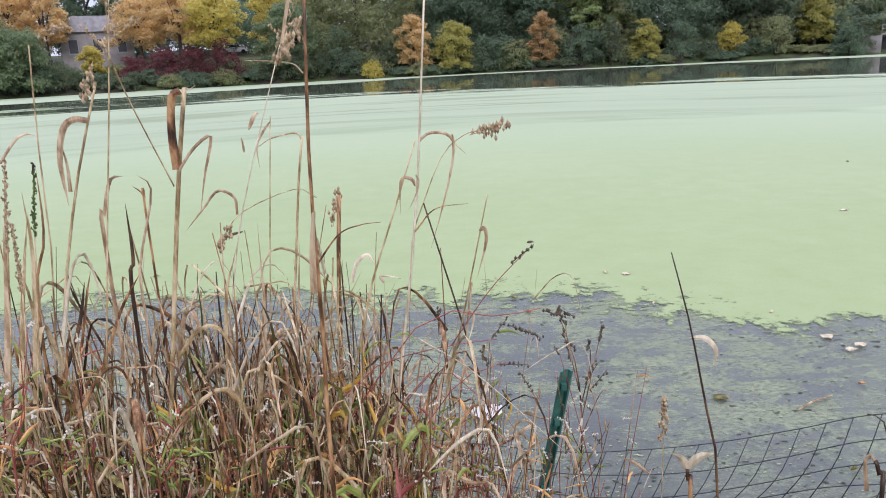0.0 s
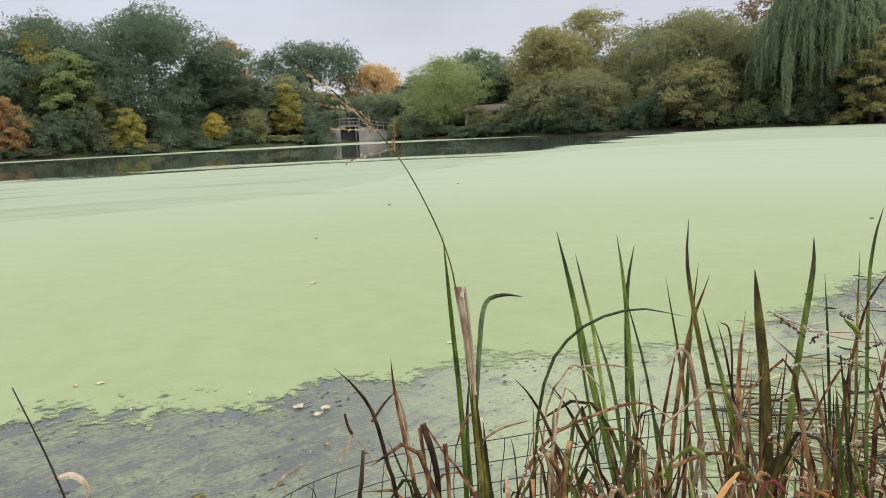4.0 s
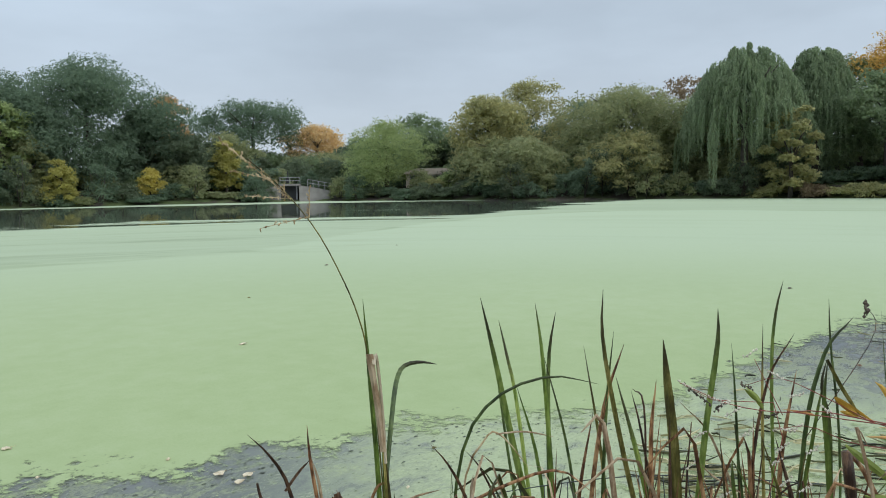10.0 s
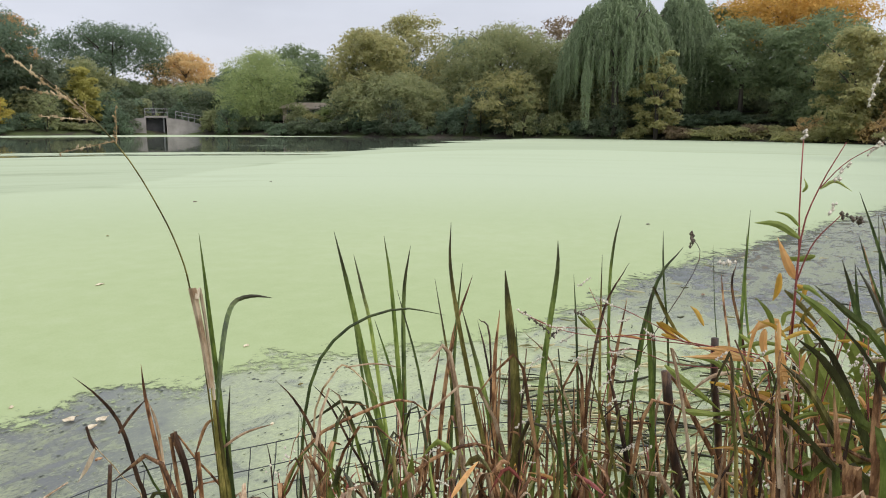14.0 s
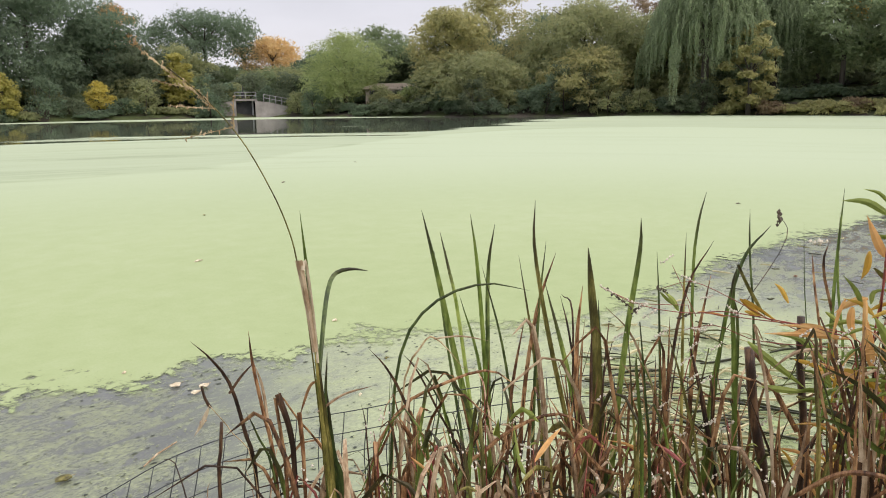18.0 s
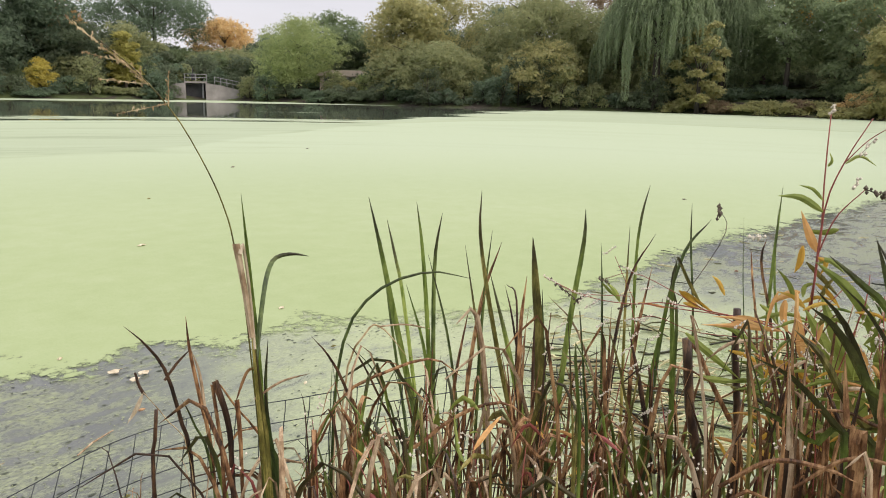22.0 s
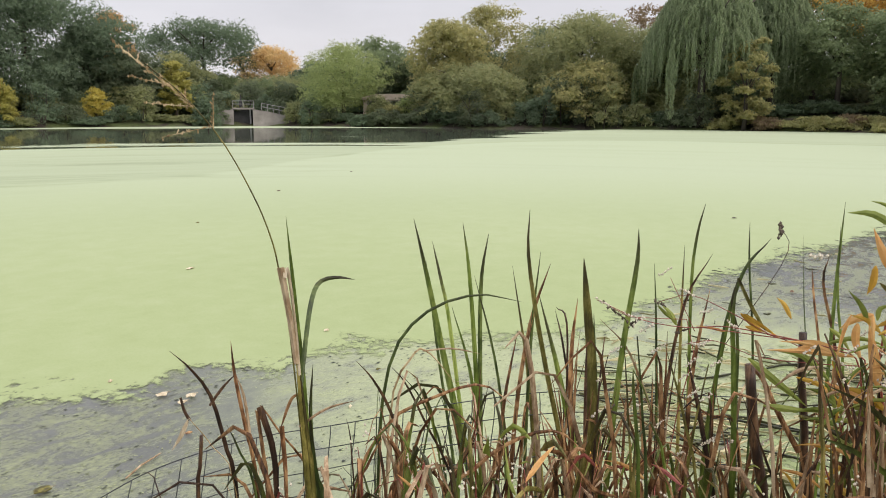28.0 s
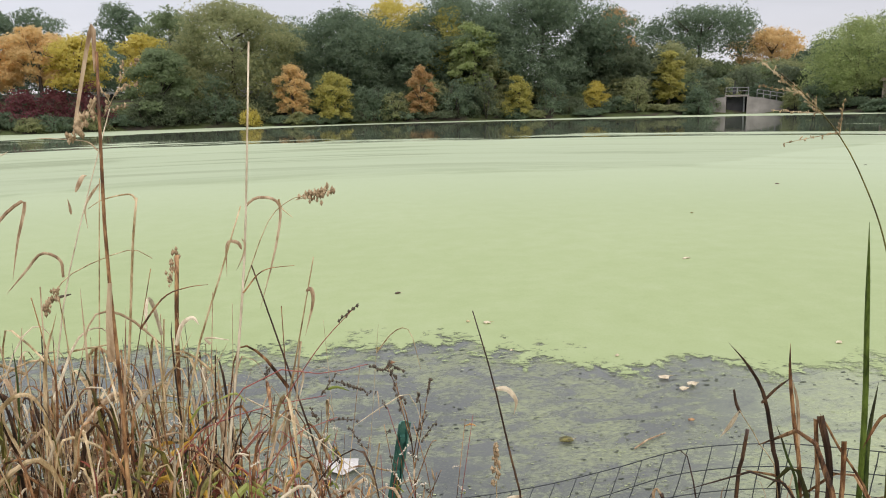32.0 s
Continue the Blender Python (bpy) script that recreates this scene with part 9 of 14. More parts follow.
stem(p, ((-0.295, 1.746, 0.100), (-0.279, 1.752, 0.781), (-0.232, 1.768, 0.875), (-0.191, 1.780, 0.969)), 0.0017, 0.0008, REDSTEM)
leaf(p, ((-0.244, 1.764, 0.856), (-0.247, 1.762, 0.901), (-0.252, 1.761, 0.933)), 0.0059, OLIVE, 'lance', n=6)
leaf(p, ((-0.247, 1.762, 0.849), (-0.263, 1.757, 0.851), (-0.279, 1.752, 0.847)), 0.0055, FRESH, 'lance', n=6)
leaf(p, ((-0.235, 1.767, 0.876), (-0.213, 1.774, 0.895), (-0.192, 1.780, 0.905)), 0.0045, TAN, 'lance', n=6)
leaf(p, ((-0.252, 1.761, 0.838), (-0.234, 1.767, 0.836), (-0.216, 1.772, 0.827)), 0.0045, GREEN, 'lance', n=6)
leaf(p, ((-0.228, 1.769, 0.891), (-0.210, 1.774, 0.894), (-0.193, 1.779, 0.889)), 0.0056, GREEN, 'lance', n=6)
leaf(p, ((-0.214, 1.773, 0.919), (-0.208, 1.775, 0.957), (-0.202, 1.777, 0.984)), 0.0053, FRESH, 'lance', n=6)
spike(p, (-0.191, 1.780, 0.969), (-0.175, 1.785, 0.990), 0.0033, BLOOM, 9, 'flower_spike', '', 330, 0.000)
stem(p, ((-0.283, 1.750, 0.100), (-0.279, 1.752, 0.781), (-0.267, 1.756, 0.858), (-0.283, 1.750, 0.940)), 0.0017, 0.0008, REDSTEM)
leaf(p, ((-0.283, 1.750, 0.938), (-0.292, 1.747, 0.964), (-0.302, 1.743, 0.980)), 0.0075, FRESH, 'lance', n=6)
leaf(p, ((-0.282, 1.750, 0.910), (-0.267, 1.756, 0.918), (-0.252, 1.761, 0.918)), 0.0058, FRESH, 'lance', n=6)
leaf(p, ((-0.283, 1.750, 0.935), (-0.284, 1.750, 0.973), (-0.286, 1.749, 0.999)), 0.0041, BROWN, 'lance', n=6)
leaf(p, ((-0.280, 1.751, 0.828), (-0.293, 1.746, 0.853), (-0.306, 1.741, 0.869)), 0.0066, FRESH, 'lance', n=6)
leaf(p, ((-0.281, 1.751, 0.872), (-0.278, 1.752, 0.891), (-0.275, 1.753, 0.901)), 0.0054, FRESH, 'lance', n=6)
leaf(p, ((-0.282, 1.750, 0.905), (-0.289, 1.748, 0.945), (-0.298, 1.745, 0.973)), 0.0042, TAN, 'lance', n=6)
spike(p, (-0.283, 1.750, 0.940), (-0.286, 1.749, 0.957), 0.0033, BLOOM, 9, 'flower_spike', '', 331, 0.000)
p = thing('smartweed', -0.172, 2.037, 0.10, 'leafy smartweed with green and reddening leaves and white buds', 'wildflower', SMART)
stem(p, ((-0.192, 2.032, 0.100), (-0.175, 2.036, 0.585), (-0.126, 2.047, 0.703), (-0.116, 2.049, 0.825)), 0.0019, 0.0009, REDSTEM)
leaf(p, ((-0.146, 2.043, 0.703), (-0.129, 2.046, 0.688), (-0.113, 2.050, 0.666)), 0.0093, BROWN, 'lance', n=6)
leaf(p, ((-0.134, 2.045, 0.754), (-0.138, 2.045, 0.776), (-0.143, 2.044, 0.789)), 0.0077, OLIVE, 'lance', n=6)
leaf(p, ((-0.118, 2.049, 0.818), (-0.128, 2.047, 0.848), (-0.139, 2.044, 0.867)), 0.0093, TAN, 'lance', n=6)
leaf(p, ((-0.122, 2.048, 0.804), (-0.135, 2.045, 0.821), (-0.150, 2.042, 0.830)), 0.0066, GREEN, 'lance', n=6)
leaf(p, ((-0.147, 2.043, 0.702), (-0.177, 2.036, 0.716), (-0.207, 2.028, 0.720)), 0.0056, TAN, 'lance', n=6)
leaf(p, ((-0.141, 2.044, 0.724), (-0.156, 2.041, 0.752), (-0.171, 2.037, 0.770)), 0.0082, FRESH, 'lance', n=6)
spike(p, (-0.116, 2.049, 0.825), (-0.100, 2.052, 0.838), 0.0038, BLOOM, 9, 'flower_spike', '', 333, 0.000)
stem(p, ((-0.173, 2.037, 0.100), (-0.175, 2.036, 0.585), (-0.181, 2.035, 0.739), (-0.196, 2.031, 0.888)), 0.0019, 0.0009, OLIVE)
leaf(p, ((-0.183, 2.034, 0.695), (-0.205, 2.029, 0.713), (-0.227, 2.023, 0.721)), 0.0082, TAN, 'lance', n=6)
leaf(p, ((-0.195, 2.031, 0.871), (-0.214, 2.026, 0.873), (-0.234, 2.021, 0.868)), 0.0053, FRESH, 'lance', n=6)
leaf(p, ((-0.181, 2.035, 0.668), (-0.220, 2.025, 0.691), (-0.259, 2.014, 0.702)), 0.0057, BROWN, 'lance', n=6)
leaf(p, ((-0.184, 2.034, 0.714), (-0.168, 2.038, 0.711), (-0.151, 2.042, 0.700)), 0.0064, GREEN, 'lance', n=6)
leaf(p, ((-0.193, 2.032, 0.840), (-0.154, 2.041, 0.843), (-0.116, 2.049, 0.835)), 0.0057, TAN, 'lance', n=6)
leaf(p, ((-0.187, 2.033, 0.748), (-0.219, 2.025, 0.736), (-0.252, 2.016, 0.717)), 0.0062, FRESH, 'lance', n=6)
spike(p, (-0.196, 2.031, 0.888), (-0.190, 2.033, 0.893), 0.0038, BLOOM, 9, 'flower_spike', '', 334, 0.000)
p = thing('smartweed', -0.543, 1.481, 0.10, 'leafy smartweed with green and reddening leaves and white buds', 'wildflower', SMART)
stem(p, ((-0.557, 1.472, 0.100), (-0.547, 1.479, 0.979), (-0.518, 1.498, 1.123), (-0.504, 1.507, 1.268)), 0.0015, 0.0007, REDSTEM)
leaf(p, ((-0.512, 1.502, 1.214), (-0.511, 1.502, 1.240), (-0.512, 1.502, 1.258)), 0.0073, BROWN, 'lance', n=6)
leaf(p, ((-0.528, 1.492, 1.107), (-0.520, 1.497, 1.128), (-0.513, 1.501, 1.141)), 0.0061, ORANGE, 'lance', n=6)
leaf(p, ((-0.533, 1.488, 1.069), (-0.522, 1.496, 1.087), (-0.511, 1.503, 1.096)), 0.0067, FRESH, 'lance', n=6)
leaf(p, ((-0.516, 1.499, 1.187), (-0.507, 1.505, 1.194), (-0.499, 1.510, 1.195)), 0.0040, FRESH, 'lance', n=6)
leaf(p, ((-0.532, 1.489, 1.079), (-0.515, 1.500, 1.099), (-0.499, 1.510, 1.110)), 0.0071, ORANGE, 'lance', n=6)
leaf(p, ((-0.534, 1.487, 1.066), (-0.548, 1.478, 1.081), (-0.562, 1.468, 1.089)), 0.0059, ORANGE, 'lance', n=6)
stem(p, ((-0.554, 1.474, 0.100), (-0.547, 1.479, 0.979), (-0.525, 1.493, 1.111), (-0.491, 1.515, 1.235)), 0.0015, 0.0007, REDSTEM)
leaf(p, ((-0.514, 1.501, 1.131), (-0.530, 1.490, 1.123), (-0.547, 1.479, 1.111)), 0.0044, ORANGE, 'lance', n=6)
leaf(p, ((-0.512, 1.502, 1.140), (-0.524, 1.494, 1.134), (-0.536, 1.486, 1.124)), 0.0040, FRESH, 'lance', n=6)
leaf(p, ((-0.529, 1.491, 1.062), (-0.523, 1.495, 1.078), (-0.518, 1.498, 1.088)), 0.0051, BROWN, 'lance', n=6)
leaf(p, ((-0.501, 1.509, 1.186), (-0.519, 1.497, 1.176), (-0.537, 1.485, 1.161)), 0.0059, BROWN, 'lance', n=6)
leaf(p, ((-0.500, 1.509, 1.192), (-0.491, 1.515, 1.197), (-0.482, 1.521, 1.197)), 0.0064, FRESH, 'lance', n=6)
leaf(p, ((-0.530, 1.490, 1.057), (-0.519, 1.498, 1.056), (-0.508, 1.505, 1.049)), 0.0073, FRESH, 'lance', n=6)
p = thing('smartweed', -0.671, 1.617, 0.10, 'leafy smartweed with green and reddening leaves and white buds', 'wildflower', SMART)
stem(p, ((-0.675, 1.614, 0.100), (-0.675, 1.615, 0.895), (-0.673, 1.616, 0.994), (-0.690, 1.604, 1.098)), 0.0017, 0.0008, REDSTEM)
leaf(p, ((-0.686, 1.606, 1.055), (-0.672, 1.616, 1.061), (-0.659, 1.625, 1.059)), 0.0057, FRESH, 'lance', n=6)
leaf(p, ((-0.682, 1.609, 1.001), (-0.673, 1.615, 1.009), (-0.665, 1.621, 1.011)), 0.0077, GREEN, 'lance', n=6)
leaf(p, ((-0.687, 1.605, 1.070), (-0.686, 1.606, 1.098), (-0.686, 1.606, 1.117)), 0.0062, ORANGE, 'lance', n=6)
leaf(p, ((-0.682, 1.609, 1.001), (-0.673, 1.616, 0.991), (-0.664, 1.622, 0.977)), 0.0045, REDSTEM, 'lance', n=6)
leaf(p, ((-0.679, 1.612, 0.951), (-0.700, 1.596, 0.954), (-0.722, 1.579, 0.950)), 0.0075, FRESH, 'lance', n=6)
leaf(p, ((-0.683, 1.608, 1.013), (-0.697, 1.599, 1.032), (-0.711, 1.588, 1.044)), 0.0051, FRESH, 'lance', n=6)
spike(p, (-0.690, 1.604, 1.098), (-0.682, 1.609, 1.108), 0.0034, BLOOM, 9, 'flower_spike', '', 339, 0.000)
stem(p, ((-0.675, 1.614, 0.100), (-0.675, 1.615, 0.895), (-0.674, 1.615, 0.975), (-0.693, 1.601, 1.060)), 0.0017, 0.0008, REDSTEM)
leaf(p, ((-0.687, 1.605, 1.011), (-0.704, 1.593, 1.011), (-0.722, 1.579, 1.007)), 0.0082, FRESH, 'lance', n=6)
leaf(p, ((-0.680, 1.611, 0.946), (-0.663, 1.622, 0.961), (-0.648, 1.633, 0.967)), 0.0060, TAN, 'lance', n=6)
leaf(p, ((-0.684, 1.608, 0.984), (-0.664, 1.622, 0.996), (-0.644, 1.636, 0.999)), 0.0064, TAN, 'lance', n=6)
leaf(p, ((-0.688, 1.605, 1.017), (-0.678, 1.612, 1.045), (-0.670, 1.618, 1.064)), 0.0073, ORANGE, 'lance', n=6)
leaf(p, ((-0.686, 1.606, 1.000), (-0.699, 1.597, 1.013), (-0.713, 1.586, 1.019)), 0.0069, BROWN, 'lance', n=6)
leaf(p, ((-0.680, 1.611, 0.943), (-0.661, 1.624, 0.923), (-0.642, 1.637, 0.897)), 0.0048, FRESH, 'lance', n=6)
spike(p, (-0.693, 1.601, 1.060), (-0.682, 1.609, 1.069), 0.0034, BLOOM, 9, 'flower_spike', '', 340, 0.000)
p = thing('smartweed', -0.674, 1.849, 0.10, 'leafy smartweed with green and reddening leaves and white buds', 'wildflower', SMART)
stem(p, ((-0.686, 1.842, 0.100), (-0.678, 1.846, 0.740), (-0.657, 1.859, 0.897), (-0.631, 1.873, 1.048)), 0.0020, 0.0009, OLIVE)
leaf(p, ((-0.661, 1.856, 0.854), (-0.683, 1.843, 0.880), (-0.705, 1.829, 0.895)), 0.0074, TAN, 'lance', n=6)
leaf(p, ((-0.659, 1.858, 0.867), (-0.648, 1.864, 0.875), (-0.637, 1.870, 0.875)), 0.0088, FRESH, 'lance', n=6)
leaf(p, ((-0.660, 1.857, 0.863), (-0.679, 1.846, 0.856), (-0.699, 1.833, 0.843)), 0.0080, OLIVE, 'lance', n=6)
leaf(p, ((-0.632, 1.873, 1.041), (-0.604, 1.889, 1.034), (-0.575, 1.904, 1.018)), 0.0061, BROWN, 'lance', n=6)
leaf(p, ((-0.636, 1.871, 1.020), (-0.646, 1.865, 1.020), (-0.657, 1.859, 1.014)), 0.0093, FRESH, 'lance', n=6)
leaf(p, ((-0.642, 1.868, 0.982), (-0.666, 1.854, 0.997), (-0.691, 1.839, 1.005)), 0.0089, OLIVE, 'lance', n=6)
stem(p, ((-0.694, 1.837, 0.100), (-0.678, 1.846, 0.740), (-0.633, 1.872, 0.925), (-0.608, 1.886, 1.111)), 0.0020, 0.0009, REDSTEM)
leaf(p, ((-0.638, 1.870, 0.956), (-0.625, 1.877, 0.977), (-0.615, 1.883, 0.988)), 0.0082, TAN, 'lance', n=6)
leaf(p, ((-0.623, 1.878, 1.035), (-0.603, 1.889, 1.039), (-0.584, 1.899, 1.035)), 0.0079, OLIVE, 'lance', n=6)
leaf(p, ((-0.629, 1.875, 1.003), (-0.647, 1.865, 1.029), (-0.665, 1.854, 1.044)), 0.0091, BROWN, 'lance', n=6)
leaf(p, ((-0.615, 1.882, 1.074), (-0.588, 1.897, 1.083), (-0.562, 1.910, 1.083)), 0.0055, REDSTEM, 'lance', n=6)
leaf(p, ((-0.646, 1.865, 0.912), (-0.639, 1.869, 0.928), (-0.633, 1.872, 0.936)), 0.0074, TAN, 'lance', n=6)
leaf(p, ((-0.614, 1.883, 1.078), (-0.608, 1.886, 1.094), (-0.603, 1.889, 1.101)), 0.0054, ORANGE, 'lance', n=6)
spike(p, (-0.608, 1.886, 1.111), (-0.616, 1.882, 1.120), 0.0038, BLOOM, 9, 'flower_spike', '', 343, 0.000)
p = thing('smartweed', -0.607, 1.769, 0.10, 'leafy smartweed with green and reddening leaves and white buds', 'wildflower', SMART)
stem(p, ((-0.607, 1.769, 0.100), (-0.611, 1.766, 0.790), (-0.623, 1.759, 0.796), (-0.616, 1.764, 0.792)), 0.0018, 0.0008, REDSTEM)
leaf(p, ((-0.615, 1.764, 0.792), (-0.586, 1.781, 0.788), (-0.557, 1.797, 0.774)), 0.0087, TAN, 'lance', n=6)
leaf(p, ((-0.614, 1.764, 0.792), (-0.613, 1.765, 0.819), (-0.614, 1.765, 0.837)), 0.0054, FRESH, 'lance', n=6)
leaf(p, ((-0.615, 1.764, 0.792), (-0.594, 1.776, 0.782), (-0.574, 1.788, 0.763)), 0.0062, REDSTEM, 'lance', n=6)
leaf(p, ((-0.614, 1.765, 0.792), (-0.594, 1.776, 0.777), (-0.574, 1.788, 0.756)), 0.0062, TAN, 'lance', n=6)
leaf(p, ((-0.612, 1.766, 0.791), (-0.588, 1.780, 0.807), (-0.565, 1.793, 0.813)), 0.0064, FRESH, 'lance', n=6)
leaf(p, ((-0.612, 1.766, 0.791), (-0.591, 1.778, 0.776), (-0.571, 1.790, 0.753)), 0.0063, ORANGE, 'lance', n=6)
spike(p, (-0.616, 1.764, 0.792), (-0.613, 1.765, 0.798), 0.0036, BLOOM, 9, 'flower_spike', '', 345, 0.000)
stem(p, ((-0.612, 1.766, 0.100), (-0.611, 1.766, 0.790), (-0.607, 1.769, 0.867), (-0.609, 1.768, 0.944)), 0.0018, 0.0008, REDSTEM)
leaf(p, ((-0.609, 1.767, 0.917), (-0.599, 1.774, 0.909), (-0.589, 1.779, 0.895)), 0.0074, FRESH, 'lance', n=6)
leaf(p, ((-0.610, 1.767, 0.882), (-0.601, 1.773, 0.913), (-0.593, 1.777, 0.934)), 0.0065, BROWN, 'lance', n=6)
leaf(p, ((-0.609, 1.767, 0.934), (-0.587, 1.780, 0.934), (-0.565, 1.793, 0.926)), 0.0060, GREEN, 'lance', n=6)
leaf(p, ((-0.609, 1.767, 0.904), (-0.610, 1.767, 0.938), (-0.611, 1.766, 0.962)), 0.0049, REDSTEM, 'lance', n=6)
leaf(p, ((-0.610, 1.767, 0.851), (-0.623, 1.759, 0.865), (-0.636, 1.751, 0.872)), 0.0049, ORANGE, 'lance', n=6)
leaf(p, ((-0.610, 1.767, 0.890), (-0.627, 1.757, 0.905), (-0.646, 1.745, 0.912)), 0.0055, BROWN, 'lance', n=6)
spike(p, (-0.609, 1.768, 0.944), (-0.598, 1.774, 0.959), 0.0036, BLOOM, 9, 'flower_spike', '', 346, 0.000)
p = thing('smartweed', 0.162, 1.775, 0.10, 'leafy smartweed with green and reddening leaves and white buds', 'wildflower', SMART)
stem(p, ((0.155, 1.775, 0.100), (0.161, 1.775, 0.741), (0.177, 1.776, 0.880), (0.198, 1.776, 1.014)), 0.0016, 0.0007, REDSTEM)
leaf(p, ((0.171, 1.775, 0.819), (0.191, 1.776, 0.854), (0.211, 1.776, 0.877)), 0.0067, FRESH, 'lance', n=6)
leaf(p, ((0.179, 1.776, 0.878), (0.156, 1.775, 0.865), (0.132, 1.773, 0.845)), 0.0047, BROWN, 'lance', n=6)
leaf(p, ((0.189, 1.776, 0.949), (0.183, 1.776, 0.967), (0.177, 1.776, 0.977)), 0.0068, BROWN, 'lance', n=6)
leaf(p, ((0.178, 1.776, 0.865), (0.212, 1.776, 0.863), (0.245, 1.776, 0.853)), 0.0069, BROWN, 'lance', n=6)
leaf(p, ((0.189, 1.776, 0.946), (0.207, 1.776, 0.956), (0.225, 1.776, 0.958)), 0.0057, GREEN, 'lance', n=6)
leaf(p, ((0.182, 1.776, 0.900), (0.207, 1.776, 0.927), (0.231, 1.776, 0.944)), 0.0064, GREEN, 'lance', n=6)
stem(p, ((0.157, 1.775, 0.100), (0.161, 1.775, 0.741), (0.170, 1.775, 0.854), (0.173, 1.775, 0.964)), 0.0016, 0.0007, REDSTEM)
leaf(p, ((0.172, 1.775, 0.942), (0.158, 1.775, 0.959), (0.143, 1.774, 0.967)), 0.0056, REDSTEM, 'lance', n=6)
leaf(p, ((0.168, 1.775, 0.877), (0.193, 1.776, 0.864), (0.217, 1.776, 0.845)), 0.0061, BROWN, 'lance', n=6)
leaf(p, ((0.165, 1.775, 0.826), (0.168, 1.775, 0.851), (0.171, 1.775, 0.867)), 0.0066, FRESH, 'lance', n=6)
leaf(p, ((0.168, 1.775, 0.871), (0.166, 1.775, 0.914), (0.164, 1.775, 0.944)), 0.0062, FRESH, 'lance', n=6)
leaf(p, ((0.172, 1.775, 0.933), (0.197, 1.776, 0.908), (0.222, 1.776, 0.876)), 0.0075, OLIVE, 'lance', n=6)
leaf(p, ((0.164, 1.775, 0.804), (0.192, 1.776, 0.812), (0.220, 1.776, 0.811)), 0.0070, FRESH, 'lance', n=6)
spike(p, (0.173, 1.775, 0.964), (0.193, 1.776, 0.976), 0.0031, BLOOM, 9, 'flower_spike', '', 349, 0.000)
p = thing('smartweed', -0.465, 1.857, 0.10, 'leafy smartweed with green and reddening leaves and white buds', 'wildflower', SMART)
stem(p, ((-0.467, 1.856, 0.100), (-0.469, 1.855, 0.723), (-0.472, 1.854, 0.791), (-0.492, 1.844, 0.864)), 0.0019, 0.0008, REDSTEM)
leaf(p, ((-0.480, 1.850, 0.789), (-0.507, 1.837, 0.781), (-0.535, 1.823, 0.767)), 0.0083, ORANGE, 'lance', n=6)
leaf(p, ((-0.485, 1.848, 0.818), (-0.503, 1.839, 0.851), (-0.521, 1.830, 0.872)), 0.0082, TAN, 'lance', n=6)
leaf(p, ((-0.483, 1.849, 0.807), (-0.466, 1.856, 0.801), (-0.450, 1.864, 0.787)), 0.0052, FRESH, 'lance', n=6)
leaf(p, ((-0.492, 1.844, 0.864), (-0.488, 1.846, 0.899), (-0.485, 1.848, 0.923)), 0.0078, ORANGE, 'lance', n=6)
leaf(p, ((-0.482, 1.849, 0.801), (-0.512, 1.835, 0.809), (-0.542, 1.819, 0.809)), 0.0066, TAN, 'lance', n=6)
leaf(p, ((-0.486, 1.847, 0.827), (-0.478, 1.851, 0.814), (-0.470, 1.854, 0.795)), 0.0061, REDSTEM, 'lance', n=6)
spike(p, (-0.492, 1.844, 0.864), (-0.504, 1.839, 0.884), 0.0036, BLOOM, 9, 'flower_spike', '', 351, 0.000)
stem(p, ((-0.475, 1.852, 0.100), (-0.469, 1.855, 0.723), (-0.449, 1.864, 0.749), (-0.422, 1.876, 0.772)), 0.0019, 0.0008, REDSTEM)
leaf(p, ((-0.451, 1.863, 0.741), (-0.483, 1.849, 0.747), (-0.514, 1.833, 0.745)), 0.0079, REDSTEM, 'lance', n=6)
leaf(p, ((-0.455, 1.861, 0.737), (-0.441, 1.868, 0.740), (-0.427, 1.874, 0.735)), 0.0087, REDSTEM, 'lance', n=6)
leaf(p, ((-0.423, 1.875, 0.771), (-0.411, 1.881, 0.809), (-0.400, 1.885, 0.834)), 0.0068, FRESH, 'lance', n=6)
leaf(p, ((-0.424, 1.875, 0.771), (-0.440, 1.868, 0.794), (-0.457, 1.861, 0.807)), 0.0077, FRESH, 'lance', n=6)
leaf(p, ((-0.423, 1.875, 0.771), (-0.388, 1.890, 0.771), (-0.352, 1.904, 0.761)), 0.0081, REDSTEM, 'lance', n=6)
leaf(p, ((-0.446, 1.865, 0.746), (-0.458, 1.860, 0.749), (-0.471, 1.854, 0.744)), 0.0061, TAN, 'lance', n=6)
spike(p, (-0.422, 1.876, 0.772), (-0.412, 1.880, 0.795), 0.0036, BLOOM, 9, 'flower_spike', '', 352, 0.000)
p = thing('smartweed', -0.573, 1.608, 0.10, 'leafy smartweed with green and reddening leaves and white buds', 'wildflower', SMART)
stem(p, ((-0.588, 1.598, 0.100), (-0.577, 1.605, 0.896), (-0.544, 1.626, 0.947), (-0.523, 1.638, 1.004)), 0.0017, 0.0008, REDSTEM)
leaf(p, ((-0.527, 1.636, 0.996), (-0.521, 1.639, 0.985), (-0.515, 1.643, 0.970)), 0.0057, BROWN, 'lance', n=6)
leaf(p, ((-0.548, 1.623, 0.954), (-0.523, 1.638, 0.958), (-0.499, 1.652, 0.953)), 0.0068, FRESH, 'lance', n=6)
leaf(p, ((-0.536, 1.630, 0.978), (-0.520, 1.640, 0.982), (-0.504, 1.649, 0.978)), 0.0054, FRESH, 'lance', n=6)
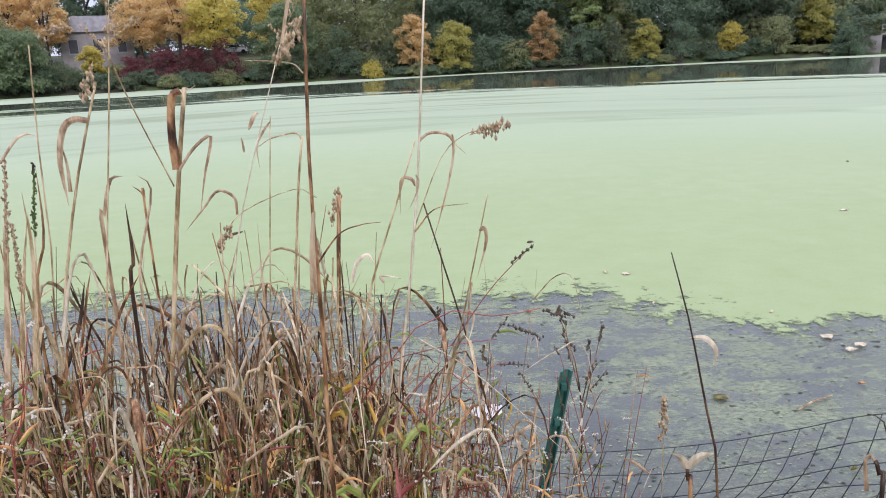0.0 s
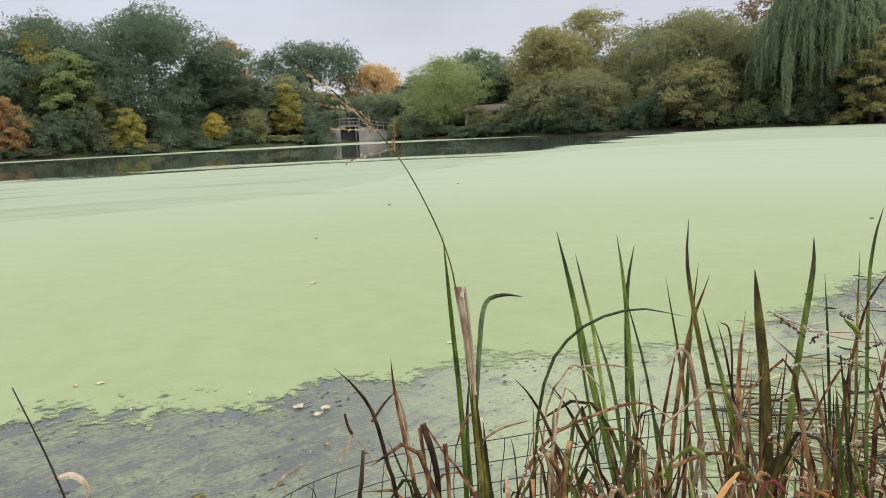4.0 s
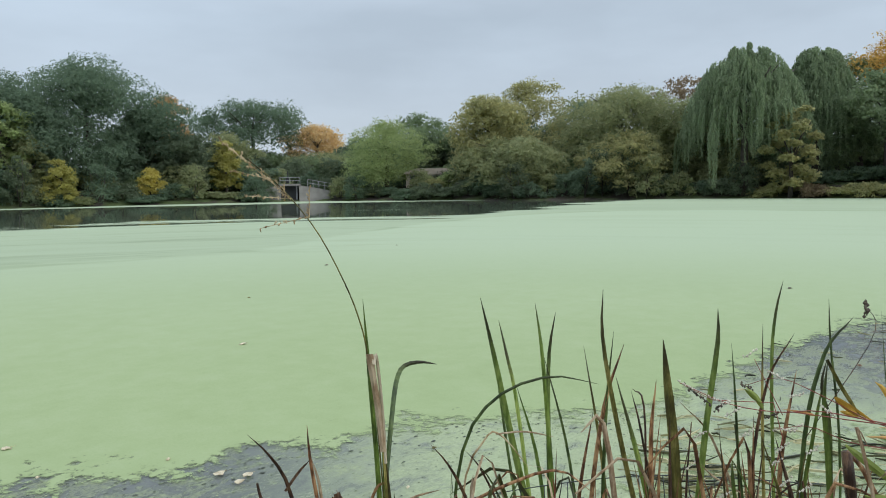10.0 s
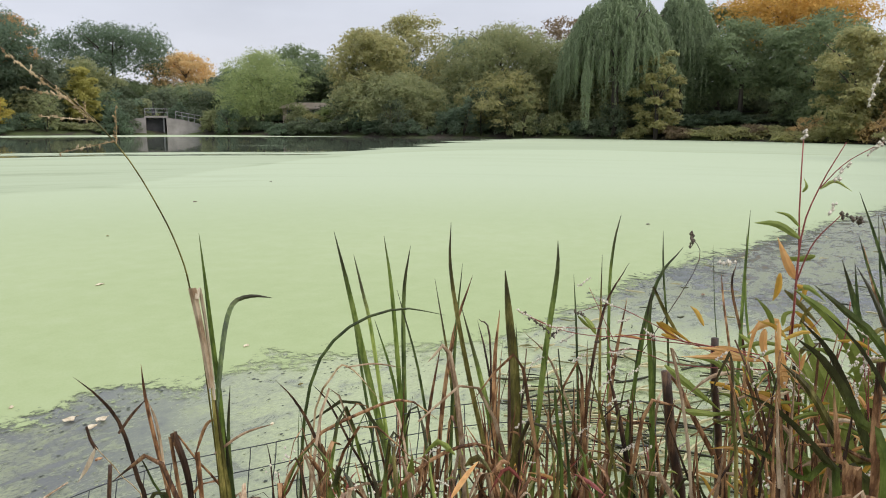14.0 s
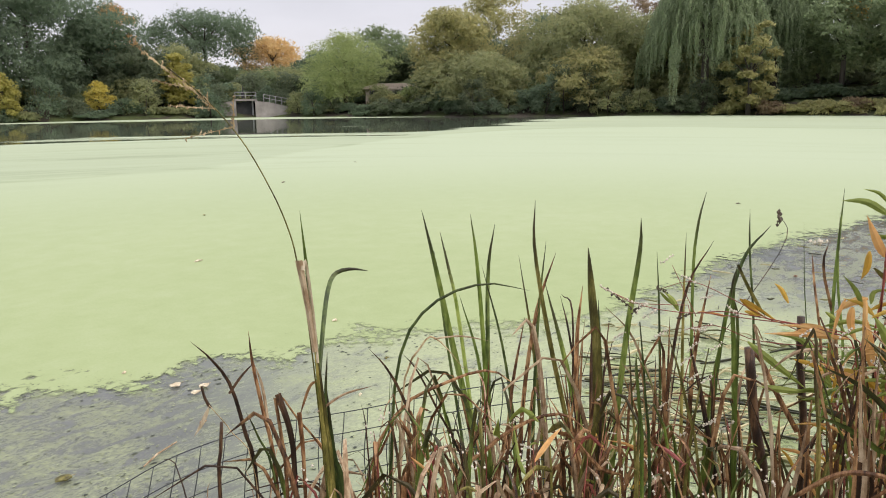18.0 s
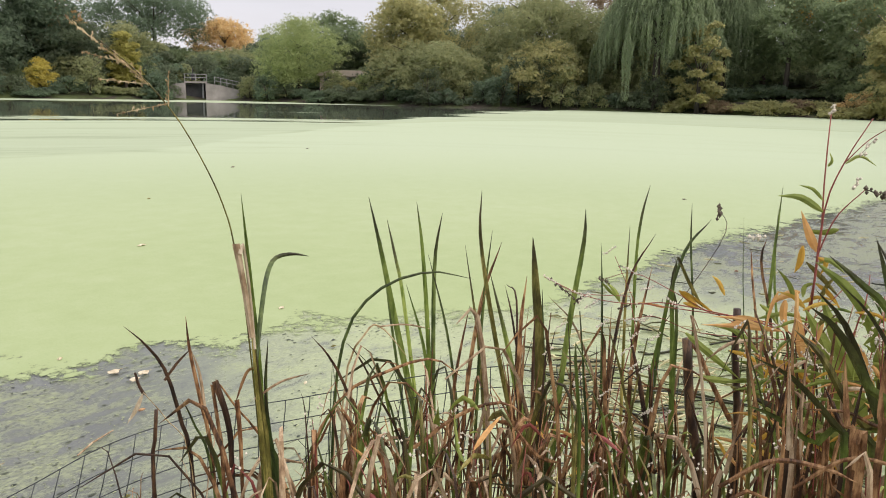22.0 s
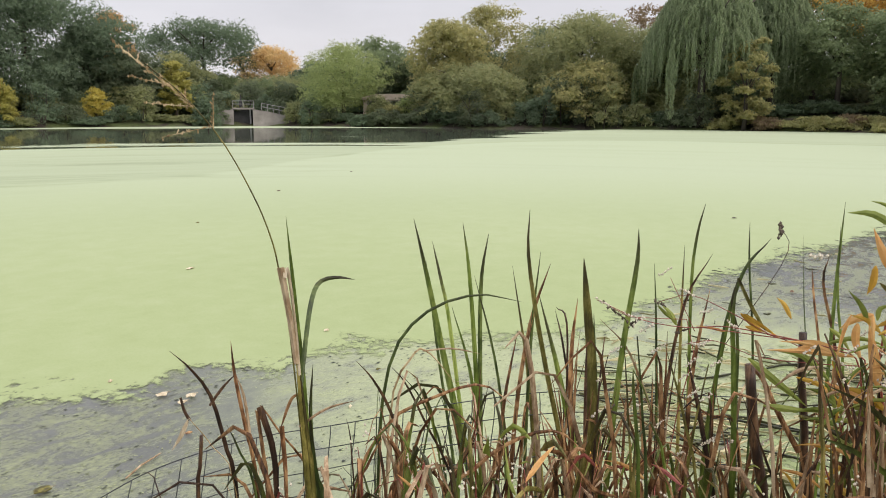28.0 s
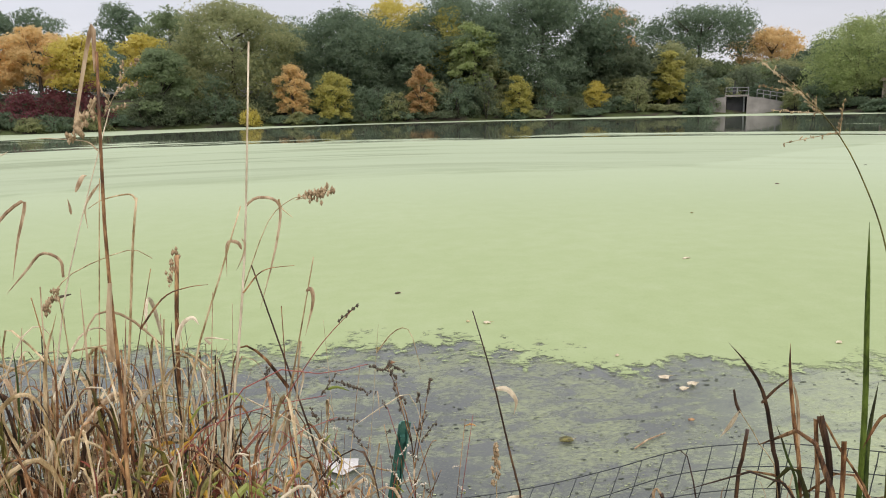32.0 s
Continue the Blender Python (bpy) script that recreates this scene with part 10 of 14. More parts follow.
leaf(p, ((-0.563, 1.614, 0.924), (-0.575, 1.606, 0.944), (-0.587, 1.598, 0.956)), 0.0046, GREEN, 'lance', n=6)
leaf(p, ((-0.526, 1.636, 0.999), (-0.514, 1.643, 1.002), (-0.503, 1.649, 0.998)), 0.0044, FRESH, 'lance', n=6)
leaf(p, ((-0.556, 1.618, 0.939), (-0.568, 1.610, 0.951), (-0.582, 1.602, 0.956)), 0.0070, FRESH, 'lance', n=6)
stem(p, ((-0.574, 1.607, 0.100), (-0.577, 1.605, 0.896), (-0.584, 1.601, 0.906), (-0.599, 1.591, 0.919)), 0.0017, 0.0008, OLIVE)
leaf(p, ((-0.584, 1.601, 0.903), (-0.573, 1.608, 0.891), (-0.562, 1.614, 0.872)), 0.0075, FRESH, 'lance', n=6)
leaf(p, ((-0.591, 1.596, 0.911), (-0.611, 1.583, 0.936), (-0.630, 1.569, 0.952)), 0.0051, TAN, 'lance', n=6)
leaf(p, ((-0.592, 1.595, 0.912), (-0.579, 1.604, 0.915), (-0.566, 1.612, 0.911)), 0.0052, TAN, 'lance', n=6)
leaf(p, ((-0.592, 1.595, 0.912), (-0.574, 1.607, 0.912), (-0.557, 1.617, 0.905)), 0.0067, BROWN, 'lance', n=6)
leaf(p, ((-0.583, 1.601, 0.902), (-0.583, 1.601, 0.935), (-0.585, 1.600, 0.958)), 0.0062, ORANGE, 'lance', n=6)
leaf(p, ((-0.592, 1.595, 0.912), (-0.577, 1.605, 0.895), (-0.563, 1.614, 0.873)), 0.0048, GREEN, 'lance', n=6)
p = thing('smartweed', -0.763, 1.694, 0.10, 'leafy smartweed with green and reddening leaves and white buds', 'wildflower', SMART)
stem(p, ((-0.774, 1.687, 0.100), (-0.767, 1.692, 0.849), (-0.748, 1.705, 0.966), (-0.749, 1.704, 1.089)), 0.0019, 0.0008, REDSTEM)
leaf(p, ((-0.752, 1.702, 1.047), (-0.743, 1.709, 1.049), (-0.734, 1.715, 1.044)), 0.0049, FRESH, 'lance', n=6)
leaf(p, ((-0.761, 1.696, 0.925), (-0.753, 1.702, 0.940), (-0.745, 1.708, 0.948)), 0.0045, OLIVE, 'lance', n=6)
leaf(p, ((-0.757, 1.699, 0.982), (-0.751, 1.703, 0.970), (-0.746, 1.707, 0.953)), 0.0059, FRESH, 'lance', n=6)
leaf(p, ((-0.758, 1.698, 0.976), (-0.771, 1.688, 0.980), (-0.785, 1.678, 0.977)), 0.0072, TAN, 'lance', n=6)
leaf(p, ((-0.753, 1.702, 1.045), (-0.732, 1.717, 1.033), (-0.712, 1.731, 1.013)), 0.0062, OLIVE, 'lance', n=6)
leaf(p, ((-0.754, 1.701, 1.027), (-0.730, 1.718, 1.027), (-0.707, 1.734, 1.019)), 0.0067, GREEN, 'lance', n=6)
stem(p, ((-0.766, 1.692, 0.100), (-0.767, 1.692, 0.849), (-0.770, 1.689, 0.937), (-0.785, 1.678, 1.028)), 0.0019, 0.0008, OLIVE)
leaf(p, ((-0.783, 1.680, 1.007), (-0.780, 1.682, 1.040), (-0.778, 1.683, 1.062)), 0.0079, TAN, 'lance', n=6)
leaf(p, ((-0.777, 1.684, 0.944), (-0.757, 1.699, 0.950), (-0.739, 1.712, 0.948)), 0.0071, BROWN, 'lance', n=6)
leaf(p, ((-0.781, 1.681, 0.990), (-0.787, 1.677, 1.009), (-0.793, 1.672, 1.021)), 0.0087, FRESH, 'lance', n=6)
leaf(p, ((-0.783, 1.679, 1.007), (-0.774, 1.686, 1.031), (-0.766, 1.692, 1.046)), 0.0061, TAN, 'lance', n=6)
leaf(p, ((-0.782, 1.680, 1.001), (-0.784, 1.679, 1.018), (-0.786, 1.677, 1.028)), 0.0068, TAN, 'lance', n=6)
leaf(p, ((-0.772, 1.688, 0.896), (-0.769, 1.690, 0.932), (-0.767, 1.691, 0.958)), 0.0067, FRESH, 'lance', n=6)
spike(p, (-0.785, 1.678, 1.028), (-0.773, 1.687, 1.043), 0.0036, BLOOM, 9, 'flower_spike', '', 358, 0.000)
p = thing('smartweed', -0.592, 1.502, 0.10, 'leafy smartweed with green and reddening leaves and white buds', 'wildflower', SMART)
stem(p, ((-0.599, 1.497, 0.100), (-0.596, 1.499, 0.968), (-0.585, 1.507, 1.010), (-0.580, 1.511, 1.054)), 0.0016, 0.0007, REDSTEM)
leaf(p, ((-0.589, 1.504, 1.002), (-0.581, 1.509, 1.026), (-0.575, 1.514, 1.042)), 0.0068, ORANGE, 'lance', n=6)
leaf(p, ((-0.588, 1.505, 1.010), (-0.577, 1.512, 0.992), (-0.567, 1.519, 0.970)), 0.0054, OLIVE, 'lance', n=6)
leaf(p, ((-0.586, 1.506, 1.020), (-0.567, 1.519, 1.034), (-0.549, 1.532, 1.039)), 0.0044, OLIVE, 'lance', n=6)
leaf(p, ((-0.589, 1.504, 1.006), (-0.579, 1.511, 0.989), (-0.569, 1.518, 0.967)), 0.0065, OLIVE, 'lance', n=6)
leaf(p, ((-0.580, 1.510, 1.051), (-0.575, 1.514, 1.066), (-0.570, 1.517, 1.073)), 0.0052, TAN, 'lance', n=6)
leaf(p, ((-0.590, 1.503, 0.999), (-0.579, 1.511, 1.003), (-0.569, 1.518, 1.002)), 0.0039, FRESH, 'lance', n=6)
spike(p, (-0.580, 1.511, 1.054), (-0.574, 1.515, 1.060), 0.0031, BLOOM, 9, 'flower_spike', '', 360, 0.000)
stem(p, ((-0.595, 1.500, 0.100), (-0.596, 1.499, 0.968), (-0.597, 1.498, 1.046), (-0.603, 1.494, 1.123)), 0.0016, 0.0007, OLIVE)
leaf(p, ((-0.600, 1.496, 1.051), (-0.610, 1.489, 1.069), (-0.621, 1.481, 1.081)), 0.0063, TAN, 'lance', n=6)
leaf(p, ((-0.602, 1.495, 1.091), (-0.590, 1.503, 1.080), (-0.579, 1.511, 1.063)), 0.0055, GREEN, 'lance', n=6)
leaf(p, ((-0.602, 1.495, 1.103), (-0.587, 1.505, 1.117), (-0.573, 1.515, 1.124)), 0.0053, BROWN, 'lance', n=6)
leaf(p, ((-0.600, 1.496, 1.055), (-0.588, 1.505, 1.049), (-0.577, 1.512, 1.038)), 0.0052, TAN, 'lance', n=6)
leaf(p, ((-0.600, 1.496, 1.065), (-0.607, 1.491, 1.082), (-0.615, 1.485, 1.092)), 0.0046, REDSTEM, 'lance', n=6)
leaf(p, ((-0.603, 1.494, 1.110), (-0.618, 1.483, 1.128), (-0.634, 1.471, 1.139)), 0.0062, TAN, 'lance', n=6)
p = thing('smartweed', -0.316, 1.524, 0.10, 'leafy smartweed with green and reddening leaves and white buds', 'wildflower', SMART)
stem(p, ((-0.324, 1.521, 0.100), (-0.319, 1.523, 0.937), (-0.305, 1.529, 1.025), (-0.267, 1.546, 1.104)), 0.0015, 0.0007, OLIVE)
leaf(p, ((-0.297, 1.533, 1.007), (-0.291, 1.536, 1.023), (-0.285, 1.538, 1.032)), 0.0069, GREEN, 'lance', n=6)
leaf(p, ((-0.283, 1.539, 1.053), (-0.270, 1.544, 1.071), (-0.258, 1.549, 1.080)), 0.0035, REDSTEM, 'lance', n=6)
leaf(p, ((-0.304, 1.530, 0.986), (-0.291, 1.536, 1.002), (-0.278, 1.541, 1.010)), 0.0065, REDSTEM, 'lance', n=6)
leaf(p, ((-0.275, 1.542, 1.080), (-0.274, 1.543, 1.107), (-0.275, 1.543, 1.126)), 0.0042, ORANGE, 'lance', n=6)
leaf(p, ((-0.287, 1.537, 1.041), (-0.300, 1.532, 1.058), (-0.313, 1.526, 1.067)), 0.0038, TAN, 'lance', n=6)
leaf(p, ((-0.274, 1.543, 1.083), (-0.254, 1.551, 1.098), (-0.236, 1.558, 1.105)), 0.0068, BROWN, 'lance', n=6)
spike(p, (-0.267, 1.546, 1.104), (-0.266, 1.546, 1.119), 0.0028, BLOOM, 9, 'flower_spike', '', 363, 0.000)
stem(p, ((-0.323, 1.521, 0.100), (-0.319, 1.523, 0.937), (-0.308, 1.528, 1.017), (-0.272, 1.544, 1.089)), 0.0015, 0.0007, REDSTEM)
leaf(p, ((-0.279, 1.541, 1.067), (-0.295, 1.534, 1.094), (-0.311, 1.526, 1.112)), 0.0045, FRESH, 'lance', n=6)
leaf(p, ((-0.277, 1.542, 1.073), (-0.280, 1.540, 1.096), (-0.283, 1.539, 1.111)), 0.0044, FRESH, 'lance', n=6)
leaf(p, ((-0.302, 1.531, 0.992), (-0.321, 1.522, 0.997), (-0.339, 1.513, 0.995)), 0.0050, FRESH, 'lance', n=6)
leaf(p, ((-0.280, 1.540, 1.062), (-0.293, 1.534, 1.081), (-0.308, 1.528, 1.093)), 0.0043, REDSTEM, 'lance', n=6)
leaf(p, ((-0.275, 1.542, 1.079), (-0.267, 1.546, 1.110), (-0.261, 1.548, 1.132)), 0.0064, REDSTEM, 'lance', n=6)
leaf(p, ((-0.304, 1.530, 0.986), (-0.311, 1.527, 1.002), (-0.318, 1.523, 1.012)), 0.0042, TAN, 'lance', n=6)
spike(p, (-0.272, 1.544, 1.089), (-0.283, 1.539, 1.103), 0.0028, BLOOM, 9, 'flower_spike', '', 364, 0.000)
p = thing('smartweed', -0.174, 1.723, 0.10, 'leafy smartweed with green and reddening leaves and white buds', 'wildflower', SMART)
stem(p, ((-0.187, 1.719, 0.100), (-0.177, 1.722, 0.795), (-0.150, 1.730, 0.869), (-0.106, 1.741, 0.938)), 0.0016, 0.0007, OLIVE)
leaf(p, ((-0.155, 1.728, 0.839), (-0.128, 1.736, 0.835), (-0.102, 1.742, 0.824)), 0.0060, OLIVE, 'lance', n=6)
leaf(p, ((-0.147, 1.731, 0.856), (-0.123, 1.737, 0.829), (-0.100, 1.743, 0.796)), 0.0064, TAN, 'lance', n=6)
leaf(p, ((-0.142, 1.732, 0.865), (-0.131, 1.735, 0.896), (-0.120, 1.738, 0.916)), 0.0053, BROWN, 'lance', n=6)
leaf(p, ((-0.122, 1.737, 0.906), (-0.123, 1.737, 0.948), (-0.125, 1.736, 0.977)), 0.0066, OLIVE, 'lance', n=6)
leaf(p, ((-0.115, 1.739, 0.920), (-0.109, 1.740, 0.944), (-0.104, 1.741, 0.959)), 0.0043, FRESH, 'lance', n=6)
leaf(p, ((-0.121, 1.737, 0.907), (-0.155, 1.728, 0.910), (-0.189, 1.719, 0.906)), 0.0061, REDSTEM, 'lance', n=6)
spike(p, (-0.106, 1.741, 0.938), (-0.101, 1.742, 0.963), 0.0031, BLOOM, 9, 'flower_spike', '', 366, 0.000)
stem(p, ((-0.171, 1.724, 0.100), (-0.177, 1.722, 0.795), (-0.194, 1.717, 0.835), (-0.191, 1.718, 0.869)), 0.0016, 0.0007, REDSTEM)
leaf(p, ((-0.184, 1.720, 0.834), (-0.168, 1.725, 0.869), (-0.153, 1.729, 0.893)), 0.0065, ORANGE, 'lance', n=6)
leaf(p, ((-0.186, 1.720, 0.841), (-0.158, 1.728, 0.830), (-0.131, 1.735, 0.812)), 0.0068, FRESH, 'lance', n=6)
leaf(p, ((-0.185, 1.720, 0.837), (-0.159, 1.727, 0.824), (-0.132, 1.735, 0.804)), 0.0067, OLIVE, 'lance', n=6)
leaf(p, ((-0.181, 1.721, 0.816), (-0.206, 1.713, 0.810), (-0.231, 1.705, 0.797)), 0.0045, REDSTEM, 'lance', n=6)
leaf(p, ((-0.189, 1.719, 0.860), (-0.220, 1.709, 0.855), (-0.252, 1.698, 0.843)), 0.0050, ORANGE, 'lance', n=6)
leaf(p, ((-0.187, 1.719, 0.849), (-0.190, 1.718, 0.868), (-0.194, 1.717, 0.878)), 0.0057, FRESH, 'lance', n=6)
p = thing('smartweed', -0.153, 1.815, 0.10, 'leafy smartweed with green and reddening leaves and white buds', 'wildflower', SMART)
stem(p, ((-0.168, 1.811, 0.100), (-0.157, 1.814, 0.733), (-0.124, 1.822, 0.857), (-0.108, 1.826, 0.981)), 0.0017, 0.0008, OLIVE)
leaf(p, ((-0.143, 1.818, 0.802), (-0.118, 1.824, 0.830), (-0.094, 1.829, 0.846)), 0.0081, GREEN, 'lance', n=6)
leaf(p, ((-0.110, 1.826, 0.972), (-0.093, 1.829, 1.007), (-0.078, 1.832, 1.030)), 0.0059, ORANGE, 'lance', n=6)
leaf(p, ((-0.123, 1.823, 0.907), (-0.105, 1.827, 0.912), (-0.088, 1.830, 0.909)), 0.0050, TAN, 'lance', n=6)
leaf(p, ((-0.115, 1.824, 0.947), (-0.129, 1.821, 0.964), (-0.143, 1.818, 0.972)), 0.0067, FRESH, 'lance', n=6)
leaf(p, ((-0.142, 1.818, 0.809), (-0.122, 1.823, 0.821), (-0.102, 1.827, 0.825)), 0.0078, ORANGE, 'lance', n=6)
leaf(p, ((-0.114, 1.825, 0.948), (-0.132, 1.820, 0.957), (-0.150, 1.816, 0.958)), 0.0081, TAN, 'lance', n=6)
spike(p, (-0.108, 1.826, 0.981), (-0.113, 1.825, 0.991), 0.0033, BLOOM, 9, 'flower_spike', '', 369, 0.000)
stem(p, ((-0.156, 1.814, 0.100), (-0.157, 1.814, 0.733), (-0.159, 1.814, 0.857), (-0.159, 1.814, 0.976)), 0.0017, 0.0008, REDSTEM)
leaf(p, ((-0.158, 1.814, 0.870), (-0.150, 1.816, 0.886), (-0.144, 1.817, 0.894)), 0.0075, FRESH, 'lance', n=6)
leaf(p, ((-0.159, 1.814, 0.975), (-0.173, 1.810, 0.995), (-0.187, 1.806, 1.007)), 0.0070, REDSTEM, 'lance', n=6)
leaf(p, ((-0.158, 1.814, 0.867), (-0.150, 1.816, 0.890), (-0.142, 1.818, 0.904)), 0.0055, TAN, 'lance', n=6)
leaf(p, ((-0.158, 1.814, 0.851), (-0.165, 1.812, 0.880), (-0.172, 1.810, 0.899)), 0.0060, GREEN, 'lance', n=6)
leaf(p, ((-0.158, 1.814, 0.920), (-0.157, 1.814, 0.952), (-0.156, 1.814, 0.972)), 0.0043, REDSTEM, 'lance', n=6)
leaf(p, ((-0.158, 1.814, 0.837), (-0.173, 1.810, 0.836), (-0.189, 1.805, 0.829)), 0.0063, FRESH, 'lance', n=6)
p = thing('cattail', 2.424, 0.505, 0.00, 'green and olive strap leaves among dead ones', 'cattail', CAT)
leaf(p, ((2.471, 0.463, 0.000), (2.469, 0.472, 0.710), (2.465, 0.498, 0.862), (2.461, 0.524, 0.993), (2.449, 0.582, 0.896)), 0.0142, GREEN, n=9)
leaf(p, ((2.370, 0.475, 0.000), (2.372, 0.464, 0.760), (2.377, 0.433, 0.846), (2.380, 0.406, 1.025)), 0.0133, BROWN, 'taper', n=9)
leaf(p, ((2.393, 0.524, 0.000), (2.392, 0.527, 0.725), (2.391, 0.536, 1.007), (2.392, 0.531, 1.180)), 0.0141, OLIVE, n=9)
leaf(p, ((2.419, 0.449, 0.000), (2.415, 0.470, 0.737), (2.405, 0.529, 0.897), (2.391, 0.594, 1.017), (2.360, 0.708, 0.869)), 0.0106, BROWN, 'taper', n=9)
leaf(p, ((2.411, 0.463, 0.000), (2.410, 0.466, 0.741), (2.409, 0.476, 1.048), (2.410, 0.467, 1.218)), 0.0145, BROWN, n=9)
p = thing('cattail', 2.136, 0.292, 0.00, 'withered cattail leaves crowding the bank', 'cattail', CAT)
leaf(p, ((2.067, 0.280, 0.000), (2.067, 0.280, 0.977), (2.067, 0.281, 0.999), (2.066, 0.295, 1.131)), 0.0100, DARKB, n=9)
leaf(p, ((2.108, 0.291, 0.000), (2.107, 0.303, 0.950), (2.103, 0.336, 1.063), (2.099, 0.375, 1.193)), 0.0074, DARKB, n=9)
leaf(p, ((2.175, 0.303, 0.000), (2.174, 0.314, 0.913), (2.171, 0.346, 1.064), (2.168, 0.375, 1.166), (2.170, 0.357, 1.144)), 0.0127, BROWN, n=9)
leaf(p, ((2.157, 0.271, 0.000), (2.157, 0.282, 0.934), (2.154, 0.313, 1.170), (2.152, 0.332, 1.303)), 0.0141, BROWN, 'taper', n=9)
leaf(p, ((2.088, 0.263, 0.000), (2.087, 0.274, 0.970), (2.084, 0.308, 1.116), (2.081, 0.343, 1.242)), 0.0116, TAN, n=9)
p = thing('cattail', 2.379, 0.264, 0.00, 'withered cattail leaves crowding the bank', 'cattail', CAT)
leaf(p, ((2.367, 0.239, 0.000), (2.367, 0.234, 0.853), (2.368, 0.220, 1.103), (2.368, 0.181, 1.225), (2.368, 0.139, 1.193)), 0.0152, DARKB, 'taper', n=9)
leaf(p, ((2.387, 0.246, 0.000), (2.387, 0.243, 0.840), (2.387, 0.233, 0.904), (2.387, 0.233, 1.064)), 0.0133, BROWN, 'taper', n=9)
leaf(p, ((2.336, 0.238, 0.000), (2.335, 0.249, 0.862), (2.334, 0.279, 1.108), (2.333, 0.292, 1.218), (2.336, 0.236, 1.114)), 0.0088, TAN, n=9)
leaf(p, ((2.377, 0.259, 0.000), (2.377, 0.258, 0.839), (2.377, 0.254, 1.012), (2.377, 0.244, 1.170)), 0.0160, BROWN, n=9)
leaf(p, ((2.390, 0.210, 0.000), (2.389, 0.231, 0.844), (2.387, 0.291, 0.999), (2.381, 0.354, 1.103), (2.369, 0.455, 0.934)), 0.0122, DARKB, 'taper', n=9)
p = thing('cattail', 2.059, 0.544, 0.00, 'green and olive strap leaves among dead ones', 'cattail', CAT)
leaf(p, ((2.074, 0.493, 0.000), (2.070, 0.511, 0.885), (2.057, 0.563, 1.096), (2.043, 0.613, 1.235)), 0.0096, GREEN, 'taper', n=9)
leaf(p, ((2.055, 0.584, 0.000), (2.057, 0.573, 0.867), (2.065, 0.542, 1.009), (2.074, 0.506, 1.166)), 0.0077, OLIVE, n=9)
leaf(p, ((2.017, 0.520, 0.000), (2.014, 0.532, 0.903), (2.005, 0.566, 1.128), (1.998, 0.593, 1.231), (2.005, 0.568, 1.131)), 0.0075, BROWN, n=9)
leaf(p, ((2.105, 0.569, 0.000), (2.103, 0.579, 0.843), (2.095, 0.606, 1.135), (2.092, 0.618, 1.247), (2.081, 0.655, 1.127)), 0.0120, OLIVE, n=9)
leaf(p, ((2.114, 0.554, 0.000), (2.114, 0.557, 0.846), (2.111, 0.566, 0.908), (2.107, 0.584, 1.063)), 0.0137, GREEN, n=9)
p = thing('cattail', 2.011, 0.475, 0.00, 'withered cattail leaves crowding the bank', 'cattail', CAT)
leaf(p, ((1.998, 0.463, 0.000), (1.997, 0.466, 0.938), (1.995, 0.476, 1.129), (1.994, 0.478, 1.265)), 0.0085, TAN, n=9)
leaf(p, ((2.030, 0.482, 0.000), (2.031, 0.474, 0.918), (2.036, 0.452, 0.938), (2.038, 0.440, 1.087)), 0.0068, BROWN, n=9)
leaf(p, ((1.950, 0.470, 0.000), (1.950, 0.469, 0.959), (1.951, 0.467, 1.011), (1.950, 0.471, 1.148)), 0.0121, TAN, n=9)
leaf(p, ((1.962, 0.484, 0.000), (1.961, 0.487, 0.947), (1.959, 0.495, 1.100), (1.958, 0.499, 1.235)), 0.0106, BROWN, 'taper', n=9)
leaf(p, ((2.034, 0.491, 0.000), (2.032, 0.498, 0.908), (2.028, 0.517, 1.039), (2.023, 0.537, 1.180)), 0.0090, BROWN, n=9)
p = thing('cattail', 2.229, 0.677, 0.00, 'withered cattail leaves crowding the bank', 'cattail', CAT)
leaf(p, ((2.158, 0.672, 0.000), (2.160, 0.666, 0.782), (2.165, 0.647, 0.860), (2.170, 0.632, 1.031)), 0.0140, TAN, n=9)
leaf(p, ((2.193, 0.679, 0.000), (2.190, 0.687, 0.758), (2.182, 0.712, 0.944), (2.174, 0.737, 1.110)), 0.0097, BROWN, n=9)
leaf(p, ((2.235, 0.654, 0.000), (2.229, 0.673, 0.746), (2.211, 0.728, 0.905), (2.188, 0.791, 1.069)), 0.0103, DARKB, n=9)
leaf(p, ((2.172, 0.672, 0.000), (2.167, 0.687, 0.770), (2.153, 0.727, 1.097), (2.143, 0.756, 1.216), (2.151, 0.733, 1.174)), 0.0094, TAN, n=9)
leaf(p, ((2.217, 0.682, 0.000), (2.216, 0.684, 0.747), (2.214, 0.691, 0.804), (2.209, 0.706, 0.977)), 0.0148, BROWN, 'taper', n=9)
p = thing('cattail', 2.483, 0.453, 0.00, 'green and olive strap leaves among dead ones', 'cattail', CAT)
leaf(p, ((2.452, 0.455, 0.000), (2.451, 0.461, 0.723), (2.448, 0.478, 0.936), (2.447, 0.489, 1.110)), 0.0146, GREEN, 'taper', n=9)
leaf(p, ((2.457, 0.468, 0.000), (2.457, 0.466, 0.718), (2.458, 0.461, 0.955), (2.461, 0.445, 1.133)), 0.0083, GREEN, 'taper', n=9)
leaf(p, ((2.441, 0.427, 0.000), (2.439, 0.442, 0.737), (2.432, 0.484, 0.961), (2.425, 0.522, 1.128)), 0.0160, BROWN, n=9)
leaf(p, ((2.440, 0.413, 0.000), (2.440, 0.416, 0.747), (2.439, 0.424, 0.887), (2.438, 0.429, 1.017), (2.434, 0.453, 0.922)), 0.0143, BROWN, 'taper', n=9)
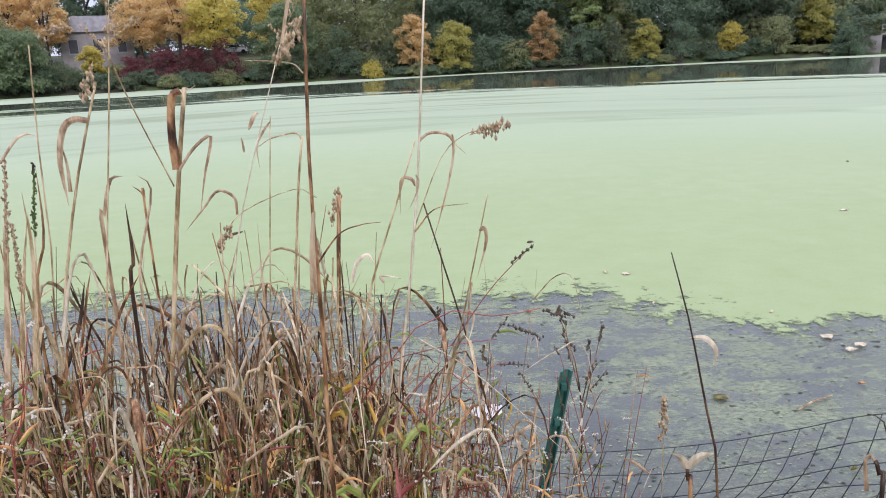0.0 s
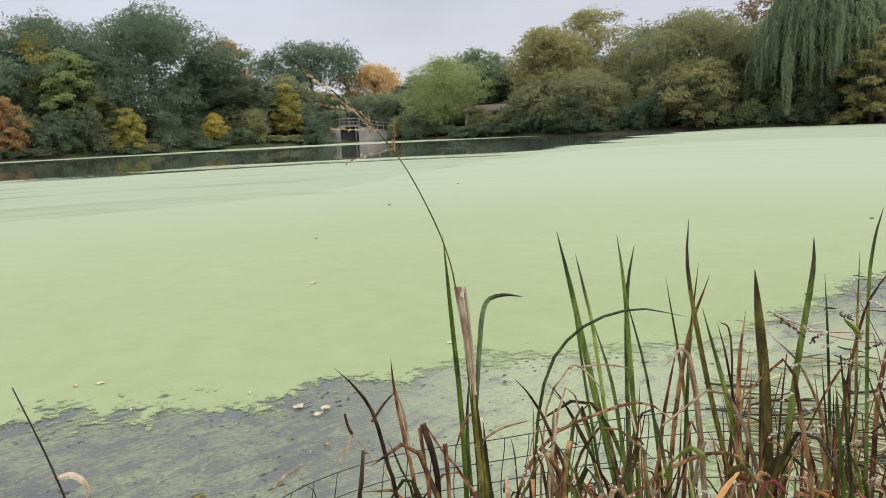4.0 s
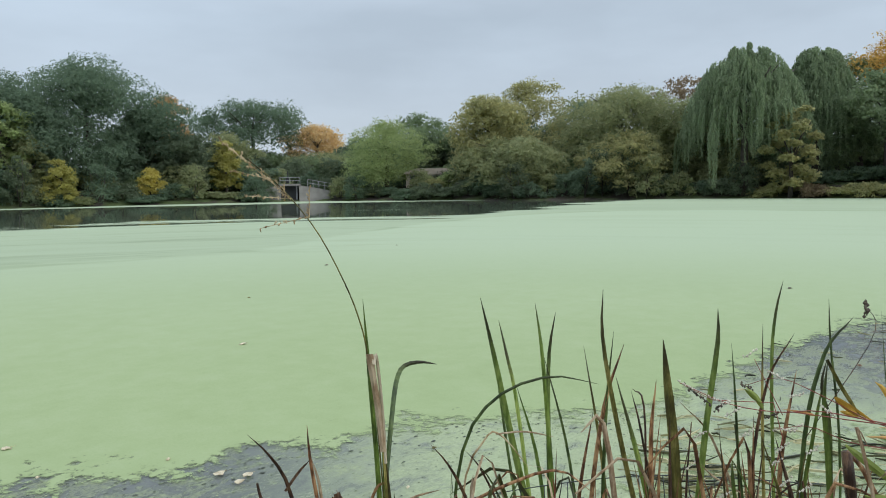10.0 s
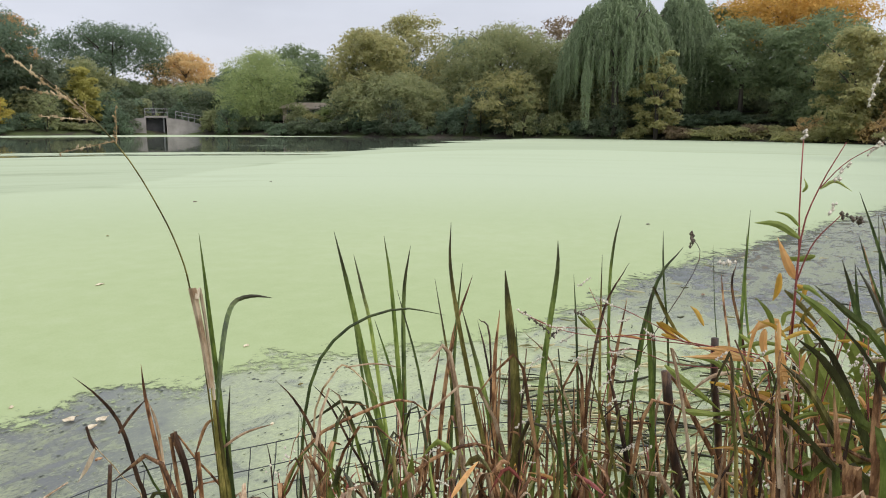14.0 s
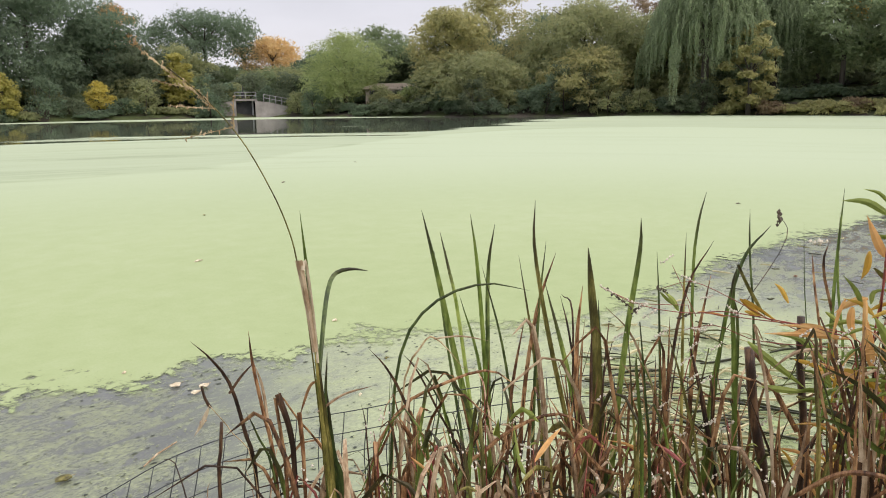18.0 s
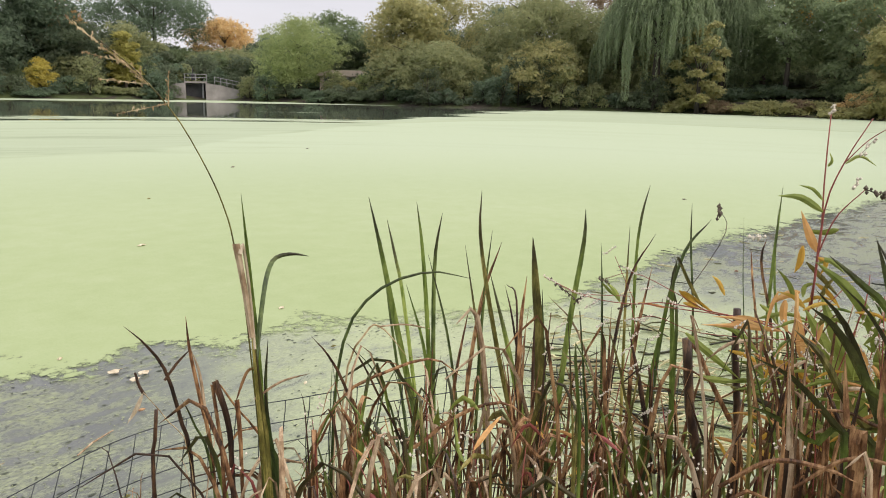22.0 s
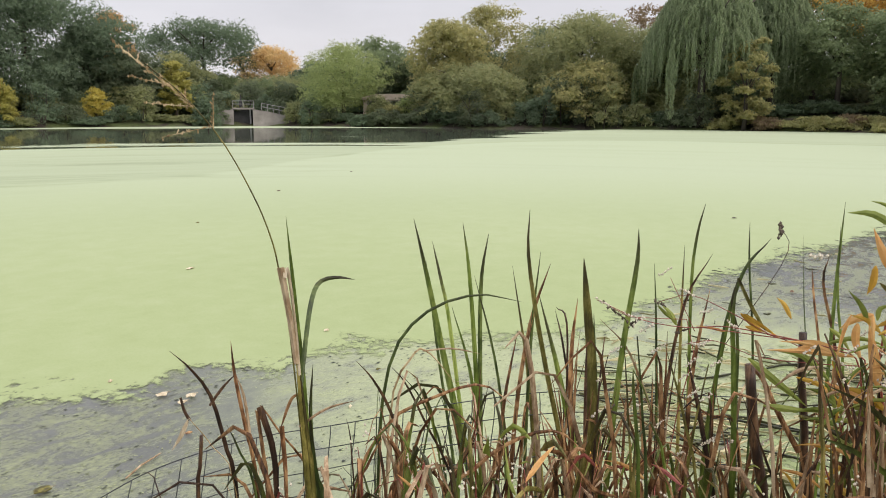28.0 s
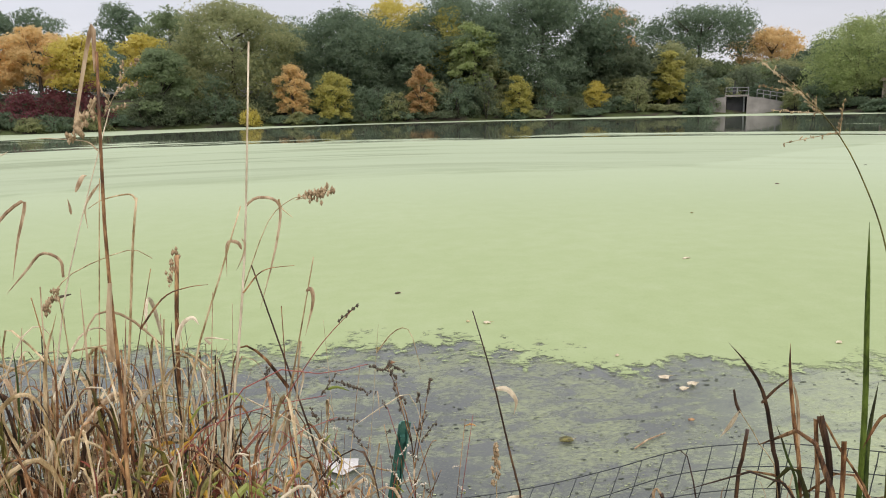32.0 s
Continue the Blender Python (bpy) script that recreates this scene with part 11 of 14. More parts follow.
leaf(p, ((2.441, 0.443, 0.000), (2.441, 0.442, 0.736), (2.442, 0.437, 0.882), (2.443, 0.427, 1.016), (2.453, 0.334, 0.913)), 0.0153, OLIVE, n=9)
p = thing('cattail', 2.154, 0.532, 0.00, 'withered cattail leaves crowding the bank', 'cattail', CAT)
leaf(p, ((2.215, 0.520, 0.000), (2.216, 0.515, 0.814), (2.219, 0.501, 0.893), (2.220, 0.492, 1.057)), 0.0097, BROWN, n=9)
leaf(p, ((2.072, 0.551, 0.000), (2.074, 0.542, 0.871), (2.080, 0.517, 0.986), (2.086, 0.490, 1.142)), 0.0072, TAN, n=9)
leaf(p, ((2.139, 0.551, 0.000), (2.140, 0.550, 0.837), (2.140, 0.547, 1.087), (2.144, 0.531, 1.241)), 0.0079, DARKB, n=9)
leaf(p, ((2.203, 0.512, 0.000), (2.204, 0.511, 0.822), (2.204, 0.507, 0.972), (2.206, 0.500, 1.132)), 0.0121, BROWN, n=9)
leaf(p, ((2.138, 0.493, 0.000), (2.134, 0.509, 0.855), (2.124, 0.555, 1.094), (2.114, 0.594, 1.201), (2.116, 0.585, 1.144)), 0.0114, BROWN, n=9)
p = thing('cattail', 2.429, 0.271, 0.00, 'withered cattail leaves crowding the bank', 'cattail', CAT)
leaf(p, ((2.350, 0.272, 0.000), (2.349, 0.286, 0.841), (2.346, 0.327, 1.032), (2.343, 0.366, 1.181)), 0.0139, BROWN, n=9)
leaf(p, ((2.499, 0.280, 0.000), (2.499, 0.279, 0.772), (2.499, 0.278, 0.897), (2.499, 0.274, 1.026), (2.499, 0.274, 0.907)), 0.0160, BROWN, 'taper', n=9)
leaf(p, ((2.353, 0.248, 0.000), (2.353, 0.248, 0.854), (2.353, 0.248, 0.922), (2.352, 0.257, 1.077)), 0.0079, DARKB, 'taper', n=9)
leaf(p, ((2.437, 0.282, 0.000), (2.436, 0.292, 0.797), (2.434, 0.321, 1.111), (2.434, 0.323, 1.230), (2.438, 0.253, 1.148)), 0.0121, DARKB, n=9)
leaf(p, ((2.363, 0.292, 0.000), (2.363, 0.288, 0.834), (2.363, 0.279, 0.928), (2.364, 0.268, 1.051), (2.364, 0.257, 0.924)), 0.0121, TAN, 'taper', n=9)
p = thing('cattail', 2.311, 0.515, 0.00, 'green and olive strap leaves among dead ones', 'cattail', CAT)
leaf(p, ((2.362, 0.546, 0.000), (2.361, 0.549, 0.731), (2.359, 0.559, 0.833), (2.357, 0.571, 0.964), (2.369, 0.510, 0.859)), 0.0150, GREEN, 'taper', n=9)
leaf(p, ((2.311, 0.505, 0.000), (2.312, 0.498, 0.775), (2.316, 0.478, 0.859), (2.318, 0.463, 1.032)), 0.0083, GREEN, n=9)
leaf(p, ((2.269, 0.495, 0.000), (2.267, 0.508, 0.793), (2.259, 0.545, 0.911), (2.249, 0.587, 1.028), (2.227, 0.667, 0.883)), 0.0094, BROWN, n=9)
leaf(p, ((2.307, 0.477, 0.000), (2.306, 0.486, 0.783), (2.301, 0.511, 0.898), (2.295, 0.539, 1.018), (2.301, 0.510, 0.971)), 0.0092, OLIVE, n=9)
leaf(p, ((2.295, 0.481, 0.000), (2.291, 0.498, 0.785), (2.281, 0.547, 1.068), (2.273, 0.583, 1.185), (2.279, 0.558, 1.055)), 0.0084, GREEN, n=9)
p = thing('cattail', 2.000, 0.493, 0.00, 'withered cattail leaves crowding the bank', 'cattail', CAT)
leaf(p, ((1.980, 0.477, 0.000), (1.979, 0.481, 0.940), (1.977, 0.491, 1.078), (1.975, 0.498, 1.181), (1.970, 0.519, 1.050)), 0.0129, DARKB, 'taper', n=9)
leaf(p, ((1.942, 0.463, 0.000), (1.942, 0.467, 0.964), (1.939, 0.478, 1.070), (1.936, 0.492, 1.202)), 0.0113, TAN, n=9)
leaf(p, ((1.989, 0.453, 0.000), (1.987, 0.462, 0.944), (1.982, 0.487, 1.088), (1.976, 0.513, 1.220)), 0.0101, BROWN, 'taper', n=9)
leaf(p, ((2.001, 0.469, 0.000), (1.999, 0.477, 0.932), (1.994, 0.500, 1.198), (1.993, 0.506, 1.299), (2.003, 0.459, 1.252)), 0.0074, BROWN, n=9)
leaf(p, ((1.967, 0.463, 0.000), (1.965, 0.470, 0.951), (1.961, 0.489, 1.129), (1.958, 0.501, 1.228), (1.949, 0.537, 1.167)), 0.0065, TAN, 'taper', n=9)
p = thing('cattail', 2.167, 0.429, 0.00, 'withered cattail leaves crowding the bank', 'cattail', CAT)
leaf(p, ((2.236, 0.457, 0.000), (2.237, 0.452, 0.829), (2.240, 0.436, 1.021), (2.243, 0.412, 1.181)), 0.0107, BROWN, n=9)
leaf(p, ((2.234, 0.446, 0.000), (2.233, 0.454, 0.830), (2.228, 0.479, 1.148), (2.228, 0.479, 1.262), (2.224, 0.501, 1.215)), 0.0099, BROWN, 'taper', n=9)
leaf(p, ((2.156, 0.411, 0.000), (2.155, 0.416, 0.882), (2.153, 0.429, 1.030), (2.150, 0.443, 1.175)), 0.0132, TAN, n=9)
leaf(p, ((2.219, 0.416, 0.000), (2.217, 0.431, 0.847), (2.209, 0.477, 0.888), (2.196, 0.539, 0.994), (2.193, 0.554, 0.868)), 0.0072, BROWN, 'taper', n=9)
leaf(p, ((2.135, 0.449, 0.000), (2.134, 0.449, 0.879), (2.134, 0.451, 0.978), (2.134, 0.453, 1.091), (2.144, 0.385, 0.980)), 0.0081, BROWN, n=9)
p = thing('cattail', 2.512, 0.495, 0.00, 'green and olive strap leaves among dead ones', 'cattail', CAT)
leaf(p, ((2.507, 0.495, 0.000), (2.505, 0.505, 0.681), (2.500, 0.533, 0.885), (2.495, 0.560, 1.064)), 0.0098, DGREEN, n=9)
leaf(p, ((2.595, 0.458, 0.000), (2.589, 0.491, 0.646), (2.572, 0.584, 0.740), (2.543, 0.704, 0.913)), 0.0163, OLIVE, n=9)
leaf(p, ((2.489, 0.508, 0.000), (2.487, 0.522, 0.683), (2.479, 0.560, 1.032), (2.476, 0.576, 1.164), (2.467, 0.617, 1.016)), 0.0116, OLIVE, n=9)
leaf(p, ((2.593, 0.459, 0.000), (2.590, 0.474, 0.652), (2.583, 0.517, 0.838), (2.575, 0.564, 1.019)), 0.0177, BROWN, 'taper', n=9)
leaf(p, ((2.497, 0.501, 0.000), (2.496, 0.508, 0.683), (2.492, 0.530, 0.946), (2.490, 0.542, 1.125)), 0.0134, GREEN, n=9)
p = thing('cattail', 2.302, 0.511, 0.00, 'withered cattail leaves crowding the bank', 'cattail', CAT)
leaf(p, ((2.340, 0.501, 0.000), (2.338, 0.511, 0.758), (2.333, 0.539, 1.011), (2.329, 0.555, 1.135), (2.338, 0.509, 1.108)), 0.0088, DARKB, n=9)
leaf(p, ((2.228, 0.484, 0.000), (2.223, 0.507, 0.814), (2.208, 0.575, 1.098), (2.191, 0.636, 1.246)), 0.0133, DARKB, 'taper', n=9)
leaf(p, ((2.371, 0.499, 0.000), (2.370, 0.501, 0.746), (2.369, 0.506, 0.922), (2.369, 0.508, 1.093)), 0.0087, DARKB, 'taper', n=9)
leaf(p, ((2.287, 0.503, 0.000), (2.285, 0.513, 0.782), (2.279, 0.541, 1.015), (2.274, 0.564, 1.175)), 0.0115, BROWN, 'taper', n=9)
leaf(p, ((2.265, 0.513, 0.000), (2.265, 0.510, 0.793), (2.267, 0.501, 0.860), (2.268, 0.498, 1.027)), 0.0140, DARKB, 'taper', n=9)
p = thing('cattail', 2.214, 1.222, 0.00, 'withered cattail leaves crowding the bank', 'cattail', CAT)
leaf(p, ((2.225, 1.222, 0.000), (2.238, 1.199, 0.534), (2.278, 1.132, 0.632), (2.319, 1.056, 0.851)), 0.0083, BROWN, n=9)
leaf(p, ((2.163, 1.163, 0.000), (2.161, 1.166, 0.584), (2.155, 1.175, 0.943), (2.153, 1.178, 1.134)), 0.0155, DARKB, n=9)
leaf(p, ((2.247, 1.250, 0.000), (2.251, 1.243, 0.511), (2.265, 1.221, 0.831), (2.284, 1.190, 1.039)), 0.0085, DARKB, 'taper', n=9)
leaf(p, ((2.212, 1.165, 0.000), (2.208, 1.171, 0.560), (2.196, 1.190, 0.638), (2.180, 1.214, 0.792), (2.127, 1.291, 0.657)), 0.0165, TAN, 'taper', n=9)
leaf(p, ((2.159, 1.174, 0.000), (2.164, 1.166, 0.582), (2.178, 1.144, 0.730), (2.194, 1.118, 0.932)), 0.0107, BROWN, n=9)
p = thing('cattail', 2.075, 0.831, 0.00, 'green and olive strap leaves among dead ones', 'cattail', CAT)
leaf(p, ((2.096, 0.815, 0.000), (2.101, 0.805, 0.755), (2.113, 0.774, 0.931), (2.128, 0.735, 1.105)), 0.0069, BROWN, 'taper', n=9)
leaf(p, ((2.142, 0.848, 0.000), (2.145, 0.843, 0.719), (2.152, 0.826, 0.944), (2.163, 0.798, 1.078), (2.200, 0.696, 1.041)), 0.0128, BROWN, n=9)
leaf(p, ((2.088, 0.873, 0.000), (2.090, 0.869, 0.735), (2.095, 0.858, 0.979), (2.104, 0.838, 1.151)), 0.0119, OLIVE, 'taper', n=9)
leaf(p, ((2.042, 0.787, 0.000), (2.035, 0.803, 0.787), (2.015, 0.847, 1.054), (1.994, 0.890, 1.210)), 0.0087, OLIVE, n=9)
leaf(p, ((2.125, 0.874, 0.000), (2.129, 0.865, 0.718), (2.140, 0.839, 0.749), (2.150, 0.817, 0.933)), 0.0126, DGREEN, n=9)
p = thing('cattail', 2.300, 1.037, 0.00, 'withered cattail leaves crowding the bank', 'cattail', CAT)
leaf(p, ((2.275, 0.996, 0.000), (2.270, 1.005, 0.595), (2.257, 1.031, 0.629), (2.236, 1.069, 0.828)), 0.0133, BROWN, n=9)
leaf(p, ((2.358, 1.018, 0.000), (2.360, 1.015, 0.549), (2.365, 1.004, 0.630), (2.370, 0.994, 0.790), (2.407, 0.907, 0.734)), 0.0175, TAN, n=9)
leaf(p, ((2.262, 1.033, 0.000), (2.262, 1.031, 0.589), (2.265, 1.027, 0.657), (2.265, 1.027, 0.860)), 0.0106, TAN, n=9)
leaf(p, ((2.250, 1.017, 0.000), (2.241, 1.033, 0.598), (2.216, 1.080, 0.747), (2.183, 1.136, 0.941)), 0.0130, BROWN, 'taper', n=9)
leaf(p, ((2.307, 0.995, 0.000), (2.303, 1.004, 0.580), (2.290, 1.030, 0.941), (2.281, 1.047, 1.086), (2.249, 1.106, 0.920)), 0.0168, BROWN, 'taper', n=9)
p = thing('cattail', 2.402, 0.871, 0.00, 'withered cattail leaves crowding the bank', 'cattail', CAT)
leaf(p, ((2.382, 0.883, 0.000), (2.382, 0.884, 0.590), (2.380, 0.889, 0.674), (2.376, 0.897, 0.826), (2.403, 0.829, 0.671)), 0.0095, BROWN, 'taper', n=9)
leaf(p, ((2.361, 0.848, 0.000), (2.364, 0.840, 0.616), (2.372, 0.818, 0.874), (2.384, 0.785, 1.069)), 0.0119, BROWN, n=9)
leaf(p, ((2.477, 0.860, 0.000), (2.472, 0.873, 0.551), (2.457, 0.912, 0.775), (2.440, 0.953, 0.975)), 0.0091, BROWN, 'taper', n=9)
leaf(p, ((2.362, 0.875, 0.000), (2.355, 0.891, 0.600), (2.335, 0.939, 0.904), (2.315, 0.984, 1.092)), 0.0164, DARKB, n=9)
leaf(p, ((2.327, 0.876, 0.000), (2.324, 0.882, 0.618), (2.316, 0.902, 0.860), (2.310, 0.916, 1.003), (2.284, 0.974, 0.944)), 0.0138, DARKB, 'taper', n=9)
p = thing('cattail', 1.863, 0.877, 0.00, 'green and olive strap leaves among dead ones', 'cattail', CAT)
leaf(p, ((1.877, 0.878, 0.000), (1.873, 0.883, 0.832), (1.864, 0.899, 1.102), (1.857, 0.912, 1.251)), 0.0064, OLIVE, n=9)
leaf(p, ((1.819, 0.833, 0.000), (1.817, 0.838, 0.877), (1.809, 0.851, 1.104), (1.804, 0.860, 1.212), (1.825, 0.823, 1.127)), 0.0095, GREEN, n=9)
leaf(p, ((1.837, 0.824, 0.000), (1.834, 0.830, 0.872), (1.824, 0.848, 1.134), (1.816, 0.862, 1.276)), 0.0106, DGREEN, 'taper', n=9)
leaf(p, ((1.828, 0.856, 0.000), (1.828, 0.857, 0.864), (1.827, 0.858, 0.977), (1.826, 0.859, 1.128)), 0.0098, OLIVE, n=9)
leaf(p, ((1.873, 0.897, 0.000), (1.866, 0.908, 0.826), (1.847, 0.940, 1.127), (1.829, 0.969, 1.239), (1.780, 1.041, 1.128)), 0.0112, BROWN, n=9)
p = thing('cattail', 2.098, 1.143, 0.00, 'withered cattail leaves crowding the bank', 'cattail', CAT)
leaf(p, ((2.122, 1.190, 0.000), (2.122, 1.190, 0.593), (2.122, 1.190, 0.908), (2.125, 1.186, 1.100)), 0.0124, BROWN, n=9)
leaf(p, ((2.048, 1.081, 0.000), (2.048, 1.081, 0.671), (2.050, 1.078, 0.997), (2.055, 1.070, 1.174)), 0.0105, DARKB, 'taper', n=9)
leaf(p, ((2.084, 1.165, 0.000), (2.088, 1.160, 0.621), (2.097, 1.145, 0.816), (2.109, 1.127, 1.009)), 0.0123, BROWN, n=9)
leaf(p, ((2.081, 1.144, 0.000), (2.091, 1.127, 0.633), (2.119, 1.081, 0.693), (2.148, 1.031, 0.892)), 0.0156, TAN, n=9)
leaf(p, ((2.034, 1.118, 0.000), (2.030, 1.124, 0.663), (2.019, 1.141, 0.847), (2.005, 1.160, 1.030)), 0.0136, BROWN, 'taper', n=9)
p = thing('smartweed', 2.100, 0.434, 0.00, 'smartweed stems with narrow yellowing leaves and cream buds', 'wildflower', SMART)
stem(p, ((2.101, 0.425, 0.000), (2.100, 0.432, 0.915), (2.097, 0.451, 1.118), (2.100, 0.432, 1.318)), 0.0019, 0.0009, BROWN)
leaf(p, ((2.100, 0.432, 1.182), (2.096, 0.457, 1.175), (2.091, 0.480, 1.156)), 0.0096, YELLOW, 'lance', n=7)
leaf(p, ((2.100, 0.432, 1.144), (2.104, 0.404, 1.154), (2.109, 0.374, 1.150)), 0.0103, TAN, 'lance', n=7)
leaf(p, ((2.100, 0.432, 1.243), (2.094, 0.465, 1.275), (2.088, 0.497, 1.284)), 0.0091, GREEN, 'lance', n=7)
leaf(p, ((2.100, 0.432, 1.270), (2.096, 0.453, 1.284), (2.092, 0.473, 1.282)), 0.0119, FRESH, 'lance', n=7)
leaf(p, ((2.100, 0.432, 1.121), (2.094, 0.466, 1.116), (2.087, 0.499, 1.097)), 0.0085, FRESH, 'lance', n=7)
leaf(p, ((2.100, 0.432, 1.303), (2.096, 0.454, 1.306), (2.092, 0.475, 1.298)), 0.0075, GREEN, 'lance', n=7)
leaf(p, ((2.100, 0.432, 1.138), (2.105, 0.398, 1.137), (2.110, 0.362, 1.123)), 0.0103, FRESH, 'lance', n=7)
leaf(p, ((2.100, 0.432, 1.162), (2.093, 0.472, 1.150), (2.085, 0.511, 1.123)), 0.0114, FRESH, 'lance', n=7)
spike(p, (2.104, 0.406, 1.259), (2.106, 0.394, 1.269), 0.0031, BLOOM, 9, 'flower_spike', '', 500, 0.000)
spike(p, (2.100, 0.432, 1.219), (2.104, 0.404, 1.320), 0.0031, BLOOM, 9, 'flower_spike', '', 501, 0.000)
spike(p, (2.100, 0.431, 1.252), (2.106, 0.393, 1.222), 0.0031, BLOOM, 9, 'flower_spike', '', 502, 0.000)
p = thing('smartweed', 2.234, 0.591, 0.00, 'smartweed stems with narrow yellowing leaves and cream buds', 'wildflower', SMART)
stem(p, ((2.238, 0.575, 0.000), (2.234, 0.589, 0.791), (2.224, 0.628, 0.988), (2.227, 0.616, 1.188)), 0.0021, 0.0009, REDSTEM)
leaf(p, ((2.230, 0.606, 1.046), (2.230, 0.604, 1.093), (2.231, 0.601, 1.115)), 0.0086, YELLOW, 'lance', n=7)
leaf(p, ((2.230, 0.605, 1.037), (2.222, 0.636, 1.047), (2.213, 0.665, 1.039)), 0.0129, GREEN, 'lance', n=7)
leaf(p, ((2.229, 0.607, 1.066), (2.218, 0.649, 1.067), (2.205, 0.690, 1.049)), 0.0133, FRESH, 'lance', n=7)
leaf(p, ((2.231, 0.601, 0.976), (2.221, 0.639, 0.986), (2.210, 0.676, 0.977)), 0.0104, YELLOW, 'lance', n=7)
leaf(p, ((2.229, 0.610, 1.106), (2.235, 0.585, 1.161), (2.242, 0.558, 1.187)), 0.0091, GREEN, 'lance', n=7)
leaf(p, ((2.228, 0.614, 1.155), (2.226, 0.622, 1.193), (2.224, 0.628, 1.208)), 0.0116, FRESH, 'lance', n=7)
leaf(p, ((2.229, 0.608, 1.082), (2.220, 0.641, 1.107), (2.211, 0.671, 1.111)), 0.0127, FRESH, 'lance', n=7)
leaf(p, ((2.230, 0.607, 1.064), (2.226, 0.621, 1.110), (2.222, 0.633, 1.131)), 0.0129, FRESH, 'lance', n=7)
spike(p, (2.226, 0.619, 1.076), (2.239, 0.570, 1.081), 0.0034, BLOOM, 9, 'flower_spike', '', 503, 0.000)
spike(p, (2.224, 0.627, 1.183), (2.235, 0.588, 1.169), 0.0034, BLOOM, 9, 'flower_spike', '', 504, 0.000)
spike(p, (2.233, 0.594, 1.044), (2.235, 0.587, 1.183), 0.0034, BLOOM, 9, 'flower_spike', '', 505, 0.000)
p = thing('smartweed', 2.260, 0.353, 0.00, 'smartweed stems with narrow yellowing leaves and cream buds', 'wildflower', SMART)
stem(p, ((2.260, 0.347, 0.000), (2.260, 0.350, 0.872), (2.259, 0.357, 1.070), (2.254, 0.398, 1.254)), 0.0021, 0.0009, BROWN)
leaf(p, ((2.256, 0.388, 1.172), (2.255, 0.391, 1.222), (2.255, 0.392, 1.247)), 0.0100, FRESH, 'lance', n=7)
leaf(p, ((2.256, 0.387, 1.164), (2.253, 0.410, 1.160), (2.249, 0.432, 1.142)), 0.0110, FRESH, 'lance', n=7)
leaf(p, ((2.256, 0.382, 1.123), (2.254, 0.400, 1.152), (2.252, 0.416, 1.161)), 0.0110, ORANGE, 'lance', n=7)
leaf(p, ((2.256, 0.382, 1.128), (2.251, 0.423, 1.129), (2.245, 0.461, 1.112)), 0.0131, FRESH, 'lance', n=7)
leaf(p, ((2.258, 0.370, 1.031), (2.260, 0.344, 1.056), (2.263, 0.316, 1.063)), 0.0079, ORANGE, 'lance', n=7)
leaf(p, ((2.257, 0.376, 1.074), (2.258, 0.366, 1.113), (2.259, 0.354, 1.130)), 0.0134, YELLOW, 'lance', n=7)
leaf(p, ((2.257, 0.375, 1.073), (2.260, 0.350, 1.127), (2.262, 0.322, 1.153)), 0.0092, ORANGE, 'lance', n=7)
leaf(p, ((2.257, 0.376, 1.075), (2.262, 0.330, 1.068), (2.265, 0.285, 1.049)), 0.0123, YELLOW, 'lance', n=7)
spike(p, (2.258, 0.368, 1.182), (2.257, 0.375, 1.257), 0.0034, BLOOM, 9, 'flower_spike', '', 506, 0.000)
spike(p, (2.254, 0.401, 1.251), (2.255, 0.394, 1.177), 0.0034, BLOOM, 9, 'flower_spike', '', 507, 0.000)
spike(p, (2.255, 0.394, 1.220), (2.256, 0.386, 1.180), 0.0034, BLOOM, 9, 'flower_spike', '', 508, 0.000)
p = thing('smartweed', 2.179, 0.293, 0.00, 'smartweed stems with narrow yellowing leaves and cream buds', 'wildflower', SMART)
stem(p, ((2.179, 0.288, 0.000), (2.179, 0.290, 0.933), (2.178, 0.296, 1.074), (2.178, 0.299, 1.210)), 0.0020, 0.0009, REDSTEM)
leaf(p, ((2.178, 0.295, 1.092), (2.177, 0.314, 1.076), (2.175, 0.332, 1.050)), 0.0110, FRESH, 'lance', n=7)
leaf(p, ((2.178, 0.296, 1.107), (2.179, 0.285, 1.162), (2.180, 0.271, 1.190)), 0.0120, TAN, 'lance', n=7)
leaf(p, ((2.178, 0.295, 1.082), (2.177, 0.310, 1.134), (2.176, 0.322, 1.159)), 0.0125, FRESH, 'lance', n=7)
leaf(p, ((2.178, 0.296, 1.104), (2.175, 0.335, 1.083), (2.171, 0.373, 1.046)), 0.0074, FRESH, 'lance', n=7)
leaf(p, ((2.178, 0.298, 1.176), (2.175, 0.331, 1.184), (2.172, 0.362, 1.175)), 0.0105, ORANGE, 'lance', n=7)
leaf(p, ((2.178, 0.297, 1.138), (2.180, 0.271, 1.144), (2.181, 0.244, 1.137)), 0.0128, TAN, 'lance', n=7)
leaf(p, ((2.178, 0.298, 1.162), (2.180, 0.265, 1.199), (2.182, 0.230, 1.214)), 0.0124, ORANGE, 'lance', n=7)
leaf(p, ((2.178, 0.298, 1.176), (2.178, 0.301, 1.233), (2.178, 0.301, 1.261)), 0.0127, FRESH, 'lance', n=7)
spike(p, (2.178, 0.304, 1.209), (2.181, 0.259, 1.107), 0.0032, BLOOM, 9, 'flower_spike', '', 509, 0.000)
spike(p, (2.179, 0.283, 1.132), (2.179, 0.281, 1.228), 0.0032, BLOOM, 9, 'flower_spike', '', 510, 0.000)
spike(p, (2.180, 0.277, 1.084), (2.179, 0.280, 1.229), 0.0032, BLOOM, 9, 'flower_spike', '', 511, 0.000)
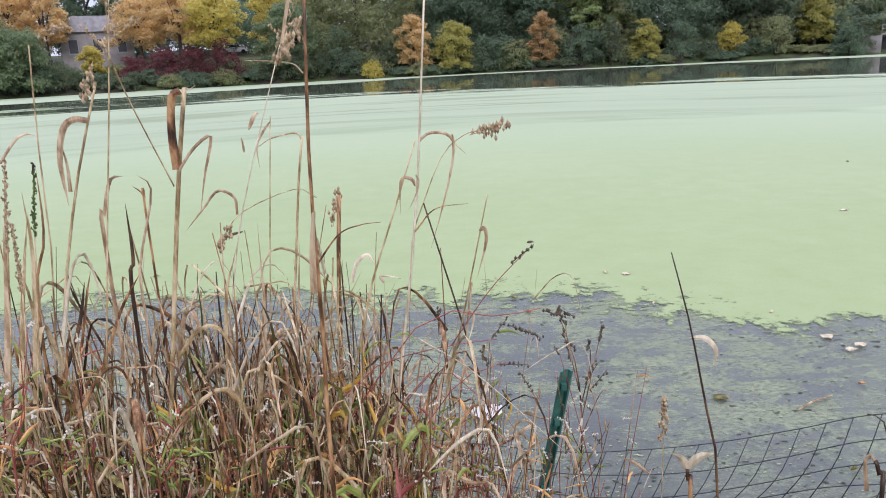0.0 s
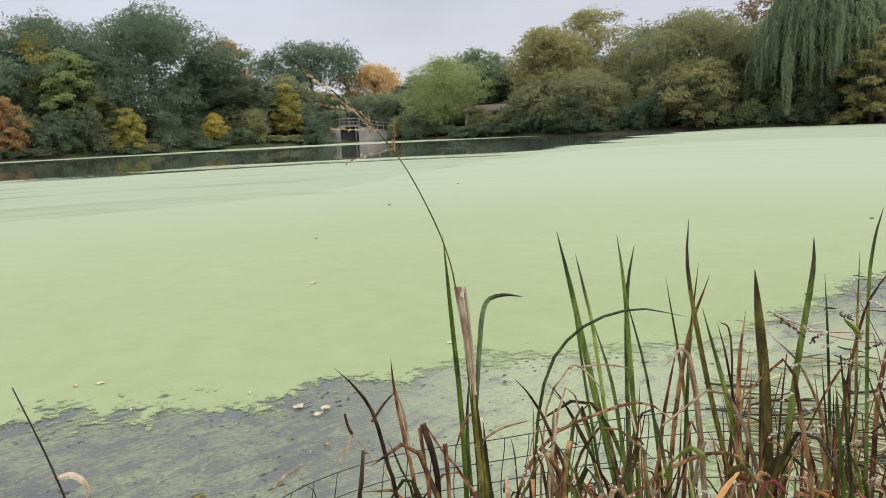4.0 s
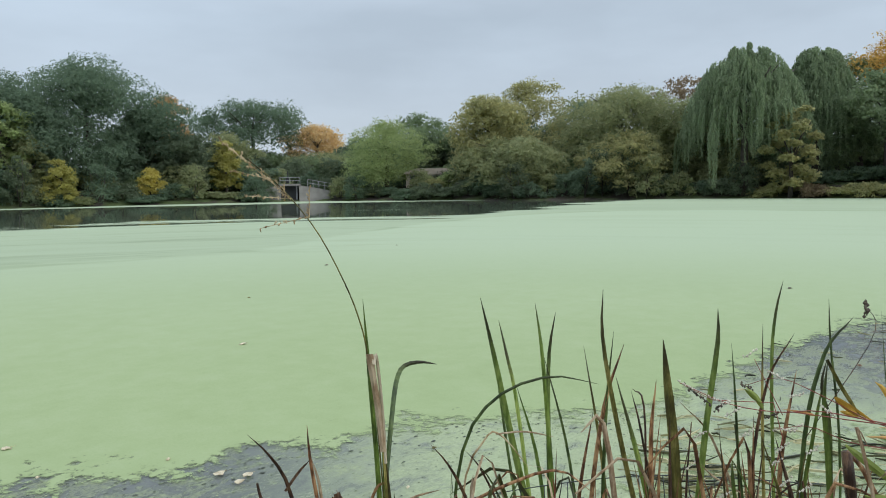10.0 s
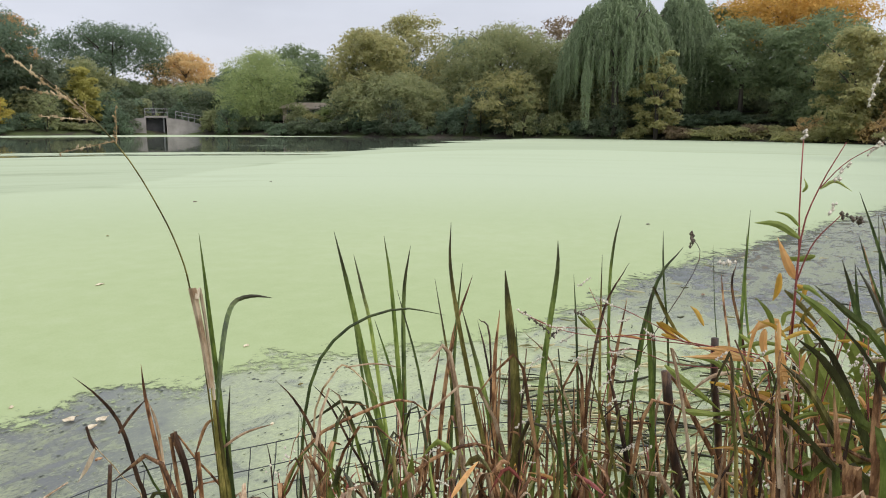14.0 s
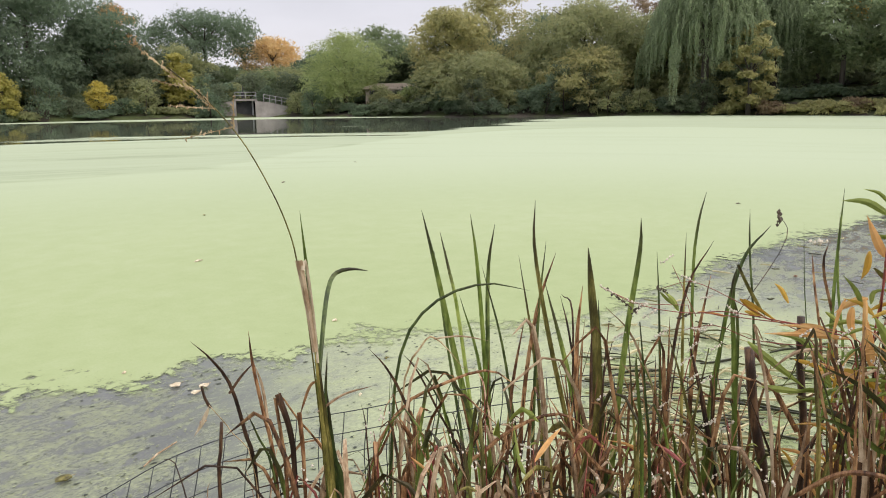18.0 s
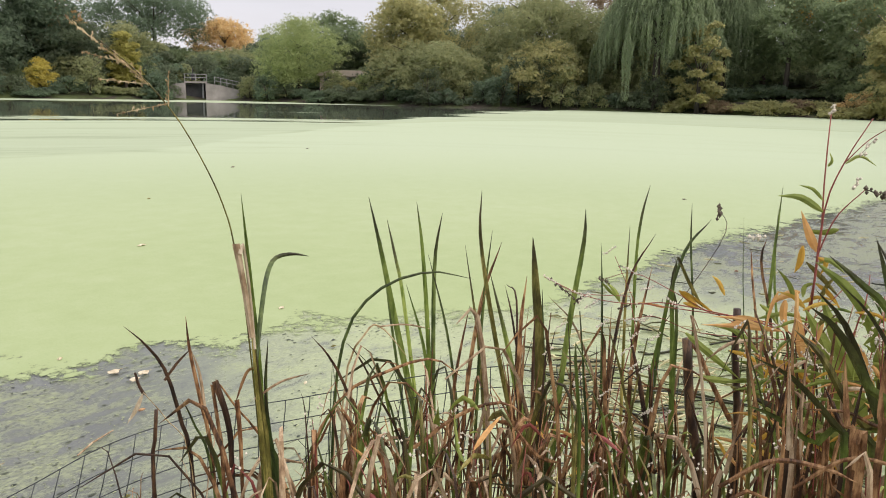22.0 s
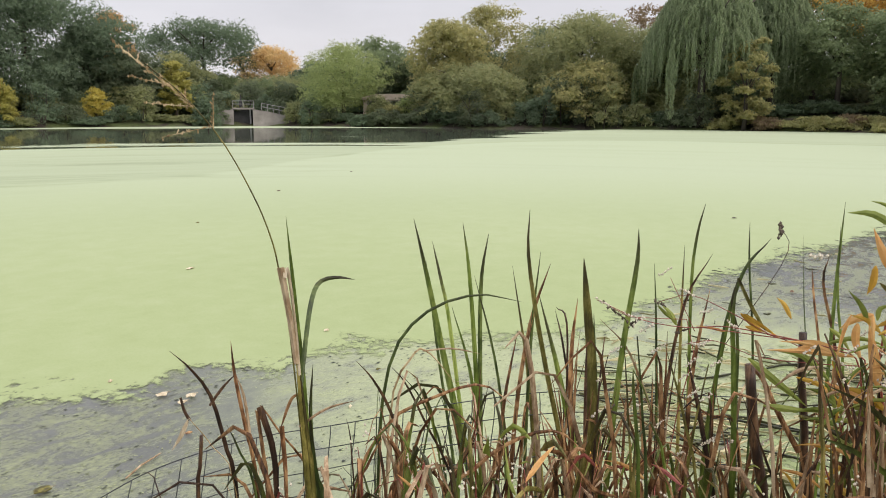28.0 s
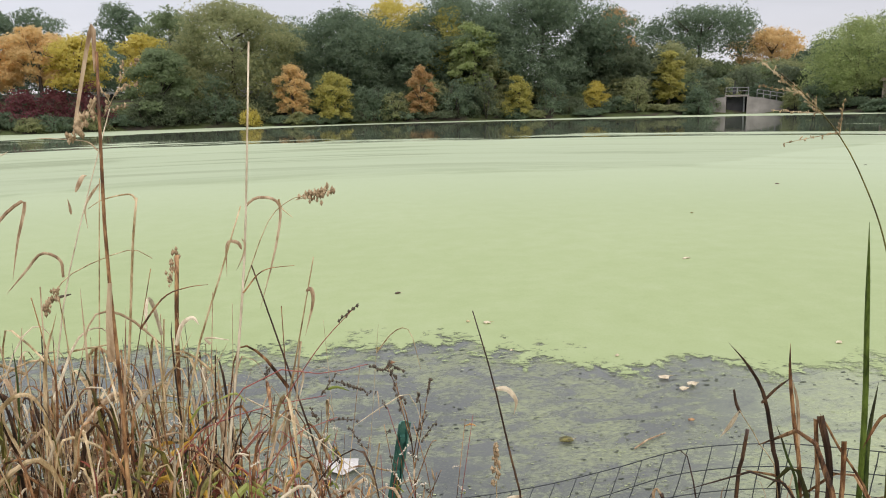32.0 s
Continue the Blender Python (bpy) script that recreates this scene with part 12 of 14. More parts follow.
p = thing('smartweed', 2.236, 0.481, 0.00, 'smartweed stems with narrow yellowing leaves and cream buds', 'wildflower', SMART)
stem(p, ((2.238, 0.470, 0.000), (2.236, 0.478, 0.833), (2.232, 0.501, 1.036), (2.229, 0.515, 1.232)), 0.0021, 0.0009, REDSTEM)
leaf(p, ((2.231, 0.509, 1.164), (2.226, 0.531, 1.177), (2.221, 0.552, 1.174)), 0.0087, ORANGE, 'lance', n=7)
leaf(p, ((2.233, 0.495, 1.013), (2.227, 0.525, 1.058), (2.221, 0.553, 1.076)), 0.0117, TAN, 'lance', n=7)
leaf(p, ((2.231, 0.505, 1.127), (2.227, 0.524, 1.173), (2.224, 0.540, 1.193)), 0.0076, OLIVE, 'lance', n=7)
leaf(p, ((2.231, 0.506, 1.137), (2.227, 0.528, 1.148), (2.222, 0.548, 1.144)), 0.0080, FRESH, 'lance', n=7)
leaf(p, ((2.230, 0.511, 1.189), (2.231, 0.507, 1.221), (2.232, 0.502, 1.235)), 0.0102, ORANGE, 'lance', n=7)
leaf(p, ((2.234, 0.492, 0.981), (2.242, 0.448, 1.010), (2.249, 0.402, 1.017)), 0.0132, TAN, 'lance', n=7)
leaf(p, ((2.233, 0.495, 1.019), (2.228, 0.523, 1.003), (2.222, 0.550, 0.973)), 0.0107, FRESH, 'lance', n=7)
leaf(p, ((2.230, 0.511, 1.185), (2.225, 0.535, 1.190), (2.220, 0.558, 1.180)), 0.0131, ORANGE, 'lance', n=7)
spike(p, (2.227, 0.526, 1.167), (2.229, 0.515, 1.138), 0.0034, BLOOM, 9, 'flower_spike', '', 512, 0.000)
spike(p, (2.224, 0.540, 1.221), (2.237, 0.475, 1.157), 0.0034, BLOOM, 9, 'flower_spike', '', 513, 0.000)
spike(p, (2.233, 0.499, 1.134), (2.224, 0.540, 1.160), 0.0034, BLOOM, 9, 'flower_spike', '', 514, 0.000)
p = thing('smartweed', 2.157, 0.350, 0.00, 'smartweed stems with narrow yellowing leaves and cream buds', 'wildflower', SMART)
stem(p, ((2.158, 0.339, 0.000), (2.157, 0.347, 0.921), (2.154, 0.370, 1.131), (2.152, 0.390, 1.333)), 0.0020, 0.0009, REDSTEM)
leaf(p, ((2.152, 0.387, 1.304), (2.154, 0.372, 1.325), (2.156, 0.355, 1.330)), 0.0110, OLIVE, 'lance', n=7)
leaf(p, ((2.154, 0.369, 1.126), (2.157, 0.349, 1.138), (2.159, 0.327, 1.138)), 0.0076, YELLOW, 'lance', n=7)
leaf(p, ((2.154, 0.369, 1.129), (2.150, 0.403, 1.149), (2.145, 0.434, 1.150)), 0.0107, GREEN, 'lance', n=7)
leaf(p, ((2.155, 0.364, 1.079), (2.154, 0.370, 1.135), (2.154, 0.372, 1.163)), 0.0093, FRESH, 'lance', n=7)
leaf(p, ((2.155, 0.367, 1.112), (2.154, 0.375, 1.148), (2.153, 0.380, 1.164)), 0.0120, OLIVE, 'lance', n=7)
leaf(p, ((2.155, 0.366, 1.099), (2.151, 0.394, 1.075), (2.147, 0.422, 1.038)), 0.0101, ORANGE, 'lance', n=7)
leaf(p, ((2.154, 0.370, 1.135), (2.148, 0.416, 1.134), (2.140, 0.461, 1.114)), 0.0123, ORANGE, 'lance', n=7)
leaf(p, ((2.153, 0.383, 1.259), (2.157, 0.346, 1.270), (2.160, 0.309, 1.266)), 0.0104, OLIVE, 'lance', n=7)
spike(p, (2.149, 0.405, 1.319), (2.155, 0.361, 1.294), 0.0032, BLOOM, 9, 'flower_spike', '', 515, 0.000)
spike(p, (2.152, 0.390, 1.249), (2.151, 0.393, 1.240), 0.0032, BLOOM, 9, 'flower_spike', '', 516, 0.000)
spike(p, (2.152, 0.384, 1.241), (2.152, 0.389, 1.278), 0.0032, BLOOM, 9, 'flower_spike', '', 517, 0.000)
p = thing('smartweed', 2.367, 0.395, 0.00, 'smartweed stems with narrow yellowing leaves and cream buds', 'wildflower', SMART)
stem(p, ((2.369, 0.378, 0.000), (2.367, 0.392, 0.805), (2.362, 0.430, 1.026), (2.364, 0.416, 1.249)), 0.0023, 0.0010, REDSTEM)
leaf(p, ((2.364, 0.412, 1.169), (2.369, 0.371, 1.177), (2.373, 0.330, 1.169)), 0.0126, FRESH, 'lance', n=7)
leaf(p, ((2.365, 0.404, 1.031), (2.360, 0.442, 1.021), (2.354, 0.479, 0.994)), 0.0115, GREEN, 'lance', n=7)
leaf(p, ((2.364, 0.413, 1.191), (2.369, 0.378, 1.216), (2.372, 0.342, 1.222)), 0.0091, TAN, 'lance', n=7)
leaf(p, ((2.365, 0.404, 1.036), (2.364, 0.417, 1.093), (2.362, 0.426, 1.120)), 0.0107, ORANGE, 'lance', n=7)
leaf(p, ((2.364, 0.412, 1.182), (2.360, 0.441, 1.211), (2.356, 0.467, 1.218)), 0.0112, FRESH, 'lance', n=7)
leaf(p, ((2.365, 0.410, 1.133), (2.362, 0.429, 1.160), (2.360, 0.445, 1.168)), 0.0094, FRESH, 'lance', n=7)
leaf(p, ((2.365, 0.408, 1.108), (2.368, 0.381, 1.128), (2.371, 0.353, 1.131)), 0.0106, TAN, 'lance', n=7)
leaf(p, ((2.364, 0.416, 1.240), (2.362, 0.433, 1.270), (2.359, 0.448, 1.281)), 0.0080, GREEN, 'lance', n=7)
spike(p, (2.364, 0.419, 1.107), (2.368, 0.382, 1.160), 0.0036, BLOOM, 9, 'flower_spike', '', 518, 0.000)
spike(p, (2.369, 0.377, 1.105), (2.365, 0.406, 1.165), 0.0036, BLOOM, 9, 'flower_spike', '', 519, 0.000)
spike(p, (2.365, 0.410, 1.194), (2.364, 0.413, 1.138), 0.0036, BLOOM, 9, 'flower_spike', '', 520, 0.000)
p = thing('smartweed', 2.158, 0.328, 0.00, 'smartweed stems with narrow yellowing leaves and cream buds', 'wildflower', SMART)
stem(p, ((2.160, 0.311, 0.000), (2.158, 0.325, 0.929), (2.154, 0.364, 1.101), (2.151, 0.392, 1.271)), 0.0020, 0.0009, REDSTEM)
leaf(p, ((2.153, 0.376, 1.190), (2.155, 0.354, 1.193), (2.158, 0.330, 1.184)), 0.0114, ORANGE, 'lance', n=7)
leaf(p, ((2.153, 0.378, 1.198), (2.155, 0.354, 1.228), (2.158, 0.329, 1.239)), 0.0118, FRESH, 'lance', n=7)
leaf(p, ((2.156, 0.351, 1.061), (2.151, 0.386, 1.052), (2.147, 0.420, 1.028)), 0.0118, GREEN, 'lance', n=7)
leaf(p, ((2.153, 0.377, 1.192), (2.151, 0.386, 1.222), (2.151, 0.393, 1.234)), 0.0098, OLIVE, 'lance', n=7)
leaf(p, ((2.155, 0.353, 1.071), (2.152, 0.383, 1.073), (2.148, 0.411, 1.060)), 0.0095, OLIVE, 'lance', n=7)
leaf(p, ((2.156, 0.352, 1.064), (2.158, 0.328, 1.089), (2.160, 0.303, 1.098)), 0.0123, YELLOW, 'lance', n=7)
leaf(p, ((2.156, 0.351, 1.060), (2.153, 0.374, 1.098), (2.150, 0.396, 1.112)), 0.0123, ORANGE, 'lance', n=7)
leaf(p, ((2.152, 0.384, 1.231), (2.157, 0.341, 1.233), (2.161, 0.296, 1.221)), 0.0117, FRESH, 'lance', n=7)
spike(p, (2.149, 0.401, 1.269), (2.153, 0.370, 1.271), 0.0032, BLOOM, 9, 'flower_spike', '', 521, 0.000)
spike(p, (2.151, 0.388, 1.161), (2.149, 0.404, 1.216), 0.0032, BLOOM, 9, 'flower_spike', '', 522, 0.000)
spike(p, (2.152, 0.383, 1.263), (2.150, 0.400, 1.171), 0.0032, BLOOM, 9, 'flower_spike', '', 523, 0.000)
p = thing('smartweed', 2.358, 0.567, 0.00, 'smartweed stems with narrow yellowing leaves and cream buds', 'wildflower', SMART)
stem(p, ((2.359, 0.564, 0.000), (2.359, 0.564, 0.742), (2.359, 0.564, 1.005), (2.363, 0.544, 1.256)), 0.0023, 0.0010, BROWN)
leaf(p, ((2.363, 0.544, 1.249), (2.366, 0.530, 1.291), (2.369, 0.515, 1.309)), 0.0141, OLIVE, 'lance', n=7)
leaf(p, ((2.362, 0.550, 1.102), (2.353, 0.589, 1.094), (2.344, 0.628, 1.069)), 0.0079, FRESH, 'lance', n=7)
leaf(p, ((2.362, 0.551, 1.067), (2.351, 0.598, 1.049), (2.340, 0.644, 1.012)), 0.0117, FRESH, 'lance', n=7)
leaf(p, ((2.362, 0.551, 1.075), (2.367, 0.525, 1.104), (2.372, 0.498, 1.113)), 0.0115, FRESH, 'lance', n=7)
leaf(p, ((2.362, 0.552, 1.046), (2.366, 0.532, 1.067), (2.370, 0.510, 1.072)), 0.0137, FRESH, 'lance', n=7)
leaf(p, ((2.362, 0.552, 1.036), (2.360, 0.561, 1.105), (2.359, 0.566, 1.140)), 0.0081, GREEN, 'lance', n=7)
leaf(p, ((2.362, 0.552, 1.046), (2.369, 0.514, 1.058), (2.376, 0.474, 1.053)), 0.0105, FRESH, 'lance', n=7)
leaf(p, ((2.363, 0.547, 1.175), (2.367, 0.526, 1.208), (2.371, 0.502, 1.220)), 0.0127, OLIVE, 'lance', n=7)
spike(p, (2.369, 0.516, 1.161), (2.369, 0.513, 1.180), 0.0037, BLOOM, 9, 'flower_spike', '', 524, 0.000)
spike(p, (2.366, 0.533, 1.136), (2.369, 0.515, 1.185), 0.0037, BLOOM, 9, 'flower_spike', '', 525, 0.000)
spike(p, (2.369, 0.514, 1.172), (2.366, 0.529, 1.262), 0.0037, BLOOM, 9, 'flower_spike', '', 526, 0.000)
p = thing('smartweed', 0.439, 2.064, 0.10, 'dry reddish weeds hung with cream buds beside a post', 'wildflower', SMART)
stem(p, ((0.594, 2.037, 0.100), (0.597, 2.037, 0.527), (0.606, 2.035, 0.722), (0.568, 2.043, 0.904)), 0.0017, 0.0008, BROWN)
spike(p, (0.576, 2.041, 0.799), (0.554, 2.046, 0.828), 0.0034, SEED, 8, 'flower_spike', '', 600, 0.000)
spike(p, (0.576, 2.041, 0.804), (0.550, 2.047, 0.822), 0.0034, BLOOM, 8, 'flower_spike', '', 601, 0.000)
spike(p, (0.582, 2.040, 0.727), (0.597, 2.037, 0.732), 0.0034, BLOOM, 8, 'flower_spike', '', 602, 0.000)
leaf(p, ((0.589, 2.039, 0.631), (0.608, 2.034, 0.638), (0.627, 2.030, 0.639)), 0.0062, FRESH, 'lance', n=6)
leaf(p, ((0.586, 2.039, 0.671), (0.590, 2.038, 0.708), (0.593, 2.038, 0.738)), 0.0072, TAN, 'lance', n=6)
stem(p, ((0.604, 2.035, 0.100), (0.591, 2.038, 0.527), (0.553, 2.046, 0.745), (0.501, 2.055, 0.953)), 0.0017, 0.0008, REDSTEM)
spike(p, (0.530, 2.050, 0.815), (0.555, 2.046, 0.844), 0.0034, BLOOM, 8, 'flower_spike', '', 603, 0.000)
spike(p, (0.547, 2.047, 0.735), (0.555, 2.046, 0.764), 0.0034, BLOOM, 8, 'flower_spike', '', 604, 0.000)
spike(p, (0.502, 2.055, 0.949), (0.489, 2.057, 0.970), 0.0034, SEED, 8, 'flower_spike', '', 605, 0.000)
leaf(p, ((0.566, 2.043, 0.644), (0.578, 2.041, 0.667), (0.589, 2.039, 0.682)), 0.0070, OLIVE, 'lance', n=6)
leaf(p, ((0.564, 2.044, 0.654), (0.548, 2.047, 0.674), (0.533, 2.050, 0.687)), 0.0064, FRESH, 'lance', n=6)
stem(p, ((0.245, 2.078, 0.100), (0.243, 2.078, 0.519), (0.236, 2.078, 0.612), (0.238, 2.078, 0.702)), 0.0017, 0.0008, BROWN)
spike(p, (0.240, 2.078, 0.624), (0.245, 2.078, 0.652), 0.0034, BLOOM, 8, 'flower_spike', '', 606, 0.000)
spike(p, (0.239, 2.078, 0.657), (0.215, 2.078, 0.691), 0.0034, SEED, 8, 'flower_spike', '', 607, 0.000)
spike(p, (0.240, 2.078, 0.619), (0.261, 2.078, 0.637), 0.0034, BLOOM, 8, 'flower_spike', '', 608, 0.000)
leaf(p, ((0.241, 2.078, 0.578), (0.222, 2.078, 0.592), (0.203, 2.078, 0.601)), 0.0050, OLIVE, 'lance', n=6)
leaf(p, ((0.241, 2.078, 0.583), (0.234, 2.078, 0.621), (0.228, 2.078, 0.651)), 0.0072, ORANGE, 'lance', n=6)
stem(p, ((0.243, 2.078, 0.100), (0.260, 2.078, 0.519), (0.310, 2.076, 0.714), (0.334, 2.074, 0.900)), 0.0017, 0.0008, BROWN)
spike(p, (0.298, 2.076, 0.712), (0.321, 2.075, 0.740), 0.0034, BLOOM, 8, 'flower_spike', '', 609, 0.000)
spike(p, (0.330, 2.075, 0.879), (0.341, 2.074, 0.884), 0.0034, BLOOM, 8, 'flower_spike', '', 610, 0.000)
spike(p, (0.325, 2.075, 0.852), (0.346, 2.074, 0.878), 0.0034, SEED, 8, 'flower_spike', '', 611, 0.000)
leaf(p, ((0.279, 2.077, 0.616), (0.265, 2.077, 0.616), (0.250, 2.078, 0.609)), 0.0051, FRESH, 'lance', n=6)
leaf(p, ((0.316, 2.075, 0.806), (0.314, 2.076, 0.829), (0.312, 2.076, 0.846)), 0.0073, TAN, 'lance', n=6)
stem(p, ((0.500, 2.056, 0.100), (0.500, 2.056, 0.520), (0.501, 2.055, 0.666), (0.525, 2.051, 0.808)), 0.0017, 0.0008, REDSTEM)
spike(p, (0.513, 2.053, 0.668), (0.525, 2.051, 0.687), 0.0034, SEED, 8, 'flower_spike', '', 612, 0.000)
spike(p, (0.512, 2.054, 0.659), (0.524, 2.051, 0.670), 0.0034, BLOOM, 8, 'flower_spike', '', 613, 0.000)
spike(p, (0.521, 2.052, 0.758), (0.494, 2.057, 0.775), 0.0034, BLOOM, 8, 'flower_spike', '', 614, 0.000)
leaf(p, ((0.518, 2.053, 0.723), (0.544, 2.048, 0.736), (0.570, 2.043, 0.742)), 0.0047, TAN, 'lance', n=6)
leaf(p, ((0.514, 2.053, 0.679), (0.518, 2.053, 0.718), (0.522, 2.052, 0.751)), 0.0078, OLIVE, 'lance', n=6)
stem(p, ((0.430, 2.066, 0.100), (0.438, 2.064, 0.517), (0.462, 2.061, 0.622), (0.489, 2.057, 0.723)), 0.0017, 0.0008, REDSTEM)
spike(p, (0.471, 2.060, 0.651), (0.452, 2.063, 0.686), 0.0034, BLOOM, 8, 'flower_spike', '', 615, 0.000)
spike(p, (0.471, 2.060, 0.649), (0.478, 2.059, 0.658), 0.0034, SEED, 8, 'flower_spike', '', 616, 0.000)
spike(p, (0.489, 2.057, 0.722), (0.491, 2.057, 0.731), 0.0034, BLOOM, 8, 'flower_spike', '', 617, 0.000)
leaf(p, ((0.466, 2.061, 0.628), (0.456, 2.062, 0.663), (0.447, 2.063, 0.690)), 0.0061, FRESH, 'lance', n=6)
leaf(p, ((0.467, 2.061, 0.634), (0.437, 2.065, 0.646), (0.406, 2.068, 0.652)), 0.0048, ORANGE, 'lance', n=6)
stem(p, ((0.362, 2.072, 0.100), (0.366, 2.072, 0.516), (0.375, 2.071, 0.620), (0.363, 2.072, 0.721)), 0.0017, 0.0008, REDSTEM)
spike(p, (0.364, 2.072, 0.684), (0.393, 2.070, 0.701), 0.0034, BLOOM, 8, 'flower_spike', '', 618, 0.000)
spike(p, (0.364, 2.072, 0.710), (0.366, 2.072, 0.735), 0.0034, BLOOM, 8, 'flower_spike', '', 619, 0.000)
spike(p, (0.364, 2.072, 0.714), (0.359, 2.073, 0.724), 0.0034, BLOOM, 8, 'flower_spike', '', 620, 0.000)
leaf(p, ((0.365, 2.072, 0.584), (0.337, 2.074, 0.599), (0.309, 2.076, 0.608)), 0.0054, OLIVE, 'lance', n=6)
leaf(p, ((0.364, 2.072, 0.696), (0.345, 2.074, 0.723), (0.326, 2.075, 0.742)), 0.0059, TAN, 'lance', n=6)
stem(p, ((0.598, 2.037, 0.100), (0.578, 2.041, 0.526), (0.521, 2.052, 0.718), (0.491, 2.057, 0.904)), 0.0017, 0.0008, BROWN)
spike(p, (0.531, 2.050, 0.731), (0.513, 2.053, 0.760), 0.0034, BLOOM, 8, 'flower_spike', '', 621, 0.000)
spike(p, (0.517, 2.053, 0.791), (0.504, 2.055, 0.814), 0.0034, SEED, 8, 'flower_spike', '', 622, 0.000)
spike(p, (0.498, 2.056, 0.877), (0.508, 2.054, 0.889), 0.0034, SEED, 8, 'flower_spike', '', 623, 0.000)
leaf(p, ((0.542, 2.048, 0.680), (0.561, 2.044, 0.707), (0.580, 2.041, 0.727)), 0.0053, TAN, 'lance', n=6)
leaf(p, ((0.537, 2.049, 0.704), (0.521, 2.052, 0.722), (0.505, 2.055, 0.734)), 0.0056, FRESH, 'lance', n=6)
stem(p, ((0.532, 2.050, 0.100), (0.550, 2.047, 0.523), (0.599, 2.036, 0.647), (0.625, 2.030, 0.764)), 0.0017, 0.0008, BROWN)
spike(p, (0.596, 2.037, 0.669), (0.568, 2.043, 0.700), 0.0034, BLOOM, 8, 'flower_spike', '', 624, 0.000)
spike(p, (0.606, 2.035, 0.701), (0.582, 2.040, 0.732), 0.0034, SEED, 8, 'flower_spike', '', 625, 0.000)
spike(p, (0.585, 2.039, 0.636), (0.597, 2.037, 0.640), 0.0034, SEED, 8, 'flower_spike', '', 626, 0.000)
leaf(p, ((0.618, 2.032, 0.739), (0.614, 2.033, 0.761), (0.611, 2.034, 0.777)), 0.0065, TAN, 'lance', n=6)
leaf(p, ((0.568, 2.043, 0.581), (0.539, 2.049, 0.575), (0.510, 2.054, 0.564)), 0.0056, ORANGE, 'lance', n=6)
stem(p, ((0.377, 2.071, 0.100), (0.366, 2.072, 0.516), (0.337, 2.074, 0.607), (0.282, 2.077, 0.697)), 0.0017, 0.0008, REDSTEM)
spike(p, (0.317, 2.075, 0.623), (0.316, 2.075, 0.658), 0.0034, SEED, 8, 'flower_spike', '', 627, 0.000)
spike(p, (0.322, 2.075, 0.610), (0.302, 2.076, 0.615), 0.0034, SEED, 8, 'flower_spike', '', 628, 0.000)
spike(p, (0.299, 2.076, 0.660), (0.316, 2.075, 0.691), 0.0034, BLOOM, 8, 'flower_spike', '', 629, 0.000)
leaf(p, ((0.317, 2.075, 0.621), (0.322, 2.075, 0.648), (0.326, 2.075, 0.668)), 0.0081, FRESH, 'lance', n=6)
leaf(p, ((0.310, 2.076, 0.636), (0.342, 2.074, 0.641), (0.374, 2.071, 0.639)), 0.0057, OLIVE, 'lance', n=6)
stem(p, ((0.400, 2.069, 0.100), (0.406, 2.068, 0.517), (0.422, 2.066, 0.697), (0.452, 2.063, 0.870)), 0.0017, 0.0008, BROWN)
spike(p, (0.426, 2.066, 0.674), (0.416, 2.067, 0.704), 0.0034, BLOOM, 8, 'flower_spike', '', 630, 0.000)
spike(p, (0.433, 2.065, 0.723), (0.438, 2.065, 0.750), 0.0034, BLOOM, 8, 'flower_spike', '', 631, 0.000)
spike(p, (0.429, 2.066, 0.692), (0.446, 2.063, 0.697), 0.0034, BLOOM, 8, 'flower_spike', '', 632, 0.000)
leaf(p, ((0.441, 2.064, 0.786), (0.413, 2.067, 0.786), (0.385, 2.070, 0.779)), 0.0077, TAN, 'lance', n=6)
leaf(p, ((0.446, 2.063, 0.825), (0.431, 2.065, 0.843), (0.415, 2.067, 0.854)), 0.0048, TAN, 'lance', n=6)
stem(p, ((0.337, 2.074, 0.100), (0.332, 2.075, 0.517), (0.317, 2.075, 0.741), (0.329, 2.075, 0.952)), 0.0017, 0.0008, BROWN)
spike(p, (0.330, 2.075, 0.751), (0.318, 2.075, 0.767), 0.0034, BLOOM, 8, 'flower_spike', '', 633, 0.000)
spike(p, (0.330, 2.075, 0.746), (0.326, 2.075, 0.749), 0.0034, SEED, 8, 'flower_spike', '', 634, 0.000)
spike(p, (0.330, 2.075, 0.766), (0.305, 2.076, 0.788), 0.0034, SEED, 8, 'flower_spike', '', 635, 0.000)
leaf(p, ((0.330, 2.075, 0.758), (0.347, 2.073, 0.779), (0.364, 2.072, 0.794)), 0.0062, FRESH, 'lance', n=6)
leaf(p, ((0.330, 2.075, 0.858), (0.341, 2.074, 0.874), (0.353, 2.073, 0.884)), 0.0081, FRESH, 'lance', n=6)

# a smartweed in autumn colour leaning out over the shallows
p = thing('smartweed', 2.250, 0.480, 0.00, 'smartweed with orange, yellow and pale green lance leaves', 'wildflower', SMART)
stem(p, ((2.361, 0.566, 0.791), (2.357, 0.583, 0.985), (2.354, 0.601, 1.141), (2.343, 0.649, 1.171), (2.306, 0.781, 1.186), (2.271, 0.878, 1.193), (2.242, 0.948, 1.181), (2.195, 1.047, 1.190), (2.140, 1.146, 1.234)), 0.0022, 0.0009, REDSTEM, n=26)
stem(p, ((2.306, 0.781, 1.186), (2.274, 0.871, 1.232), (2.241, 0.951, 1.263), (2.212, 1.013, 1.240)), 0.0013, 0.0007, REDSTEM)
stem(p, ((2.354, 0.601, 1.141), (2.334, 0.685, 1.131), (2.298, 0.803, 1.128), (2.266, 0.890, 1.155), (2.239, 0.956, 1.138)), 0.0016, 0.0008, REDSTEM, n=14)
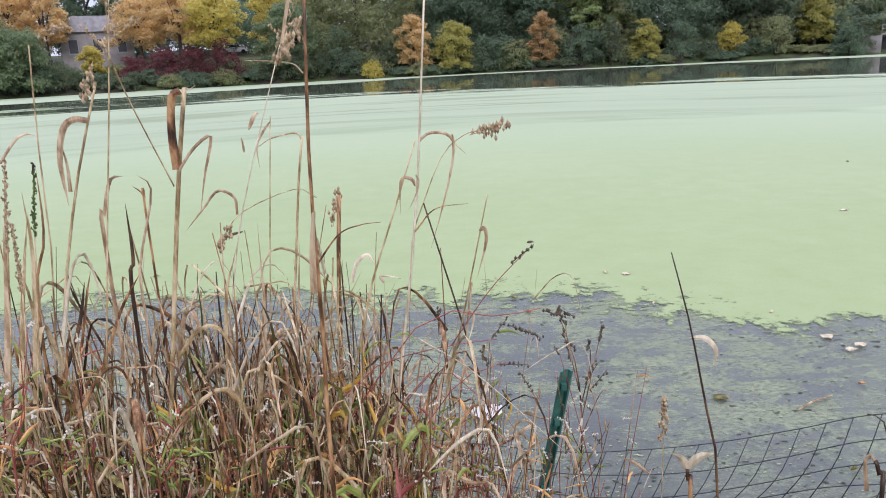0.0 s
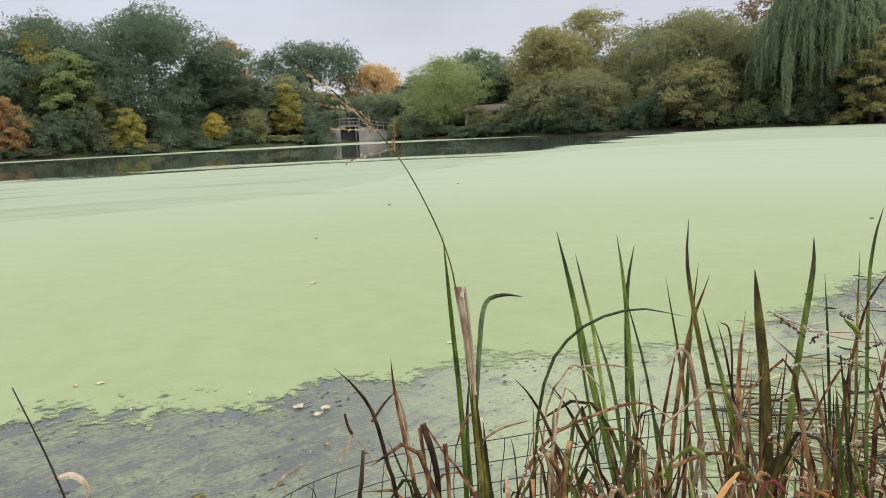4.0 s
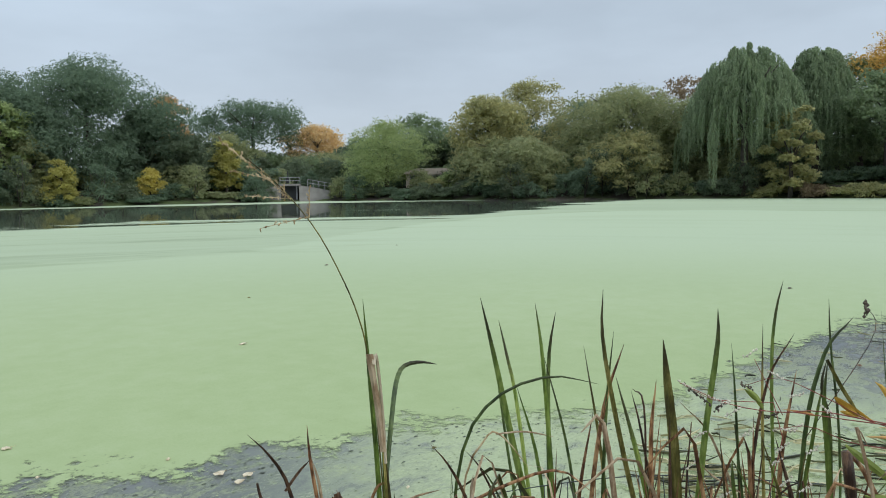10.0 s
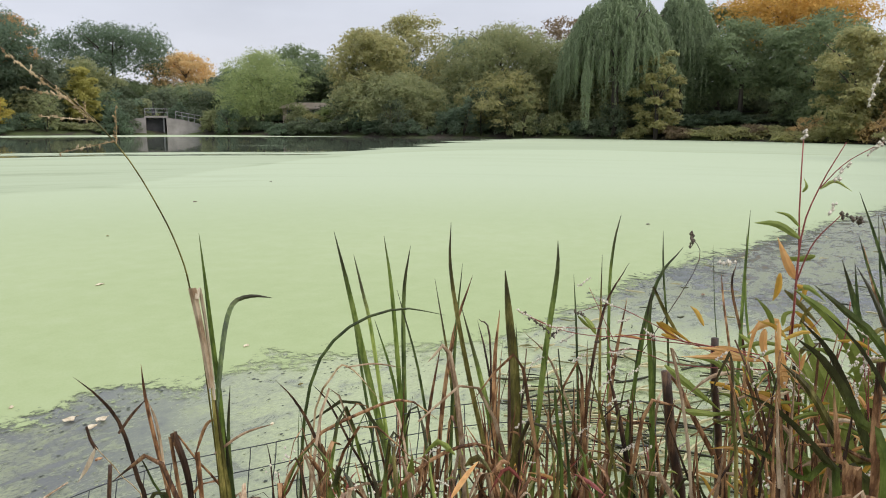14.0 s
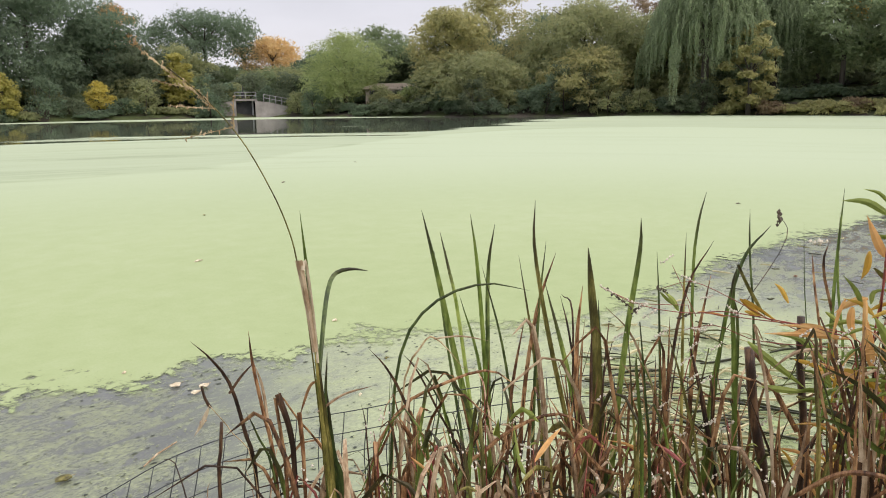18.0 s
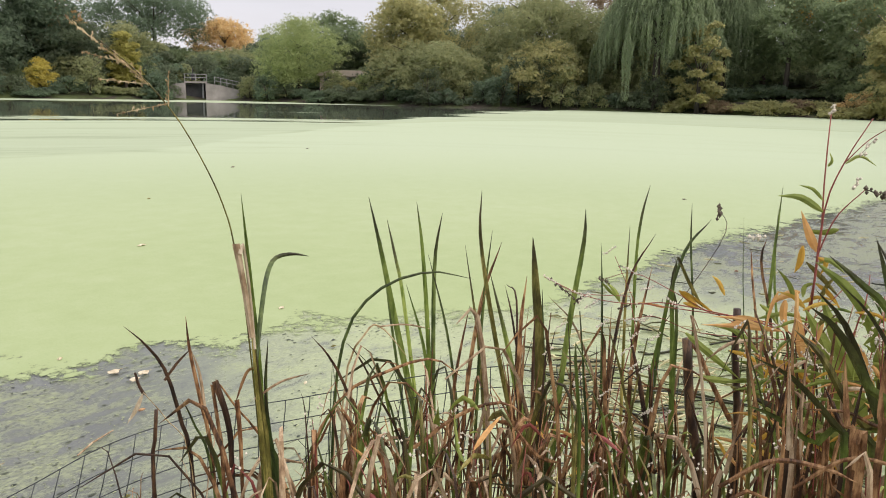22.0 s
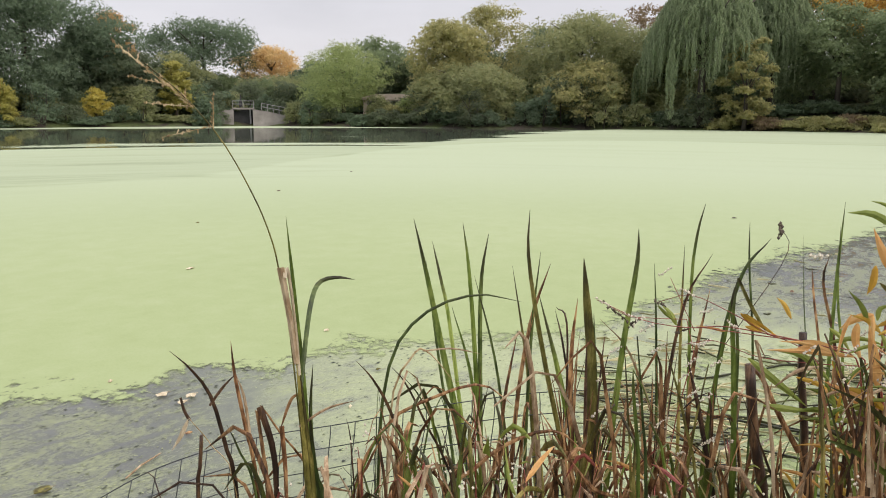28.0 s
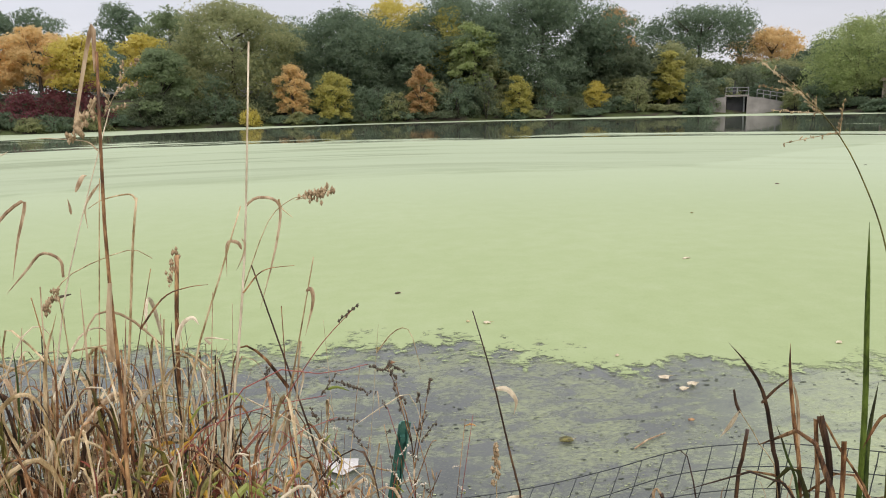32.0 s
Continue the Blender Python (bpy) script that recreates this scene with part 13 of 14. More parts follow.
for i, (a, b) in enumerate((((2.162, 1.109, 1.216), (2.137, 1.151, 1.240)), ((2.195, 1.047, 1.190), (2.173, 1.089, 1.203)), ((2.219, 1.000, 1.229), (2.205, 1.027, 1.244)), ((2.245, 0.941, 1.261), (2.232, 0.971, 1.278)), ((2.261, 0.902, 1.230), (2.251, 0.928, 1.219)), ((2.242, 0.948, 1.181), (2.230, 0.976, 1.162)), ((2.257, 0.914, 1.146), (2.236, 0.962, 1.137)), ((2.285, 0.841, 1.185), (2.275, 0.869, 1.207)), ((2.190, 1.058, 1.194), (2.181, 1.075, 1.169)))):
    spike(p, a, b, 0.0036, (BLOOM, SEED)[i % 3 == 2], 11, 'flower_spike', '', 800 + i)
leaf(p, ((2.342, 0.654, 1.174), (2.331, 0.695, 1.179), (2.318, 0.741, 1.173)), 0.020, ORANGE, 'lance', n=9)
leaf(p, ((2.336, 0.677, 1.179), (2.327, 0.711, 1.165), (2.317, 0.744, 1.145)), 0.014, ORANGE, 'lance', n=9)
leaf(p, ((2.284, 0.844, 1.229), (2.294, 0.816, 1.205), (2.302, 0.791, 1.189)), 0.018, YELLOW, 'lance', n=9)
leaf(p, ((2.288, 0.832, 1.199), (2.295, 0.814, 1.194), (2.302, 0.793, 1.186)), 0.012, YELLOW, 'lance', n=9)
leaf(p, ((2.210, 1.017, 1.230), (2.219, 0.999, 1.210), (2.229, 0.978, 1.194)), 0.012, FRESH, 'lance', n=9)
leaf(p, ((2.356, 0.592, 1.371), (2.355, 0.593, 1.334), (2.353, 0.602, 1.305)), 0.020, YELLOW, 'lance', n=9)
leaf(p, ((2.357, 0.585, 1.262), (2.350, 0.616, 1.248), (2.343, 0.647, 1.219)), 0.022, ORANGE, 'lance', n=9)
leaf(p, ((2.351, 0.613, 1.238), (2.351, 0.613, 1.198), (2.355, 0.597, 1.147)), 0.022, ORANGE, 'lance', n=9)
leaf(p, ((2.342, 0.652, 1.150), (2.344, 0.642, 1.125), (2.347, 0.631, 1.102)), 0.016, YELLOW, 'lance', n=9)
leaf(p, ((2.362, 0.560, 1.065), (2.362, 0.557, 1.019), (2.362, 0.561, 0.963), (2.362, 0.559, 0.899)), 0.024, ORANGE, 'lance', n=9)
leaf(p, ((2.335, 0.678, 1.062), (2.347, 0.633, 1.071), (2.357, 0.585, 1.051), (2.364, 0.550, 1.035)), 0.020, ORANGE, 'lance', n=9)
leaf(p, ((2.337, 0.672, 0.868), (2.354, 0.601, 0.867), (2.367, 0.530, 0.845)), 0.016, TAN, 'lance', n=9)
leaf(p, ((2.292, 0.820, 1.122), (2.307, 0.775, 1.086), (2.321, 0.730, 1.052), (2.332, 0.690, 1.023)), 0.022, FRESH, 'lance', n=9)
leaf(p, ((2.365, 0.541, 1.051), (2.357, 0.585, 1.046), (2.348, 0.628, 1.022)), 0.024, FRESH, 'lance', n=9)
leaf(p, ((2.305, 0.781, 1.010), (2.320, 0.733, 1.011), (2.337, 0.674, 1.017)), 0.020, FRESH, 'lance', n=9)
leaf(p, ((2.328, 0.708, 0.999), (2.340, 0.660, 0.992), (2.352, 0.611, 0.964)), 0.018, OLIVE, 'lance', n=9)
leaf(p, ((2.368, 0.526, 1.417), (2.363, 0.557, 1.406), (2.354, 0.600, 1.409)), 0.018, FRESH, 'lance', n=9)
leaf(p, ((2.358, 0.581, 1.334), (2.365, 0.545, 1.301), (2.372, 0.501, 1.257)), 0.016, OLIVE, 'lance', n=9)
leaf(p, ((2.363, 0.555, 1.286), (2.368, 0.526, 1.265), (2.373, 0.498, 1.232)), 0.018, YELLOW, 'lance', n=9)
p = thing('cattail', 2.300, 0.330, 0.00, 'broad glossy green strap leaves arching over the bank', 'cattail', CAT)
leaf(p, ((2.303, 0.412, 0.878), (2.298, 0.456, 1.046), (2.291, 0.504, 1.161), (2.282, 0.554, 1.245)), 0.034, FRESH, turn=0.2)
leaf(p, ((2.306, 0.387, 0.886), (2.301, 0.434, 1.077), (2.293, 0.487, 1.190), (2.287, 0.527, 1.282)), 0.030, FRESH, turn=0.2)
leaf(p, ((2.306, 0.379, 0.941), (2.298, 0.456, 0.957), (2.285, 0.537, 0.971), (2.266, 0.624, 1.003)), 0.038, FRESH, turn=0.2)
leaf(p, ((2.307, 0.373, 0.892), (2.297, 0.458, 0.928), (2.288, 0.517, 0.990), (2.279, 0.568, 1.069)), 0.036, GREEN, turn=0.2)
leaf(p, ((2.308, 0.357, 0.923), (2.304, 0.407, 1.183), (2.296, 0.468, 1.292), (2.283, 0.545, 1.353)), 0.026, FRESH, turn=0.2)
leaf(p, ((2.285, 0.534, 0.836), (2.283, 0.548, 0.928), (2.276, 0.582, 0.986), (2.264, 0.634, 1.014)), 0.030, DGREEN, turn=0.2)

# ---- the wire fence and its post ----
FENCE_LINE = ((-0.25, 2.66, 0.44), (0.2, 2.66, 0.38), (0.6, 2.62, 0.335), (0.85, 2.58, 0.35), (1.07, 2.5, 0.41), (1.3, 2.4, 0.505), (1.5, 2.3, 0.6), (1.75, 2.17, 0.655), (2.0, 1.98, 0.69), (2.3, 1.72, 0.75), (2.55, 1.42, 0.8), (2.8, 1.0, 0.82))
fence = thing("wire_fence", 0.6, 2.62, 0.0, "sagging dark green welded wire fence at the waterline", "fence")
rail = spline(FENCE_LINE, 64)
run = [0.0]
for a, b in zip(rail, rail[1:]):
    run.append(run[-1] + (b - a).length)
CELL = 0.078


def fence_at(s):
    i = int(np.clip(np.searchsorted(run, s) - 1, 0, len(rail) - 2))
    return rail[i].lerp(rail[i + 1], min(1, max(0, (s - run[i]) / (run[i + 1] - run[i]))))


def fence_point(s, row):
    p = fence_at(s)
    n = noise.noise((s * 1.3, row * 0.35, 3.0))
    bulge = 0.05 * math.sin(row * 0.8) * math.exp(-((s - 1.35) / 0.5) ** 2)
    sway = 0.045 * row * math.exp(-((s - 1.45) / 0.6) ** 2)
    return Vector((p.x + 0.02 * n - bulge * 0.4 - sway, p.y - 0.02 * n - bulge, p.z - CELL * row * (0.97 + 0.05 * n)))


for c in range(int(run[-1] / CELL) + 1):
    depth = max(3, int(fence_at(c * CELL).z / CELL) + 2)
    line = [fence_point(c * CELL, 0.5 * q) for q in range(2 * depth)]
    o = mesh_of("wire", *tube(line, [0.0017] * len(line), 5), WIRE, True)
    o.transform(Matrix.Translation(-fence.location))
    part("wire", o, fence)
for row in range(10):
    line = [fence_point(run[-1] * q / 110, row) for q in range(111)]
    line = [v for v in line if v.z > -0.12]
    if len(line) > 6:
        o = mesh_of("wire", *tube(line, [0.0018] * len(line), 5), WIRE, True)
        o.transform(Matrix.Translation(-fence.location))
        part("wire", o, fence)

post = thing("fence_post", 0.545, 2.5, -0.3, "green enamelled steel fence post, flaking and leaning", "fence post")
pv, pf = [], []
for zz, (ox, oy) in ((0.0, (-0.09, 0.03)), (0.5, (-0.045, 0.0)), (1.03, (0.04, -0.06))):
    for x, y in ((-0.02, -0.012), (-0.012, 0.008), (0.012, 0.008), (0.02, -0.012), (0.014, -0.016), (0.009, 0.003), (-0.009, 0.003), (-0.014, -0.016)):
        pv.append((x + ox, y + oy, zz))
for s in range(2):
    for i in range(8):
        q = (i + 1) % 8
        pf.append((s * 8 + i, s * 8 + q, s * 8 + 8 + q, s * 8 + 8 + i))
pf += [(16, 17, 22, 23), (17, 18, 21, 22), (18, 19, 20, 21)]
part("channel", mesh_of("channel", pv, pf, POSTGREEN), post)
for i in range(5):
    t = 0.45 + 0.13 * i
    part("hook", mesh_of("hook", *box(-0.045 + 0.085 * (t - 0.5) / 0.53 - 0.008, -0.06 * (t - 0.5) / 0.53 - 0.03, t, -0.045 + 0.085 * (t - 0.5) / 0.53 + 0.008, -0.06 * (t - 0.5) / 0.53 - 0.012, t + 0.02), POSTGREEN), post)

# ---- filling growth: dry reeds, stubble and weeds, thinning towards the water ----
rf = random.Random(21)


def spot(b, r):
    return CX - 0.2 + r * math.sin(radians(b)), CY + 0.1 + r * math.cos(radians(b))


REED_WORDS = ("dry straw-coloured reed with ragged leaves", "brown dead reed standing among others", "thin bleached reed stalk among others", "dark withered reed leaf cluster")
thicket = {}
made = 0
for i in range(760):
    b = -46 + 52 * rf.random() ** 0.85
    r = rf.uniform(1.45, 2.35)
    x, y = spot(b, r)
    thin = 1.0 if b < -16 else 0.75 if b < -6 else 0.16
    if rf.random() > thin:
        continue
    kind = rf.choice((0, 0, 1, 1, 2, 3))
    m = (STRAW, BROWN, TAN, DARKB)[kind]
    h = rf.uniform(0.55, 1.12) + (0.25 if rf.random() < 0.12 else 0)
    lx, ly = rf.gauss(0, 0.11), rf.gauss(0, 0.08)
    line = spline(((x, y, 0.05), (x + lx * 0.4 + rf.gauss(0, 0.012), y + ly * 0.4, h * 0.5), (x + lx, y + ly, h)), 7)
    r0 = rf.choice((0.0014, 0.002, 0.0026, 0.0036, 0.0052)) * rf.uniform(0.8, 1.1)
    shoots = [(m, tube(line, [r0 * (1 - 0.55 * q / 6) for q in range(7)], 5))]
    for q in range(rf.randint(2, 4)):
        z0 = h * rf.uniform(0.2, 0.95)
        a = rf.uniform(0, 6.28)
        ln = rf.uniform(0.1, 0.34)
        up = rf.uniform(-0.05, 0.22)
        bx, by = x + lx * z0 / h, y + ly * z0 / h
        pts = ((bx, by, z0), (bx + math.cos(a) * ln * 0.3, by + math.sin(a) * ln * 0.3, z0 + up * 0.8), (bx + math.cos(a) * ln * 0.55, by + math.sin(a) * ln * 0.55, z0 + up * 0.9), (bx + math.cos(a) * ln * 0.7, by + math.sin(a) * ln * 0.7, z0 + up - ln * rf.uniform(0.2, 0.9)))
        shoots.append((rf.choice((m, STRAW, TAN, BROWN, PALE)), blade_geo(pts, rf.uniform(0.004, 0.014), 9, rf.choice(("cattail", "lance", "taper")), rf.uniform(-0.6, 0.6))))
    made += 1
    if made <= 225:
        p = thing("reed", x, y, 0.08, REED_WORDS[kind], "reed", DRY)
        for q, (mm, geo_) in enumerate(shoots):
            data = mesh_of("stem" if q == 0 else "leaf", *geo_, mm)
            data.transform(Matrix.Translation(-p.location))
            part("stem" if q == 0 else "leaf", data, p)
    else:
        for mm, geo_ in shoots:
            thicket.setdefault(mm.name, (mm, []))[1].append(geo_)


def tangle(count, b0, b1, r0, r1, h0, h1, palette, shape_w):
    """Fine growth too dense to tell apart: bent stems, leaves and small leaflets, gathered by material."""
    for i in range(count):
        b, r = rf.uniform(b0, b1), rf.uniform(r0, r1)
        if rf.random() < 0.72:
            b = b0 + (int((b - b0) / 4.3) + 0.5 + 0.3 * math.sin(int((b - b0) / 4.3) * 2.3)) * 4.3 + rf.gauss(0, 0.85)
        x, y = spot(b, r)
        m = rf.choice(palette)
        h = rf.uniform(h0, h1) * (1.0 if b < 0 or b > 50 else 0.7)
        thin = rf.uniform(0.45, 1.25)
        a, ln = rf.uniform(0, 6.28), rf.uniform(0.02, 0.12) if rf.random() < 0.6 else rf.uniform(0.1, 0.4)
        dx, dy = math.cos(a) * ln, math.sin(a) * ln
        pts = ((x, y, 0.02), (x + dx * 0.25, y + dy * 0.25, h * 0.6), (x + dx * 0.65, y + dy * 0.65, h), (x + dx, y + dy, h * (rf.uniform(1.0, 1.12) if ln < 0.12 else rf.uniform(0.6, 1.05))))
        bag = thicket.setdefault(m.name, (m, []))[1]
        if rf.random() < 0.45:
            bag.append(tube(spline(pts, 7), [q * thin for q in (0.0022, 0.002, 0.0018, 0.0016, 0.0014, 0.0012, 0.0006)], 4))
        else:
            bag.append(blade_geo(pts, rf.uniform(*shape_w), 8, rf.choice(("cattail", "taper", "lance")), rf.uniform(-0.8, 0.8)))


tangle(150, 50, 98, 1.4, 2.3, 0.4, 0.9, (BROWN, BROWN, DARKB, TAN, TAN, OLIVE, BROWN), (0.008, 0.018))
tangle(260, 48, 98, 1.35, 2.0, 0.35, 0.78, (BROWN, DARKB, TAN, BROWN, BROWN, REDSTEM), (0.006, 0.017))
tangle(200, 66, 99, 1.2, 1.6, 0.5, 0.92, (BROWN, DARKB, BROWN, TAN, OLIVE), (0.004, 0.013))
tangle(120, 50, 96, 1.3, 2.0, 0.4, 0.95, (REDSTEM, OLIVE, DGREEN, DARKB), (0.003, 0.009))
tangle(90, 34, 47, 1.45, 2.1, 0.5, 0.9, (BROWN, DARKB, DARKB, TAN, OLIVE), (0.004, 0.01))
tangle(720, -50, -4, 1.2, 2.3, 0.4, 1.0, (STRAW, BROWN, BROWN, DARKB, DARKB, TAN, OLIVE), (0.003, 0.013))
tangle(700, -50, -1, 1.05, 1.8, 0.25, 0.72, (BROWN, BROWN, DARKB, STRAW, REDSTEM, REDSTEM, OLIVE), (0.002, 0.009))
tangle(360, -50, 2, 1.05, 1.9, 0.3, 0.75, (REDSTEM, OLIVE, DGREEN, GREEN), (0.002, 0.008))
for b in (-41, -37, -32.5, -29, -22, -17.5, -13):
    tangle(20, b - 1.6, b + 1.6, 1.5, 2.1, 0.6, 1.05, (DARKB, DARKB, DGREEN, BROWN, BROWN, OLIVE), (0.006, 0.016))
tangle(220, -50, -6, 1.1, 1.6, 0.3, 0.7, (BROWN, BROWN, DARKB, REDSTEM, BROWN), (0.004, 0.012))
tangle(60, -2, 14, 1.2, 1.9, 0.3, 0.75, (REDSTEM, BROWN, STRAW), (0.002, 0.006))
for i in range(2150):
    left = i < 1850
    b, r = (rf.uniform(-46, -1), rf.uniform(1.15, 1.9)) if left else (rf.uniform(60, 97), rf.uniform(1.3, 1.9))
    x, y = spot(b, r)
    z0 = rf.uniform(0.3, 0.85) * (1 if b < -4 else 0.7) if left else rf.uniform(0.45, 1.0)
    a, ln = rf.uniform(0, 6.28), rf.choice((0.025, 0.04, 0.06, 0.09)) * rf.uniform(0.8, 1.2)
    m = rf.choice((FRESH, FRESH, OLIVE, OLIVE, YELLOW, ORANGE, GREEN, GREEN, TAN, BROWN, REDSTEM) if left else (FRESH, OLIVE, BROWN, BROWN, TAN, REDSTEM, OLIVE))
    thicket.setdefault(m.name, (m, []))[1].append(blade_geo(((x, y, z0), (x + math.cos(a) * ln * 0.5, y + math.sin(a) * ln * 0.5, z0 + ln * rf.uniform(0.0, 0.6)), (x + math.cos(a) * ln, y + math.sin(a) * ln, z0 + ln * rf.uniform(-0.7, 0.9))), rf.uniform(0.13, 0.22) * ln + 0.002, 5, "lance", rf.uniform(-0.8, 0.8)))
for i in range(520):
    left = i < 430
    b, r = (rf.uniform(-46, 0), rf.uniform(1.15, 1.85)) if left else (rf.uniform(46, 94), rf.uniform(1.15, 1.8))
    x, y = spot(b, r)
    z0 = rf.uniform(0.35, 0.85) * (1 if b < -4 else 0.72) if left else rf.uniform(0.5, 1.05)
    bag = thicket.setdefault(BLOOM.name, (BLOOM, []))[1]
    for q in range(rf.randint(4, 8)):
        bag.append(bead((x + rf.gauss(0, 0.012), y + rf.gauss(0, 0.012), z0 + rf.gauss(0, 0.012)), rf.uniform(0.0018, 0.0036)))
for mm, pieces in thicket.values():
    tagged(new("undergrowth", mesh_of("undergrowth", *join(*pieces), mm)), "tangled undergrowth of fine stems, leaves and buds", "undergrowth", kind="stuff")

# low weeds with small leaves and white buds
WEED_WORDS = ("low smartweed with green and reddish leaves", "smartweed dotted with tiny white buds", "rusty red-leaved smartweed on a thin stem")
for i in range(140):
    left = i < 105
    if left:
        b, r = -44 + 48 * rf.random(), rf.uniform(1.25, 1.95)
        top = rf.uniform(0.5, 0.98) if b < 0 else rf.uniform(0.4, 0.68)
    else:
        b, r = 62 + 34 * rf.random(), rf.uniform(1.3, 1.9)
        top = rf.uniform(0.6, 1.1)
    x, y = spot(b, r)
    kind = rf.choice((0, 1, 1, 2))
    p = thing("smartweed", x, y, 0.08, WEED_WORDS[kind], "wildflower", SMART)
    tops = []
    for q in range(rf.randint(2, 3)):
        dx, dy = rf.gauss(0, 0.13), rf.gauss(0, 0.1)
        hh = top * rf.uniform(0.7, 1.0)
        mid_pt = (x + dx * 0.35, y + dy * 0.35, hh * 0.55)
        end = (x + dx, y + dy, hh)
        stem(p, ((x, y, 0.05), mid_pt, end), 0.0024, 0.0009, rf.choice((REDSTEM, REDSTEM, BROWN)), n=7, sides=5)
        tops.append(end)
        for w in range(rf.randint(3, 5)):
            f = rf.uniform(0.35, 1.0)
            c = Vector((x, y, 0.05)).lerp(Vector(end), f)
            a = rf.uniform(0, 6.28)
            ln = rf.uniform(0.04, 0.1)
            leaf(p, (c, c + Vector((math.cos(a) * ln * 0.5, math.sin(a) * ln * 0.5, ln * rf.uniform(0.1, 0.6))), c + Vector((math.cos(a) * ln, math.sin(a) * ln, ln * rf.uniform(-0.6, 0.8)))), rf.uniform(0.007, 0.015), rf.choice((FRESH, FRESH, YELLOW, ORANGE, TAN, GREEN)) if kind < 2 else rf.choice((ORANGE, REDSTEM, TAN, YELLOW)), "lance", n=6)
    for e in tops:
        if rf.random() < 0.8:
            a = rf.uniform(0, 6.28)
            s = rf.uniform(0.03, 0.06)
            spike(p, e, (e[0] + math.cos(a) * s, e[1] + math.sin(a) * s, e[2] + s * rf.uniform(0, 0.8)), 0.003, BLOOM if rf.random() < 0.75 else SEED, 9, "flower_spike", "", i)

# a thicket of smartweed round the fence post, full of small white buds
for i in range(16):
    x, y = rf.uniform(0.2, 0.66), rf.uniform(1.86, 2.2)
    top = rf.uniform(0.5, 0.86)
    p = thing("smartweed", x, y, 0.05, "bushy smartweed with rusty stems and white buds", "wildflower", SMART)
    for q in range(4):
        end = Vector((x + rf.gauss(0, 0.09), y + rf.gauss(0, 0.06), top * rf.uniform(0.65, 1.05)))
        stem(p, ((x, y, 0.0), (x * 0.6 + end.x * 0.4, y * 0.6 + end.y * 0.4, end.z * 0.55), end), 0.0018, 0.0008, rf.choice((REDSTEM, BROWN, TAN)), n=7, sides=5)
        for w in range(4):
            c = Vector((x, y, 0.0)).lerp(end, rf.uniform(0.45, 1.0))
            a, ln = rf.uniform(0, 6.28), rf.uniform(0.03, 0.07)
            side_end = c + Vector((math.cos(a) * ln, math.sin(a) * ln, ln * rf.uniform(-0.1, 0.9)))
            if w % 2:
                spike(p, c, side_end, 0.0030, rf.choice((BLOOM, BLOOM, SEED)), 9, "flower_spike", "", 900 + i * 16 + q * 4 + w)
            else:
                leaf(p, (c, (c + side_end) / 2 + Vector((0, 0, 0.006)), side_end), rf.uniform(0.006, 0.012), rf.choice((FRESH, ORANGE, TAN, OLIVE)), "lance", n=6)

# dead cattail leaves between the green ones, and stubs
for i in range(150):
    b = 42 + 52 * rf.random()
    r = rf.uniform(1.3, 2.25)
    if b < 44 and rf.random() < 0.6:
        continue
    x, y = spot(b, r)
    h = rf.uniform(0.6, 1.12) * (1 if b > 45 else 0.85)
    m = rf.choice((BROWN, BROWN, BROWN, TAN, DARKB, OLIVE, GREEN))
    p = thing("cattail", x, y, 0.0, "dead brown cattail leaves drooping into the water" if m is not GREEN and m is not OLIVE else "short green cattail shoot among dead leaves", "cattail", CAT)
    for q in range(rf.randint(2, 4)):
        a, ln = rf.uniform(0, 6.28), rf.uniform(0.08, 0.48)
        hh = h * rf.uniform(0.6, 1.1)
        bend = rf.random()
        tip = (x + math.cos(a) * ln, y + math.sin(a) * ln, hh * (1 - 0.75 * bend * (ln / 0.4)))
        leaf(p, ((x, y, -0.03), (x + math.cos(a) * ln * 0.2, y + math.sin(a) * ln * 0.2, hh * 0.6), (x + math.cos(a) * ln * 0.55, y + math.sin(a) * ln * 0.55, hh * (1 - 0.15 * bend)), tip), rf.uniform(0.009, 0.021) * (0.6 if m is DARKB else 1), m if rf.random() < 0.7 else rf.choice((BROWN, TAN)), rf.choice(("cattail", "cattail", "taper")), n=10)

# litter of broken stalks on the bank
lp = []
for i in range(900):
    b, r = rf.uniform(-60, 100), rf.uniform(0.8, 2.0)
    x, y = spot(b, r)
    a, ln, zz = rf.uniform(0, 6.28), rf.uniform(0.06, 0.3), max(ground_z(x, y), 0.0) + rf.uniform(0.01, 0.16)
    lp.append(tube([(x, y, zz), (x + math.cos(a) * ln * 0.5, y + math.sin(a) * ln * 0.5, zz + rf.uniform(-0.02, 0.05)), (x + math.cos(a) * ln, y + math.sin(a) * ln, zz + rf.uniform(-0.04, 0.06))], [0.0035, 0.003, 0.002], 4))
litter = new("dead_grass_litter", mesh_of("dead_grass_litter", *join(*lp), BROWN, True))
tagged(litter, "matted litter of broken dry stalks on the bank", "dead grass", kind="stuff")

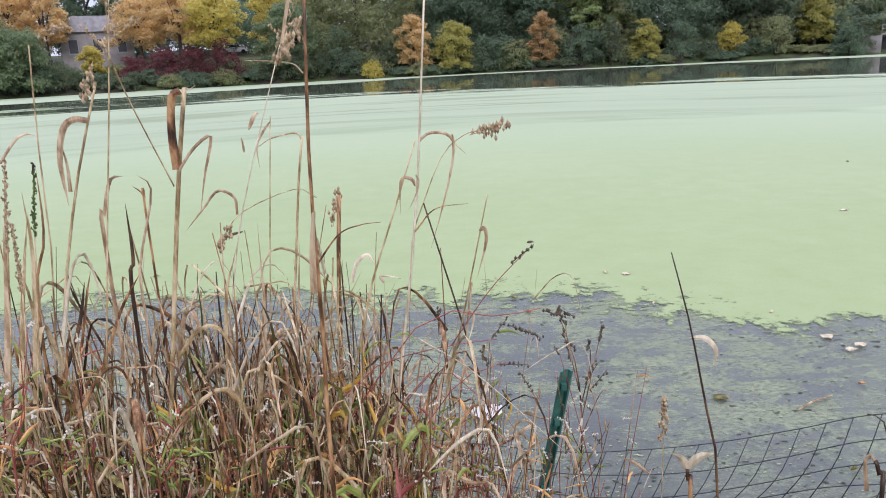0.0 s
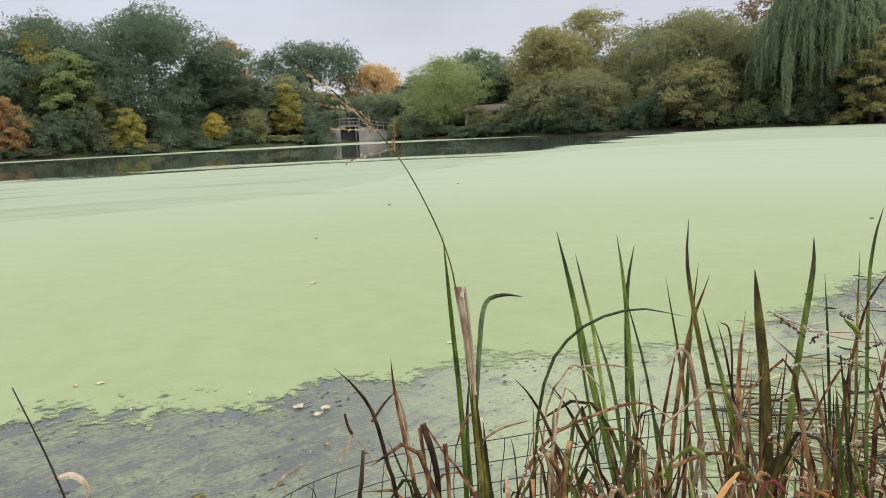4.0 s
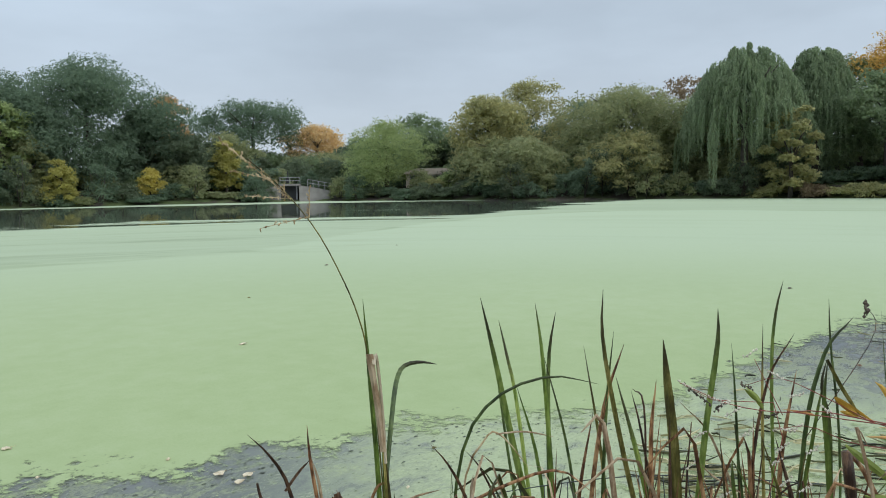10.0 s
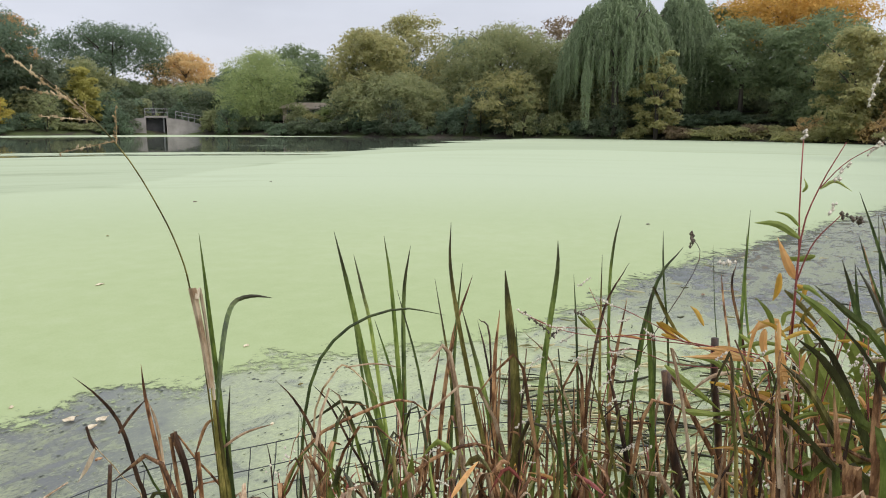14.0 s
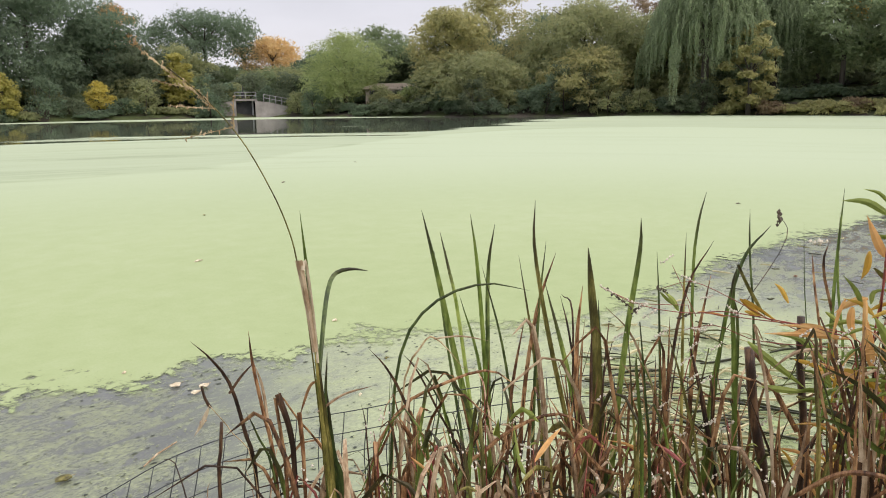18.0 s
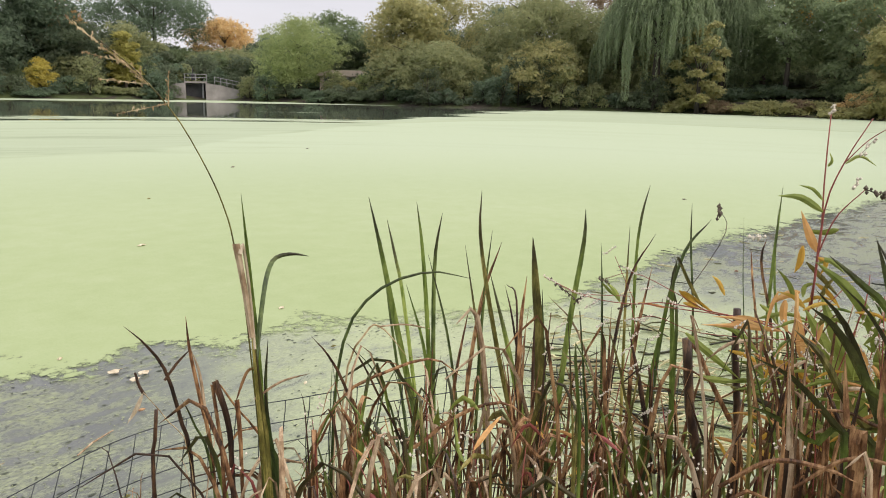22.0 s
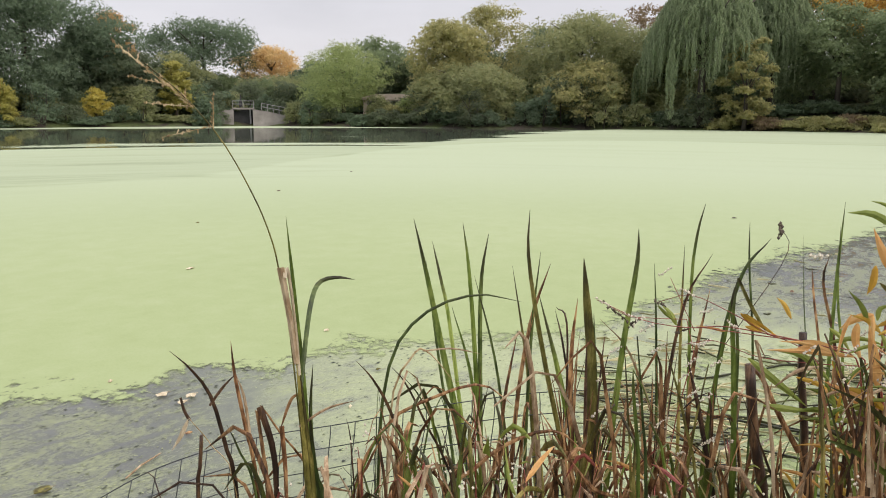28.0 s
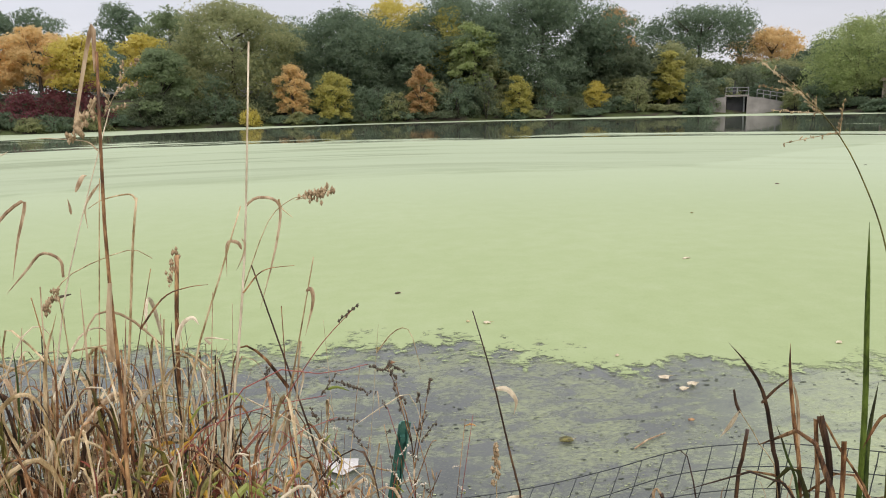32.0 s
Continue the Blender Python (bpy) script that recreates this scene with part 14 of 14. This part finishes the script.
# floating debris: dead leaves of cattail, algae clots, fallen tree leaves
fp = []
for i in range(1250):
    b, r = rf.uniform(60, 92), rf.uniform(2.6, 5.6) if i % 9 else rf.uniform(5.5, 12.5)
    x, y = CX + r * math.sin(radians(b)), CY + r * math.cos(radians(b))
    if r < 6.5 and noise.noise((x * 0.9 + y * 0.5, y * 1.3 - x * 0.8, 7)) < rf.uniform(-0.3, 0.25):
        continue
    if r > steps(b, WEED_EDGE) + 0.2:
        continue
    # most strands lie along the shore, washed up against one another
    a = radians(-54) + rf.gauss(0, 0.55)
    ln = rf.uniform(0.05, 0.2) if rf.random() < 0.55 or r > 5.5 else rf.uniform(0.2, 0.5)
    bend, lift = rf.gauss(0, 0.12) * ln, rf.uniform(0.004, 0.03)
    dx, dy = math.cos(a), math.sin(a)
    pts = [(x + dx * ln * (q - 0.5) - dy * bend * (1 - (2 * q - 1) ** 2), y + dy * ln * (q - 0.5) + dx * bend * (1 - (2 * q - 1) ** 2), lift + 0.012 * rf.random()) for q in (0, 0.33, 0.67, 1)]
    w = rf.uniform(0.0025, 0.0105)
    fp.append(tube(pts, [w * 0.7, w, w, w * 0.4], 4))
debris = new("floating_reed_debris", mesh_of("floating_reed_debris", *join(*fp), simple("wet_dead_reed", (0.22, (0.022, 0.024, 0.01)), (0.38, (0.09, 0.095, 0.04)), (0.52, (0.23, 0.225, 0.1)), (0.72, (0.48, 0.44, 0.25)), scale=12, isl=0.75, rough=0.5)))
tagged(debris, "raft of broken cattail leaves floating in the shallows", "debris", kind="stuff")


def clots(name, label, n, material, where, size):
    ps = []
    for i in range(n):
        x, y = where()
        m = rf.randint(5, 7)
        s = size * rf.choice((0.4, 0.6, 0.8, 1.1, 1.4, 1.9))
        st = rf.uniform(0.3, 0.7)
        ring = [(x + s * math.cos(6.28 * q / m) * rf.uniform(0.25, 1.4), y + s * st * math.sin(6.28 * q / m) * rf.uniform(0.25, 1.4), 0.003) for q in range(m)]
        ps.append((ring + [(x, y, 0.004 + s * 0.05)], [(q, (q + 1) % m, m) for q in range(m)]))
    ob = new(name, mesh_of(name, *join(*ps), material))
    return tagged(ob, label, "algae", kind="stuff")


def edge_spot():
    b = rf.uniform(-40, 88)
    r = steps(b, WEED_EDGE) * rf.gauss(1.0, 0.045)
    return CX + r * math.sin(radians(b)), CY + r * math.cos(radians(b))


def shallow_spot():
    b = rf.uniform(-40, 86)
    r = rf.uniform(2.0, steps(b, WEED_EDGE))
    x, y = CX + r * math.sin(radians(b)), CY + r * math.cos(radians(b))
    return (x, y) if noise.noise((x * 1.6, y * 2.2, 4)) > rf.uniform(-0.5, 0.3) else shallow_spot()


DARKCLOT = simple("dark_algae_clot", (0.3, (0.012, 0.02, 0.012)), (0.7, (0.06, 0.075, 0.04)), scale=30, isl=0.5, rough=0.5)
PALECLOT = simple("green_algae_clot", (0.3, (0.13, 0.155, 0.08)), (0.7, (0.35, 0.4, 0.22)), scale=30, isl=0.6, rough=0.7)
clots("dark_algae", "dark green clots of algae along the duckweed edge", 800, DARKCLOT, edge_spot, 0.012)
clots("dark_algae", "dark clots of weed in the open shallows", 1700, DARKCLOT, shallow_spot, 0.0088)
clots("floating_algae", "pale green scraps of duckweed in the shallows", 8500, PALECLOT, shallow_spot, 0.0058)


def fallen(x, y, s, material, label, seed, lift=0.012):
    rr = random.Random(seed)
    p = thing("fallen_leaf", x, y, lift, label, "leaf", "fallen leaves on the water")
    n = 9
    ring = [(s * math.cos(6.28 * q / n) * rr.uniform(0.6, 1.1), 0.7 * s * math.sin(6.28 * q / n) * rr.uniform(0.6, 1.1), rr.uniform(0, 0.012)) for q in range(n)]
    vs = ring + [(0, 0, 0.016)] + [(v[0], v[1], v[2] - 0.004) for v in ring]
    fs = [(q, (q + 1) % n, n) for q in range(n)] + [((q + 1) % n, q, n + 1 + q, n + 1 + (q + 1) % n) for q in range(n)]
    part("blade", mesh_of("blade", vs, fs, material), p)
    part("stalk", mesh_of("stalk", *tube([(s * 0.6, 0, 0.008), (s * 1.3, 0.2 * s, 0.004)], [0.0015, 0.001], 4), STRAW), p)
    return p


for i, (x, y, s, m, w) in enumerate(((2.44, 4.28, 0.042, PALE, "pale curled leaf floating at the duckweed edge"), (2.55, 4.14, 0.038, PALE, "pale curled leaf floating at the duckweed edge"), (2.46, 4.08, 0.034, PALE, "pale curled leaf floating at the duckweed edge"), (1.54, 3.58, 0.045, OLIVE, "sodden olive leaf floating in the shallows"), (1.62, 5.7, 0.045, PALE, "white speck of a leaf on the duckweed"), (1.02, 6.83, 0.035, DARKB, "dark leaf lying on the duckweed"), (13.87, 16.34, 0.05, DARKB, "dark leaf lying on the duckweed"), (12.37, 4.76, 0.05, DARKB, "dark leaf lying on the duckweed"), (9.5, 13.5, 0.05, DARKB, "dark leaf lying on the duckweed"), (4.3, 7.5, 0.05, PALE, "white speck of a leaf on the duckweed"), (6.0, 10.5, 0.03, OLIVE, "brown leaf lying on the duckweed"))):
    fallen(x, y, s, m, w, 400 + i)
for i in range(16):
    b, f = rf.uniform(-35, 85), rf.random()
    r = steps(b, WEED_EDGE) * (0.55 + 0.6 * f)
    fallen(CX + r * math.sin(radians(b)), CY + r * math.cos(radians(b)), rf.uniform(0.012, 0.03), rf.choice((PALE, STRAW, OLIVE, BROWN)), "small faded leaf floating on the pond", 440 + i)

# a torn white scrap caught behind the fence, and a straw
scrap = thing("plastic_scrap", 0.384, 3.56, 0.0, "crumpled white plastic scrap afloat behind the fence", "litter")
sv = [(0.1 * math.cos(q * 0.785) * (0.8 + 0.4 * (q % 2)), 0.075 * math.sin(q * 0.785) * (1.1 - 0.3 * (q % 3)), 0.01 + 0.015 * (q % 2)) for q in range(8)] + [(0.01, 0, 0.055), (-0.025, 0.01, 0.05)]
part("sheet", mesh_of("sheet", sv, [(q, (q + 1) % 8, 8 if q in (6, 7, 0, 1) else 9) for q in range(8)] + [(2, 8, 9), (6, 9, 8)], simple("white_plastic", (0.3, (0.42, 0.42, 0.4)), (0.7, (0.6, 0.6, 0.57)), scale=20, rough=0.35)), scrap)
straw = thing("floating_straw", 1.95, 3.5, 0.004, "pinkish straw of reed floating in the shallows", "straw")
part("stalk", mesh_of("stalk", *tube([(-0.1, -0.07, 0.006), (0, 0, 0.008), (0.13, 0.06, 0.005)], [0.004, 0.005, 0.003], 6), TAN), straw)

# ---- the sluice in the far bank ----
S_X, S_Y = CX + 90.2 * math.sin(radians(31.6)), CY + 90.2 * math.cos(radians(31.6))
sluice = thing("sluice", S_X, S_Y, 0.0, "weathered concrete sluice with wing walls and steel railings", "sluice")
sluice.rotation_euler = (0, 0, radians(-31.6))


def prism(profile, y0, y1):
    n = len(profile)
    vs = [(x, y0, z) for x, z in profile] + [(x, y1, z) for x, z in profile]
    return vs, [tuple(range(n)), tuple(reversed(range(n, 2 * n)))] + [(i + n, (i + 1) % n + n, (i + 1) % n, i) for i in range(n)]


part("wing_wall", mesh_of("wing_wall", *prism(((1.0, -0.5), (4.8, -0.5), (4.8, 1.25), (2.6, 1.75), (1.0, 1.95)), 0, 0.5), CONCRETE), sluice)
part("wing_wall", mesh_of("wing_wall", *prism(((-3.9, -0.5), (-1.2, -0.5), (-1.2, 1.95), (-2.2, 1.85), (-3.9, 1.2)), 0, 0.5), CONCRETE), sluice)
part("return_wall", mesh_of("return_wall", *box(1.0, 0.5, -0.5, 1.35, 5, 1.95), CONCRETE), sluice)
part("return_wall", mesh_of("return_wall", *box(-1.55, 0.5, -0.5, -1.2, 5, 1.95), CONCRETE), sluice)
part("back_wall", mesh_of("back_wall", *box(-1.2, 3.5, -0.5, 1.0, 3.8, 1.9), DARKWALL), sluice)
part("gate", mesh_of("gate", *box(-1.15, 1.2, -0.5, 0.6, 1.32, 1.75), DARKWALL), sluice, "dark steel sluice gate")
part("gate_post", mesh_of("gate_post", *box(0.62, 0.9, -0.5, 0.8, 1.1, 2.0), STEEL), sluice)
part("platform", mesh_of("platform", *box(-1.35, 0.3, 1.95, 1.2, 3.2, 2.15), CONCRETE), sluice, "pale platform slab over the gate")
for x in (-1.3, -0.1, 1.1):
    part("rail_post", mesh_of("rail_post", *box(x, 0.32, 2.15, x + 0.06, 0.38, 2.95), STEEL), sluice)
for z in (2.55, 2.92):
    part("rail", mesh_of("rail", *box(-1.3, 0.33, z, 1.17, 0.38, z + 0.06), STEEL), sluice)
part("hoist", mesh_of("hoist", *join(box(-0.55, 1.0, 2.25, -0.15, 1.5, 3.0), box(-0.4, 1.2, 3.0, -0.3, 1.3, 3.7)), DARKWALL), sluice)
for i in range(5):
    x = 2.0 + 0.68 * i
    zb = 1.95 - (x - 1) * 0.185
    part("rail_post", mesh_of("rail_post", *box(x, 0.2, zb - 0.1, x + 0.06, 0.26, zb + 0.95), STEEL), sluice)
for dz in (0.5, 0.9):
    part("rail", mesh_of("rail", *prism(((2.0, 1.76 + dz), (4.78, 1.25 + dz), (4.78, 1.31 + dz), (2.0, 1.82 + dz)), 0.21, 0.25), STEEL), sluice)

# ---- houses and a car behind the trees ----


def house(x, y, turn, w, d, h, ridge, wall, label, roof=ROOF):
    z = ground_z(x, y)
    ob = thing("house", x, y, z, label, "house", "houses behind the trees")
    ob.rotation_euler = (0, 0, radians(turn))
    part("wall", mesh_of("wall", *prism(((-w / 2, -0.5), (w / 2, -0.5), (w / 2, h), (-w / 2, h)), -d / 2, d / 2), wall), ob)
    part("roof", mesh_of("roof", *prism(((-w / 2 - 0.4, h - 0.1), (w / 2 + 0.4, h - 0.1), (w / 2 + 0.4, h + 0.1), (w * 0.3, ridge), (-w * 0.3, ridge), (-w / 2 - 0.4, h + 0.1)), -d / 2 - 0.4, d / 2 + 0.4), roof), ob)
    for i in range(3):
        wx = -w / 2 + w * (i + 0.5) / 3
        win = part("window", mesh_of("window", *box(wx - 0.55, -d / 2 - 0.04, h * 0.4, wx + 0.55, -d / 2 + 0.02, h * 0.82), STEEL), ob)
        part("pane", mesh_of("pane", *box(wx - 0.46, -d / 2 - 0.05, h * 0.44, wx + 0.46, -d / 2 - 0.042, h * 0.78), GLASSDARK), win)
    return ob


house(-41.6, 94, 24, 8, 7, 4.5, 6.2, SIDING, "grey two-storey house half hidden by trees")
house(-7.6, 100, 3, 8, 6, 2.1, 3.1, WHITEWALL, "low pale house with a light grey roof behind shrubs", WHITEWALL)
house(64.0, 69.5, -41, 6.4, 5, 1.5, 2.1, BEIGE, "low beige house seen between trees", BEIGE)
car = thing("parked_car", -30.0, 114.5, ground_z(-30.0, 114.5), "white car parked beyond the shrubs", "car")
part("body", mesh_of("body", *prism(((-2.1, 0.35), (2.1, 0.35), (2.15, 0.85), (1.3, 0.95), (0.7, 1.45), (-1.1, 1.45), (-1.7, 0.98), (-2.15, 0.9)), -0.85, 0.85), CARPAINT), car)
part("window", mesh_of("window", *prism(((-1.45, 1.0), (1.1, 1.0), (0.62, 1.38), (-1.02, 1.38)), -0.87, 0.87), GLASSDARK), car)
for x in (-1.35, 1.35):
    for y in (-0.78, 0.78):
        wv2, wf2 = tube([(x, y - 0.1, 0.33), (x, y + 0.1, 0.33)], [0.33, 0.33], 14)
        part("wheel", mesh_of("wheel", wv2, wf2, RUBBER), car)
